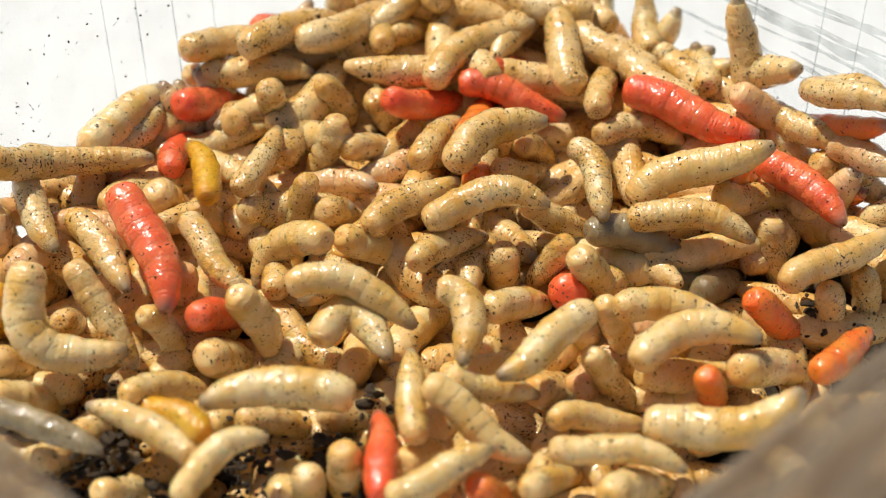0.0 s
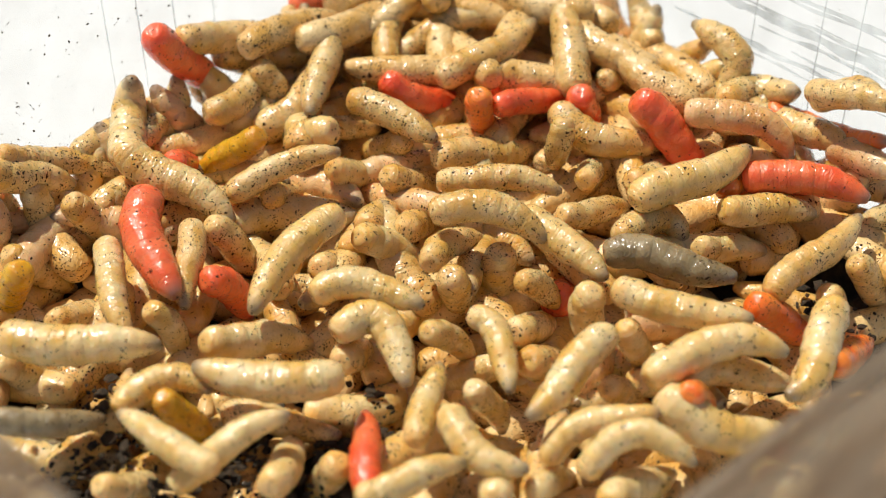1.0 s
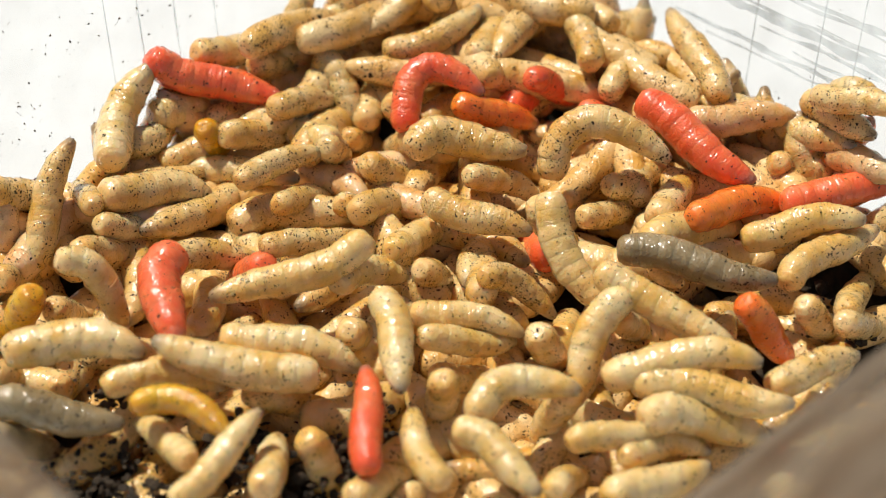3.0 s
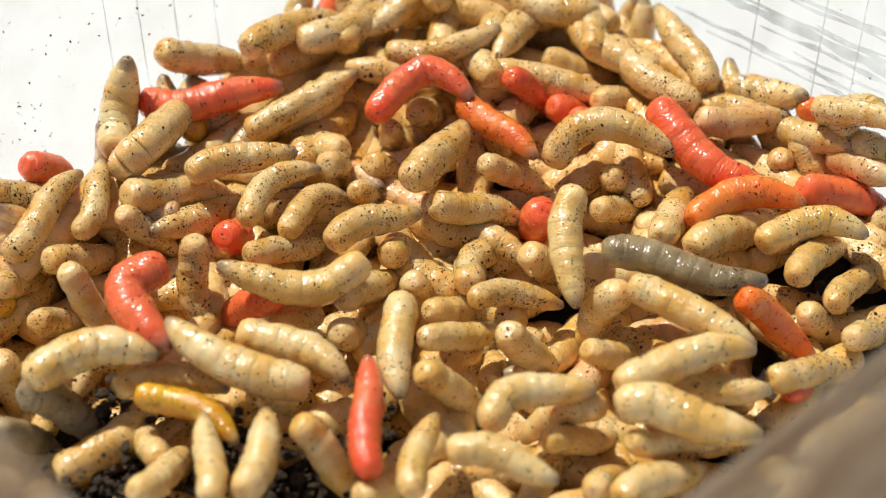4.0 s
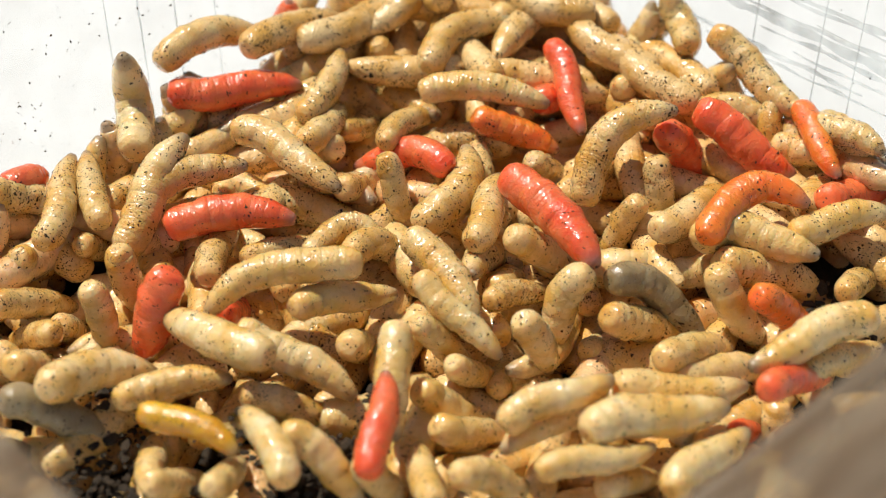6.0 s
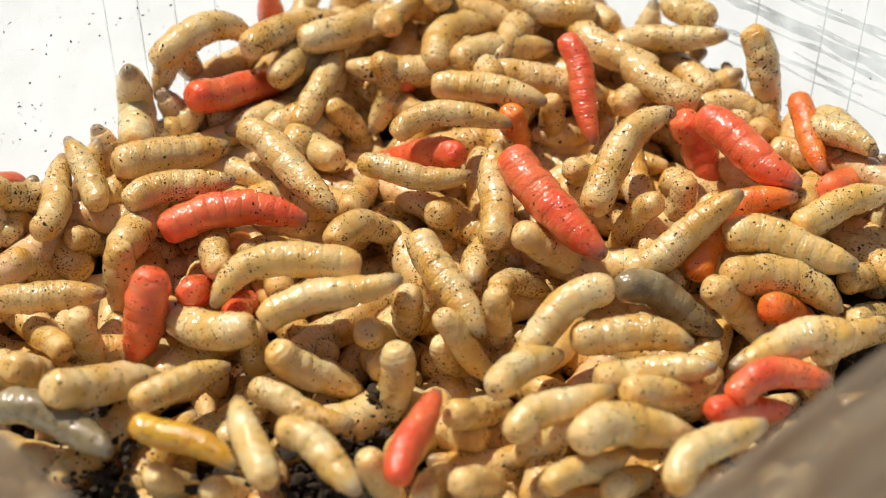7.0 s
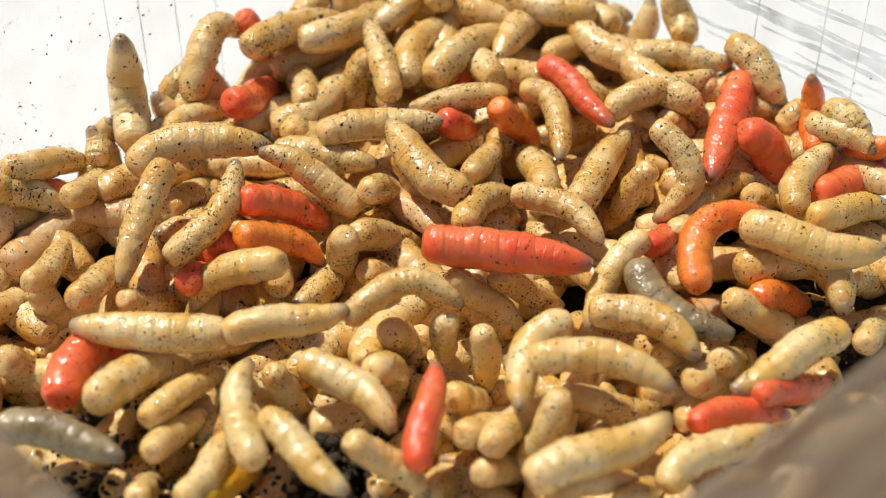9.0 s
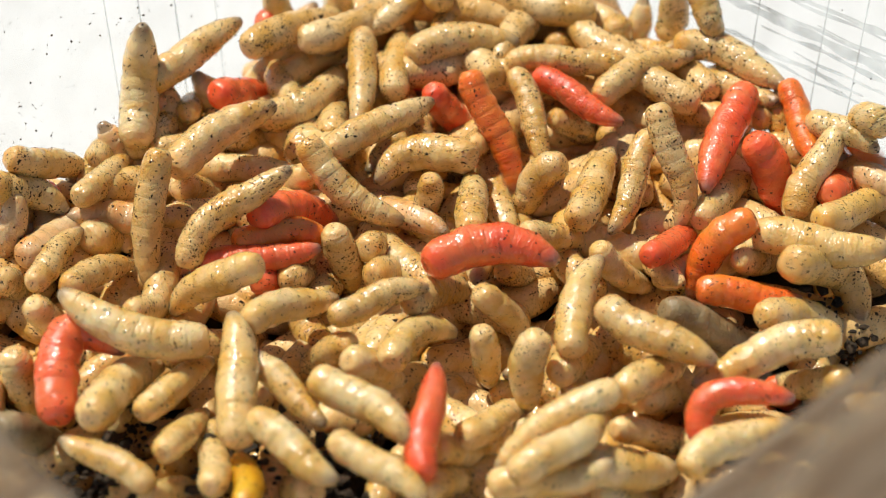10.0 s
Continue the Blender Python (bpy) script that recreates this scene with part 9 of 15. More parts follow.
    crawl(hatch("cream", 0.83), (0,0.7,-14.4,28.7,4.4,-14.1,26.8,7.7,-13.5,25.6), (0.5,2.6,-14.1,28.1,5.9,-13.0,25.8,9.2,-13.1,23.2), (1,2.6,-15.2,27.9,4.0,-14.1,24.9,5.0,-13.7,21.8), (1.4,0.7,-14.1,28.1,3.1,-12.5,25.3,5.5,-10.9,22.4), (1.8,0.7,-13.2,26.6,2.2,-10.5,24.0,3.7,-8.4,21.2), (2.5,-0.7,-10.9,27.0,2.2,-9.0,24.5,4.7,-6.7,22.0), (4,0.3,-10.8,21.0,2.7,-8.7,18.4,4.9,-6.5,15.8), (4.5,0.6,-11.0,21.0,2.8,-8.9,18.4,5.0,-6.7,15.7), (5,0.9,-11.2,21.0,3.0,-9.0,18.3,5.1,-6.9,15.6), (5.5,1.2,-12.1,26.8,3.1,-9.9,24.1,5.2,-7.8,21.4), (7,-0.2,-8.3,26.5,0.8,-7.6,23.8,2.3,-6.4,21.3), (7.5,-0.6,-11.9,28.5,0.8,-9.7,25.8,2.7,-8.7,22.9), (8.2,-4.0,-7.9,29.3,-1.6,-8.0,26.2,0.8,-7.5,23.1), (8.6,-2.1,-9.1,29.1,-0.7,-7.4,26.3,0.8,-6.4,23.4), (9,0.3,-8.5,29.2,0.0,-7.4,26.3,0.0,-7.0,23.3), (9.5,-1.1,-8.7,27.5,0.3,-6.5,24.8,0.8,-5.5,21.9), (10,-1.1,-7.9,21.0,0.3,-5.7,18.3,0.8,-4.7,15.4))
    crawl(hatch("dusty", 0.91), (0,7.8,-12.6,25.3,9.4,-10.3,23.1,11.1,-7.9,20.7), (0.5,7.5,-11.0,20.3,9.1,-8.7,17.9,10.8,-6.2,15.4), (1,7.3,-10.9,27.0,8.9,-8.5,24.4,10.6,-6.1,21.7), (1.4,8.2,-9.8,21.2,10.0,-7.4,18.6,11.9,-5.0,16.0), (1.8,9.2,-9.4,21.3,11.2,-7.1,18.7,13.2,-4.7,16.1), (2.5,10.8,-8.8,21.5,13.1,-6.4,18.8,15.5,-4.1,16.2), (4,14.3,-7.3,21.7,17.3,-5.1,19.1,20.4,-2.9,16.5), (4.5,15.5,-7.5,27.7,18.7,-5.4,25.1,22.1,-3.2,22.4), (5,14.6,-6.9,27.8,17.8,-4.3,26.1,21.5,-2.3,24.3), (5.5,15.1,-6.4,27.9,17.3,-4.2,25.3,20.1,-2.6,22.5), (7,11.0,-10.2,28.9,15.3,-9.6,29.0,20.3,-10.8,28.7), (7.5,9.2,-10.3,28.3,15.2,-10.0,29.3,20.7,-11.4,28.7), (8.2,10.5,-10.9,28.9,15.6,-10.1,30.1,21.1,-12.0,28.7), (8.6,12.9,-9.6,29.0,17.1,-9.8,28.5,21.7,-11.2,27.8), (9,12.5,-7.7,29.7,16.7,-8.4,29.8,20.6,-12.2,28.8), (9.5,14.4,-7.9,29.3,17.2,-4.6,26.9,20.0,-2.4,24.3), (10,13.4,-8.0,30.7,16.9,-10.9,30.1,21.8,-13.7,29.6))
    crawl(hatch("cream", 0.83), (0,-1.1,-16.1,29.4,2.5,-18.1,27.2,7.0,-20.1,25.1), (0.5,1.2,-16.4,29.0,2.9,-20.1,28.3,6.4,-24.2,27.5), (1,0.7,-17.3,27.4,2.1,-20.5,26.8,6.5,-22.6,26.4), (1.4,0.3,-18.9,27.1,3.0,-17.9,24.8,6.8,-17.4,22.3), (1.8,0.3,-19.4,27.0,3.0,-17.2,24.7,5.9,-16.5,22.0), (2.5,1.2,-18.3,27.1,3.9,-20.4,26.7,6.4,-24.5,25.9), (4,0.7,-22.1,27.9,5.1,-22.7,27.8,8.6,-24.7,27.4), (4.5,0.7,-22.6,26.4,5.2,-22.0,26.5,9.5,-24.1,26.1), (5,1.6,-23.6,26.2,4.3,-21.0,24.1,7.6,-20.5,21.6), (5.5,1.2,-23.1,26.3,4.3,-21.3,24.5,8.0,-21.2,22.3), (7,1.2,-22.7,24.7,3.5,-20.2,21.9,5.4,-18.7,18.9), (7.5,2.1,-21.7,24.9,4.0,-18.6,22.2,6.4,-17.1,19.3), (8.2,1.6,-22.7,24.7,3.9,-20.0,22.4,6.8,-18.3,19.9), (8.6,4.3,-23.2,24.6,6.7,-20.5,22.3,9.1,-18.3,19.9), (9,3.0,-21.4,24.6,5.3,-18.5,22.1,7.8,-15.9,20.0), (9.5,2.0,-23.6,26.2,5.2,-21.3,25.1,8.9,-19.1,24.1), (10,3.8,-23.9,25.9,8.2,-23.7,26.3,13.1,-22.8,27.3))
    crawl(hatch("cream", 0.98), (0,16.6,-12.0,26.4,21.1,-10.7,24.9,25.7,-8.6,24.1), (0.5,18.1,-15.8,27.9,21.7,-11.3,28.0,26.7,-12.4,28.4), (1,19.6,-13.7,27.7,24.1,-11.8,26.8,28.8,-12.4,25.8), (1.4,20.1,-13.6,27.6,25.6,-13.7,27.7,30.6,-14.0,28.0), (1.8,16.7,-14.9,28.2,23.5,-14.7,29.9,28.7,-16.3,29.6), (2.5,15.7,-15.3,29.2,22.4,-16.7,29.0,28.1,-18.0,29.0), (4,15.0,-13.9,27.3,20.6,-14.0,27.4,26.4,-14.9,27.6), (4.5,13.1,-14.8,27.5,19.0,-14.2,29.1,25.7,-16.3,28.3), (5,13.9,-15.4,29.6,18.9,-14.9,29.8,23.7,-16.7,29.3), (5.5,14.5,-14.3,28.3,19.0,-14.9,28.2,24.5,-15.3,28.0), (7,14.8,-16.2,28.8,18.3,-14.6,26.7,23.1,-10.0,24.8), (7.5,16.6,-11.8,26.5,19.5,-8.7,24.2,22.8,-5.7,22.1), (8.2,13.6,-13.5,28.2,17.7,-10.8,26.2,21.7,-10.4,23.8), (8.6,13.8,-13.4,22.4,17.6,-10.5,20.6,21.3,-9.1,18.2), (9,14.0,-13.9,22.5,17.6,-10.8,20.8,20.9,-8.6,18.5), (9.5,14.2,-14.6,22.7,17.5,-11.2,21.0,20.4,-7.9,18.8), (10,14.4,-16.0,28.6,17.5,-12.4,27.1,19.9,-8.0,24.9))
    crawl(hatch("cream", 1.01), (0,24.3,-13.3,28.2,27.7,-10.3,25.8,31.0,-9.3,22.9), (0.5,25.8,-10.3,30.2,28.5,-10.4,27.2,29.0,-12.7,23.5), (1,32.9,-6.8,29.5,30.8,-12.4,28.4,28.1,-15.7,27.8), (1.4,33.2,-6.2,23.8,30.8,-11.6,22.7,27.9,-14.9,22.1), (1.8,33.5,-6.4,23.9,30.7,-11.5,22.8,27.6,-14.7,22.2), (2.5,34.0,-6.7,24.0,30.6,-11.4,23.1,27.2,-14.5,22.5), (4,35.0,-7.5,24.3,30.5,-11.1,23.6,26.3,-14.0,23.0), (4.5,35.3,-7.7,24.5,30.4,-10.9,23.8,26.0,-13.8,23.2), (5,35.6,-7.9,24.6,30.4,-10.8,24.0,25.7,-13.7,23.4), (5.5,36.0,-8.9,30.5,30.3,-11.4,30.0,25.4,-14.2,29.5), (7,33.3,-10.5,29.2,28.2,-10.9,28.9,23.8,-13.1,28.4), (7.5,33.9,-10.4,28.4,30.4,-8.0,25.6,27.0,-7.2,22.8), (8.2,33.4,-10.6,28.6,30.0,-7.9,24.8,26.8,-8.4,22.6), (8.6,33.0,-9.6,29.0,28.6,-11.9,28.5,23.6,-15.2,27.9), (9,33.0,-9.6,29.0,28.0,-12.4,28.4,23.6,-15.2,27.9), (9.5,33.0,-9.6,29.0,27.2,-11.3,28.6,22.8,-14.1,28.1), (10,32.1,-11.5,30.1,25.8,-11.9,28.6,20.7,-13.3,26.7))
    crawl(hatch("cream", 1.05), (0,16.5,-18.5,27.4,22.5,-19.4,27.6,28.3,-18.3,30.6), (0.5,17.7,-19.0,28.5,21.8,-18.8,27.9,28.0,-16.9,27.7), (1,17.9,-16.9,28.9,21.0,-18.6,27.1,27.2,-17.7,25.8), (1.4,15.7,-17.9,27.3,20.7,-17.8,26.9,26.1,-18.5,26.4), (1.8,16.2,-16.5,27.6,21.0,-18.4,27.2,26.4,-19.2,27.1), (2.5,16.6,-17.9,27.0,21.4,-15.9,25.7,26.0,-16.3,23.8), (4,14.2,-18.1,28.9,18.6,-18.6,28.7,24.7,-20.7,28.3), (4.5,11.5,-18.7,27.6,17.7,-18.2,29.2,24.3,-19.9,28.7), (5,12.1,-16.5,27.9,17.0,-17.4,27.5,23.8,-17.4,27.5), (5.5,11.4,-19.6,28.4,16.4,-18.5,28.6,23.3,-16.9,28.9), (7,10.9,-21.6,28.5,14.7,-18.8,27.6,19.8,-18.3,25.9), (7.5,8.2,-22.1,27.9,13.6,-20.1,28.3,18.5,-21.1,28.1), (8.2,9.5,-23.6,28.2,13.6,-20.0,28.3,18.7,-19.0,27.9), (8.6,6.9,-23.2,27.7,12.2,-21.1,28.1,17.7,-19.0,28.5), (9,6.8,-25.0,27.8,12.6,-22.4,28.2,17.7,-19.2,28.7), (9.5,8.6,-24.7,27.4,13.0,-22.7,27.8,18.1,-20.1,28.3), (10,9.7,-22.0,25.1,14.2,-20.9,24.7,18.7,-18.8,22.4))
    crawl(hatch("cream", 0.83), (0,9.2,-16.7,25.9,12.3,-15.2,24.7,16.6,-14.5,23.3), (0.5,8.8,-19.4,27.0,12.9,-18.1,27.3,17.0,-18.1,27.3), (1,8.4,-20.4,25.1,12.4,-18.5,27.6,17.3,-18.4,28.5), (1.4,10.2,-18.9,27.1,13.1,-16.5,25.3,16.2,-14.5,23.3), (1.8,7.0,-20.2,25.9,12.0,-19.5,27.0,17.7,-19.2,28.0), (2.5,10.5,-20.8,27.1,14.1,-20.1,27.7,18.7,-19.0,27.9), (4,8.4,-18.6,25.5,11.4,-16.7,23.5,14.4,-14.2,21.7), (4.5,7.1,-18.8,25.4,10.4,-17.2,23.4,13.9,-15.8,21.3), (5,8.8,-20.6,27.0,12.0,-19.2,27.4,16.4,-20.2,27.2), (5.5,7.3,-23.2,27.7,12.2,-22.7,27.8,17.1,-22.1,27.9), (7,8.2,-24.1,26.1,11.5,-21.5,25.3,14.8,-18.9,24.5), (7.5,7.7,-24.6,26.0,11.0,-22.0,25.2,14.4,-19.5,24.4), (8.2,8.6,-24.2,26.3,11.9,-22.3,25.5,15.2,-20.5,24.2), (8.6,9.5,-24.7,26.2,13.2,-22.5,25.7,16.5,-20.5,24.9), (9,8.6,-25.0,25.8,11.9,-22.3,24.8,15.2,-21.0,23.8), (9.5,8.6,-24.2,19.3,11.9,-21.5,18.3,15.2,-20.2,17.3), (10,8.0,-23.3,19.3,11.3,-20.7,18.3,14.6,-19.4,17.3))
    crawl(hatch("cream", 0.83), (0,8.8,-20.7,26.7,13.6,-21.0,27.0,19.1,-22.6,26.2), (0.5,10.0,-22.4,26.9,14.0,-21.5,28.4,19.6,-22.5,28.3), (1,11.3,-23.3,26.5,14.4,-21.4,29.0,19.6,-23.3,27.8), (1.4,10.8,-23.2,27.7,14.9,-21.6,28.0,19.3,-22.1,27.9), (1.8,12.7,-22.0,26.5,16.5,-20.1,25.7,20.3,-19.1,24.7), (2.5,14.1,-21.5,25.9,17.1,-18.7,24.9,20.9,-18.6,23.9), (4,15.1,-20.0,26.9,18.0,-18.4,25.3,22.4,-17.4,23.6), (4.5,14.1,-22.0,26.4,17.8,-20.0,25.7,21.7,-18.6,24.8), (5,16.6,-18.2,20.4,18.9,-17.0,18.5,21.4,-15.8,16.5), (5.5,19.1,-15.9,26.0,19.9,-15.4,22.9,21.1,-14.5,19.9), (7,18.9,-13.3,20.7,20.1,-11.7,18.0,21.8,-9.7,15.1), (7.5,18.8,-13.4,26.8,20.2,-11.4,24.1,22.1,-9.1,21.3), (8.2,18.5,-11.3,21.1,20.1,-8.6,18.6,22.0,-6.7,15.7), (8.6,18.3,-10.5,21.2,20.1,-7.5,18.7,21.9,-5.8,15.9), (9,18.1,-10.4,27.1,20.0,-7.1,24.7,21.9,-5.5,21.9), (9.5,18.1,-9.6,20.6,20.0,-6.3,18.2,21.9,-4.7,15.4), (10,17.9,-10.6,20.9,19.8,-7.3,18.5,21.7,-5.8,15.7))
    crawl(hatch("cream", 0.83), (0,6.9,-23.2,24.6,8.9,-20.2,22.6,11.5,-17.6,20.5), (0.5,7.8,-23.8,24.4,9.4,-20.4,22.1,10.6,-17.4,19.7), (1,7.4,-23.2,24.6,9.2,-19.8,22.2,10.6,-17.4,19.7), (1.4,7.8,-23.2,24.6,9.4,-19.8,22.2,11.0,-17.5,19.7), (1.8,7.9,-22.7,24.7,9.4,-19.7,22.0,10.6,-17.1,19.3), (2.5,8.3,-23.2,24.6,9.4,-19.8,22.2,11.1,-17.2,19.7), (4,11.9,-23.2,24.6,13.5,-20.0,22.4,15.7,-17.3,20.2), (4.5,11.9,-23.2,24.6,14.4,-20.2,22.6,17.0,-18.1,20.4), (5,11.8,-23.8,24.4,13.5,-20.5,22.3,15.7,-17.3,20.2), (5.5,12.3,-23.2,24.6,14.9,-20.2,22.6,17.5,-18.1,20.4), (7,13.2,-23.2,24.6,15.4,-20.0,22.4,17.1,-17.3,20.2), (7.5,13.0,-25.1,25.9,15.1,-21.9,24.4,18.1,-19.1,22.8), (8.2,13.3,-22.2,23.4,15.0,-19.8,21.5,17.2,-16.9,19.7), (8.6,12.3,-23.3,23.9,15.3,-20.6,22.4,17.9,-18.3,20.6), (9,14.1,-23.7,23.8,16.3,-20.5,21.6,18.0,-17.9,19.5), (9.5,13.2,-23.8,24.4,15.3,-20.5,22.3,17.5,-17.8,20.0), (10,12.5,-21.7,22.8,15.4,-20.6,21.0,18.0,-18.9,19.1))
    crawl(hatch("cream", 0.91), (0,13.0,-25.1,25.9,15.6,-21.9,23.7,18.7,-19.7,21.4), (0.5,13.0,-25.1,25.9,15.6,-22.0,23.9,18.7,-19.0,22.0), (1,13.0,-25.6,25.8,15.5,-22.2,24.1,18.6,-19.3,22.3), (1.4,12.5,-25.6,25.8,15.1,-22.5,23.8,18.6,-20.0,21.7), (1.8,11.2,-25.3,26.1,15.0,-22.9,24.9,18.7,-22.3,23.5), (2.5,12.6,-25.1,25.9,15.3,-23.6,25.5,20.9,-21.0,25.4), (4,13.9,-25.1,25.9,17.3,-22.0,24.6,20.8,-19.5,23.2), (4.5,17.4,-24.6,26.1,20.4,-21.5,25.3,24.0,-18.5,24.4), (5,14.8,-24.6,26.0,18.9,-22.0,26.5,23.6,-20.0,26.9), (5.5,17.9,-24.6,26.0,20.4,-21.2,25.6,24.0,-17.7,25.2), (7,18.1,-25.2,27.3,20.6,-21.6,28.0,25.3,-19.6,28.4), (7.5,19.6,-23.2,27.7,21.3,-19.0,28.5,26.3,-18.5,28.6), (8.2,16.1,-23.4,27.3,19.4,-20.6,28.2,25.7,-19.8,28.6), (8.6,17.5,-24.1,26.1,20.8,-21.0,26.7,25.9,-18.9,27.1), (9,17.5,-24.1,26.1,20.8,-21.0,26.7,25.9,-18.9,27.1), (9.5,17.5,-24.3,25.7,21.7,-21.1,26.7,26.8,-19.2,27.4), (10,19.3,-22.6,26.4,22.7,-20.0,26.9,27.4,-18.4,27.2))
    crawl(hatch("cream", 0.83), (0,-3.9,-26.2,27.1,-0.2,-24.2,27.5,3.8,-21.9,27.9), (0.5,-4.1,-25.5,26.4,-1.1,-22.5,25.0,2.1,-20.0,23.7), (1,-6.3,-25.6,26.4,-2.8,-23.9,26.5,1.6,-22.2,26.7), (1.4,-6.3,-25.2,26.0,-2.4,-23.7,26.3,2.0,-22.1,26.6), (1.8,-7.6,-24.7,26.1,-2.4,-23.2,26.5,1.6,-21.2,26.9), (2.5,-7.7,-24.8,25.6,-5.1,-21.2,24.4,-2.5,-18.8,23.1), (4,-6.3,-25.1,25.9,-4.2,-21.7,23.5,-2.5,-19.3,21.0), (4.5,-6.3,-24.6,26.0,-5.2,-21.0,23.5,-3.0,-19.5,20.5), (5,-6.4,-23.5,26.1,-5.2,-21.5,23.3,-3.4,-20.0,20.3), (5.5,-6.4,-22.4,26.2,-4.7,-21.4,23.2,-3.4,-20.4,20.2), (7,-6.0,-21.5,26.6,-4.7,-21.5,23.3,-3.9,-21.0,20.1), (7.5,-6.4,-20.5,26.8,-5.6,-20.5,23.6,-4.3,-21.0,20.1), (8.2,-5.1,-20.5,26.8,-3.8,-20.5,23.6,-2.9,-20.5,20.3), (8.6,-6.8,-21.1,28.1,-4.7,-21.1,24.8,-2.9,-21.1,21.6), (9,-7.2,-21.8,28.7,-4.2,-21.7,26.1,-1.5,-23.1,23.8), (9.5,-6.8,-21.1,28.1,-4.2,-20.6,25.0,-1.6,-21.1,21.6), (10,-8.6,-21.1,28.1,-4.6,-23.7,27.6,-1.5,-26.7,27.0))
    crawl(hatch("cream", 0.83), (0,-2.9,-20.7,25.1,-1.1,-17.6,22.9,1.2,-15.1,20.6), (0.5,-2.0,-20.7,25.1,-0.6,-17.2,22.8,1.2,-14.8,20.2), (1,-1.8,-19.6,19.3,-0.4,-16.3,16.9,1.5,-13.9,14.4), (1.4,-1.6,-19.4,19.3,-0.1,-16.1,16.9,1.8,-13.8,14.3), (1.8,-1.4,-19.1,19.4,0.1,-15.9,17.0,2.0,-13.7,14.3), (2.5,-1.1,-18.6,19.5,0.5,-15.6,17.0,2.4,-13.5,14.3), (4,-0.4,-17.7,19.7,1.4,-14.9,17.0,3.3,-13.0,14.2), (4.5,-0.2,-18.1,25.6,1.7,-15.4,22.9,3.6,-13.6,20.1), (5,-1.1,-16.4,25.9,1.2,-14.9,23.0,3.6,-12.8,20.2), (5.5,-1.1,-17.5,25.7,1.7,-16.1,23.0,4.5,-14.2,20.4), (7,0.7,-15.9,26.0,3.1,-13.6,23.7,5.6,-10.7,21.6), (7.5,0.4,-15.4,20.1,2.5,-13.4,17.6,5.2,-10.9,15.2), (8.2,-0.2,-16.4,25.9,1.7,-14.9,23.0,4.6,-12.8,20.2), (8.6,0.7,-16.4,25.9,2.6,-14.3,23.1,5.1,-12.8,20.2), (9,1.6,-19.4,27.0,3.5,-16.4,24.6,5.9,-14.0,22.1), (9.5,1.6,-19.0,26.5,4.0,-15.6,24.4,6.4,-12.7,22.2), (10,1.6,-18.0,25.5,4.0,-15.3,24.1,6.9,-11.9,22.7))
    crawl(hatch("cream", 0.83), (0,-7.8,-21.0,26.7,-7.8,-20.5,23.6,-7.8,-20.5,20.3), (0.5,-8.2,-21.5,26.6,-8.8,-21.0,23.5,-9.9,-20.0,20.4), (1,-8.3,-20.7,25.1,-9.4,-19.7,22.0,-10.4,-18.7,18.9), (1.4,-8.2,-22.0,26.5,-8.8,-21.0,23.5,-9.4,-20.0,20.4), (1.8,-8.7,-21.0,26.7,-9.0,-20.5,23.6,-9.9,-20.0,20.4), (2.5,-10.2,-19.1,25.4,-9.8,-19.1,22.1,-9.5,-19.2,18.8), (4,-11.3,-19.6,28.4,-9.2,-20.1,25.1,-7.0,-21.1,21.6), (4.5,-11.1,-19.8,28.3,-9.6,-20.6,25.0,-7.5,-21.1,21.6), (5,-10.4,-20.1,28.3,-9.2,-20.6,25.0,-7.5,-21.1,21.6), (5.5,-11.8,-20.4,28.0,-9.2,-20.4,24.8,-7.3,-21.0,21.4), (7,-12.7,-20.1,28.3,-9.5,-22.1,27.9,-6.7,-25.7,27.2), (7.5,-14.0,-19.6,28.4,-10.0,-20.6,28.2,-7.2,-25.2,27.3), (8.2,-12.7,-19.6,28.4,-9.5,-22.1,27.9,-6.7,-25.2,27.3), (8.6,-12.7,-19.6,28.4,-10.6,-19.5,25.2,-8.4,-20.1,21.8), (9,-14.1,-19.0,28.5,-11.2,-22.1,27.9,-7.6,-25.7,27.2), (9.5,-13.5,-20.6,28.2,-10.1,-20.1,25.7,-7.0,-20.1,23.1), (10,-14.9,-19.5,28.9,-11.6,-22.4,28.2,-8.5,-24.9,27.6))
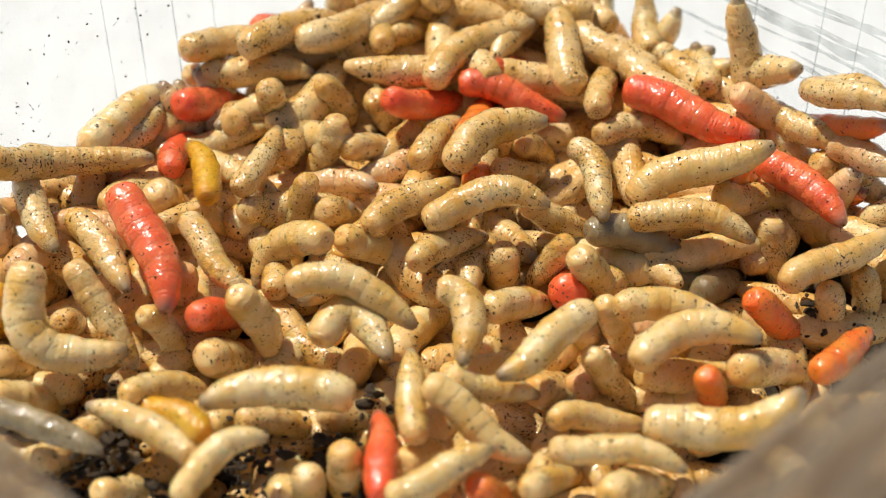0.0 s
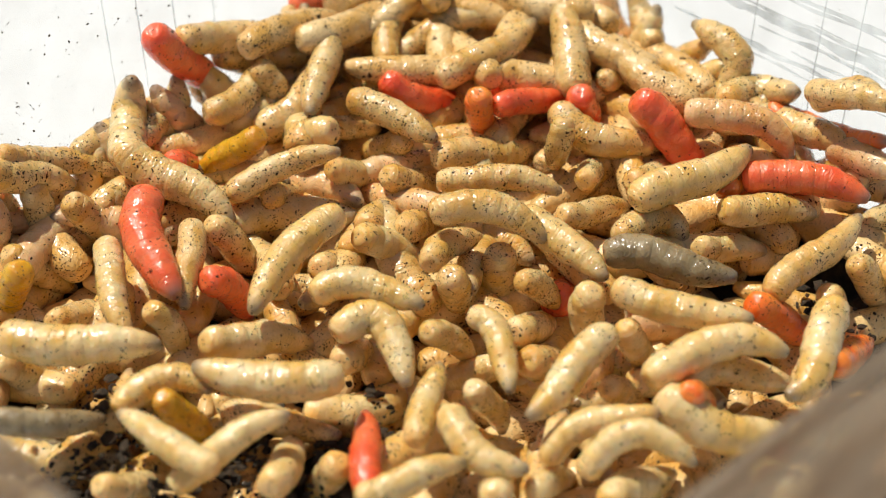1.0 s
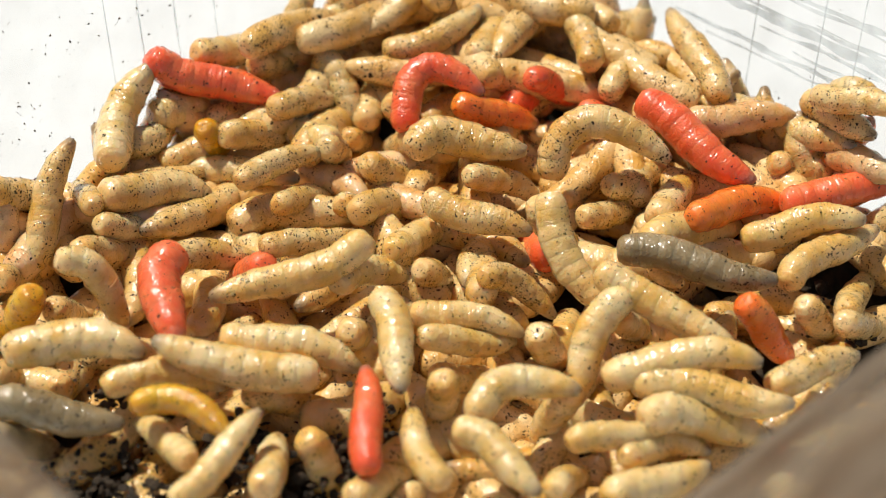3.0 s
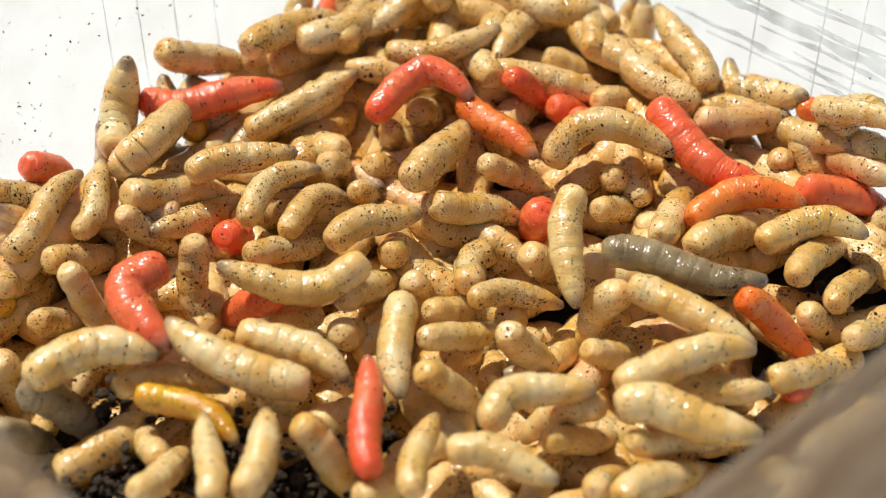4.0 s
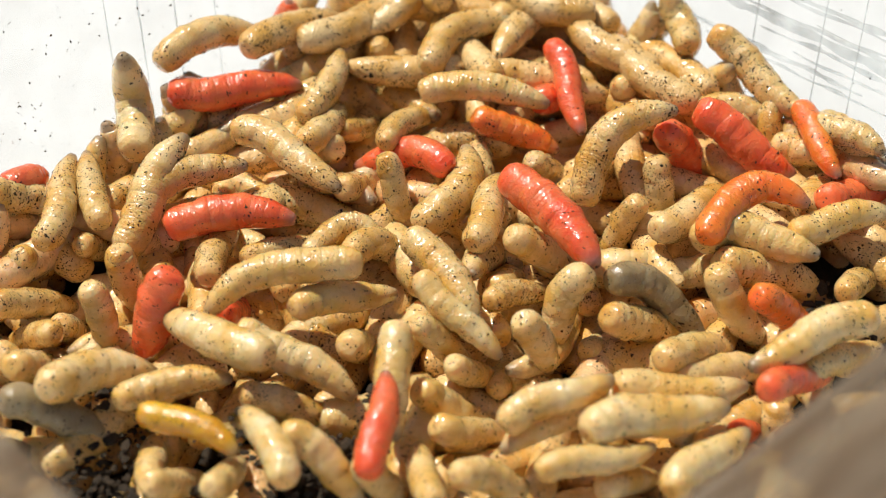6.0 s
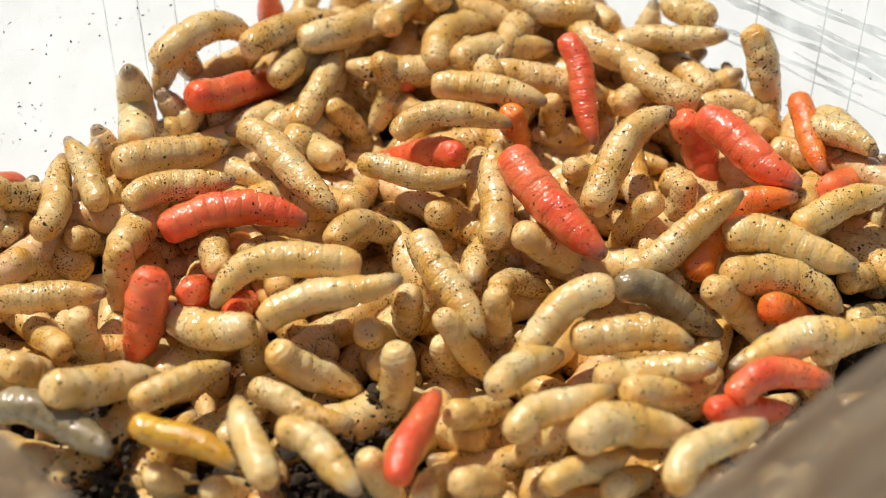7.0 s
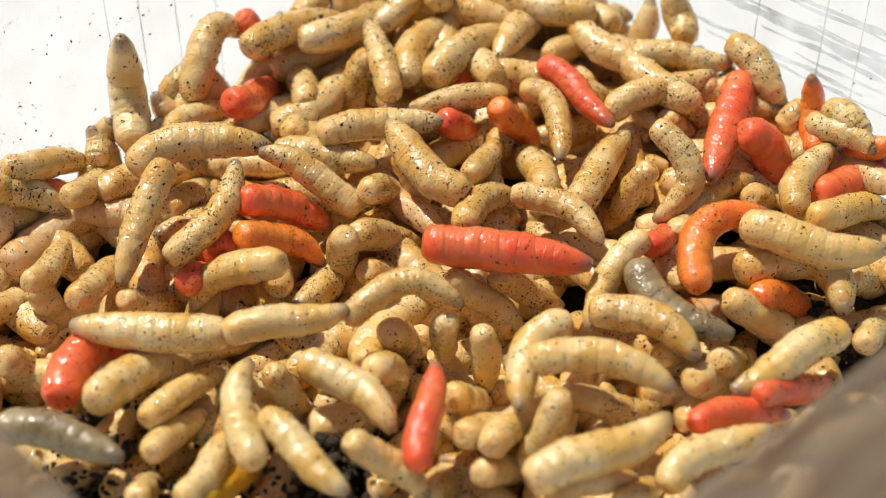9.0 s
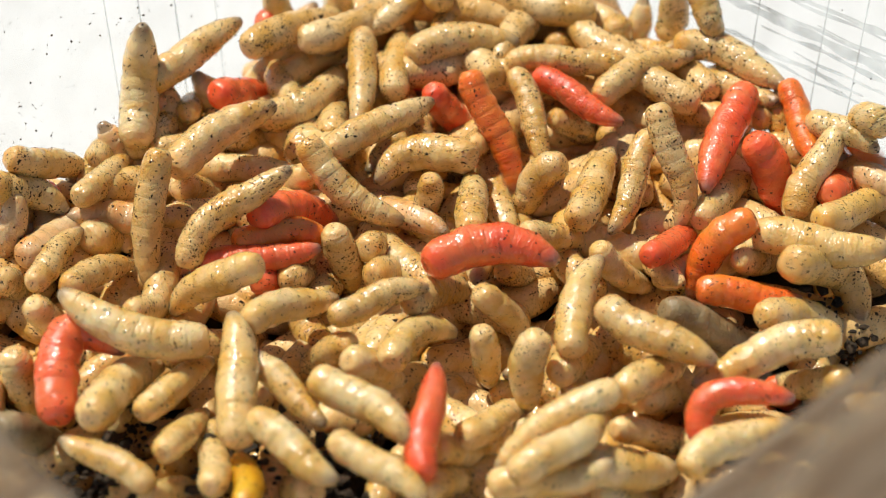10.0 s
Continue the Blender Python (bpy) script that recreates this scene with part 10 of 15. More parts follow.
    crawl(hatch("cream", 0.83), (0,-12.9,-21.7,22.3,-12.7,-17.9,20.8,-12.6,-14.0,19.4), (0.5,-12.5,-24.1,26.1,-12.4,-20.0,24.3,-12.7,-16.3,22.5), (1,-13.4,-24.1,26.1,-12.4,-20.1,24.5,-12.3,-16.1,23.0), (1.4,-13.0,-24.1,26.1,-11.9,-20.5,24.2,-11.3,-16.9,22.4), (1.8,-12.5,-23.6,26.2,-11.5,-20.3,24.0,-11.8,-16.5,22.0), (2.5,-13.0,-24.1,26.1,-12.8,-20.5,24.2,-12.7,-16.3,22.5), (4,-15.4,-25.7,27.2,-14.2,-21.6,27.3,-14.2,-17.4,27.5), (4.5,-15.0,-25.7,27.2,-13.7,-21.8,27.5,-15.1,-17.8,27.9), (5,-13.7,-25.7,27.2,-13.5,-21.6,27.3,-14.2,-17.4,27.5), (5.5,-12.0,-24.8,27.5,-13.5,-20.8,27.7,-16.0,-17.6,27.7), (7,-13.7,-24.7,27.4,-15.3,-20.8,27.7,-16.5,-16.7,28.1), (7.5,-13.8,-23.5,27.4,-16.7,-19.0,28.5,-16.1,-14.9,29.5), (8.2,-15.2,-21.6,28.0,-16.4,-18.0,28.7,-16.2,-13.7,29.6), (8.6,-14.8,-21.6,28.0,-15.9,-18.0,28.7,-16.2,-13.7,29.6), (9,-14.7,-23.0,27.5,-16.4,-18.0,28.7,-15.7,-13.9,29.7), (9.5,-14.9,-20.8,27.1,-17.4,-18.4,25.9,-18.4,-13.9,24.7), (10,-14.9,-20.0,20.6,-17.4,-17.6,19.4,-18.4,-13.1,18.2))
    crawl(hatch("cream", 0.85), (0,-20.1,-26.2,27.1,-17.6,-22.1,27.9,-13.9,-20.9,28.1), (0.5,-21.1,-25.1,27.2,-17.4,-22.4,28.2,-13.1,-19.0,29.1), (1,-21.0,-23.6,25.6,-17.1,-21.1,27.5,-12.2,-19.4,29.2), (1.4,-20.8,-24.5,26.5,-16.1,-22.2,27.9,-12.1,-19.8,29.9), (1.8,-19.8,-24.8,27.5,-17.0,-21.8,28.1,-12.7,-19.1,28.6), (2.5,-21.1,-25.5,27.0,-16.9,-22.8,27.9,-13.1,-19.4,28.9), (4,-17.9,-26.4,27.3,-18.3,-22.3,27.4,-19.1,-18.2,27.7), (4.5,-16.7,-26.2,27.1,-18.4,-22.0,27.1,-20.1,-18.2,27.0), (5,-15.8,-26.7,27.0,-17.0,-22.8,26.7,-17.8,-18.3,26.5), (5.5,-17.1,-26.2,27.1,-17.2,-22.1,25.3,-17.6,-18.0,23.6), (7,-18.4,-23.2,24.6,-17.1,-20.7,21.8,-15.6,-18.7,19.0), (7.5,-21.6,-22.5,18.7,-20.3,-19.8,16.0,-19.0,-17.1,13.3), (8.2,-26.0,-23.2,24.6,-24.9,-20.2,21.9,-23.7,-16.6,19.5), (8.6,-25.5,-23.8,24.4,-24.9,-19.9,22.2,-24.6,-16.4,19.9), (9,-24.2,-23.8,24.4,-24.0,-20.2,21.9,-23.7,-16.6,19.5), (9.5,-23.7,-23.0,18.6,-22.8,-19.7,16.0,-21.8,-16.7,13.4), (10,-23.3,-23.8,24.4,-21.6,-20.7,21.8,-19.8,-18.2,19.1))
    crawl(hatch("cream", 0.83), (0,-19.6,-21.1,26.5,-23.4,-18.7,27.2,-28.3,-16.9,27.7), (0.5,-18.4,-21.7,26.8,-23.4,-19.8,28.0,-27.5,-18.6,28.7), (1,-17.6,-24.5,28.5,-21.8,-21.6,28.6,-25.4,-18.9,28.9), (1.4,-19.6,-22.4,27.5,-23.4,-20.1,27.6,-27.1,-19.2,27.4), (1.8,-18.8,-21.4,27.7,-22.7,-19.2,26.8,-26.1,-18.0,25.5), (2.5,-18.7,-22.2,27.6,-21.8,-19.1,26.6,-24.9,-16.9,25.4), (4,-22.9,-19.3,24.3,-24.3,-16.2,23.0,-25.8,-12.7,21.5), (4.5,-22.8,-19.6,25.3,-24.3,-16.0,23.5,-25.4,-12.3,21.7), (5,-22.4,-19.1,25.4,-23.9,-15.4,23.6,-25.9,-12.3,21.7), (5.5,-23.1,-21.2,25.0,-24.2,-17.2,23.4,-25.2,-13.7,21.8), (7,-23.3,-20.3,20.4,-22.6,-17.3,18.9,-21.5,-13.1,17.6), (7.5,-23.4,-21.0,26.7,-22.1,-18.2,25.1,-20.3,-13.8,23.9), (8.2,-21.8,-23.5,26.8,-20.9,-20.0,25.6,-20.1,-15.8,23.9), (8.6,-22.5,-21.5,26.6,-21.6,-17.7,25.2,-19.8,-13.8,23.9), (9,-23.0,-21.0,26.7,-22.1,-17.7,25.2,-19.8,-13.8,23.9), (9.5,-22.1,-21.0,26.7,-20.8,-17.4,24.9,-19.5,-13.7,23.1), (10,-22.1,-21.0,26.7,-21.2,-17.5,25.1,-19.9,-13.5,23.6))
    crawl(hatch("cream", 1.05), (0,-7.4,-16.9,28.9,-13.8,-16.1,29.1,-18.9,-17.7,28.8), (0.5,-8.4,-15.4,29.0,-16.5,-15.8,29.1,-19.0,-12.8,30.0), (1,-8.4,-15.0,29.3,-13.8,-15.6,29.2,-19.8,-14.2,29.5), (1.4,-7.9,-15.3,29.2,-13.8,-15.3,29.2,-19.7,-15.8,29.1), (1.8,-8.4,-15.3,29.2,-13.8,-15.6,29.2,-19.4,-14.2,29.5), (2.5,-9.8,-13.6,28.6,-16.7,-13.9,29.2,-22.9,-13.7,30.9), (4,-11.1,-15.2,28.5,-17.6,-13.6,29.5,-22.4,-10.5,31.0), (4.5,-10.6,-15.8,29.1,-16.2,-13.7,29.6,-21.9,-10.9,30.1), (5,-11.3,-13.4,27.4,-16.8,-12.3,29.6,-23.5,-11.3,32.4), (5.5,-12.9,-15.0,29.3,-17.7,-12.0,29.9,-23.0,-9.2,30.5), (7,-16.1,-9.6,29.6,-20.6,-7.7,27.8,-24.6,-2.7,26.6), (7.5,-13.6,-12.6,28.6,-19.1,-11.4,30.6,-25.8,-11.6,32.0), (8.2,-17.6,-10.1,30.0,-22.2,-9.1,29.1,-27.2,-7.3,28.2), (8.6,-15.2,-10.0,28.6,-21.6,-10.2,29.5,-29.3,-10.6,30.8), (9,-18.1,-10.3,29.6,-24.3,-10.4,29.8,-30.5,-9.7,29.9), (9.5,-18.4,-9.2,30.5,-23.9,-9.8,30.3,-29.3,-11.4,30.0), (10,-19.7,-10.8,29.4,-25.6,-10.9,30.2,-31.3,-8.4,32.3))
    crawl(hatch("cream", 0.83), (0,-25.4,-16.0,28.0,-22.5,-13.1,26.4,-19.5,-12.1,24.2), (0.5,-26.2,-15.9,27.9,-22.8,-13.4,27.4,-19.2,-14.0,26.1), (1,-25.9,-16.8,27.5,-22.7,-14.1,28.1,-18.9,-15.2,27.9), (1.4,-26.3,-15.2,27.9,-23.6,-11.8,26.5,-20.5,-11.1,24.5), (1.8,-27.5,-15.7,28.3,-23.1,-14.2,28.8,-19.4,-14.9,28.2), (2.5,-27.6,-15.2,28.2,-23.1,-13.8,28.7,-18.2,-14.3,27.0), (4,-26.6,-13.7,26.5,-23.0,-12.3,26.7,-17.8,-13.7,26.5), (4.5,-26.2,-12.7,26.7,-22.1,-12.1,26.8,-16.8,-14.2,26.2), (5,-26.9,-15.1,25.9,-23.8,-13.0,27.4,-17.9,-13.2,25.9), (5.5,-26.9,-15.4,26.1,-23.4,-13.2,26.6,-17.8,-13.7,26.5), (7,-24.8,-16.3,27.6,-21.9,-13.9,27.3,-17.9,-11.5,26.9), (7.5,-24.7,-17.3,27.4,-21.8,-14.8,27.5,-17.8,-12.8,27.5), (8.2,-23.8,-17.3,27.4,-21.9,-13.9,26.7,-19.1,-10.5,25.9), (8.6,-23.7,-17.9,27.3,-21.9,-14.3,27.0,-18.4,-11.7,26.5), (9,-23.7,-17.9,27.3,-21.8,-14.7,26.7,-18.5,-11.4,26.1), (9.5,-23.9,-16.2,27.0,-22.2,-12.7,25.4,-19.7,-9.5,24.4), (10,-24.2,-17.3,27.4,-21.9,-13.6,26.9,-19.5,-10.3,26.4))
    crawl(hatch("grey", 0.83), (0,-36.1,-16.8,27.5,-31.7,-18.7,27.2,-27.0,-20.8,26.7), (0.5,-35.5,-17.9,27.3,-32.9,-16.3,24.5,-30.2,-15.4,21.5), (1,-35.5,-17.9,27.3,-31.6,-17.4,26.2,-27.8,-15.8,25.2), (1.4,-35.6,-16.8,27.5,-31.0,-17.3,27.4,-27.2,-18.9,27.1), (1.8,-35.5,-17.9,27.3,-34.2,-16.9,24.4,-32.9,-15.9,21.4), (2.5,-35.7,-19.4,27.0,-33.6,-17.9,24.2,-31.5,-15.9,21.4), (4,-35.8,-17.5,25.7,-33.7,-16.0,22.9,-32.3,-15.1,19.9), (4.5,-35.7,-18.1,25.6,-33.1,-16.6,22.7,-30.8,-16.1,19.6), (5,-35.7,-18.1,25.6,-33.6,-16.6,22.7,-31.4,-15.1,19.9), (5.5,-35.7,-18.1,25.6,-33.6,-16.6,22.7,-30.9,-15.1,19.9), (7,-35.7,-17.3,19.1,-33.6,-15.8,16.2,-30.9,-14.3,13.4), (10,-35.2,-16.8,19.3,-33.1,-15.3,16.5,-30.5,-13.8,13.6))
    crawl(hatch("dusty", 0.83), (0,-37.2,-10.9,27.0,-35.1,-8.9,24.4,-33.2,-7.9,21.5), (0.5,-36.7,-10.9,27.0,-35.1,-8.9,24.4,-32.7,-8.5,21.3), (1,-36.7,-10.9,27.0,-34.5,-10.0,24.1,-31.5,-10.1,20.9), (1.4,-36.7,-10.9,27.0,-34.5,-10.0,24.1,-32.1,-9.0,21.2), (1.8,-36.2,-13.4,28.0,-33.2,-15.0,27.7,-28.3,-17.8,27.2), (2.5,-36.5,-12.6,26.7,-34.8,-11.1,23.9,-32.5,-9.6,21.1), (4,-36.7,-10.9,27.0,-36.3,-10.5,24.0,-35.7,-11.3,20.7), (4.5,-36.7,-11.5,26.9,-36.5,-10.5,24.0,-36.3,-10.2,21.0), (5,-36.7,-10.9,27.0,-36.4,-10.0,24.1,-36.0,-9.0,21.2), (5.5,-37.0,-9.6,27.0,-36.6,-8.5,24.1,-36.1,-8.3,21.2), (7,-36.7,-10.9,27.0,-36.4,-10.0,24.1,-35.5,-9.0,21.2), (7.5,-37.1,-8.7,27.5,-36.6,-8.3,24.5,-35.6,-8.5,21.3), (8.2,-37.1,-8.7,27.5,-36.1,-8.9,24.4,-35.0,-9.0,21.2), (8.6,-37.1,-8.7,27.5,-36.0,-9.4,24.3,-34.0,-9.6,21.1), (9,-36.7,-10.9,27.0,-35.5,-9.4,24.3,-34.4,-10.1,21.0), (9.5,-34.6,-11.3,28.6,-34.0,-11.4,25.5,-33.4,-12.1,22.3), (10,-35.4,-11.9,28.5,-34.9,-12.0,25.4,-34.4,-12.1,22.3))
    crawl(hatch("cream", 0.83), (0,-36.7,-14.3,26.3,-33.7,-12.2,23.7,-31.5,-10.7,20.8), (0.5,-36.6,-13.3,20.6,-33.8,-11.2,17.9,-31.6,-9.6,15.1), (1,-36.4,-13.1,20.6,-33.9,-10.9,18.0,-31.8,-9.2,15.2), (1.4,-36.3,-12.9,20.7,-33.9,-10.7,18.1,-31.9,-8.9,15.3), (1.8,-36.2,-12.7,20.8,-34.0,-10.5,18.2,-32.1,-8.6,15.4), (2.5,-36.0,-12.4,20.9,-34.1,-10.1,18.3,-32.3,-8.0,15.5), (4,-35.6,-11.7,21.1,-34.3,-9.3,18.6,-32.9,-6.8,15.8), (4.5,-35.4,-11.5,21.2,-34.4,-9.1,18.7,-33.1,-6.4,15.9), (5,-35.3,-11.3,21.2,-34.4,-8.8,18.8,-33.2,-6.0,16.1), (5.5,-35.2,-11.8,27.2,-34.5,-9.2,24.7,-33.4,-6.4,22.0), (7,-35.3,-13.0,28.3,-34.1,-10.9,25.7,-32.4,-9.3,22.9), (7.5,-35.6,-11.4,22.3,-34.6,-9.5,19.6,-33.2,-8.6,16.7), (8.2,-36.1,-10.2,22.1,-35.4,-8.6,19.3,-34.3,-8.5,16.2), (8.6,-36.4,-9.5,21.9,-35.8,-8.1,19.1,-35.0,-8.4,16.0), (9,-36.7,-8.8,21.8,-36.2,-7.6,19.0,-35.7,-8.4,15.7), (9.5,-37.1,-8.7,27.5,-36.7,-7.7,24.6,-36.5,-9.0,21.2), (10,-37.1,-7.9,21.0,-36.7,-6.9,18.1,-36.5,-8.2,14.7))
    crawl(hatch("cream", 1.05), (0,-33.8,-7.0,34.1,-32.9,-11.2,29.1,-26.2,-10.5,27.9), (0.5,-35.0,-10.9,32.7,-31.5,-12.9,28.8,-24.4,-11.6,28.2), (1,-35.8,-11.2,30.1,-29.2,-12.0,29.9,-23.2,-12.0,29.9), (1.4,-34.4,-11.2,30.4,-30.0,-13.6,29.5,-22.7,-12.4,29.6), (1.8,-35.4,-13.5,30.0,-29.1,-12.8,30.0,-23.2,-12.2,30.1), (2.5,-35.9,-12.0,29.9,-30.2,-11.2,30.1,-24.5,-12.6,29.8), (4,-32.9,-15.4,29.3,-29.2,-12.4,29.7,-23.6,-12.8,29.4), (4.5,-32.7,-16.1,29.7,-29.1,-12.9,30.1,-22.2,-12.8,30.0), (5,-33.4,-15.3,29.2,-29.1,-13.1,29.7,-23.1,-13.7,29.6), (5.5,-32.4,-15.8,29.1,-29.4,-12.2,28.2,-24.1,-11.3,26.7), (7,-31.2,-17.1,29.8,-27.9,-13.9,27.2,-23.8,-10.7,24.8), (7.5,-32.2,-14.9,27.9,-27.6,-12.8,26.9,-22.8,-10.5,25.9), (8.2,-31.2,-15.7,27.8,-27.1,-13.0,27.1,-22.3,-10.3,26.4), (8.6,-30.4,-15.2,27.9,-26.7,-12.3,27.0,-21.5,-10.0,26.1), (9,-27.7,-17.4,28.8,-25.3,-12.6,27.3,-21.5,-9.9,25.4), (9.5,-28.3,-19.4,28.9,-25.8,-15.1,28.4,-21.6,-12.2,27.6), (10,-27.9,-19.0,28.5,-26.5,-13.7,27.1,-23.9,-9.9,25.4))
    crawl(hatch("dusty", 0.83), (0,-30.8,-5.1,32.5,-28.0,-7.8,29.2,-25.6,-10.6,26.1), (0.5,-32.9,-4.7,31.5,-29.1,-6.3,29.8,-25.2,-9.2,27.3), (1,-27.1,-4.1,29.1,-27.5,-4.6,26.4,-26.4,-4.4,23.5), (1.4,-25.6,-1.1,24.2,-25.3,-0.6,21.5,-23.7,0.7,18.8), (1.8,-24.0,0.4,31.0,-23.0,2.0,28.4,-20.9,4.3,25.8), (2.5,-25.4,1.8,24.9,-24.3,3.8,22.8,-22.7,6.6,20.9), (4,-28.4,3.2,24.3,-27.0,6.0,23.4,-26.4,9.9,22.8), (4.5,-29.4,3.6,24.2,-28.0,6.7,23.6,-27.7,11.0,23.4), (5,-30.4,3.4,29.8,-28.9,6.7,29.7,-29.0,11.4,29.9), (5.5,-29.5,1.7,31.2,-30.1,6.0,31.5,-30.1,10.2,31.8), (7,-30.3,4.2,31.7,-31.8,8.2,32.4,-33.6,11.0,33.4), (7.5,-31.4,4.8,31.9,-30.5,9.0,31.8,-30.8,13.3,31.7), (8.2,-32.3,4.2,31.7,-30.9,7.4,30.5,-30.6,11.9,29.5), (8.6,-32.4,4.8,31.9,-31.0,7.9,30.0,-29.7,11.8,28.3), (9,-32.9,4.8,31.9,-31.5,8.2,30.4,-30.2,12.3,29.2), (9.5,-30.1,2.3,31.4,-30.2,7.4,32.4,-29.7,12.0,33.3), (10,-31.9,4.8,31.9,-30.5,8.3,31.0,-29.0,12.5,30.4))
    crawl(hatch("dusty", 0.83), (0,-36.8,6.7,32.2,-35.4,3.2,31.5,-33.1,-0.8,30.7), (0.5,-37.6,6.7,32.2,-36.4,6.4,29.3,-35.7,5.4,26.2), (1,-36.0,6.1,32.1,-35.6,5.8,29.2,-34.1,4.8,26.0), (1.4,-35.9,5.5,32.5,-34.8,1.0,31.1,-32.0,-2.7,29.8), (1.8,-35.9,5.7,26.4,-35.0,1.9,24.8,-32.3,-1.3,23.4), (2.5,-36.0,4.8,25.8,-35.2,2.1,24.1,-32.9,0.0,22.5), (4,-36.2,2.9,24.6,-35.7,2.6,22.5,-34.1,2.6,20.4), (4.5,-36.3,2.2,24.2,-35.8,2.8,22.0,-34.5,3.5,19.7), (5,-36.4,1.6,23.8,-36.0,3.0,21.4,-34.9,4.4,19.1), (5.5,-36.4,0.2,29.2,-36.1,2.4,26.7,-35.3,4.6,24.2), (7,-37.3,-0.4,29.1,-35.5,1.5,26.6,-32.8,4.6,24.2), (7.5,-37.0,0.6,28.9,-36.9,3.9,26.8,-36.1,6.7,24.5), (8.2,-37.3,0.4,23.0,-37.1,3.3,20.8,-36.4,5.3,18.2), (8.6,-37.4,-0.2,22.9,-37.2,2.6,20.6,-36.6,4.1,18.0), (9,-37.6,-0.7,22.9,-37.4,1.9,20.5,-36.7,2.8,17.7), (9.5,-37.8,-1.4,22.8,-37.5,1.0,20.4,-36.9,1.3,17.5), (10,-37.9,-2.8,28.6,-37.7,-0.7,26.1,-37.1,-0.9,23.0))
    crawl(hatch("dusty", 0.93), (0,-31.9,2.6,31.4,-29.0,-0.8,30.7,-26.6,-5.0,29.9), (0.5,-32.1,2.3,31.4,-29.9,0.4,31.0,-26.8,-5.6,29.8), (1,-32.3,4.2,31.7,-30.8,5.1,29.0,-28.9,6.1,26.3), (1.4,-33.1,5.2,30.2,-32.2,6.8,27.7,-31.2,8.4,25.0), (1.8,-32.4,1.0,31.1,-31.8,1.4,28.2,-31.2,1.8,25.3), (2.5,-30.3,-0.3,30.9,-28.6,1.6,28.4,-26.3,2.3,25.5), (4,-33.5,-2.0,30.5,-31.3,0.8,28.1,-28.5,4.2,25.8), (4.5,-27.9,-0.2,30.9,-27.4,-1.0,27.7,-26.6,-1.8,24.5), (5,-27.4,-1.8,28.4,-27.6,1.4,26.3,-27.6,3.0,23.6), (5.5,-28.2,-2.0,30.5,-27.1,-1.0,27.7,-26.1,0.0,24.9), (7,-27.5,-2.0,31.7,-27.9,-2.2,28.1,-27.7,-2.8,24.7), (7.5,-29.1,2.8,31.9,-28.1,-1.8,30.9,-26.7,-6.6,30.0), (8.2,-28.8,4.3,32.2,-28.7,-1.7,30.3,-29.7,-6.1,29.0), (8.6,-28.1,6.1,32.1,-28.5,1.0,31.1,-29.8,-4.4,30.0), (9,-24.2,5.1,35.3,-25.9,1.4,32.7,-27.4,-3.6,29.3), (9.5,-25.3,8.4,32.2,-26.8,2.9,30.9,-27.3,-2.4,29.5), (10,-24.6,5.7,36.1,-25.7,2.4,31.3,-25.5,-1.1,26.5))
    crawl(hatch("dusty", 0.83), (0,-39.0,4.3,30.1,-39.1,5.5,27.4,-38.9,5.4,24.8), (0.5,-39.0,5.8,31.7,-38.3,6.2,30.1,-38.2,6.2,27.5), (1,-39.1,5.7,31.1,-38.5,6.1,28.9,-38.3,6.0,26.3), (1.4,-39.1,5.7,31.1,-38.4,6.2,29.5,-38.2,6.2,27.5), (1.8,-36.1,5.2,30.2,-38.1,6.5,28.6,-38.6,5.8,27.8), (2.5,-35.5,3.5,23.9,-37.5,4.9,22.1,-38.4,4.8,21.0), (4,-34.2,-1.8,23.0,-36.3,0.0,20.8,-38.1,1.1,18.9), (4.5,-33.8,-3.5,22.7,-35.9,-1.6,20.3,-38.0,-0.2,18.2), (5,-33.3,-5.3,22.3,-35.5,-3.2,19.8,-37.9,-1.4,17.5), (5.5,-32.9,-7.7,27.9,-35.1,-5.6,25.2,-37.7,-3.4,22.6), (7,-31.7,-9.8,27.2,-33.9,-6.5,25.5,-36.1,-3.8,23.6), (7.5,-31.2,-11.8,29.1,-33.6,-5.7,25.4,-35.4,-3.6,24.8), (8.2,-30.6,-11.5,26.9,-33.2,-8.5,24.7,-35.3,-6.5,22.2), (8.6,-28.9,-13.6,20.9,-31.8,-10.6,19.2,-34.2,-8.8,17.4), (9,-27.3,-16.4,20.7,-30.4,-13.5,19.7,-33.0,-11.8,18.4), (9.5,-25.2,-19.9,20.5,-28.7,-17.2,20.2,-31.6,-15.5,19.7), (10,-23.1,-24.1,26.1,-26.9,-21.5,26.6,-30.2,-20.0,26.9))
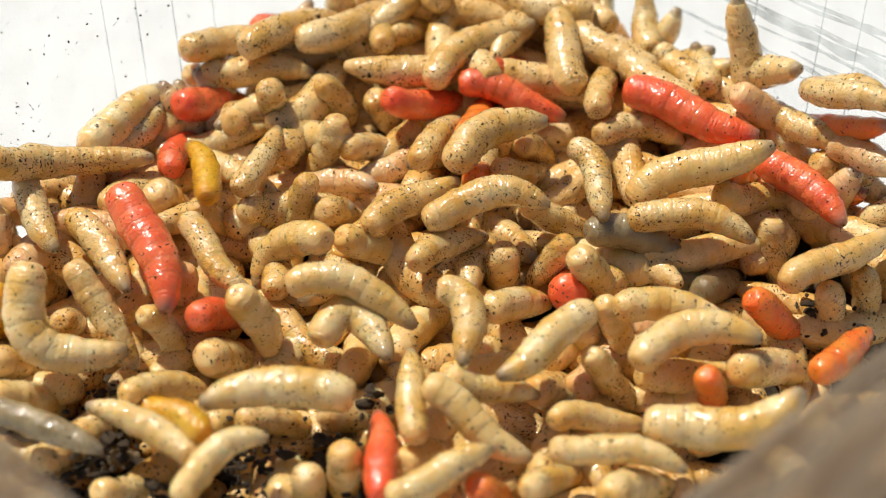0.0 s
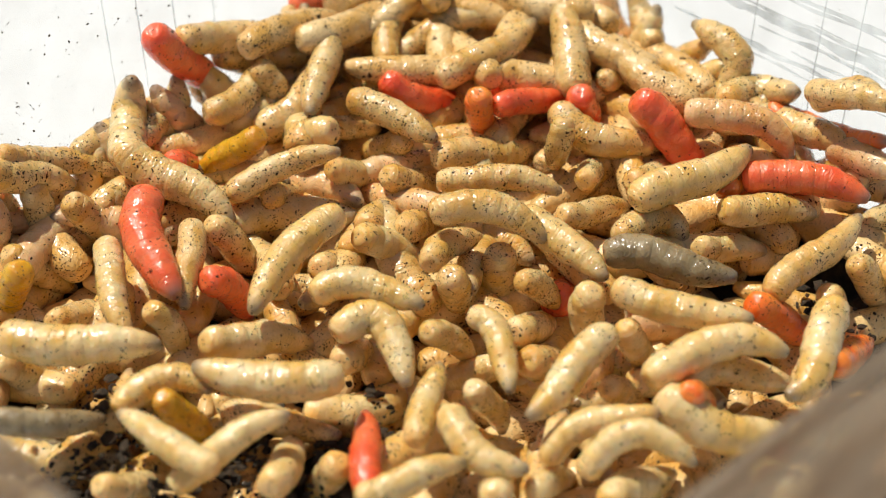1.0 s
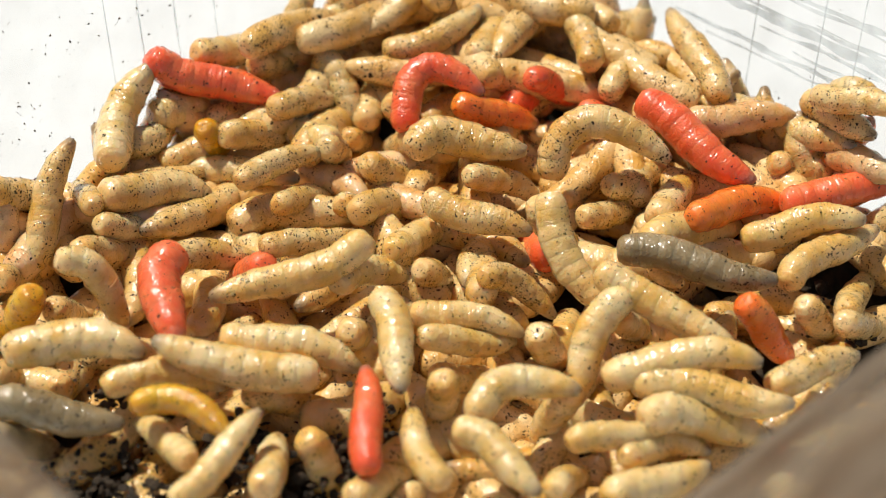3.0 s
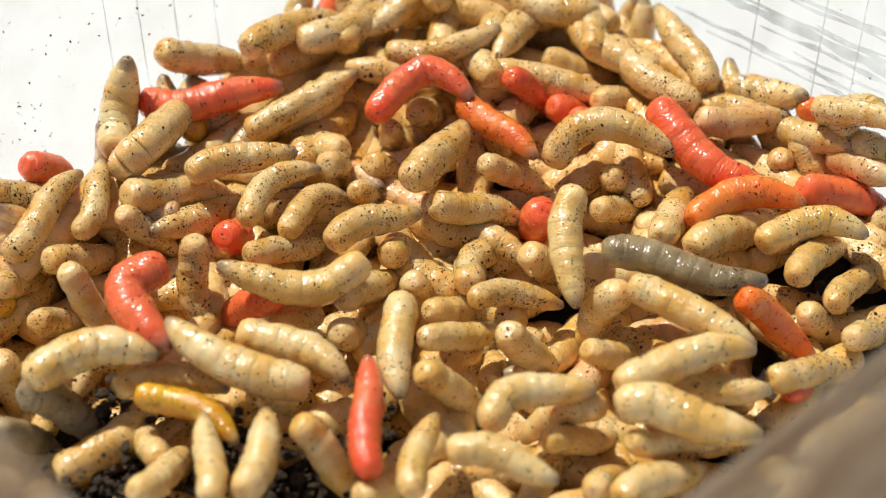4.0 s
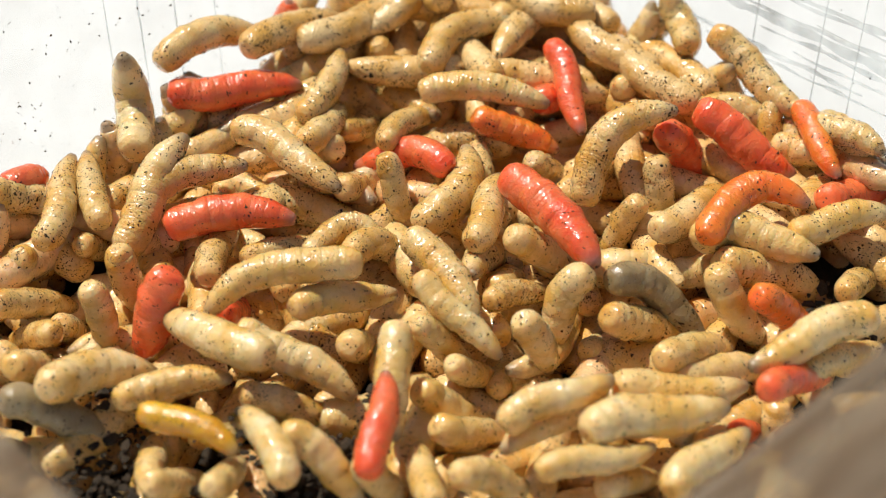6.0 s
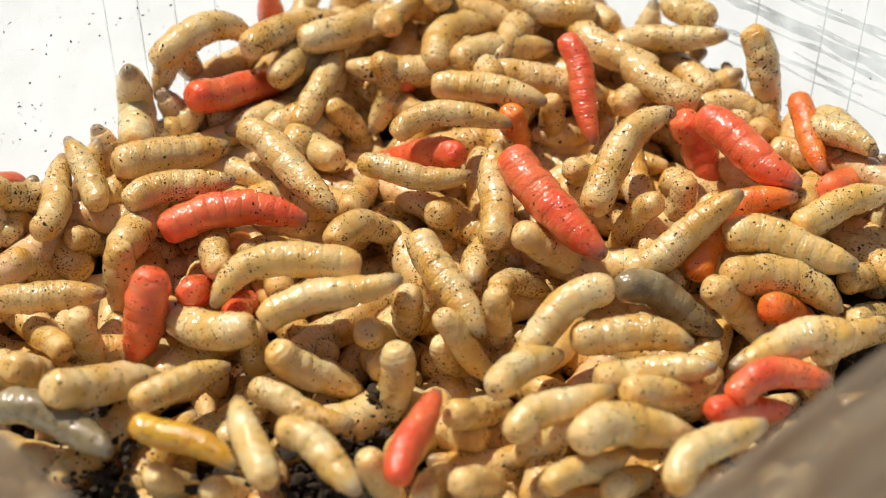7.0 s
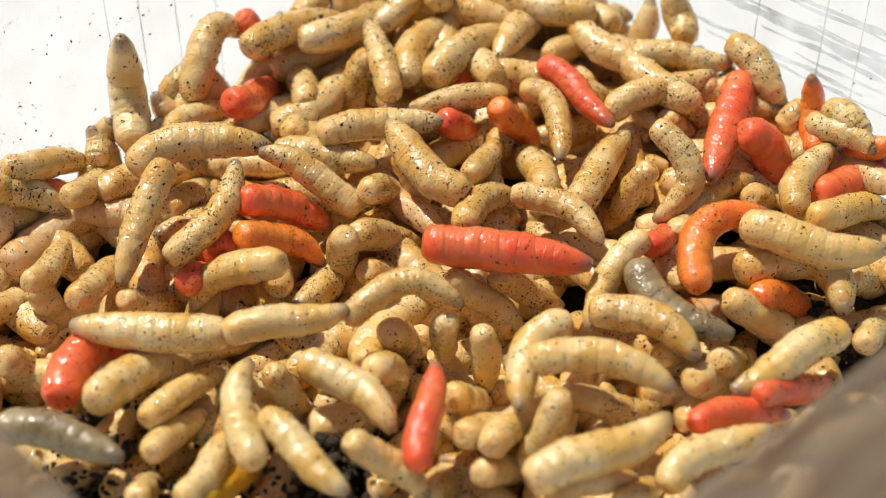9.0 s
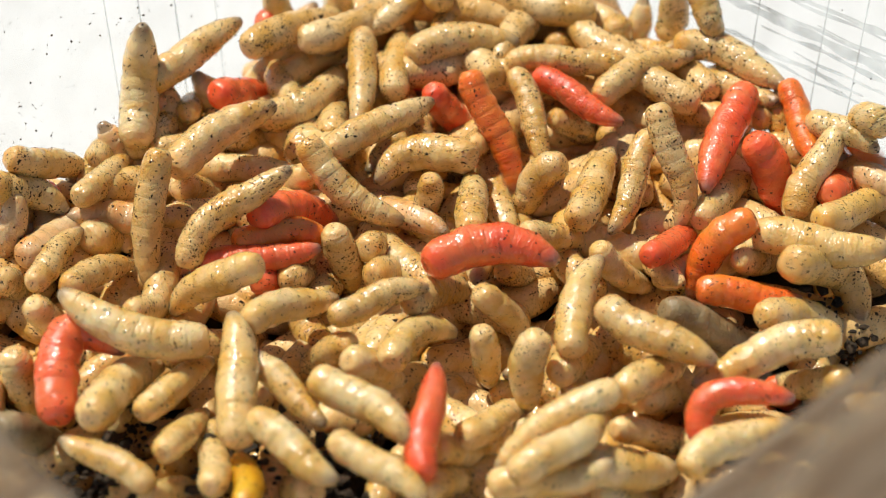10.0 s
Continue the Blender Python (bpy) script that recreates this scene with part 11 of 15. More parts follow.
    crawl(hatch("cream", 0.83), (0,-24.7,-7.9,29.3,-23.2,-6.9,26.5,-21.2,-7.6,23.2), (0.5,-24.7,-7.3,29.4,-23.7,-6.9,26.5,-21.4,-8.2,23.1), (1,-24.3,-7.3,29.4,-22.7,-6.9,26.5,-22.0,-7.0,23.3), (1.4,-22.8,-8.3,29.0,-21.7,-7.9,26.1,-20.1,-6.9,23.2), (1.8,-22.6,-9.6,29.0,-21.6,-8.0,26.2,-20.5,-7.0,23.3), (2.5,-26.1,-5.2,28.2,-25.5,-4.2,25.3,-24.0,-2.6,22.6), (4,-24.4,6.7,25.1,-23.8,8.5,22.7,-22.5,10.7,20.3), (4.5,-23.8,10.5,26.0,-23.2,12.5,23.8,-22.0,14.9,21.5), (5,-23.3,13.5,32.8,-22.7,15.8,30.8,-21.5,18.4,28.6), (5.5,-26.5,13.8,32.0,-25.5,17.4,29.9,-23.8,19.8,28.2), (7,-25.0,14.5,32.1,-24.0,18.1,30.0,-22.3,20.8,27.7), (7.5,-26.1,14.8,32.2,-24.5,18.1,30.0,-22.8,20.4,27.7), (8.2,-24.7,13.3,33.6,-22.5,16.2,32.5,-18.6,17.6,31.1), (8.6,-24.1,12.3,33.4,-22.5,15.7,32.2,-19.2,18.0,30.8), (9,-24.7,12.6,33.4,-22.5,16.2,32.5,-19.7,19.0,31.4), (9.5,-23.9,13.8,32.0,-22.8,18.1,31.3,-19.9,19.7,30.2), (10,-23.6,16.5,32.5,-23.1,20.5,30.9,-21.6,21.9,30.6))
    crawl(hatch("cream", 0.99), (0,-19.4,-10.4,27.1,-18.2,-8.0,24.5,-16.9,-4.9,22.0), (0.5,-19.3,-10.1,21.4,-18.1,-7.6,18.9,-16.9,-4.5,16.6), (1,-19.3,-10.6,21.4,-17.9,-7.9,19.2,-17.0,-4.8,17.0), (1.4,-19.2,-11.0,21.5,-17.8,-8.1,19.4,-17.0,-5.0,17.3), (1.8,-19.1,-11.3,21.6,-17.7,-8.4,19.6,-17.0,-5.2,17.7), (2.5,-19.0,-12.0,21.7,-17.5,-8.9,20.0,-17.0,-5.6,18.3), (4,-18.7,-13.4,21.9,-17.2,-9.8,20.7,-17.1,-6.4,19.5), (4.5,-18.6,-13.8,22.0,-17.0,-10.2,21.0,-17.1,-6.6,19.9), (5,-18.5,-14.3,22.1,-16.9,-10.5,21.2,-17.2,-6.9,20.4), (5.5,-18.4,-14.7,22.1,-16.8,-10.8,21.5,-17.2,-7.2,20.8), (7,-18.1,-16.1,22.4,-16.4,-11.8,22.3,-17.3,-8.0,22.0), (7.5,-18.0,-16.6,22.4,-16.2,-12.1,22.5,-17.3,-8.3,22.5), (8.2,-17.9,-17.2,22.6,-16.1,-12.6,22.9,-17.3,-8.6,23.0), (8.6,-17.8,-17.6,22.6,-16.0,-12.8,23.1,-17.3,-8.8,23.4), (9,-17.7,-18.0,22.7,-15.8,-13.1,23.3,-17.4,-9.1,23.7), (9.5,-17.6,-19.1,28.6,-15.7,-14.2,29.4,-17.4,-10.0,30.0), (10,-16.2,-20.7,27.6,-16.6,-14.7,29.3,-17.4,-9.4,30.7))
    crawl(hatch("cream", 0.95), (0,-16.9,-7.2,30.9,-15.4,-6.7,27.9,-14.6,-7.7,24.6), (0.5,-19.6,-10.9,30.1,-16.0,-10.3,30.2,-10.3,-12.6,29.8), (1,-19.3,-10.5,28.8,-15.9,-8.2,27.0,-11.3,-6.7,25.0), (1.4,-18.9,-9.6,29.0,-14.7,-9.6,29.0,-8.6,-10.2,28.9), (1.8,-19.8,-10.2,28.9,-14.6,-10.8,28.7,-9.5,-11.3,28.6), (2.5,-18.7,-11.0,29.6,-13.7,-10.8,29.1,-7.2,-11.6,27.3), (4,-16.6,-9.6,29.0,-12.3,-10.8,28.7,-8.0,-14.1,28.1), (4.5,-16.1,-9.6,29.0,-11.9,-10.2,28.9,-7.5,-14.6,28.0), (5,-16.6,-8.5,29.2,-11.9,-10.2,28.9,-7.1,-12.4,28.4), (5.5,-17.1,-8.8,29.5,-12.3,-11.3,28.7,-7.5,-14.8,27.5), (7,-13.7,-11.3,28.6,-11.0,-10.8,25.6,-6.9,-10.4,22.5), (7.5,-13.3,-10.7,28.1,-9.0,-12.6,27.9,-4.7,-17.0,27.1), (8.2,-12.2,-12.4,28.4,-8.2,-10.5,25.9,-5.0,-10.7,22.9), (8.6,-10.8,-13.0,28.3,-7.2,-12.5,25.3,-4.4,-13.7,21.8), (9,-11.3,-12.4,28.4,-7.5,-14.6,28.0,-4.2,-18.9,27.1), (9.5,-10.2,-14.8,29.3,-6.7,-14.0,26.8,-3.0,-15.5,23.7), (10,-10.2,-15.4,29.4,-6.5,-17.6,29.0,-2.8,-21.3,28.3))
    crawl(hatch("dusty", 0.83), (0,-22.0,2.3,31.4,-19.8,-1.4,30.6,-16.6,-5.0,29.9), (0.5,-21.9,-1.4,30.6,-21.0,2.5,28.6,-18.9,5.2,26.4), (1,-21.7,1.7,31.2,-21.6,-2.6,30.4,-21.5,-6.8,29.5), (1.4,-21.9,-3.3,28.4,-21.8,-1.8,25.8,-21.7,-0.8,22.9), (1.8,-21.5,-2.9,22.6,-21.4,-1.5,19.9,-21.2,-0.6,17.0), (2.5,-20.8,-3.5,22.5,-20.7,-2.3,19.8,-20.4,-1.6,16.9), (4,-19.3,-4.7,22.4,-19.1,-4.1,19.7,-18.6,-3.8,16.8), (4.5,-18.8,-5.1,22.4,-18.6,-4.7,19.7,-18.1,-4.5,16.7), (5,-18.3,-5.5,22.3,-18.1,-5.3,19.6,-17.5,-5.2,16.7), (5.5,-17.8,-6.0,22.3,-17.5,-5.9,19.6,-16.9,-5.9,16.6), (7,-16.3,-7.9,28.0,-15.9,-8.4,25.3,-15.2,-8.7,22.3), (7.5,-16.3,-7.1,21.5,-15.9,-7.6,18.8,-15.2,-7.9,15.8), (10,-16.1,-7.5,21.4,-15.7,-8.0,18.6,-14.9,-8.3,15.6))
    crawl(hatch("pink", 0.83), (0,-22.1,-1.6,28.9,-22.8,-1.8,25.8,-22.6,-1.4,22.8), (0.5,-22.1,-0.7,23.1,-22.8,-0.9,20.0,-22.6,-0.6,17.0), (1,-22.1,-0.6,23.1,-22.8,-0.7,20.1,-22.6,-0.6,17.0), (1.4,-22.1,-0.4,23.1,-22.8,-0.5,20.1,-22.6,-0.5,17.0), (1.8,-22.1,-0.3,23.1,-22.7,-0.4,20.1,-22.6,-0.4,17.0), (2.5,-22.1,-0.1,23.2,-22.7,-0.1,20.2,-22.6,-0.3,17.1), (4,-22.2,0.4,23.3,-22.7,0.5,20.3,-22.7,-0.1,17.1), (4.5,-22.2,0.6,23.3,-22.7,0.7,20.4,-22.7,0.0,17.1), (5,-22.2,0.7,23.4,-22.6,0.9,20.4,-22.7,0.1,17.1), (5.5,-22.2,0.9,23.4,-22.6,1.1,20.4,-22.7,0.2,17.2), (7,-22.3,1.4,23.5,-22.6,1.7,20.6,-22.7,0.4,17.2), (7.5,-22.3,0.8,29.4,-22.6,1.2,26.5,-22.7,-0.2,23.1), (8.2,-22.3,1.6,22.9,-22.6,2.0,20.0,-22.7,0.6,16.6), (10,-22.8,2.5,22.6,-23.0,2.8,19.7,-23.2,1.4,16.3))
    crawl(hatch("dusty", 1.0), (0,-25.3,7.1,30.6,-24.2,8.1,27.9,-23.4,8.4,25.0), (0.5,-28.3,6.1,32.1,-23.4,4.2,31.7,-17.8,1.7,31.2), (1,-28.2,8.9,34.3,-23.6,6.5,32.4,-18.5,3.4,30.4), (1.4,-29.1,6.7,32.6,-24.0,4.8,31.9,-17.9,2.6,31.1), (1.8,-27.9,5.1,31.9,-22.9,4.2,31.7,-17.4,3.2,31.5), (2.5,-29.9,4.8,31.9,-25.3,7.4,31.0,-20.9,7.8,29.8), (4,-27.5,5.1,31.9,-23.9,7.8,30.1,-19.1,9.1,28.1), (4.5,-26.8,3.8,31.7,-22.6,6.1,32.1,-17.0,4.5,31.8), (5,-27.2,6.3,31.3,-25.8,10.6,29.8,-24.9,15.4,28.8), (5.5,-27.8,3.5,29.1,-25.7,7.4,32.3,-22.1,11.7,35.7), (7,-27.9,-0.2,30.2,-26.5,4.0,29.9,-25.2,9.1,29.1), (7.5,-27.5,2.6,31.1,-25.4,6.5,29.2,-23.0,10.7,27.2), (8.2,-26.5,3.3,29.9,-25.1,7.5,27.8,-24.2,11.0,25.6), (8.6,-27.4,3.9,23.8,-26.2,7.7,21.7,-25.2,11.1,19.5), (9,-28.4,3.8,23.7,-27.3,7.3,21.5,-26.1,10.5,19.3), (9.5,-29.7,3.6,23.4,-28.7,6.7,21.3,-27.4,9.7,19.0), (10,-30.9,2.8,29.0,-30.0,5.4,26.9,-28.6,8.2,24.6))
    crawl(hatch("dusty", 0.83), (0,-21.7,5.5,30.3,-19.5,6.5,27.6,-17.2,7.2,24.7), (0.5,-19.7,6.0,24.6,-18.5,7.0,21.8,-17.3,7.8,18.9), (1,-17.7,5.7,24.7,-17.6,6.8,21.9,-17.5,7.8,19.0), (1.4,-16.1,4.7,30.7,-16.9,5.9,27.8,-17.6,7.0,24.9), (1.8,-17.6,4.6,30.1,-17.9,5.6,27.4,-19.0,7.2,24.7), (2.5,-15.4,1.8,23.6,-16.6,3.2,21.0,-17.6,5.4,18.7), (4,-10.7,-6.3,27.9,-13.8,-4.1,25.8,-14.6,-0.7,24.1), (4.5,-10.5,-6.0,22.1,-13.6,-3.8,20.0,-14.4,-0.6,18.2), (5,-10.4,-6.4,22.2,-13.3,-4.3,20.0,-14.3,-1.3,18.1), (5.5,-10.2,-6.8,22.3,-13.1,-4.7,20.0,-14.1,-2.0,18.0), (7,-9.8,-8.0,22.5,-12.3,-6.1,20.1,-13.6,-4.0,17.7), (7.5,-9.6,-8.4,22.6,-12.1,-6.6,20.1,-13.4,-4.7,17.6), (8.2,-9.4,-9.0,22.7,-11.7,-7.2,20.1,-13.2,-5.6,17.4), (8.6,-9.3,-9.3,22.8,-11.5,-7.6,20.1,-13.0,-6.2,17.4), (9,-9.2,-9.6,22.8,-11.4,-8.0,20.1,-12.9,-6.7,17.3), (9.5,-9.0,-10.8,28.7,-11.1,-9.1,26.0,-12.7,-8.1,23.0), (10,-7.7,-10.6,28.6,-10.2,-9.0,25.8,-12.3,-7.4,23.0))
    crawl(hatch("dusty", 0.94), (0,-17.1,4.9,30.2,-15.5,8.5,28.0,-13.8,12.4,25.9), (0.5,-17.4,1.5,29.5,-17.2,6.2,27.5,-16.8,10.4,25.4), (1,-19.8,1.7,31.2,-18.0,2.1,28.3,-15.8,2.4,25.4), (1.4,-22.0,-0.8,30.7,-19.5,2.0,28.3,-16.8,3.1,25.5), (1.8,-20.1,-0.8,30.7,-18.0,0.8,28.1,-15.8,3.1,25.5), (2.5,-21.9,-2.3,30.1,-18.9,1.4,29.5,-15.2,3.6,28.4), (4,-21.1,-1.6,32.0,-21.5,-2.3,28.8,-20.1,-4.8,25.2), (4.5,-16.3,1.3,31.2,-21.1,-0.2,30.9,-20.7,-5.0,29.9), (5,-20.3,1.1,29.7,-19.7,2.8,27.0,-18.9,3.3,24.0), (5.5,-20.8,-3.8,30.1,-19.4,1.1,29.1,-17.8,4.9,27.9), (7,-18.9,-3.2,30.3,-19.9,1.3,29.6,-20.8,6.0,29.0), (7.5,-17.4,-3.4,31.6,-19.9,1.2,31.6,-21.6,5.3,31.4), (8.2,-22.2,-4.2,29.8,-22.1,0.4,31.0,-20.6,6.4,32.5), (8.6,-23.9,-2.1,29.9,-21.8,2.9,31.5,-20.2,8.1,33.1), (9,-23.2,-2.5,31.2,-20.1,0.5,32.2,-18.2,6.4,34.4), (9.5,-22.5,-2.0,29.2,-19.9,2.5,30.5,-19.2,6.6,31.7), (10,-21.9,-2.3,30.1,-18.6,1.1,33.6,-13.3,3.6,35.9))
    crawl(hatch("dusty", 0.83), (0,-31.9,-6.9,27.8,-31.8,-4.5,25.3,-31.7,-2.4,22.7), (0.5,-32.2,-6.4,27.9,-31.4,-4.2,25.3,-30.4,-2.7,22.6), (1,-32.6,-6.9,27.8,-31.4,-3.6,25.5,-29.7,-0.3,23.1), (1.4,-31.5,-7.5,27.7,-30.9,-4.2,25.3,-30.0,-2.1,22.7), (1.8,-32.2,-6.4,27.9,-31.5,-3.0,25.6,-29.6,-0.9,23.0), (2.5,-32.3,-5.2,28.2,-32.0,-3.0,25.6,-31.6,-0.9,23.0), (4,-34.0,-6.9,27.8,-33.3,-4.2,25.3,-31.5,-2.1,22.7), (4.5,-32.6,-6.4,27.9,-31.9,-3.6,25.5,-31.6,-1.5,22.9), (5,-33.6,-6.4,27.9,-32.9,-3.6,25.5,-32.1,-1.5,22.9), (5.5,-32.8,-5.5,27.8,-32.4,-3.5,25.3,-31.5,-2.0,22.6), (7,-32.8,-4.7,21.3,-32.4,-2.7,18.8,-31.5,-1.2,16.1), (10,-33.1,-4.9,21.4,-32.8,-2.9,18.9,-31.9,-1.4,16.2))
    crawl(hatch("cream", 0.83), (0,-26.9,-23.2,24.6,-25.2,-20.9,22.0,-22.6,-18.0,19.6), (0.5,-27.4,-23.2,24.6,-25.2,-21.1,22.2,-22.6,-17.8,20.1), (1,-27.0,-22.7,24.7,-24.8,-20.6,22.1,-22.6,-17.5,19.7), (1.4,-27.0,-22.7,24.7,-24.9,-20.2,21.9,-22.7,-17.7,19.2), (1.8,-27.8,-23.2,24.6,-24.8,-20.7,22.5,-22.0,-18.7,20.3), (2.5,-26.5,-23.0,19.3,-23.9,-20.3,17.4,-21.6,-17.6,15.4), (4,-23.9,-24.8,26.3,-22.2,-21.7,24.8,-20.9,-17.6,23.2), (4.5,-23.5,-24.6,26.0,-21.8,-21.4,24.5,-20.0,-17.6,23.1), (5,-23.0,-24.6,26.0,-21.3,-21.4,25.1,-19.0,-17.5,24.4), (5.5,-23.0,-24.6,26.0,-21.3,-21.5,24.0,-19.1,-17.9,22.2), (7,-23.0,-21.7,24.9,-21.7,-20.2,21.9,-20.3,-18.2,19.1), (7.5,-22.4,-20.6,18.6,-21.2,-18.4,16.1,-19.8,-15.9,13.6), (8.2,-21.4,-20.9,24.0,-20.6,-17.7,21.9,-19.1,-14.5,20.0), (8.6,-18.6,-24.2,27.5,-18.3,-20.0,25.0,-17.9,-16.2,22.4), (9,-20.3,-25.3,26.1,-18.5,-21.8,25.6,-17.6,-17.5,25.0), (9.5,-18.7,-24.4,25.8,-18.3,-19.9,24.2,-17.8,-16.1,22.9), (10,-18.2,-24.1,26.1,-18.3,-20.2,24.5,-19.2,-16.2,23.0))
    crawl(hatch("dusty", 0.83), (0,-16.4,-15.2,24.4,-12.9,-13.4,22.2,-10.3,-11.8,19.9), (0.5,-13.5,-16.4,25.9,-11.5,-13.4,23.6,-8.8,-11.5,21.0), (1,-17.8,-14.9,24.4,-14.1,-14.9,24.4,-8.5,-16.6,24.1), (1.4,-12.6,-15.4,26.1,-10.5,-13.8,23.3,-8.8,-12.8,20.2), (1.8,-13.5,-15.9,26.0,-11.0,-12.9,23.7,-8.8,-12.1,20.8), (2.5,-15.9,-14.3,26.3,-12.9,-12.9,24.3,-9.2,-11.5,22.3), (4,-15.4,-14.3,26.3,-12.9,-12.3,23.8,-9.8,-10.4,21.2), (4.5,-15.9,-13.7,26.5,-12.9,-12.3,24.4,-9.2,-11.5,22.3), (5,-15.0,-13.7,26.5,-12.5,-11.8,23.9,-9.3,-9.8,21.3), (5.5,-15.4,-14.3,26.3,-12.4,-12.5,24.0,-9.3,-10.8,21.6), (7,-15.5,-13.7,26.5,-12.2,-15.4,26.1,-7.5,-17.0,25.8), (7.5,-14.6,-13.7,26.5,-11.2,-15.4,26.1,-6.6,-17.0,25.8), (8.2,-14.0,-13.5,28.2,-10.7,-16.3,27.6,-6.9,-19.4,27.0), (8.6,-14.0,-13.5,28.2,-11.4,-13.0,25.1,-8.7,-13.7,21.8), (9,-14.0,-13.5,28.2,-12.8,-13.0,25.1,-10.6,-12.6,22.0), (9.5,-14.8,-15.0,27.7,-11.8,-14.2,25.0,-8.7,-12.8,22.3), (10,-15.9,-12.2,28.2,-12.6,-15.0,27.7,-9.7,-18.2,27.1))
    crawl(hatch("cream", 0.83), (0,-10.7,-22.0,25.1,-10.7,-21.1,22.2,-10.8,-20.2,18.9), (0.5,-10.6,-21.3,19.2,-10.7,-20.4,16.4,-10.9,-19.4,13.1), (1,-10.5,-21.4,19.2,-10.7,-20.3,16.3,-10.9,-19.3,13.1), (1.4,-10.4,-21.4,19.2,-10.7,-20.3,16.3,-11.0,-19.3,13.1), (1.8,-10.3,-21.5,19.2,-10.6,-20.3,16.3,-11.0,-19.2,13.1), (2.5,-10.2,-21.6,19.1,-10.6,-20.3,16.3,-11.1,-19.1,13.1), (4,-9.8,-21.8,19.0,-10.5,-20.2,16.2,-11.3,-18.9,13.1), (4.5,-9.7,-21.9,19.0,-10.5,-20.2,16.2,-11.3,-18.8,13.1), (5,-9.6,-21.9,19.0,-10.5,-20.2,16.2,-11.4,-18.7,13.1), (5.5,-9.5,-22.0,18.9,-10.4,-20.2,16.1,-11.4,-18.6,13.1), (7,-9.2,-22.2,18.9,-10.4,-20.1,16.1,-11.6,-18.4,13.1), (7.5,-9.1,-22.3,18.8,-10.3,-20.1,16.0,-11.6,-18.3,13.1), (8.2,-8.9,-22.4,18.8,-10.3,-20.0,16.0,-11.7,-18.2,13.1), (8.6,-8.8,-22.4,18.8,-10.3,-20.0,16.0,-11.8,-18.1,13.1), (9,-8.8,-22.5,18.7,-10.3,-20.0,16.0,-11.8,-18.0,13.1), (9.5,-8.6,-23.2,24.6,-10.2,-20.7,21.8,-11.8,-18.7,18.9), (10,-10.4,-23.2,24.6,-12.0,-20.7,21.8,-13.2,-18.7,19.0))
    crawl(hatch("red", 0.83), (0,13.7,19.1,26.3,13.3,19.5,23.8,13.4,19.5,20.8), (0.5,13.5,16.7,34.0,13.2,17.1,31.5,13.3,17.1,28.5), (1.4,12.8,16.7,34.1,13.5,19.0,31.7,14.7,20.6,29.2), (1.8,14.0,16.3,34.0,15.5,18.3,31.6,17.4,19.9,29.1), (4.5,11.8,15.8,32.1,13.3,18.5,29.8,14.9,21.1,27.5), (5,11.3,17.6,32.4,12.9,19.5,30.0,14.3,21.5,27.6), (5.5,13.3,16.7,34.1,15.3,19.4,31.8,17.5,22.0,29.6), (7,-3.9,20.3,33.6,-3.2,23.5,32.0,-2.3,27.3,30.5), (7.5,-1.8,20.8,33.0,-1.0,24.4,31.3,-0.3,28.3,29.7), (9,1.4,21.5,33.1,3.3,24.8,31.2,5.3,27.8,29.2), (9.5,-3.4,21.9,33.2,-2.4,25.3,31.3,-1.3,29.1,29.5), (10,-2.9,21.5,33.1,-0.8,24.6,31.2,1.7,27.3,29.1))
    crawl(hatch("dusty", 0.83), (0,-8.9,29.0,26.9,-8.5,33.6,27.2,-8.0,35.6,27.9), (0.5,-8.9,28.2,33.4,-8.5,32.8,33.7,-8.0,34.8,34.4), (1,-10.1,30.1,33.5,-9.2,33.8,33.1,-7.5,35.3,34.1), (1.4,-11.8,30.9,33.6,-10.2,32.8,33.7,-8.0,34.7,33.8), (1.8,-11.2,30.8,27.6,-10.2,33.5,27.6,-8.8,34.8,28.6), (2.5,-10.1,28.7,33.1,-10.2,32.8,33.1,-10.1,32.9,35.6), (4,-9.2,23.2,35.5,-8.3,27.7,35.7,-7.9,31.5,35.8), (4.5,-5.0,23.2,35.5,-5.3,27.7,35.7,-5.7,31.5,35.8), (5,-6.3,22.4,35.4,-7.2,25.8,35.7,-7.8,30.7,36.3), (5.5,-9.4,26.6,34.5,-6.8,29.5,34.6,-3.5,32.8,34.7), (7,-9.9,26.6,34.5,-9.6,30.8,34.3,-9.1,33.9,34.9), (7.5,-11.5,26.6,34.5,-10.6,30.3,34.0,-10.7,32.4,35.3), (8.2,-14.8,27.2,34.8,-13.3,29.9,34.3,-11.8,31.3,34.7), (8.6,-10.5,26.6,34.5,-10.1,30.7,33.7,-9.1,33.8,33.7), (9,-13.8,29.1,34.8,-12.8,30.4,35.2,-11.7,31.4,36.5), (9.5,-15.3,26.4,34.6,-13.4,29.5,33.3,-11.3,31.7,33.1), (10,-12.1,26.6,34.5,-10.7,30.5,33.9,-9.1,33.8,33.7))
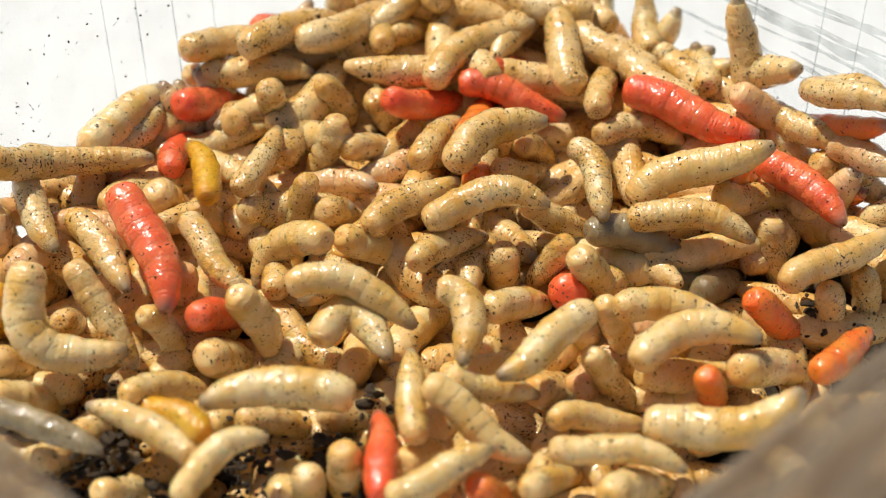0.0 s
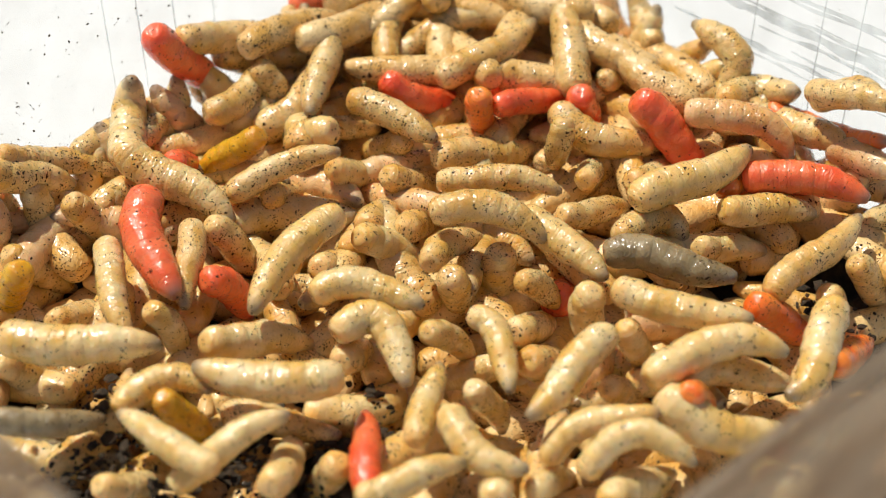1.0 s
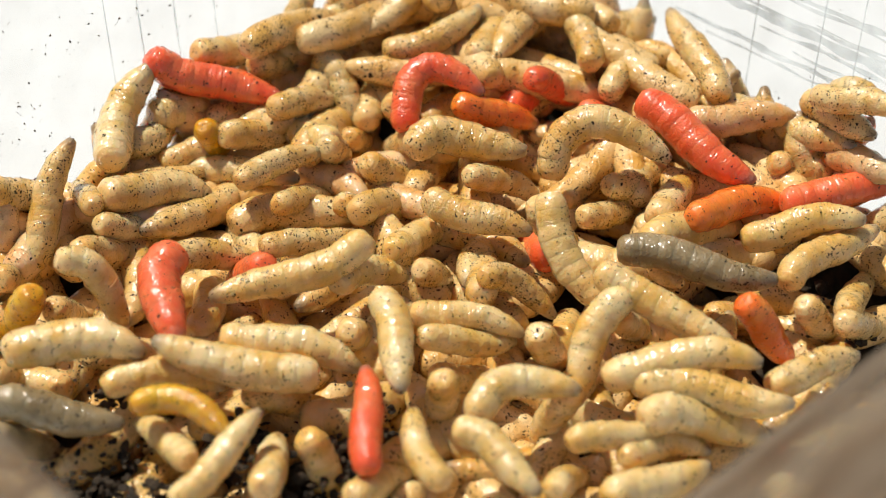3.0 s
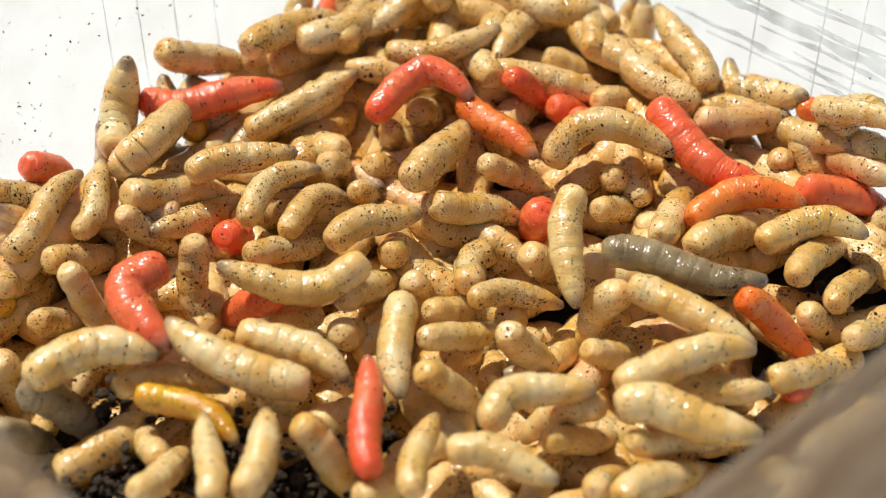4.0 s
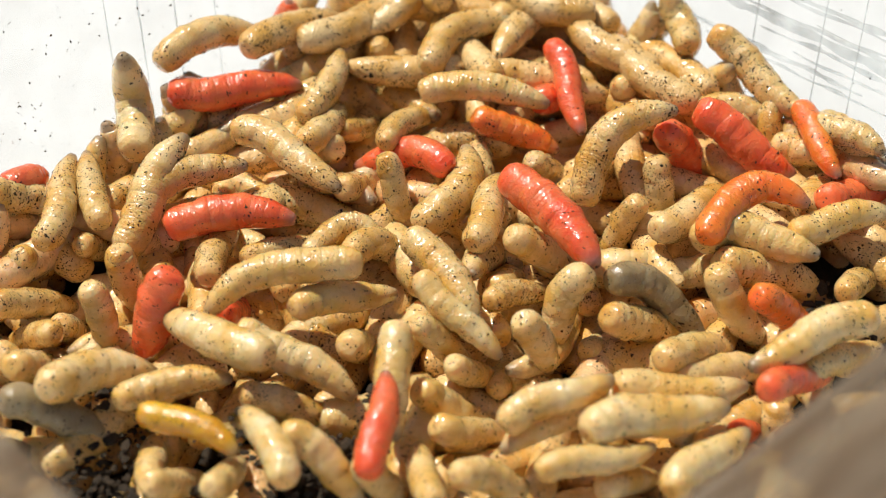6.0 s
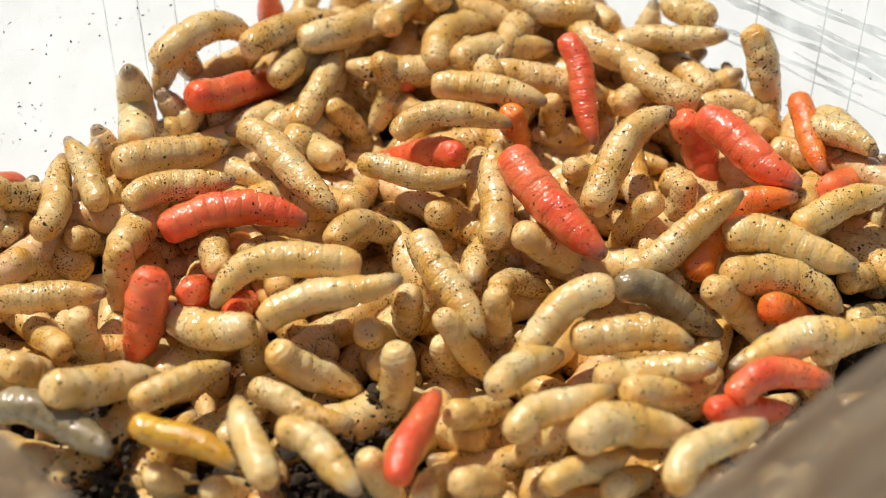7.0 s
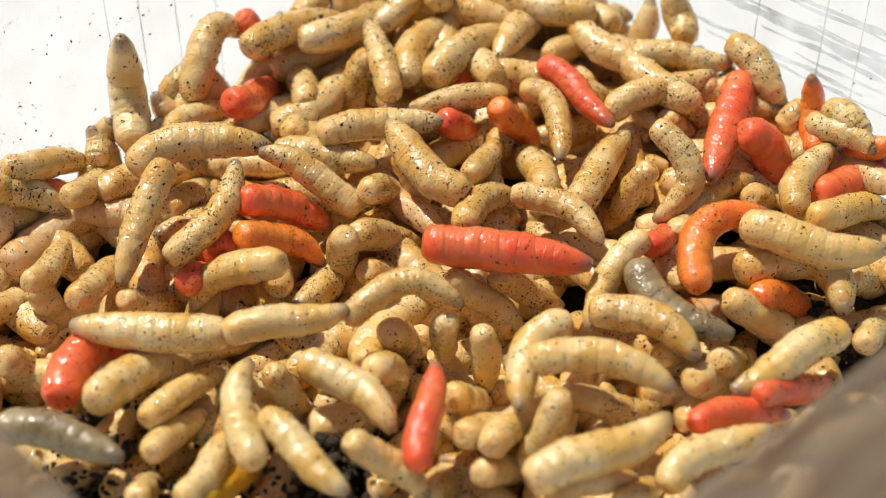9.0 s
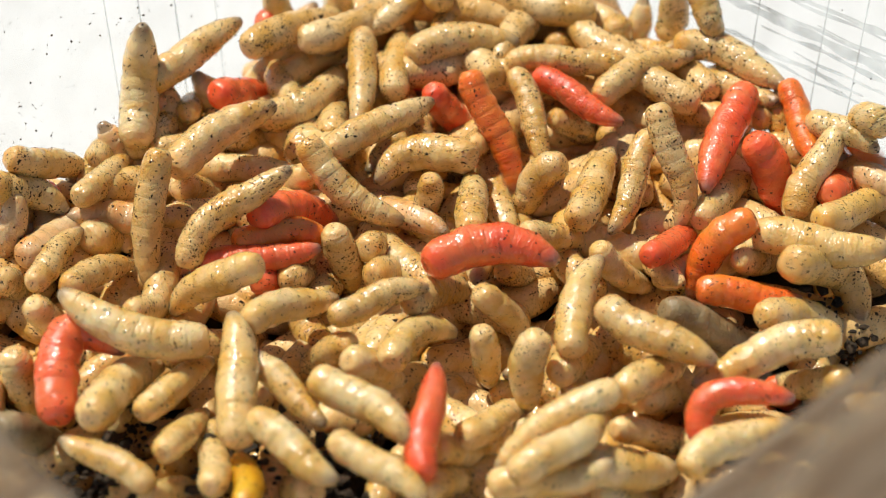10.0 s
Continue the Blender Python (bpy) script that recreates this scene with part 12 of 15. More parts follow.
    crawl(hatch("dusty", 0.83), (0,-23.4,21.4,33.5,-22.6,22.0,31.6,-22.2,22.2,29.9), (0.5,-23.4,20.6,40.0,-22.6,21.2,38.1,-22.2,21.4,36.4), (1,-23.4,21.3,33.7,-22.7,21.8,32.1,-22.5,21.8,30.3), (1.4,-23.4,21.3,33.3,-22.9,21.7,32.0,-22.8,21.6,30.1), (1.8,-23.4,21.3,33.0,-23.0,21.6,32.0,-23.0,21.4,30.0), (2.5,-23.4,21.3,32.3,-23.2,21.4,31.8,-23.5,21.0,29.7), (4,-23.4,21.3,31.0,-23.7,21.0,31.5,-24.4,20.2,29.0), (4.5,-23.4,21.3,30.5,-23.8,20.8,31.4,-24.7,19.9,28.8), (5,-23.4,21.3,30.1,-24.0,20.7,31.3,-25.0,19.6,28.5), (5.5,-23.4,21.3,29.6,-24.1,20.6,31.2,-25.3,19.4,28.3), (7,-23.4,20.6,34.1,-24.6,19.4,36.8,-26.3,17.8,33.5), (7.5,-23.3,20.6,35.4,-24.4,19.3,33.1,-25.6,18.0,30.1), (8.2,-21.5,22.3,33.6,-23.9,19.8,32.8,-25.9,17.8,32.2), (8.6,-21.9,21.9,34.5,-24.8,19.1,33.9,-27.0,17.0,30.8), (9,-23.3,20.6,34.8,-24.8,19.0,33.9,-25.9,17.8,32.2), (9.5,-20.5,23.2,33.6,-23.3,20.4,34.3,-25.3,18.4,33.7), (10,-20.5,24.0,27.1,-23.3,21.2,27.8,-25.3,19.2,27.2))
    crawl(hatch("dusty", 0.83), (0,-38.1,7.5,28.9,-35.1,10.2,28.7,-32.4,12.7,25.6), (0.5,-38.1,6.7,35.4,-35.1,9.4,35.2,-32.4,11.9,32.1), (1,-38.6,6.3,35.3,-34.6,9.9,32.0,-29.4,10.8,30.0), (1.4,-38.3,6.5,34.3,-35.8,8.7,33.2,-32.9,11.3,31.6), (1.8,-38.9,5.9,32.3,-36.5,8.1,31.2,-33.5,10.7,29.8), (2.5,-38.9,5.9,32.3,-37.4,7.2,30.9,-35.6,8.6,30.4), (4,-39.0,6.5,25.6,-37.4,7.9,24.9,-35.4,9.6,24.1), (4.5,-39.1,5.7,31.1,-37.4,7.1,30.6,-35.3,9.0,29.8), (5,-39.1,5.6,30.6,-37.9,6.7,30.4,-36.6,7.7,29.9), (5.5,-39.1,5.1,30.4,-37.6,6.9,28.9,-36.4,7.8,27.5), (7,-38.2,2.1,29.6,-37.9,6.2,29.5,-36.5,8.1,31.2), (7.5,-36.9,-1.3,30.6,-36.6,2.8,31.0,-36.3,7.9,32.0), (8.2,-37.6,2.0,24.6,-36.6,5.3,23.9,-35.4,9.5,23.6), (8.6,-38.0,3.5,24.6,-36.6,6.3,23.3,-34.8,10.1,22.1), (9,-38.4,4.3,30.4,-36.6,6.6,28.5,-34.3,9.9,26.5), (9.5,-38.4,4.0,30.0,-36.7,6.9,28.3,-33.8,9.8,26.6), (10,-39.0,4.6,30.1,-37.3,7.2,28.0,-34.7,9.5,26.8))
    crawl(hatch("dusty", 1.03), (0,-26.7,17.3,26.0,-25.0,19.6,25.0,-24.2,20.3,23.2), (0.5,-26.7,16.5,32.5,-25.0,18.8,31.5,-24.2,19.5,29.7), (1,-26.8,16.8,32.3,-25.1,18.7,30.6,-23.8,19.8,28.2), (1.4,-27.8,11.8,31.6,-27.0,17.0,30.9,-25.9,17.9,32.1), (1.8,-26.1,18.0,35.3,-24.9,18.9,32.1,-23.2,20.3,29.1), (2.5,-25.3,18.3,32.9,-23.6,20.1,30.9,-21.5,21.9,28.6), (4,-28.6,8.6,32.1,-26.1,9.9,34.2,-23.5,18.2,32.6), (4.5,-28.1,6.7,32.2,-25.7,11.0,31.8,-23.7,16.1,31.5), (5,-27.1,5.5,33.2,-24.9,10.3,33.9,-23.7,16.5,34.7), (5.5,-27.5,7.0,27.2,-24.8,11.2,27.5,-22.7,16.4,28.0), (7,-28.8,8.5,32.7,-24.6,10.9,31.9,-19.8,13.3,31.0), (7.5,-27.1,8.8,32.8,-23.0,11.2,33.3,-16.9,10.2,33.0), (8.2,-28.4,8.8,32.2,-24.1,11.4,32.7,-18.0,10.7,32.4), (8.6,-28.3,8.1,31.8,-23.9,10.0,33.5,-16.4,11.1,33.9), (9,-27.0,6.8,33.5,-22.7,9.5,34.5,-15.7,9.3,34.1), (9.5,-27.1,3.8,33.9,-23.1,8.6,34.6,-17.8,10.2,34.6), (10,-23.5,6.6,33.6,-19.9,11.2,34.5,-15.5,13.9,35.1))
    crawl(hatch("cream", 0.83), (0,3.6,-6.6,24.9,5.0,-7.5,21.9,6.0,-7.8,18.3), (0.5,3.6,-7.4,31.4,5.0,-8.3,28.4,6.0,-8.6,24.8), (1,2.6,-7.9,29.3,4.7,-10.2,28.9,5.5,-15.2,27.9), (1.4,2.6,-7.8,28.5,4.6,-8.0,25.5,5.6,-8.3,22.5), (1.8,2.2,-8.8,29.5,4.1,-9.9,26.0,5.6,-10.0,22.8), (2.5,-1.1,-9.3,29.3,2.2,-9.5,27.6,6.4,-9.6,25.8), (4,-1.6,-10.2,28.9,1.7,-8.3,27.4,5.1,-5.7,26.1), (4.5,-2.1,-9.6,29.0,1.7,-8.2,27.7,5.1,-6.0,26.3), (5,-1.6,-9.6,29.0,1.7,-8.2,27.0,5.1,-6.7,25.0), (5.5,-2.5,-9.6,29.0,-0.2,-8.0,26.2,2.2,-7.0,23.3), (7,-0.2,-8.5,29.8,1.7,-8.9,27.0,4.1,-9.1,23.3), (7.5,1.2,-7.5,27.7,2.7,-5.9,24.9,3.7,-5.5,21.9), (8.2,1.7,-9.1,29.1,2.7,-8.6,26.1,3.2,-9.2,22.8), (8.6,2.6,-10.2,28.8,3.6,-10.2,25.7,4.1,-10.3,22.5), (9,3.1,-9.6,29.0,3.6,-9.7,25.8,3.6,-9.8,22.6), (9.5,2.1,-10.1,29.4,3.1,-10.2,26.3,4.1,-10.5,23.3), (10,3.1,-9.6,29.0,3.6,-9.7,25.8,4.1,-9.2,22.8))
    crawl(hatch("cream", 0.83), (0,0.7,-11.1,22.0,2.2,-7.1,19.9,3.7,-4.2,17.6), (0.5,0.7,-11.9,28.5,2.2,-7.9,26.4,3.7,-5.0,24.1), (1,-1.1,-9.6,29.0,0.8,-7.4,26.3,2.5,-7.0,23.3), (1.4,-0.2,-9.8,27.2,1.3,-6.5,24.8,2.8,-4.3,22.1), (1.8,0.3,-9.2,27.4,1.7,-6.5,24.8,2.8,-4.3,22.1), (2.5,1.4,-8.9,22.0,2.7,-5.5,19.4,3.4,-3.9,16.6), (4,3.7,-9.8,23.2,4.9,-5.0,20.4,4.7,-4.6,17.2), (4.5,4.5,-10.8,29.5,5.6,-5.5,26.5,5.2,-5.6,23.3), (5,4.5,-10.0,23.0,5.6,-4.7,20.0,5.2,-4.8,16.8), (10,4.8,-10.8,22.6,5.9,-5.5,19.7,5.5,-5.5,16.5))
    crawl(hatch("cream", 0.83), (0,-7.8,-7.9,21.0,-6.9,-6.3,18.2,-5.6,-4.7,15.4), (0.5,-7.8,-8.7,27.5,-6.9,-7.1,24.7,-5.6,-5.5,21.9), (1,-8.2,-10.9,27.0,-6.9,-7.4,24.6,-5.6,-6.1,21.7), (1.4,-8.2,-9.2,27.4,-7.4,-7.1,24.7,-6.1,-4.9,22.0), (1.8,-7.7,-9.2,27.4,-6.5,-7.1,24.7,-5.1,-4.9,22.0), (2.5,-7.3,-8.1,27.6,-6.7,-5.9,24.9,-6.1,-3.8,22.3), (4,-8.7,-8.1,27.6,-7.5,-5.6,25.0,-6.4,-3.5,22.3), (4.5,-8.2,-8.1,27.6,-7.5,-5.9,24.9,-6.4,-3.8,22.3), (5,-8.2,-8.7,27.5,-7.0,-6.5,24.8,-6.1,-4.3,22.1), (5.5,-8.2,-9.8,27.2,-7.4,-7.1,24.7,-6.6,-5.5,21.9), (7,-6.4,-8.1,27.6,-5.5,-5.9,24.9,-4.6,-4.9,22.0), (7.5,-6.3,-8.7,27.5,-5.0,-6.5,24.8,-4.1,-5.5,21.9), (8.2,-5.7,-7.6,21.7,-4.7,-5.4,19.0,-4.4,-4.8,16.0), (8.6,-5.4,-8.1,27.6,-4.5,-5.9,24.9,-4.6,-5.5,21.9), (9,-4.5,-8.1,27.6,-3.6,-5.9,24.9,-3.1,-5.5,21.9), (9.5,-4.4,-11.9,28.5,-3.1,-6.8,27.7,-1.2,-5.2,26.2), (10,-4.3,-12.4,28.4,-2.6,-8.3,27.8,0.8,-7.0,26.6))
    crawl(hatch("cream", 0.83), (0,-6.6,-14.4,21.4,-4.4,-12.8,18.5,-2.1,-13.4,15.2), (0.5,-6.6,-15.2,27.9,-4.4,-13.6,25.0,-2.1,-14.2,21.7), (1,-6.6,-13.3,21.3,-4.7,-11.5,18.5,-2.6,-10.9,15.4), (1.4,-6.7,-13.2,26.6,-4.9,-11.0,23.8,-3.1,-9.5,21.0), (1.8,-3.9,-11.9,28.5,-3.5,-11.4,25.5,-3.5,-11.5,22.3), (2.5,-0.6,-15.2,27.9,-1.1,-13.6,25.0,-2.1,-12.6,22.0), (4,-1.6,-13.5,28.2,0.7,-12.5,25.3,3.6,-12.0,22.1), (4.5,-1.6,-13.0,28.3,0.8,-11.4,25.5,3.6,-10.4,22.5), (5,-1.1,-13.5,28.2,0.3,-12.5,25.3,4.1,-11.5,22.3), (5.5,-2.0,-14.1,28.1,0.3,-13.2,25.3,4.1,-12.9,22.4), (7,-0.8,-13.5,21.5,1.1,-12.0,18.7,3.9,-10.7,15.9), (7.5,-0.4,-13.5,21.2,1.4,-11.9,18.5,3.8,-10.2,15.7), (8.2,0.1,-13.5,20.9,1.7,-11.7,18.1,3.8,-9.5,15.4), (8.6,0.4,-13.5,20.7,2.0,-11.6,18.0,3.7,-9.2,15.3), (9,0.7,-14.3,26.3,2.2,-12.2,23.6,3.7,-9.5,21.0), (9.5,0.7,-13.9,26.0,2.7,-11.6,23.1,4.7,-9.0,20.5), (10,-0.6,-19.6,25.3,1.7,-17.0,22.6,4.1,-15.0,19.7))
    crawl(hatch("cream", 0.83), (0,6.2,-17.3,19.1,7.0,-15.2,16.3,7.4,-13.6,13.4), (0.5,6.2,-18.1,25.6,7.0,-16.0,22.8,7.4,-14.4,19.9), (1,6.9,-16.5,19.9,7.4,-14.8,17.0,7.5,-13.6,14.1), (1.4,7.5,-15.9,20.0,7.8,-14.5,17.1,7.6,-13.5,14.1), (1.8,8.0,-15.2,20.2,8.1,-14.2,17.2,7.7,-13.4,14.1), (2.5,9.0,-14.8,26.2,8.7,-14.3,23.1,7.9,-13.9,20.0), (4,12.5,-16.8,27.5,9.5,-15.0,25.1,6.8,-15.4,22.3), (4.5,11.7,-15.2,27.9,9.1,-14.7,24.8,6.4,-14.7,21.5), (5,12.7,-15.0,27.1,10.5,-14.3,24.4,7.8,-13.9,21.3), (5.5,13.5,-16.0,27.4,8.4,-17.5,27.0,5.2,-20.3,26.6), (7,11.6,-17.7,27.2,9.0,-17.1,24.6,5.4,-17.5,21.7), (7.5,11.2,-16.8,27.5,9.9,-16.8,24.3,7.7,-17.4,21.0), (8.2,11.6,-16.1,28.8,9.2,-20.2,27.8,5.1,-23.0,27.5), (8.6,8.3,-18.5,29.8,7.0,-19.4,27.0,4.4,-20.0,23.0), (9,9.3,-17.3,29.3,8.0,-18.4,26.0,6.2,-18.8,23.0), (9.5,11.1,-17.2,29.8,8.9,-17.3,26.8,6.3,-17.5,23.0), (10,13.7,-17.9,30.5,8.8,-19.2,28.6,4.3,-21.9,25.7))
    crawl(hatch("dusty", 0.83), (0,-38.2,-0.2,22.5,-37.6,3.2,20.3,-36.8,5.4,17.7), (0.5,-38.2,-1.0,29.0,-37.6,2.4,26.8,-36.8,4.6,24.2), (1,-37.5,0.4,29.1,-35.5,1.3,26.4,-33.0,2.2,23.6), (1.4,-38.2,-1.0,29.0,-35.9,0.6,26.4,-34.0,2.1,23.7), (1.8,-37.9,-2.8,28.6,-35.8,0.0,26.2,-33.8,0.9,23.4), (2.5,-38.0,-2.2,28.8,-36.9,0.6,26.4,-35.6,2.7,23.8), (4,-37.7,-3.8,28.9,-36.7,-0.4,26.6,-34.9,1.9,23.9), (4.5,-38.0,-2.2,28.8,-36.3,0.0,26.2,-33.9,1.5,23.5), (5,-38.2,-1.0,29.0,-36.4,0.6,26.4,-33.9,1.5,23.5), (5.5,-37.8,-4.0,28.4,-36.1,-1.3,26.0,-34.3,0.9,23.4), (7,-37.7,-4.6,28.3,-33.9,-4.3,28.3,-29.1,-4.0,28.4), (7.5,-37.2,-4.6,28.3,-34.2,-3.1,27.6,-29.5,-2.2,26.8), (8.2,-34.9,-7.5,27.7,-33.8,-4.0,25.8,-32.1,-0.4,23.9), (8.6,-34.0,-8.5,29.2,-32.3,-5.1,28.1,-29.6,-1.7,27.0), (9,-31.0,-6.2,29.7,-29.8,-2.6,28.4,-29.0,1.7,27.3), (9.5,-32.5,-5.6,29.8,-30.8,-2.0,28.5,-28.4,1.1,27.2), (10,-31.6,-5.0,29.9,-30.0,-1.2,28.5,-27.5,1.5,26.9))
    crawl(hatch("cream", 0.83), (0,2.0,-22.4,18.1,3.9,-19.4,15.4,5.0,-16.8,12.7), (0.5,2.0,-23.2,24.6,3.9,-20.2,21.9,5.0,-17.6,19.2), (1,4.2,-25.1,25.9,4.3,-21.5,23.3,4.5,-18.2,20.8), (1.4,3.4,-23.8,24.4,5.3,-20.5,22.3,7.3,-17.8,20.0), (1.8,3.4,-23.8,24.4,4.8,-20.4,22.1,6.4,-17.4,19.7), (2.5,3.4,-23.8,24.4,4.8,-20.7,21.8,5.9,-17.6,19.2), (4,3.4,-23.0,17.9,4.8,-19.9,15.3,5.9,-16.8,12.7), (10,3.4,-22.2,18.1,4.8,-19.2,15.4,5.9,-16.1,12.8))
    crawl(hatch("dusty", 0.83), (0,-21.2,15.7,27.1,-18.8,17.7,26.9,-17.1,22.8,27.2), (0.5,-21.3,15.9,27.1,-18.9,17.9,26.8,-17.2,23.0,27.1), (1,-21.3,15.1,33.6,-18.9,17.1,33.3,-17.2,22.2,33.6), (1.4,-18.3,10.5,34.4,-17.3,14.8,32.5,-15.4,16.5,29.9), (1.8,-18.1,8.0,34.1,-17.0,13.4,34.2,-14.6,14.4,33.4), (2.5,-18.3,14.5,32.1,-16.0,17.4,30.2,-13.6,20.7,28.5), (4,-22.2,7.4,32.4,-18.3,9.3,32.8,-13.3,10.0,32.9), (4.5,-21.7,8.0,32.5,-18.3,9.7,32.8,-13.9,11.3,33.2), (5,-22.2,7.0,32.3,-18.3,9.6,32.8,-13.8,9.3,32.8), (5.5,-23.6,6.4,32.2,-20.3,9.0,32.7,-16.1,9.3,32.8), (7,-27.2,3.5,32.2,-24.0,5.7,32.4,-18.6,6.4,32.5), (7.5,-27.6,6.3,32.0,-23.6,6.6,32.0,-18.2,6.4,31.8), (8.2,-27.8,7.1,30.6,-26.4,10.5,28.6,-23.7,12.6,26.3), (8.6,-26.1,5.2,30.2,-25.2,8.6,28.8,-23.7,12.7,27.5), (9,-24.2,5.2,30.2,-23.1,8.6,28.8,-21.6,12.8,27.5), (9.5,-23.7,5.2,30.2,-23.2,8.8,28.1,-22.7,12.3,25.9), (10,-23.4,7.8,30.8,-22.3,10.1,28.3,-20.1,12.3,25.9))
    crawl(hatch("dusty", 0.83), (0,-3.4,14.4,25.2,-5.6,16.7,22.8,-7.8,18.3,20.2), (0.5,-3.3,13.9,25.3,-5.4,16.2,22.9,-7.7,17.9,20.4), (1,-3.3,13.1,31.8,-5.4,15.4,29.4,-7.7,17.1,26.9), (1.4,-2.8,13.8,26.0,-4.9,16.0,23.5,-7.1,17.8,21.0), (1.8,-2.3,13.1,31.8,-4.4,15.1,29.4,-6.6,17.1,26.9), (2.5,-2.3,13.1,31.8,-3.9,15.4,29.4,-5.5,17.7,27.0), (4,-4.9,14.5,32.1,-4.7,16.1,29.6,-5.0,17.1,26.9), (4.5,-5.6,15.9,26.4,-4.8,18.5,24.2,-4.2,20.7,21.9), (5,-6.4,15.8,32.4,-5.0,19.4,30.5,-3.5,22.9,28.6), (5.5,-5.9,14.5,32.1,-5.0,18.5,30.5,-3.5,21.8,28.7), (7,-4.2,11.2,33.9,-0.2,12.5,35.4,5.9,11.8,34.7), (7.5,-4.4,17.8,31.6,-0.2,16.8,31.7,5.0,16.0,31.9), (8.2,2.8,10.4,31.3,4.5,13.9,29.9,6.1,17.5,28.5), (8.6,1.8,6.9,32.1,3.9,10.8,31.0,5.5,14.1,29.8), (9,2.3,7.4,32.4,3.9,11.1,31.4,5.0,14.9,30.5), (9.5,2.6,10.0,26.7,3.8,13.7,25.3,5.0,17.1,23.9), (10,2.8,11.1,32.7,3.7,14.9,30.8,5.1,17.9,28.9))
    crawl(hatch("dusty", 1.05), (0,10.7,16.7,26.8,14.8,14.2,25.2,19.8,15.0,24.2), (0.5,10.7,16.8,26.7,14.7,14.2,25.1,19.8,15.0,24.1), (1,10.7,16.0,33.2,14.7,13.4,31.6,19.8,14.2,30.6), (1.4,9.0,13.2,33.6,14.1,12.9,32.6,19.3,13.3,31.7), (1.8,12.2,15.6,34.1,14.3,14.9,31.1,19.3,16.6,28.6), (2.5,9.3,7.3,32.1,12.4,10.2,36.1,19.6,7.5,33.7), (4,10.0,10.2,31.5,13.4,11.8,34.6,20.5,9.9,32.9), (4.5,12.3,5.6,30.5,14.2,8.9,35.6,20.1,8.4,36.0), (5,13.9,6.6,29.8,13.9,10.9,35.4,19.8,11.5,37.3), (5.5,12.5,8.4,29.0,14.0,11.6,34.2,20.4,11.7,35.7), (7,13.1,3.5,31.6,15.8,9.0,34.3,20.4,12.0,35.8), (7.5,13.0,3.4,33.0,14.8,9.2,34.1,18.5,12.5,34.8), (8.2,13.3,6.9,32.1,15.1,11.9,32.1,17.0,17.0,32.2), (8.6,12.1,4.2,31.7,13.9,8.7,32.6,16.2,14.0,33.7), (9,11.7,4.6,31.3,13.9,9.1,31.6,16.8,13.9,31.9), (9.5,11.2,4.0,31.2,13.4,8.7,31.9,16.2,13.1,32.5), (10,11.6,2.3,31.4,13.3,7.2,31.2,15.2,12.4,31.1))
    crawl(hatch("cream", 0.9), (0,12.6,-4.6,24.7,12.3,-4.1,21.7,13.4,-4.8,18.5), (0.5,12.5,-6.1,24.4,12.2,-5.6,21.5,13.3,-6.3,18.2), (1,12.5,-6.9,30.9,12.2,-6.4,28.0,13.3,-7.1,24.7), (1.4,12.9,-4.0,24.8,13.0,-4.5,21.7,13.9,-4.3,18.6), (1.8,13.3,-2.6,30.4,13.9,-4.0,27.1,14.6,-2.9,24.2), (2.5,8.4,-0.4,35.4,10.8,-3.8,30.7,15.1,-5.8,28.7), (4,11.5,2.6,34.2,10.4,-1.1,32.2,11.2,-6.5,29.4), (4.5,8.2,3.9,31.3,9.0,-0.4,30.4,12.3,-3.8,29.4), (5,8.1,2.3,31.4,10.7,1.4,28.2,13.3,0.6,25.0), (5.5,6.1,0.4,31.0,9.2,1.4,28.2,11.3,2.5,25.4), (7,6.6,1.0,31.1,10.2,1.4,28.2,13.4,2.5,25.4), (7.5,10.4,-1.6,32.0,12.5,-1.1,29.1,13.6,-0.7,26.1), (8.2,10.2,-9.0,28.4,12.3,-5.6,27.9,14.5,-1.4,27.4), (8.6,11.0,-9.6,29.0,12.7,-5.2,28.8,14.4,-1.3,28.6), (9,10.9,-10.3,23.6,12.6,-5.6,23.9,14.1,-1.3,24.2), (9.5,10.8,-12.8,30.0,12.5,-7.6,31.0,13.7,-2.9,31.9), (10,10.5,-11.3,28.6,11.2,-6.2,29.7,13.3,-2.0,30.5))
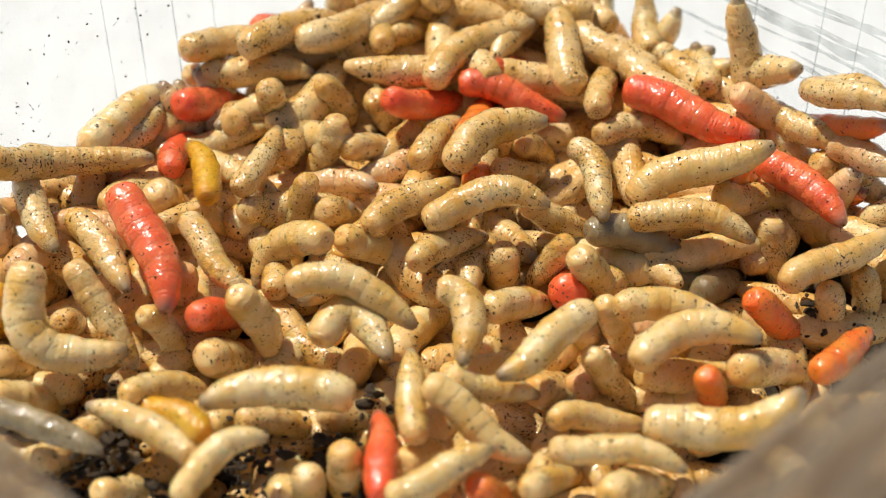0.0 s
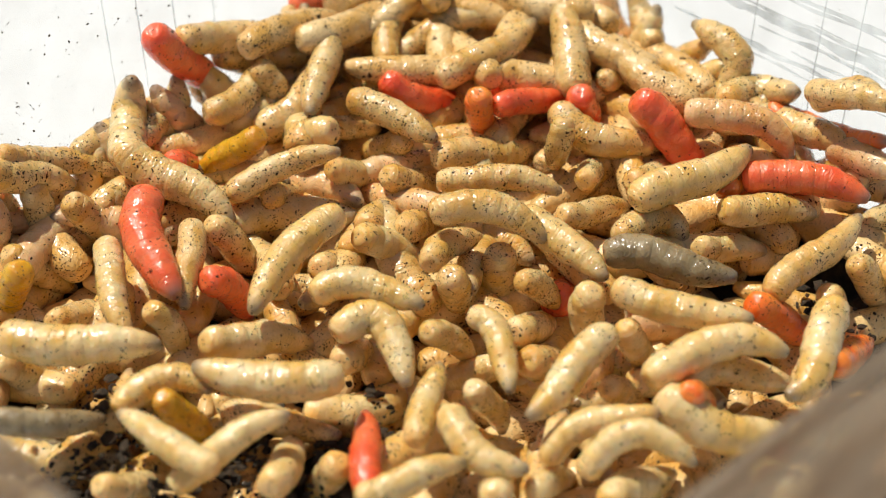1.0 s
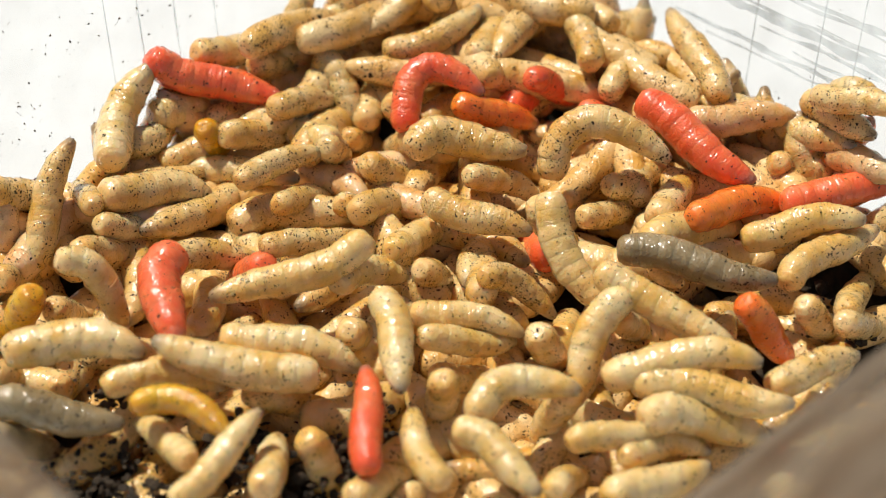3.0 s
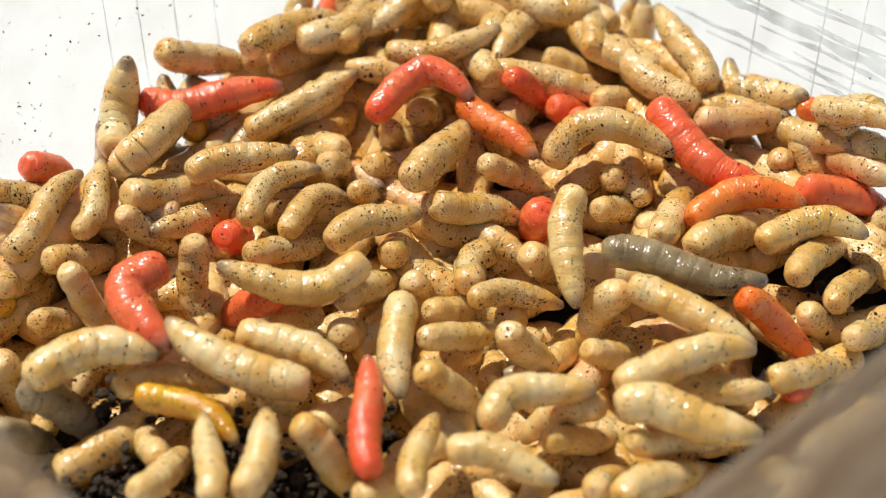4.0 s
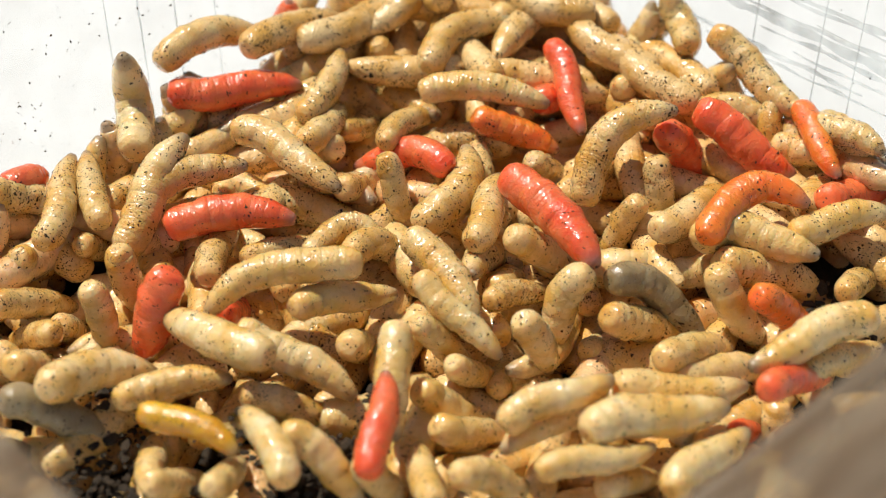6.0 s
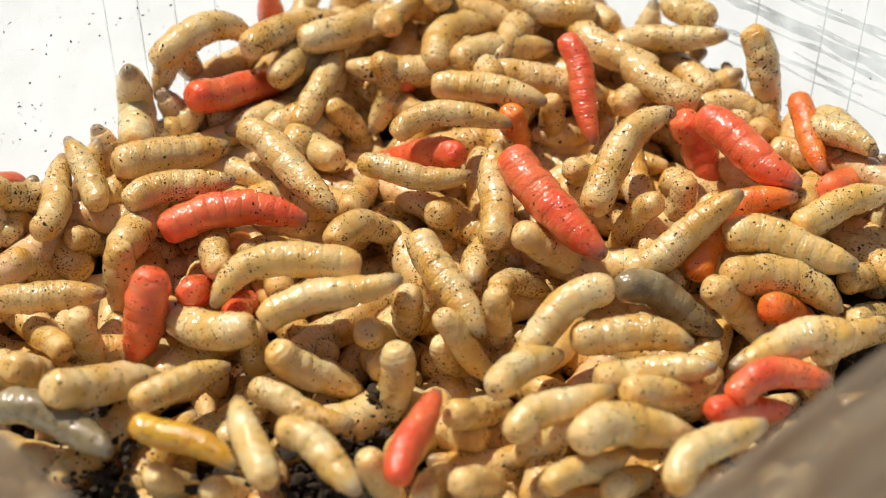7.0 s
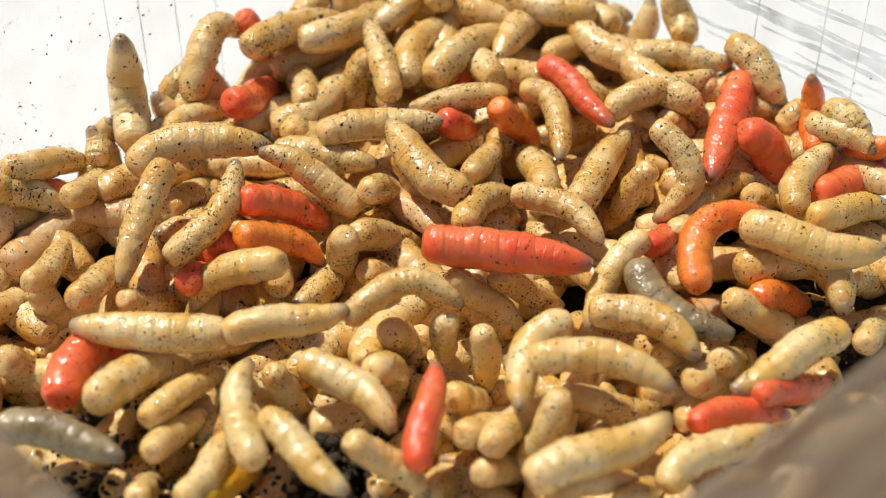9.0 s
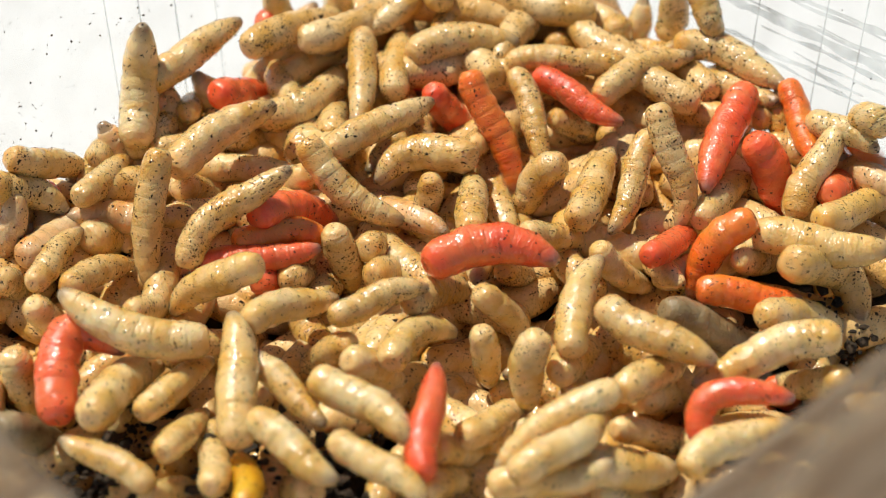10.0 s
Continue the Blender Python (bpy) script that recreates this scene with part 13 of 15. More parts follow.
    crawl(hatch("cream", 0.83), (0,-27.8,-1.2,24.8,-26.8,-6.0,23.9,-25.0,-10.2,22.6), (0.5,-28.7,0.0,24.8,-27.7,-4.8,23.9,-25.9,-9.0,22.6), (1,-28.7,-0.8,31.3,-27.7,-5.6,30.4,-25.9,-9.8,29.1), (1.4,-28.2,-0.3,32.2,-28.4,-4.4,30.0,-26.2,-8.3,27.8), (1.8,-30.1,-0.6,31.8,-29.8,-4.4,30.0,-26.2,-8.1,28.2), (2.5,-32.1,-5.0,33.6,-28.1,-5.2,31.9,-26.3,-8.1,27.6), (4,-31.5,-4.5,31.4,-30.4,-4.7,28.4,-28.3,-5.4,25.1), (4.5,-30.5,-2.6,30.4,-29.3,-3.4,27.2,-28.1,-4.2,24.0), (5,-28.2,-5.6,29.8,-28.6,-5.2,26.8,-27.6,-4.8,23.8), (5.5,-29.8,-4.4,30.0,-28.9,-4.6,27.0,-28.4,-5.9,23.6), (7,-30.3,-7.9,29.3,-30.3,-7.5,26.4,-28.8,-7.1,23.3), (7.5,-30.9,-10.6,29.3,-31.3,-5.9,23.6,-29.6,-5.1,22.2), (8.2,-31.8,-10.9,28.9,-30.2,-7.7,26.6,-29.1,-7.9,23.5), (8.6,-33.2,-9.2,27.3,-32.1,-6.4,24.7,-30.3,-4.3,22.1), (9,-35.1,-2.8,28.0,-34.0,-2.7,25.3,-33.0,-2.4,22.3), (9.5,-33.3,-5.2,28.2,-32.5,-3.0,25.6,-31.1,-1.5,22.9), (10,-34.3,-6.8,29.5,-33.4,-5.8,26.7,-31.5,-4.2,24.0))
    crawl(hatch("dusty", 0.83), (0,-29.6,7.6,23.6,-28.7,10.5,21.3,-27.8,13.8,19.1), (0.5,-29.3,7.3,24.0,-28.4,10.2,21.7,-27.4,13.4,19.5), (1,-29.3,6.5,30.5,-28.4,9.4,28.2,-27.4,12.6,26.0), (1.4,-29.2,5.9,30.4,-28.9,9.4,28.2,-28.4,12.0,25.8), (1.8,-29.4,5.4,24.5,-28.4,8.9,22.4,-27.1,11.5,20.1), (2.5,-29.8,2.7,30.4,-27.5,6.1,28.3,-24.9,8.7,26.2), (4,-27.7,2.9,31.5,-26.1,3.9,28.8,-23.9,4.3,25.8), (4.5,-25.5,3.3,29.9,-25.0,5.6,27.4,-24.3,6.5,24.6), (5,-25.4,2.7,29.7,-24.3,4.3,27.1,-23.1,4.0,24.0), (5.5,-26.3,1.5,29.5,-24.8,4.3,27.1,-23.7,5.3,24.3), (7,-26.5,2.5,28.0,-24.9,4.0,26.1,-23.2,4.8,23.4), (7.5,-26.0,-1.6,28.9,-25.1,1.8,26.6,-24.1,4.0,24.0), (8.2,-27.0,-3.5,30.5,-25.0,-3.0,27.5,-22.4,-1.9,24.6), (8.6,-27.1,-3.2,30.3,-25.5,-2.8,27.3,-22.5,-1.2,24.6), (9,-27.1,-4.6,28.3,-25.2,-2.4,25.7,-22.7,-0.2,23.1), (9.5,-26.8,-4.5,22.3,-25.0,-1.7,19.8,-23.3,1.1,17.4), (10,-26.5,-5.8,28.0,-24.7,-2.4,25.7,-23.8,1.0,23.4))
    crawl(hatch("dusty", 0.83), (0,-9.9,1.8,20.7,-8.6,5.0,18.4,-6.2,7.5,15.9), (0.5,-10.6,1.2,21.0,-9.3,4.4,18.6,-6.9,6.9,16.1), (1,-10.6,0.4,27.5,-9.3,3.6,25.1,-6.9,6.1,22.6), (1.4,-10.5,1.0,21.7,-9.2,4.2,19.4,-6.8,6.7,16.9), (1.8,-10.4,0.9,21.8,-9.2,4.0,19.5,-6.8,6.6,17.0), (2.5,-10.3,0.7,22.0,-9.0,3.8,19.6,-6.6,6.4,17.2), (4,-10.0,0.2,22.3,-8.8,3.4,20.0,-6.4,6.0,17.6), (4.5,-10.0,0.0,22.4,-8.7,3.3,20.1,-6.3,5.9,17.8), (5,-9.9,-0.1,22.5,-8.6,3.1,20.3,-6.2,5.7,17.9), (5.5,-9.8,-0.3,22.6,-8.5,3.0,20.4,-6.1,5.6,18.0), (7,-9.5,-0.7,22.9,-8.2,2.5,20.8,-5.9,5.2,18.5), (7.5,-9.4,-1.6,28.9,-8.2,1.7,26.7,-5.8,4.3,24.5), (8.2,-11.9,0.3,30.4,-11.1,1.1,27.8,-10.2,1.4,24.9), (8.6,-10.4,1.0,31.1,-9.8,0.8,28.1,-9.7,0.0,24.8), (9,-8.4,-0.5,31.7,-8.9,1.3,27.7,-9.2,1.1,25.3), (9.5,-8.9,-0.2,30.9,-9.3,0.8,28.1,-10.2,1.2,25.1), (10,-9.5,1.0,31.1,-8.6,0.8,28.1,-8.2,0.6,25.0))
    crawl(hatch("dusty", 0.83), (0,34.4,13.3,27.3,35.9,11.5,28.9,37.9,9.2,29.7), (1,35.0,13.8,27.3,36.5,12.0,28.9,38.5,9.7,29.7), (1.4,35.0,13.0,33.8,36.5,11.2,35.4,38.5,8.9,36.2), (1.8,29.2,17.1,33.3,35.2,12.8,35.2,38.7,9.0,36.2), (2.5,31.8,16.4,34.2,34.8,13.1,35.0,38.9,8.7,36.3), (4,34.4,13.5,34.7,35.7,12.0,35.1,36.2,11.3,33.8), (4.5,32.2,13.1,31.8,34.4,13.4,31.0,36.0,11.6,32.3), (5,34.6,12.4,31.7,36.8,10.7,32.3,39.0,8.3,32.3), (5.5,34.6,13.3,32.9,36.3,11.3,33.2,38.8,8.4,33.2), (7,34.1,13.9,33.8,35.8,11.9,34.0,37.5,9.9,33.6), (7.5,34.5,13.5,34.1,36.7,11.0,34.0,39.1,8.2,33.9), (8.2,35.3,12.6,34.7,36.6,11.0,34.0,38.7,8.6,34.6), (8.6,35.4,12.5,34.1,36.6,11.1,34.6,38.3,9.0,34.2), (9,34.8,13.1,35.0,36.1,11.6,35.4,37.4,10.0,34.8), (9.5,34.6,13.4,33.5,35.7,12.0,34.5,37.3,10.2,35.9), (10,36.9,10.9,35.9,38.0,9.5,36.7,38.4,9.0,36.0))
    crawl(hatch("dusty", 0.83), (0,-19.2,13.8,25.0,-18.1,16.1,22.6,-16.8,17.7,20.1), (1,-19.6,12.6,25.1,-18.4,14.9,22.7,-17.2,16.5,20.1), (1.4,-19.6,11.8,31.6,-18.4,14.1,29.2,-17.2,15.7,26.6), (1.8,-19.6,12.0,25.6,-18.5,14.4,23.2,-17.3,16.2,20.7), (2.5,-19.5,11.1,25.4,-18.5,13.7,23.1,-17.6,15.8,20.6), (4,-19.4,9.1,25.0,-18.6,12.1,22.8,-18.2,14.9,20.4), (4.5,-19.3,8.5,24.9,-18.7,11.6,22.6,-18.4,14.7,20.4), (5,-19.3,7.1,30.6,-18.7,10.4,28.4,-18.6,13.7,26.2), (5.5,-19.9,7.8,30.8,-19.0,10.7,28.5,-18.3,13.0,26.0), (7,-20.0,10.5,25.3,-18.1,13.3,23.1,-15.9,15.9,20.9), (7.5,-20.0,10.4,31.3,-17.9,13.2,29.2,-15.0,16.0,27.0), (8.2,-19.4,12.9,25.8,-17.0,15.1,23.5,-14.8,17.4,21.2), (8.6,-19.1,13.8,26.0,-16.6,15.8,23.6,-14.6,17.8,21.3), (9,-18.8,14.8,26.2,-16.1,16.5,23.7,-14.5,18.1,21.3), (9.5,-18.3,16.0,26.4,-15.6,17.3,23.9,-14.3,18.6,21.3), (10,-17.9,16.5,32.5,-15.0,17.5,29.9,-14.1,18.4,27.2))
    crawl(hatch("cream", 0.83), (0,0.3,-8.4,23.2,3.1,-8.2,23.6,8.7,-7.3,23.4), (1,-0.2,-8.5,22.8,2.6,-8.3,23.2,8.3,-7.4,23.1), (1.4,-0.2,-9.3,29.3,2.6,-9.1,29.7,8.3,-8.2,29.6), (1.8,2.6,-7.5,29.0,5.5,-5.8,28.1,9.9,-5.1,26.8), (2.5,-1.1,-7.2,29.3,2.6,-7.9,29.3,7.7,-10.2,28.9), (4,-1.1,-5.8,28.0,1.8,-3.0,25.5,3.8,-1.4,22.8), (4.5,-1.2,-5.2,28.2,1.3,-3.0,25.5,3.3,-1.4,22.8), (5,-1.1,-3.8,30.1,1.7,-3.4,27.2,4.7,-3.5,24.0), (5.5,-3.5,-5.0,29.9,0.3,-7.9,29.3,4.5,-10.8,28.7), (7,4.6,-5.9,30.1,4.6,-5.9,26.9,4.7,-5.4,23.8), (7.5,4.7,-2.5,27.7,5.2,-1.9,25.2,4.8,-1.0,22.5), (8.2,3.1,-6.7,31.4,4.7,-3.7,26.2,5.2,-4.3,24.1), (8.6,-0.7,-2.8,29.9,2.7,-5.7,29.3,5.5,-8.9,28.3), (9,0.8,-3.8,30.1,3.7,-3.6,27.3,6.6,-4.5,24.3), (9.5,-0.2,-4.7,29.6,3.6,-6.0,29.5,5.9,-10.0,28.7), (10,3.1,-5.6,29.8,5.6,-5.1,26.8,6.6,-5.8,23.5))
    crawl(hatch("cream", 0.9), (0,2.1,-16.4,22.0,5.8,-14.4,20.1,9.5,-13.5,17.9), (1,1.6,-17.2,22.2,5.3,-15.2,20.3,9.1,-14.3,18.1), (1.4,1.6,-18.0,28.7,5.3,-16.0,26.8,9.1,-15.1,24.6), (1.8,1.6,-18.9,28.9,6.6,-17.9,29.2,11.1,-16.6,29.9), (2.5,2.3,-18.7,28.8,5.7,-15.5,29.4,10.2,-16.7,29.4), (4,3.8,-19.6,28.4,6.6,-16.4,29.0,12.0,-16.4,29.0), (4.5,2.5,-19.0,28.5,6.2,-16.2,28.9,10.3,-14.7,28.9), (5,2.5,-15.5,28.8,8.0,-15.6,28.9,13.4,-15.3,29.9), (5.5,4.3,-18.7,28.8,8.8,-16.7,29.4,13.5,-14.4,29.6), (7,5.6,-20.6,28.2,8.8,-18.0,28.7,13.4,-16.4,29.0), (7.5,4.7,-21.1,28.1,7.9,-18.0,28.7,12.0,-16.4,29.0), (8.2,6.1,-19.6,28.4,8.0,-15.8,27.2,11.9,-13.2,25.9), (8.6,5.3,-18.3,25.2,7.7,-14.8,24.3,9.7,-11.6,23.8), (9,3.8,-20.5,26.8,5.8,-16.7,25.5,8.3,-12.7,24.2), (9.5,4.7,-22.1,21.8,7.6,-18.8,21.3,10.3,-15.0,20.6), (10,5.5,-25.1,28.4,9.5,-22.4,28.8,12.4,-18.6,28.7))
    crawl(hatch("dusty", 0.91), (0,24.8,13.9,27.1,29.0,14.6,27.0,33.6,14.7,26.9), (1.4,24.9,14.4,26.9,29.1,15.0,26.7,33.7,15.1,26.6), (1.8,24.9,13.6,33.4,29.1,14.2,33.2,33.7,14.3,33.1), (2.5,21.6,15.7,27.3,25.5,16.9,26.6,29.8,17.7,25.8), (4,14.4,17.9,32.8,17.9,20.4,30.7,21.4,22.5,28.5), (4.5,13.3,16.5,32.5,17.2,19.0,31.7,21.5,19.3,30.5), (5,13.9,17.9,32.8,17.3,20.0,31.9,21.8,22.5,31.1), (5.5,16.2,20.7,33.3,19.6,22.1,31.4,24.1,22.8,29.3), (7,16.5,17.2,32.6,19.8,19.8,32.4,24.6,19.5,31.6), (7.5,16.0,18.6,32.9,19.9,20.1,32.5,24.6,19.5,31.6), (8.2,16.7,14.7,33.9,21.1,17.6,34.3,25.8,18.2,34.5), (8.6,15.8,16.3,34.0,20.0,17.0,34.1,25.3,17.8,34.1), (9,15.2,15.1,33.5,19.5,17.7,34.2,24.9,19.8,34.6), (9.5,15.8,15.7,33.7,20.1,18.7,34.7,25.4,19.9,35.2), (10,14.3,16.6,34.3,19.7,20.8,35.2,22.9,21.4,35.5))
    crawl(hatch("dusty", 0.96), (0,-34.9,0.4,21.7,-33.7,4.1,25.7,-27.5,6.8,27.3), (1.4,-35.3,0.6,21.8,-34.1,4.2,25.8,-27.9,7.0,27.4), (1.8,-35.3,-0.2,28.3,-34.1,3.4,32.3,-27.9,6.2,33.9), (2.5,-35.1,1.0,27.3,-34.3,4.0,31.2,-32.3,7.9,36.6), (4,-36.9,-1.4,30.6,-34.7,3.5,31.6,-32.2,7.4,32.4), (4.5,-37.4,-1.4,30.6,-34.1,2.9,31.5,-31.7,7.4,32.4), (5,-37.0,-0.8,30.7,-33.7,3.5,31.6,-30.1,6.7,32.2), (5.5,-34.8,-0.8,30.7,-33.3,4.2,31.7,-32.4,9.3,32.8), (7,-34.8,1.0,31.1,-34.1,5.6,31.2,-34.2,10.3,32.0), (7.5,-34.8,1.8,32.3,-34.2,7.1,32.0,-34.1,10.5,33.2), (8.2,-37.9,2.3,31.4,-36.4,7.4,31.1,-34.2,10.2,31.4), (8.6,-38.0,6.1,32.1,-35.9,8.6,32.0,-33.8,10.5,31.2), (9,-38.3,6.5,33.7,-35.4,9.0,32.4,-32.5,11.6,30.4), (9.5,-38.0,6.7,32.9,-35.6,8.9,31.2,-32.6,11.4,29.2), (10,-37.8,7.0,34.5,-35.5,9.1,32.3,-32.6,11.6,29.8))
    crawl(hatch("dusty", 0.83), (0,-11.8,4.6,23.4,-9.6,7.9,21.7,-7.2,10.9,20.0), (1.4,-12.1,5.1,23.6,-9.9,8.4,21.9,-7.5,11.3,20.1), (1.8,-12.1,4.3,30.1,-9.9,7.6,28.4,-7.5,10.5,26.6), (2.5,-9.7,5.2,30.2,-9.1,7.8,27.8,-8.3,10.4,25.4), (4,-7.7,7.1,30.6,-6.4,9.4,28.2,-4.9,11.1,25.5), (4.5,-6.2,6.5,30.5,-5.3,8.1,27.9,-4.9,9.1,25.1), (5,-5.2,7.2,33.7,-3.5,7.0,30.8,-3.2,6.1,27.6), (5.5,-4.7,7.4,32.4,-4.2,7.1,29.4,-3.3,6.2,26.2), (7,-7.2,8.7,32.6,-3.2,7.4,32.4,2.3,7.4,32.4), (7.5,-4.0,5.8,33.9,-1.2,3.9,31.4,3.5,6.5,34.8), (8.2,-3.2,8.7,32.6,-2.2,7.7,29.5,0.3,7.5,26.5), (8.6,-3.7,8.0,32.5,-2.5,7.7,29.5,-2.2,7.5,26.5), (9,-4.0,10.4,32.0,-2.5,9.1,29.1,-1.7,7.9,26.1), (9.5,-3.2,4.0,30.0,-1.7,7.5,27.8,-0.2,9.8,25.3), (10,-1.2,6.7,32.2,-1.5,7.1,29.4,-2.0,6.8,26.3))
    crawl(hatch("cream", 0.83), (0,-0.3,-21.0,18.0,1.5,-17.7,15.8,3.4,-15.0,13.6), (1.4,-0.6,-22.4,18.1,1.2,-19.2,15.9,3.1,-16.5,13.6), (1.8,-0.6,-23.2,24.6,1.2,-20.0,22.4,3.1,-17.3,20.1), (2.5,-2.0,-22.2,24.8,-0.2,-20.2,21.9,2.2,-18.2,19.0), (4,-5.0,-22.0,18.8,-3.6,-19.5,16.1,-1.8,-17.1,13.3), (4.5,-6.1,-22.1,18.8,-4.8,-19.5,16.1,-3.1,-17.0,13.3), (5,-7.1,-22.3,18.8,-5.9,-19.5,16.1,-4.4,-16.9,13.3), (5.5,-8.1,-22.4,18.7,-7.0,-19.5,16.1,-5.7,-16.8,13.3), (7,-11.2,-22.9,18.6,-10.5,-19.5,16.1,-9.7,-16.5,13.4), (7.5,-12.2,-23.8,24.4,-11.6,-20.2,21.9,-11.0,-17.1,19.3), (8.2,-12.9,-25.1,25.9,-12.3,-21.2,24.3,-12.2,-17.2,22.8), (8.6,-13.3,-25.1,25.9,-13.2,-21.2,24.3,-14.1,-17.2,22.8), (9,-13.3,-24.3,19.4,-13.2,-20.4,17.8,-14.1,-16.4,16.3), (10,-13.7,-25.0,19.1,-13.6,-21.1,17.6,-14.4,-17.1,16.0))
    crawl(hatch("cream", 0.83), (0,18.7,-19.9,17.1,20.4,-16.7,15.8,22.3,-13.8,14.0), (1.4,18.3,-20.4,17.1,20.1,-17.2,15.8,22.0,-14.3,14.0), (1.8,18.3,-21.2,23.6,20.1,-18.0,22.3,22.0,-15.1,20.5), (2.5,18.3,-20.7,17.9,20.0,-17.5,16.4,21.9,-14.6,14.7), (4,18.1,-21.3,18.1,19.9,-18.1,16.5,21.7,-15.0,14.6), (4.5,18.0,-21.4,18.2,19.8,-18.2,16.5,21.7,-15.1,14.6), (5,18.0,-21.6,18.3,19.8,-18.4,16.5,21.6,-15.3,14.5), (5.5,17.9,-21.8,18.4,19.7,-18.6,16.5,21.6,-15.4,14.5), (7,17.7,-22.3,18.6,19.5,-19.1,16.5,21.4,-15.9,14.5), (7.5,17.6,-23.2,24.6,19.5,-20.0,22.4,21.4,-16.8,20.3), (8.2,20.0,-17.0,20.0,21.9,-13.8,17.5,23.9,-10.8,15.2), (8.6,21.4,-13.8,20.8,23.3,-10.7,18.0,25.3,-7.9,15.7), (9,22.7,-11.3,27.4,24.7,-8.2,24.4,26.8,-5.6,22.0), (9.5,22.7,-10.5,20.9,24.7,-7.4,17.9,26.8,-4.8,15.5), (10,22.9,-10.5,20.9,24.9,-7.4,18.0,27.0,-4.8,15.5))
    crawl(hatch("dusty", 0.83), (0,29.4,10.9,24.8,30.1,13.2,22.4,30.7,14.8,19.9), (1.8,30.3,11.2,24.8,31.0,13.5,22.4,31.7,15.1,19.8), (2.5,30.3,10.4,31.3,31.0,12.7,28.9,31.7,14.3,26.3), (4,30.4,11.1,31.4,31.2,12.7,28.9,31.9,14.3,26.4), (4.5,27.9,11.8,31.6,29.5,14.0,29.2,31.1,16.3,26.8), (5,28.9,11.1,31.4,30.5,14.0,29.2,32.0,15.7,27.2), (5.5,29.3,13.5,30.2,31.9,15.3,27.9,33.4,14.2,27.1), (7,28.7,14.5,32.1,31.3,16.7,29.8,32.7,15.0,29.1), (7.5,28.9,16.5,32.5,30.4,17.4,29.9,31.8,15.9,29.0), (8.2,29.8,14.8,31.8,32.2,15.7,30.5,33.0,14.6,30.7), (8.6,28.9,15.8,32.4,31.0,17.1,32.8,32.3,15.6,33.8), (9,31.4,15.1,32.2,32.4,15.6,33.2,32.8,15.0,33.0), (9.5,26.7,15.1,32.2,29.7,18.0,32.1,32.7,15.4,34.6), (10,28.9,15.8,32.4,30.7,17.4,31.8,32.8,15.1,33.5))
    crawl(hatch("dusty", 0.83), (0,-11.0,14.0,24.9,-10.4,16.0,22.6,-10.0,17.7,20.1), (1.8,-10.5,14.2,25.1,-9.9,16.3,22.7,-9.5,18.0,20.2), (2.5,-10.5,13.4,31.6,-9.9,15.5,29.2,-9.5,17.2,26.7), (4,-10.2,8.7,32.6,-9.4,11.0,30.2,-8.5,12.6,27.6), (4.5,-10.3,9.2,32.9,-9.4,11.0,30.2,-8.5,11.9,27.5), (5,-8.3,9.1,31.0,-7.4,12.1,28.7,-6.0,14.4,26.3), (5.5,-8.8,8.2,31.1,-7.4,11.2,28.4,-6.0,13.6,26.2), (7,-8.2,5.2,30.2,-7.3,9.1,29.1,-7.0,13.1,28.0), (7.5,-7.6,2.6,31.4,-6.7,6.8,30.9,-5.8,10.8,30.4), (8.2,-5.6,2.9,31.5,-5.2,7.2,30.6,-4.8,10.9,29.6), (8.6,-6.6,2.2,32.0,-5.7,7.1,30.0,-4.8,9.9,27.8), (9,-6.6,5.4,32.0,-5.3,8.4,29.7,-4.3,9.4,26.9), (9.5,-6.6,6.2,25.5,-5.3,9.2,23.2,-4.3,10.2,20.4), (10,-6.8,6.7,25.4,-5.5,9.7,23.1,-4.5,10.7,20.3))
    crawl(hatch("dusty", 0.87), (0,18.7,6.0,23.0,20.6,9.4,22.2,23.0,13.0,21.3), (1.8,18.8,5.5,22.9,20.6,8.9,22.1,23.1,12.5,21.2), (2.5,18.8,4.7,29.4,20.6,8.1,28.6,23.1,11.7,27.7), (4,18.8,0.4,31.0,20.2,4.4,30.2,22.1,8.5,29.5), (4.5,18.2,-0.1,31.4,20.6,2.9,29.9,23.0,5.9,27.7), (5,20.8,4.4,29.0,21.8,8.8,27.3,23.2,11.8,26.3), (5.5,20.2,4.0,30.0,22.6,7.8,28.8,24.6,11.0,27.6), (7,15.9,-1.5,28.7,20.2,-0.2,30.9,25.4,1.9,34.7), (7.5,18.0,0.5,28.4,21.4,1.7,30.5,26.8,1.3,34.9), (8.2,22.6,3.3,29.9,24.5,7.5,29.7,27.9,9.7,29.2), (8.6,20.2,3.5,28.5,23.8,6.0,30.2,29.3,6.9,31.5), (9,20.6,2.6,29.2,23.0,7.2,29.9,27.6,8.7,30.7), (9.5,23.8,5.2,30.2,25.8,9.5,29.4,28.4,12.6,28.3), (10,22.6,4.0,30.0,25.1,8.3,29.7,28.1,10.8,29.1))
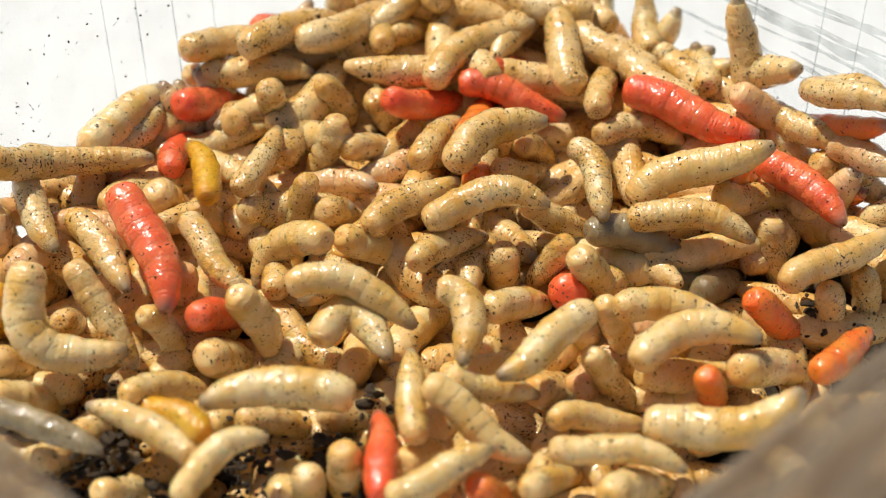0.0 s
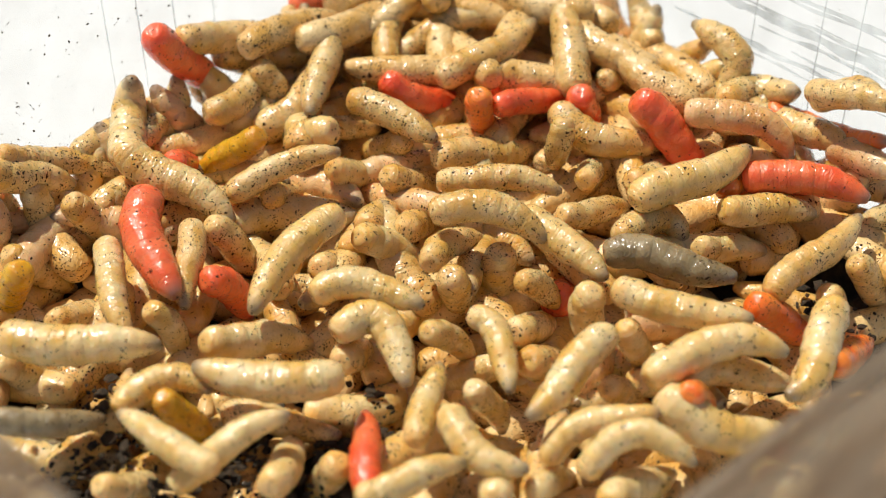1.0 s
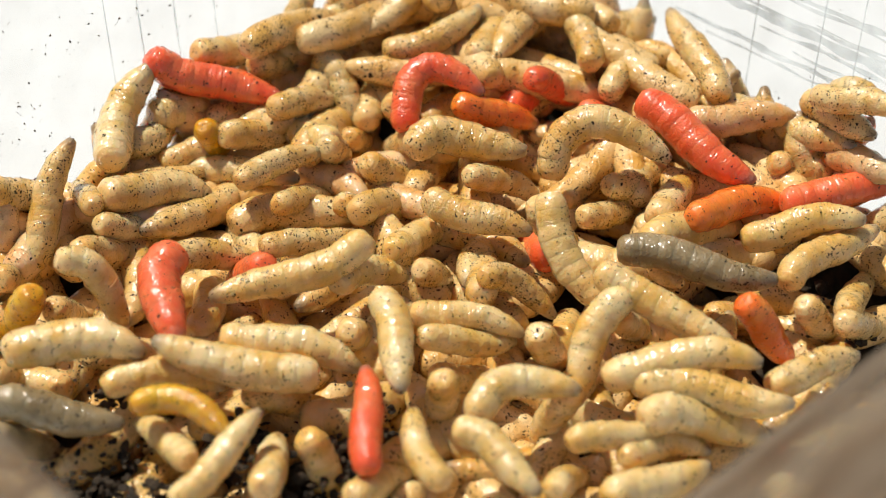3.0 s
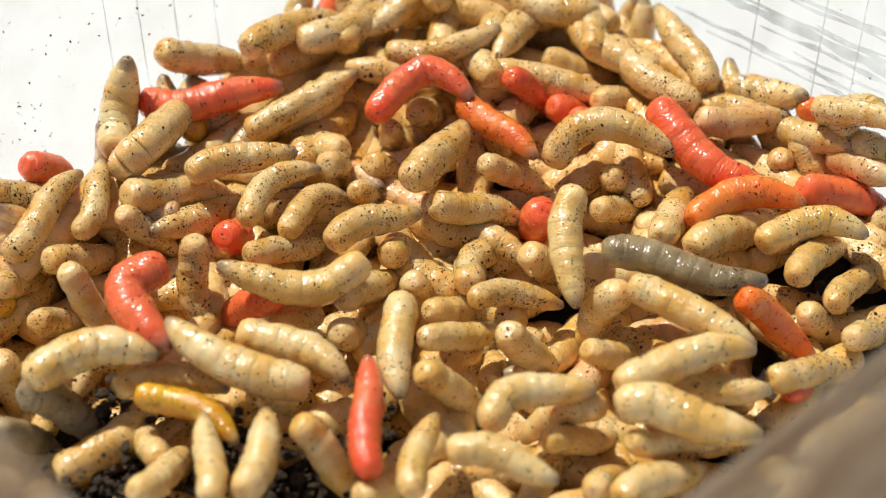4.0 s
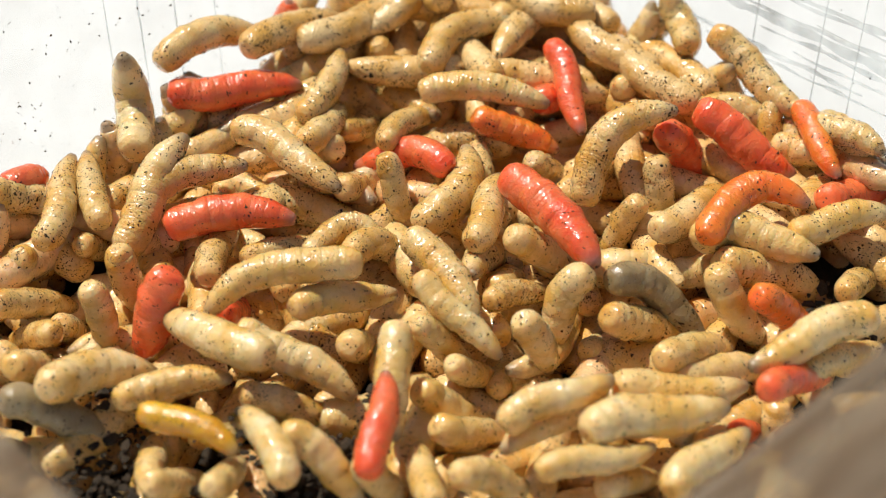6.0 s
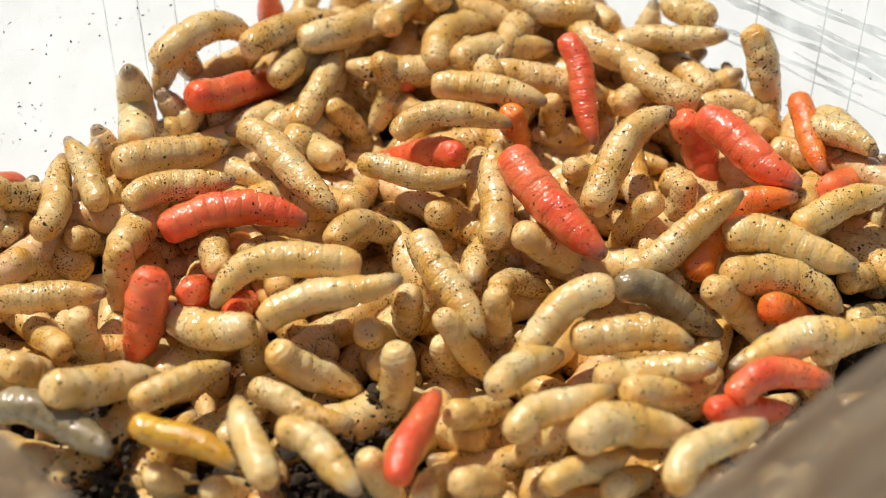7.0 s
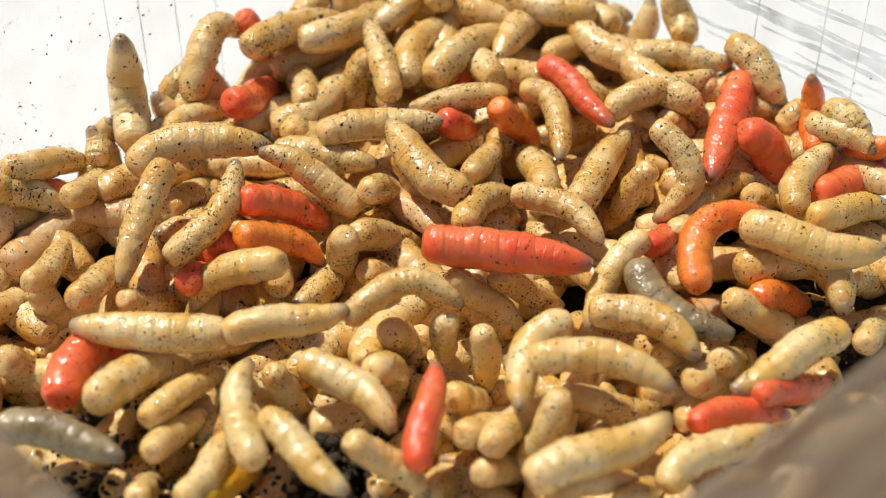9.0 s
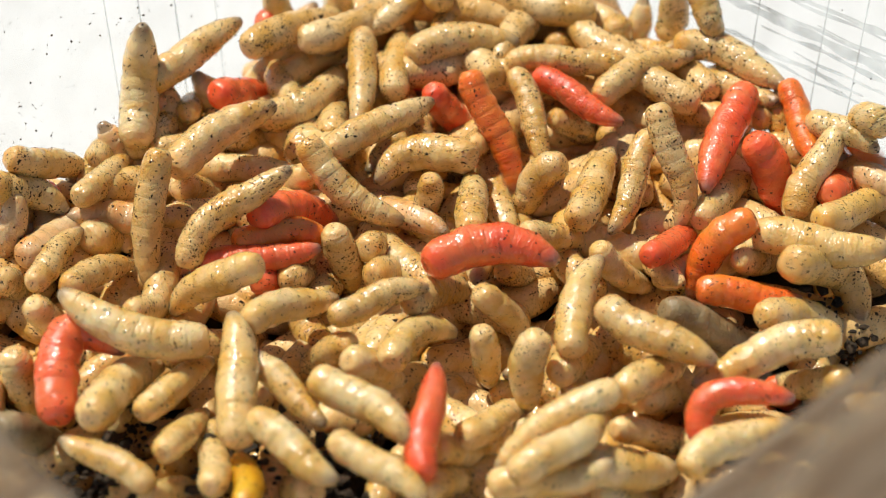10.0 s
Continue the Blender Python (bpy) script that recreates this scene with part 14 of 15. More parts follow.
    crawl(hatch("dusty", 0.83), (0,-29.6,3.7,22.8,-31.2,6.8,21.3,-32.9,9.8,19.9), (1.8,-30.6,5.0,22.7,-32.2,8.1,21.1,-33.9,11.0,19.7), (2.5,-30.6,4.2,29.2,-32.2,7.3,27.6,-33.9,10.2,26.2), (4,-31.4,1.0,31.1,-30.4,4.4,31.6,-30.4,9.1,32.3), (4.5,-34.0,-0.3,28.4,-31.1,1.9,30.4,-29.1,5.4,35.1), (5,-33.4,-2.6,30.4,-31.1,0.7,29.5,-28.1,3.5,28.5), (5.5,-31.5,0.2,29.2,-30.7,2.7,26.8,-29.2,4.6,24.2), (7,-32.2,2.1,29.6,-31.4,4.3,27.1,-30.4,6.5,24.6), (7.5,-33.5,0.2,29.2,-32.7,2.7,26.8,-31.8,4.9,24.3), (8.2,-34.7,-3.2,30.3,-34.1,-0.1,27.9,-32.2,1.8,25.3), (8.6,-36.9,-3.4,28.5,-36.2,-0.7,26.1,-35.6,2.7,23.8), (9,-35.0,-4.8,30.3,-33.8,-1.1,29.1,-33.2,3.4,27.9), (9.5,-36.7,-1.6,28.9,-35.0,2.1,27.7,-33.2,5.9,26.5), (10,-34.5,-4.9,30.4,-33.7,-1.2,29.8,-31.9,2.9,29.6))
    crawl(hatch("dusty", 0.83), (0,-15.1,0.7,24.5,-11.3,2.1,24.0,-7.4,3.8,23.6), (1.8,-14.8,0.6,24.4,-11.0,2.0,23.8,-7.1,3.7,23.4), (2.5,-14.8,-0.2,30.9,-11.0,1.2,30.3,-7.1,2.9,29.9), (4,-16.6,-1.4,30.6,-13.0,1.1,29.1,-10.7,3.6,27.7), (4.5,-17.3,0.2,29.2,-13.5,1.4,28.9,-9.7,3.2,28.7), (5,-17.1,0.6,23.3,-13.3,2.0,23.1,-9.4,3.8,23.0), (5.5,-16.8,-0.4,29.1,-13.0,1.2,29.0,-9.1,2.8,29.0), (7,-17.3,0.2,29.2,-14.7,3.1,27.4,-11.9,5.4,25.5), (7.5,-16.8,0.2,29.2,-14.7,3.1,27.4,-11.4,4.8,25.4), (8.2,-15.7,0.3,23.3,-14.0,3.1,21.3,-11.4,5.0,19.1), (8.6,-15.1,-0.1,23.2,-13.5,2.7,21.1,-11.3,4.7,18.8), (9,-14.4,-0.5,23.1,-13.1,2.3,20.9,-11.3,4.3,18.5), (9.5,-13.6,-1.0,23.0,-12.6,1.8,20.7,-11.3,3.9,18.2), (10,-12.8,-2.2,28.8,-12.1,0.6,26.3,-11.3,2.8,23.7))
    crawl(hatch("dusty", 0.83), (0,-3.5,1.6,21.8,-2.6,4.1,19.7,-1.3,5.9,17.2), (1.8,-4.1,1.0,21.8,-3.2,3.5,19.7,-2.0,5.3,17.2), (2.5,-4.1,0.2,28.3,-3.2,2.7,26.2,-2.0,4.5,23.7), (4,-4.6,0.2,29.2,-3.2,3.1,26.8,-1.2,5.3,24.3), (4.5,-4.9,0.8,23.4,-3.5,3.6,20.9,-1.6,5.8,18.4), (5,-5.1,0.7,23.3,-3.7,3.4,20.9,-1.9,5.7,18.3), (5.5,-5.4,0.6,23.3,-4.0,3.2,20.8,-2.2,5.5,18.3), (7,-6.2,0.2,23.2,-4.8,2.7,20.7,-3.2,4.9,18.1), (7.5,-6.4,0.1,23.1,-5.1,2.5,20.6,-3.5,4.7,18.1), (8.2,-6.8,-0.1,23.1,-5.5,2.2,20.6,-4.0,4.4,18.0), (8.6,-7.0,-0.9,28.9,-5.7,1.3,26.4,-4.3,3.5,23.8), (9,-6.5,-1.6,28.9,-5.2,0.6,26.3,-3.8,4.1,24.0), (9.5,-6.3,-1.2,23.0,-4.7,1.6,20.5,-3.2,4.5,18.1), (10,-6.0,-2.2,28.8,-4.2,1.2,26.4,-2.7,3.5,23.9))
    crawl(hatch("dusty", 0.83), (0,27.8,-14.6,21.3,31.2,-12.4,21.8,35.1,-11.0,22.1), (1.8,26.8,-14.4,21.4,30.3,-12.2,21.8,34.2,-10.8,22.1), (2.5,26.8,-15.2,27.9,30.3,-13.0,28.3,34.2,-11.6,28.6), (4,27.2,-13.0,27.0,30.4,-10.9,25.7,33.9,-8.5,24.1), (4.5,27.2,-13.2,26.6,30.9,-11.4,25.5,34.2,-9.0,24.5), (5,26.8,-13.2,26.6,30.4,-11.2,25.9,34.1,-9.2,25.3), (5.5,27.4,-12.3,25.7,27.3,-13.2,24.0,26.2,-13.8,22.6), (7,29.1,-12.0,20.5,28.4,-12.2,18.7,26.9,-11.8,17.3), (7.5,29.7,-12.2,20.7,28.8,-12.1,18.9,27.1,-11.4,17.4), (8.2,30.5,-12.4,21.0,29.3,-11.9,19.1,27.5,-10.8,17.7), (8.6,31.0,-12.5,21.2,29.6,-11.8,19.3,27.7,-10.4,17.8), (9,31.4,-12.6,21.4,30.0,-11.7,19.4,27.9,-10.1,17.9), (9.5,32.0,-12.8,21.6,30.3,-11.6,19.6,28.1,-9.7,18.1), (10,32.6,-13.7,27.7,30.7,-12.2,25.6,28.4,-10.0,24.1))
    crawl(hatch("dusty", 0.83), (0,33.6,-7.8,23.5,37.0,-3.3,18.8,39.1,-2.5,17.5), (1.8,33.2,-7.5,23.2,36.5,-2.9,18.4,38.7,-2.2,17.1), (2.5,33.2,-8.3,29.7,36.5,-3.7,24.9,38.7,-3.0,23.6), (4,34.3,-8.7,27.5,36.5,-5.8,25.4,38.7,-2.8,23.4), (4.5,34.3,-8.7,27.5,36.1,-5.8,25.4,38.4,-2.3,23.6), (5,33.7,-9.1,27.9,35.9,-6.5,25.5,38.3,-3.2,23.1), (5.5,34.0,-7.5,21.7,36.2,-4.9,19.5,38.5,-1.8,17.3), (7,34.9,-5.8,26.7,37.1,-3.1,25.0,39.1,-0.5,23.4), (7.5,35.5,-3.4,28.5,37.1,-1.9,25.9,38.7,-0.9,23.0), (8.2,35.4,-8.1,27.6,37.1,-4.8,25.8,38.8,-1.4,24.1), (8.6,35.3,-8.0,21.6,36.9,-4.4,20.0,38.6,-0.9,18.5), (9,35.2,-9.2,27.4,36.8,-5.5,25.9,38.3,-1.8,24.5), (9.5,35.7,-8.7,27.5,37.1,-4.6,26.3,38.4,-1.0,25.1), (10,35.7,-7.9,21.0,37.1,-3.8,19.8,38.4,-0.2,18.6))
    crawl(hatch("grey", 0.95), (0,-35.5,-14.7,21.0,-31.3,-15.5,20.9,-25.3,-16.0,20.8), (1.8,-36.1,-16.0,21.0,-31.9,-16.8,20.9,-25.9,-17.3,20.8), (2.5,-36.1,-16.8,27.5,-31.9,-17.6,27.4,-25.9,-18.1,27.3), (4,-33.5,-15.7,27.7,-31.4,-14.1,24.9,-27.9,-14.8,21.6), (4.5,-34.4,-15.9,27.3,-30.3,-16.5,27.3,-26.2,-20.3,26.6), (5,-34.3,-16.8,27.5,-30.6,-17.3,27.4,-25.2,-20.5,26.8), (5.5,-34.8,-16.3,27.6,-31.7,-14.9,25.0,-27.4,-14.6,22.1), (7,-35.8,-16.4,27.1,-31.1,-17.3,26.8,-26.6,-20.6,26.3), (7.5,-35.0,-17.5,27.6,-30.0,-18.4,27.2,-25.1,-21.9,26.3), (8.2,-34.6,-17.3,27.4,-30.7,-19.4,27.0,-24.6,-22.6,26.4), (8.6,-34.6,-17.9,27.3,-30.2,-20.0,26.9,-25.9,-22.6,26.4), (9,-35.3,-18.9,27.1,-30.3,-19.4,27.0,-25.6,-21.5,26.6), (9.5,-34.9,-19.9,28.7,-30.6,-19.8,27.4,-24.1,-20.7,24.4), (10,-35.3,-18.9,27.1,-33.8,-16.9,24.4,-32.1,-14.8,21.6))
    crawl(hatch("red", 0.93), (0,-19.4,4.7,21.8,-18.3,7.6,19.4,-17.2,10.8,17.1), (2.5,-19.2,4.6,21.7,-18.1,7.5,19.3,-16.9,10.7,17.0), (4,-19.0,2.3,29.5,-17.9,5.2,27.1,-16.7,8.4,24.8), (4.5,-22.7,3.6,29.7,-21.0,6.6,27.6,-17.9,10.3,25.6), (5,-22.9,2.3,29.4,-19.6,4.5,29.8,-13.6,4.4,29.9), (5.5,-23.2,1.3,31.2,-18.9,2.7,31.4,-13.4,2.0,31.3), (7,-24.1,1.1,31.0,-18.8,2.9,32.1,-12.0,2.8,30.9), (7.5,-19.1,3.4,32.7,-16.7,5.0,30.0,-13.1,5.5,27.2), (8.2,-19.8,2.6,31.4,-15.0,3.5,31.6,-10.2,1.3,31.2), (8.6,-18.9,3.8,32.0,-15.7,5.7,30.2,-11.3,5.7,27.9), (9,-17.3,2.9,33.0,-13.9,5.2,30.5,-10.4,5.9,27.8), (9.5,-17.1,2.9,32.1,-14.1,4.2,30.1,-11.8,5.5,27.4), (10,-16.0,1.6,32.3,-13.1,5.1,30.4,-9.9,6.2,27.9))
    crawl(hatch("red", 0.83), (0,-37.1,9.0,26.4,-35.5,10.3,25.0,-34.3,11.3,23.6), (2.5,-36.7,8.8,26.4,-35.1,10.1,25.0,-33.9,11.1,23.6), (4,-36.7,8.0,32.9,-35.1,9.3,31.5,-33.9,10.3,30.1), (4.5,-37.2,7.5,32.6,-35.1,9.3,31.4,-33.0,11.1,30.8), (5,-38.1,6.7,32.3,-36.1,8.4,30.9,-33.5,10.7,30.1), (5.5,-38.2,6.6,31.4,-36.2,8.3,31.2,-34.5,9.8,31.1), (7,-39.3,5.4,32.3,-38.5,6.0,32.0,-37.5,6.8,31.5), (7.5,-39.4,5.4,32.2,-38.3,6.1,31.5,-37.3,7.0,31.1), (8.2,-38.1,-5.0,28.0,-37.9,-3.2,25.4,-37.8,-1.6,22.7), (9,-35.9,6.7,30.4,-35.0,7.4,30.1,-34.1,8.1,29.8), (9.5,-39.2,4.4,31.7,-37.6,5.7,30.6,-36.1,7.1,29.7), (10,-39.0,5.7,31.4,-37.0,7.5,30.3,-35.0,9.2,28.7))
    crawl(hatch("red", 0.83), (0,30.1,-11.1,17.9,32.1,-8.7,15.7,34.3,-6.0,13.3), (2.5,29.1,-10.7,17.7,31.2,-8.3,15.5,33.3,-5.6,13.1), (4,28.7,-12.9,25.6,30.8,-10.5,23.4,32.9,-7.8,21.0), (4.5,19.0,-18.0,25.5,21.6,-16.0,23.1,24.4,-13.9,20.8), (5,26.5,-16.3,25.8,28.4,-13.3,23.7,30.5,-10.4,21.6), (5.5,25.7,-14.2,21.7,27.8,-11.1,19.5,29.6,-9.0,18.4), (7,21.6,-17.0,27.5,24.7,-15.5,25.9,28.5,-13.9,24.4), (7.5,21.9,-15.0,28.9,25.3,-13.9,26.6,28.9,-13.1,24.2), (8.2,22.0,-15.4,27.8,25.4,-13.4,26.1,28.8,-13.3,24.1), (8.6,19.7,-18.1,27.3,23.4,-16.8,27.5,28.0,-17.1,27.5), (9,20.1,-18.4,27.2,23.6,-16.4,26.8,27.8,-16.2,26.0), (9.5,21.2,-19.4,27.0,23.5,-16.4,27.2,27.9,-16.1,26.8), (10,20.7,-18.3,25.5,21.9,-16.1,28.2,27.8,-17.0,28.7))
    crawl(hatch("red", 1.05), (0,17.6,13.0,22.2,18.9,15.6,20.3,21.5,18.3,18.2), (4,18.0,13.6,22.3,19.3,16.2,20.4,21.9,18.8,18.3), (4.5,17.8,11.2,30.0,19.1,13.8,28.1,21.7,16.4,26.0), (5,16.9,14.8,31.9,19.8,16.7,29.4,22.7,16.9,26.6), (5.5,18.7,12.2,33.2,20.8,13.5,30.6,22.5,13.7,27.7), (7,21.6,13.9,33.5,23.5,13.1,30.5,24.3,10.7,27.1), (7.5,19.2,13.6,33.7,23.1,11.6,33.3,23.8,4.2,31.8), (8.2,20.8,15.3,34.6,24.5,12.6,33.8,23.9,5.5,31.9), (8.6,25.1,16.7,34.9,25.4,11.6,33.6,24.3,5.0,32.0), (9,27.4,19.1,34.5,25.8,13.8,33.6,23.6,6.8,32.5), (9.5,24.5,16.8,35.2,24.7,15.3,32.1,24.9,13.0,28.7), (10,27.7,17.1,34.6,25.3,12.3,33.4,23.1,6.1,31.8))
    crawl(hatch("dusty", 0.83), (0,-30.4,13.6,25.2,-29.5,16.2,25.1,-28.8,16.9,27.8), (4,-29.7,13.5,25.0,-28.8,16.1,25.0,-28.1,16.8,27.7), (4.5,-29.7,12.7,31.5,-28.8,15.3,31.5,-28.1,16.0,34.2), (5,-28.2,15.2,26.0,-26.9,17.8,25.9,-25.7,18.9,28.1), (5.5,-26.6,16.9,26.4,-25.1,19.6,26.2,-23.4,21.1,28.0), (7,-21.9,21.5,33.5,-19.5,24.1,33.0,-16.5,26.9,33.3), (7.5,-22.9,18.5,31.1,-21.6,22.1,31.8,-19.5,24.1,33.6), (8.2,-21.3,20.3,33.0,-19.5,24.1,33.0,-17.0,26.4,32.7), (8.6,-21.6,17.9,32.8,-19.3,21.5,33.5,-16.3,25.1,34.2), (9,-19.8,21.2,27.5,-18.3,24.0,28.5,-16.3,26.4,29.6), (9.5,-17.6,24.5,28.3,-17.1,26.2,29.5,-16.2,27.2,31.1), (10,-15.3,27.0,34.9,-15.8,27.7,36.4,-16.2,27.2,38.5))
    crawl(hatch("cream", 0.93), (0,0.4,20.7,28.6,4.6,19.0,28.3,9.1,15.9,27.6), (4,0.3,20.4,28.3,4.5,18.6,28.0,9.0,15.5,27.3), (4.5,0.3,19.6,34.8,4.5,17.8,34.5,9.0,14.7,33.8), (5,-3.8,17.7,34.8,2.4,17.9,35.0,8.6,16.4,33.2), (5.5,-2.8,17.0,34.4,2.4,17.5,35.0,9.1,16.1,33.4), (7,-0.7,18.2,34.5,3.4,17.8,34.5,9.1,16.1,34.1), (7.5,-0.2,16.8,34.6,3.9,16.9,34.8,8.5,14.2,34.5), (8.2,0.8,20.1,33.1,4.1,23.2,31.0,7.4,24.8,28.5), (8.6,0.8,17.2,34.9,4.5,19.6,32.9,8.8,20.3,30.7), (9,5.0,19.7,33.4,6.8,24.8,32.5,8.0,28.3,31.4), (9.5,5.0,20.5,26.9,6.8,25.6,26.0,8.0,29.1,24.9), (10,5.2,20.7,26.9,7.0,25.7,26.0,8.2,29.2,24.9))
    crawl(hatch("dusty", 1.05), (0,-19.5,14.0,26.8,-15.5,16.1,27.5,-12.2,10.0,25.1), (4,-18.5,13.6,27.2,-14.6,15.7,27.8,-11.3,9.6,25.4), (4.5,-18.5,12.8,33.7,-14.6,14.9,34.3,-11.3,8.8,31.9), (5,-18.9,13.7,33.6,-14.8,16.3,31.4,-11.2,15.3,28.2), (5.5,-19.0,12.8,33.9,-14.4,11.5,34.0,-9.2,7.4,33.3), (7,-18.0,12.6,33.4,-14.3,9.3,32.8,-9.6,3.5,31.6), (7.5,-16.0,12.6,33.4,-12.3,10.0,32.9,-9.1,3.5,31.6), (8.2,-18.3,9.6,33.5,-13.2,7.8,33.3,-9.0,2.7,32.2), (8.6,-18.4,9.6,32.5,-15.2,13.9,30.6,-12.3,15.8,28.2), (9,-13.6,13.9,31.9,-13.5,18.9,30.1,-13.0,23.4,28.2), (9.5,-10.6,17.0,32.2,-9.9,22.3,30.3,-9.6,26.6,28.6), (10,-10.0,13.8,32.0,-10.3,19.2,30.6,-10.0,23.9,29.2))
    crawl(hatch("dusty", 0.83), (0,16.5,30.4,28.8,15.7,32.0,26.5,15.2,32.1,23.8), (4.5,16.1,30.4,28.6,15.3,32.0,26.3,14.8,32.1,23.5), (5,16.1,29.6,35.1,15.3,31.2,32.8,14.8,31.3,30.0), (5.5,14.7,25.4,36.0,14.8,24.8,33.1,14.4,24.3,30.2), (7,15.3,26.3,30.2,15.4,26.0,27.4,15.0,26.0,24.6), (7.5,15.5,26.4,30.2,15.6,26.2,27.4,15.2,26.3,24.7), (8.2,15.7,26.5,30.2,15.9,26.4,27.5,15.5,26.7,24.8), (8.6,15.9,26.6,30.2,16.0,26.5,27.5,15.6,27.0,24.8), (9,16.0,26.6,30.2,16.2,26.6,27.5,15.8,27.2,24.9), (9.5,16.2,26.7,30.3,16.3,26.8,27.6,16.0,27.6,25.0), (10,16.4,26.1,36.1,16.5,26.3,33.4,16.2,27.2,30.9))
    crawl(hatch("dusty", 1.05), (0,23.2,-3.2,24.1,27.6,-0.2,22.2,31.5,0.1,19.3), (4.5,23.3,-2.7,24.0,27.7,0.3,22.1,31.5,0.6,19.2), (5,23.3,-3.5,30.5,27.7,-0.5,28.6,31.5,-0.2,25.7), (5.5,23.5,-2.2,30.0,27.8,-0.3,27.8,32.1,-0.2,25.0), (7,24.2,-3.8,30.1,29.3,-2.7,29.2,33.5,-5.1,27.5), (7.5,21.8,-6.2,32.8,28.0,-6.2,32.2,32.9,-9.5,30.1), (8.2,25.4,-2.8,29.3,30.6,-3.1,29.5,37.4,-4.7,29.7), (8.6,25.3,-3.3,29.7,30.2,-2.5,29.7,35.9,-5.9,29.4), (9,25.4,-2.5,29.6,31.8,-1.4,30.0,33.5,-6.9,29.0), (9.5,26.1,-3.2,30.9,31.4,-3.2,30.8,33.1,-8.7,29.4), (10,29.3,-4.0,31.6,34.2,-0.3,27.8,35.9,-4.2,25.3))
    crawl(hatch("red", 0.83), (0,27.6,-15.1,21.0,30.1,-11.3,18.1,32.5,-8.1,16.1), (5,27.9,-15.0,21.0,30.4,-11.2,18.1,32.8,-8.0,16.1), (5.5,27.5,-17.2,28.9,30.0,-13.4,26.0,32.4,-10.2,24.0), (7,23.5,-16.1,27.8,27.4,-13.6,28.3,31.2,-14.4,28.1), (7.5,28.0,-16.0,27.7,30.5,-13.1,26.0,33.1,-9.9,24.4), (8.2,28.0,-16.6,27.3,30.7,-14.2,27.6,34.0,-9.7,26.8), (8.6,26.6,-15.7,27.7,29.1,-13.4,26.1,32.5,-10.8,24.6), (9,25.4,-15.8,27.7,28.5,-13.7,26.5,32.0,-11.6,25.3), (9.5,25.4,-15.7,27.7,28.5,-13.5,26.3,31.9,-11.4,24.9), (10,27.9,-10.5,23.3,29.5,-8.3,20.5,30.9,-7.0,18.6))
    crawl(hatch("red", 0.83), (0,-17.9,-4.0,19.8,-17.6,-0.3,17.7,-16.8,3.0,15.5), (5.5,-17.8,-3.9,20.0,-17.6,-0.1,17.9,-16.7,3.1,15.7), (7,-17.6,-6.2,27.8,-17.4,-2.4,25.7,-16.5,0.8,23.5), (7.5,-17.6,-6.8,27.6,-16.8,-3.5,25.3,-15.7,0.2,23.0), (8.2,-19.4,-0.7,30.7,-20.5,1.6,28.1,-21.4,3.2,25.5), (8.6,-17.5,-3.7,30.1,-14.8,-0.7,28.5,-11.9,1.4,26.7), (9,-18.7,0.1,30.7,-20.1,1.8,28.0,-21.5,3.6,25.1), (9.5,-21.1,-3.6,29.3,-17.8,-0.3,29.6,-14.4,0.6,29.9), (10,-21.5,-2.1,29.3,-16.7,-1.0,29.7,-10.8,0.0,30.1))
    crawl(hatch("orange", 0.83), (0,-18.7,1.8,21.3,-18.1,5.3,19.1,-17.3,8.8,16.8), (5.5,-18.6,3.1,21.4,-18.0,6.5,19.1,-17.1,10.1,16.8), (7,-18.4,0.8,29.2,-17.8,4.2,26.9,-16.9,7.8,24.6), (7.5,-17.5,2.0,29.4,-16.4,5.2,27.1,-14.9,8.6,24.8), (8.2,-19.2,-1.6,31.1,-15.2,-0.5,31.7,-8.9,-0.9,30.5), (8.6,-18.7,0.4,31.0,-15.5,2.0,29.3,-11.6,2.1,27.3), (9,-17.4,-0.2,31.8,-14.0,1.5,29.8,-10.8,1.3,27.4), (9.5,-17.3,0.6,30.3,-14.1,3.4,28.3,-10.3,4.0,27.1), (10,-17.8,0.4,30.4,-14.4,1.8,30.3,-10.0,1.8,29.5))
    crawl(hatch("red", 0.83), (0,-27.0,5.5,21.7,-25.0,8.3,19.4,-23.4,10.8,17.0), (7,-26.2,4.9,21.5,-24.2,7.6,19.2,-22.6,10.2,16.7), (7.5,-25.9,2.6,29.3,-23.9,5.3,27.0,-22.3,7.9,24.5), (8.2,16.7,-0.9,32.1,18.0,1.6,29.4,19.8,5.1,26.5), (8.6,16.7,-1.5,31.4,18.8,3.4,27.9,20.6,5.8,26.6), (9,17.6,-0.2,30.6,19.5,3.1,28.8,20.9,6.6,27.3), (9.5,16.2,-1.7,31.5,18.2,1.3,30.0,20.9,4.7,28.5), (10,17.5,-1.6,30.5,20.1,1.9,29.2,22.1,4.7,27.8))
    crawl(hatch("orange", 0.83), (0,34.9,10.7,26.9,36.0,9.4,28.5,37.6,7.5,30.2), (8.2,36.0,10.6,26.9,37.1,9.3,28.5,38.8,7.4,30.2), (8.6,36.4,11.3,32.2,37.5,10.0,33.8,39.2,8.1,35.5), (9,36.2,10.8,31.4,37.6,10.0,33.2,39.2,8.1,35.2), (9.5,22.1,-6.1,29.6,24.6,-3.0,27.2,26.6,-0.6,24.7), (10,36.3,11.5,33.6,38.2,9.3,32.1,39.6,7.5,31.9))
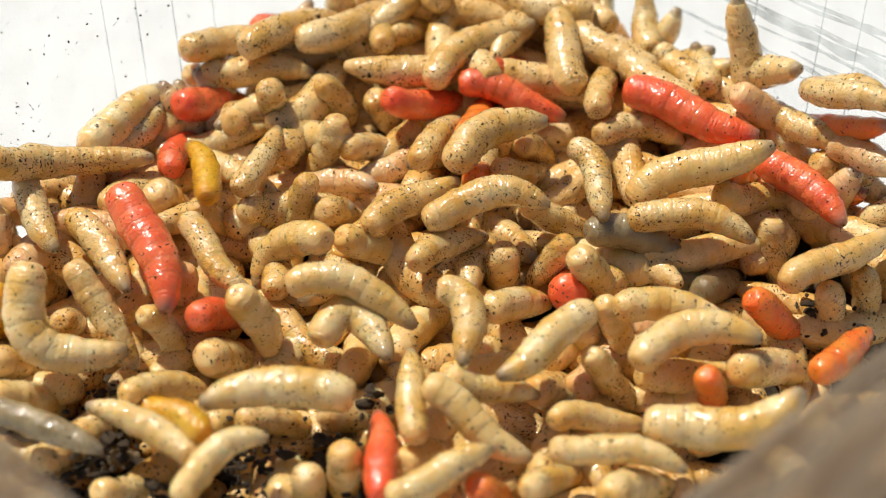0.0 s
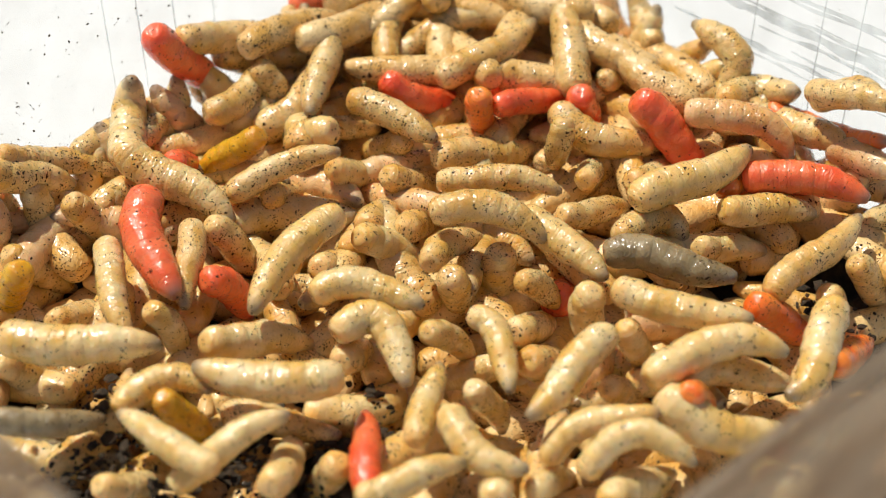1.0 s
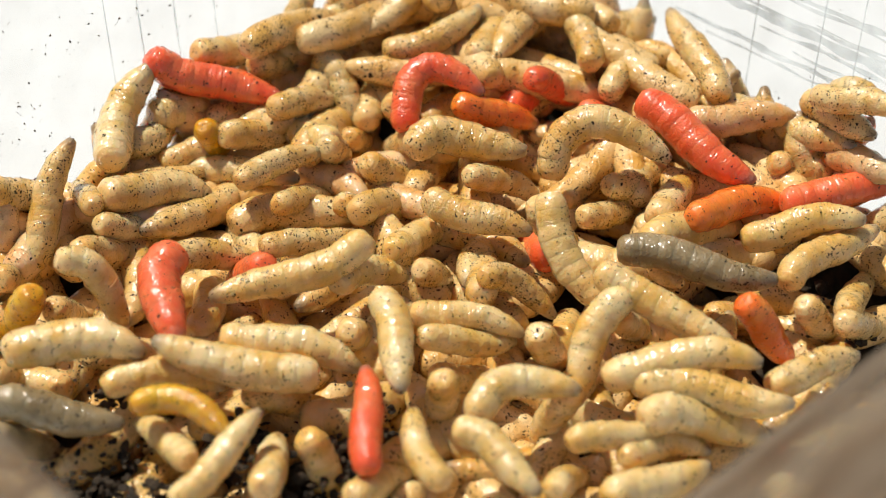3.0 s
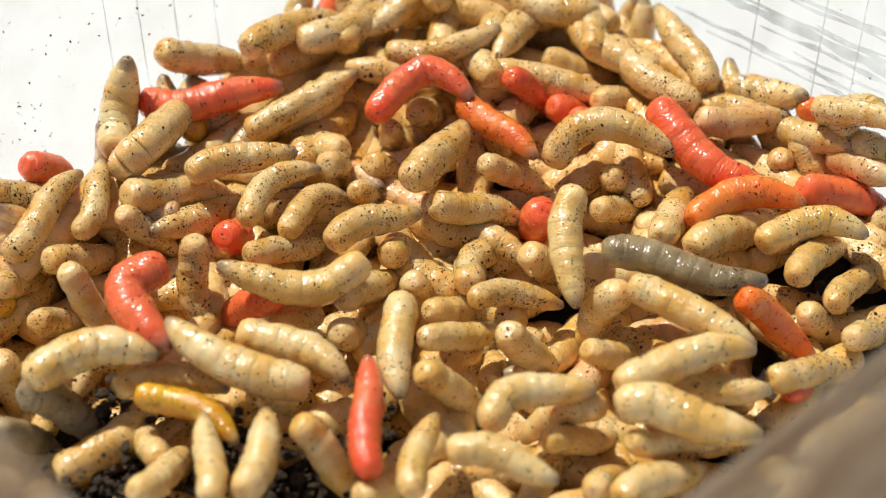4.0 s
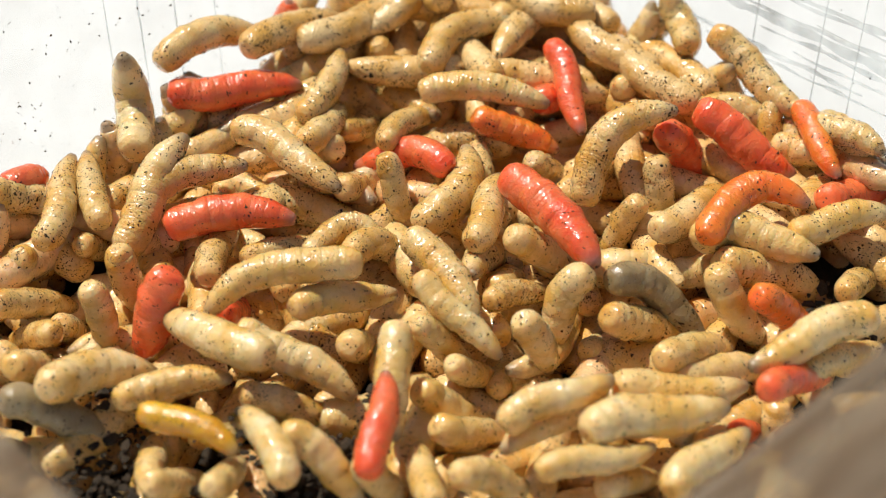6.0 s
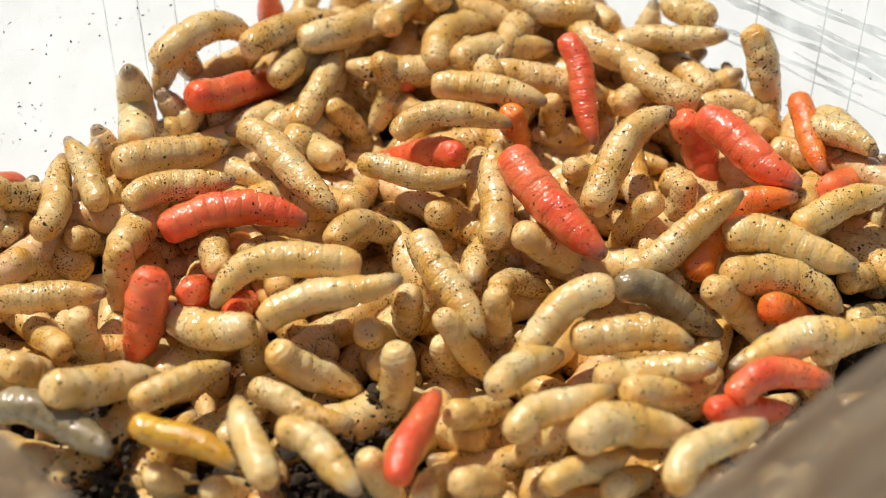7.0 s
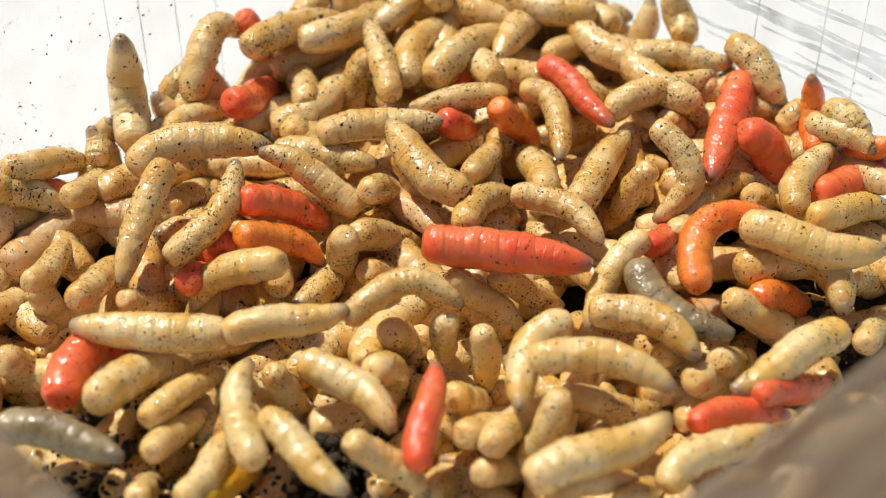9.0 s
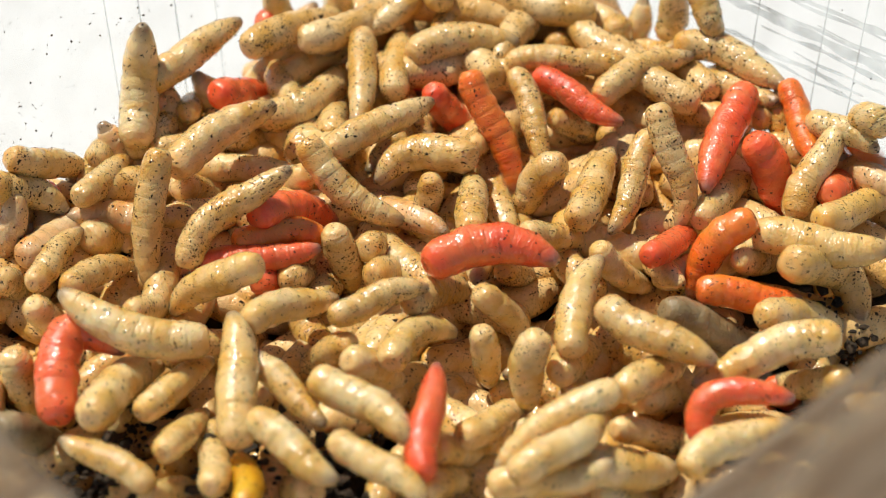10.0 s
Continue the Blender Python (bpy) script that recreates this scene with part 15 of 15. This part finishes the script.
    crawl(hatch("dusty", 0.9), (0,33.2,13.8,37.0,35.8,10.8,38.6,39.2,7.4,39.7), (2.5,33.4,13.4,36.9,36.0,10.6,38.5,39.2,7.3,39.5), (4,33.7,12.9,35.8,36.3,10.5,37.0,39.4,7.2,38.0), (5.5,33.6,12.8,34.4,36.1,10.3,35.3,38.8,7.3,35.4), (7,33.5,13.1,33.6,35.3,11.0,34.3,37.9,8.3,34.3), (10,33.4,13.1,34.1,35.5,10.9,34.7,37.9,8.5,34.5))
    crawl(hatch("dusty", 0.86), (0,30.9,15.7,32.8,33.6,13.0,32.9,36.1,10.1,33.3), (4,31.2,15.3,31.8,33.8,12.5,32.6,36.5,9.7,33.6), (7,30.2,13.0,31.1,33.2,12.2,30.9,36.2,10.0,32.1), (10,29.7,13.5,31.2,33.0,12.6,31.0,35.8,10.3,32.0))
    crawl(hatch("pink", 0.9), (0,35.3,10.9,32.7,37.4,8.9,33.4,39.9,6.2,33.9), (5,35.3,11.0,31.2,37.5,8.5,32.2,39.9,6.0,32.9), (10,35.8,10.5,30.6,37.8,8.3,31.5,40.0,5.9,32.2))
    crawl(hatch("dusty", 0.9), (0,23.5,19.5,32.9,27.1,18.7,32.7,30.4,16.2,32.7), (4,24.3,17.4,32.5,27.9,16.7,32.3,31.3,15.4,33.0), (7,23.8,17.1,32.4,27.5,17.4,32.5,30.5,16.1,31.8), (10,23.5,20.3,33.1,27.2,19.5,32.9,30.3,16.4,33.9))
    crawl(hatch("dusty", 0.9), (0,-39.1,4.5,36.2,-36.4,6.9,34.0,-33.2,9.7,31.2), (4,-39.5,4.1,32.8,-37.0,6.2,30.7,-33.8,5.7,29.5), (10,-39.4,4.1,33.7,-36.9,6.2,31.4,-33.8,5.9,29.6))
    crawl(hatch("dusty", 0.86), (0,-30.5,12.4,31.2,-28.1,14.4,31.6,-25.9,16.7,33.0), (4,-29.3,13.2,31.1,-27.0,13.8,31.3,-25.3,16.2,31.1), (10,-28.5,13.0,31.1,-26.6,14.5,31.4,-25.3,17.1,31.8))


motions()
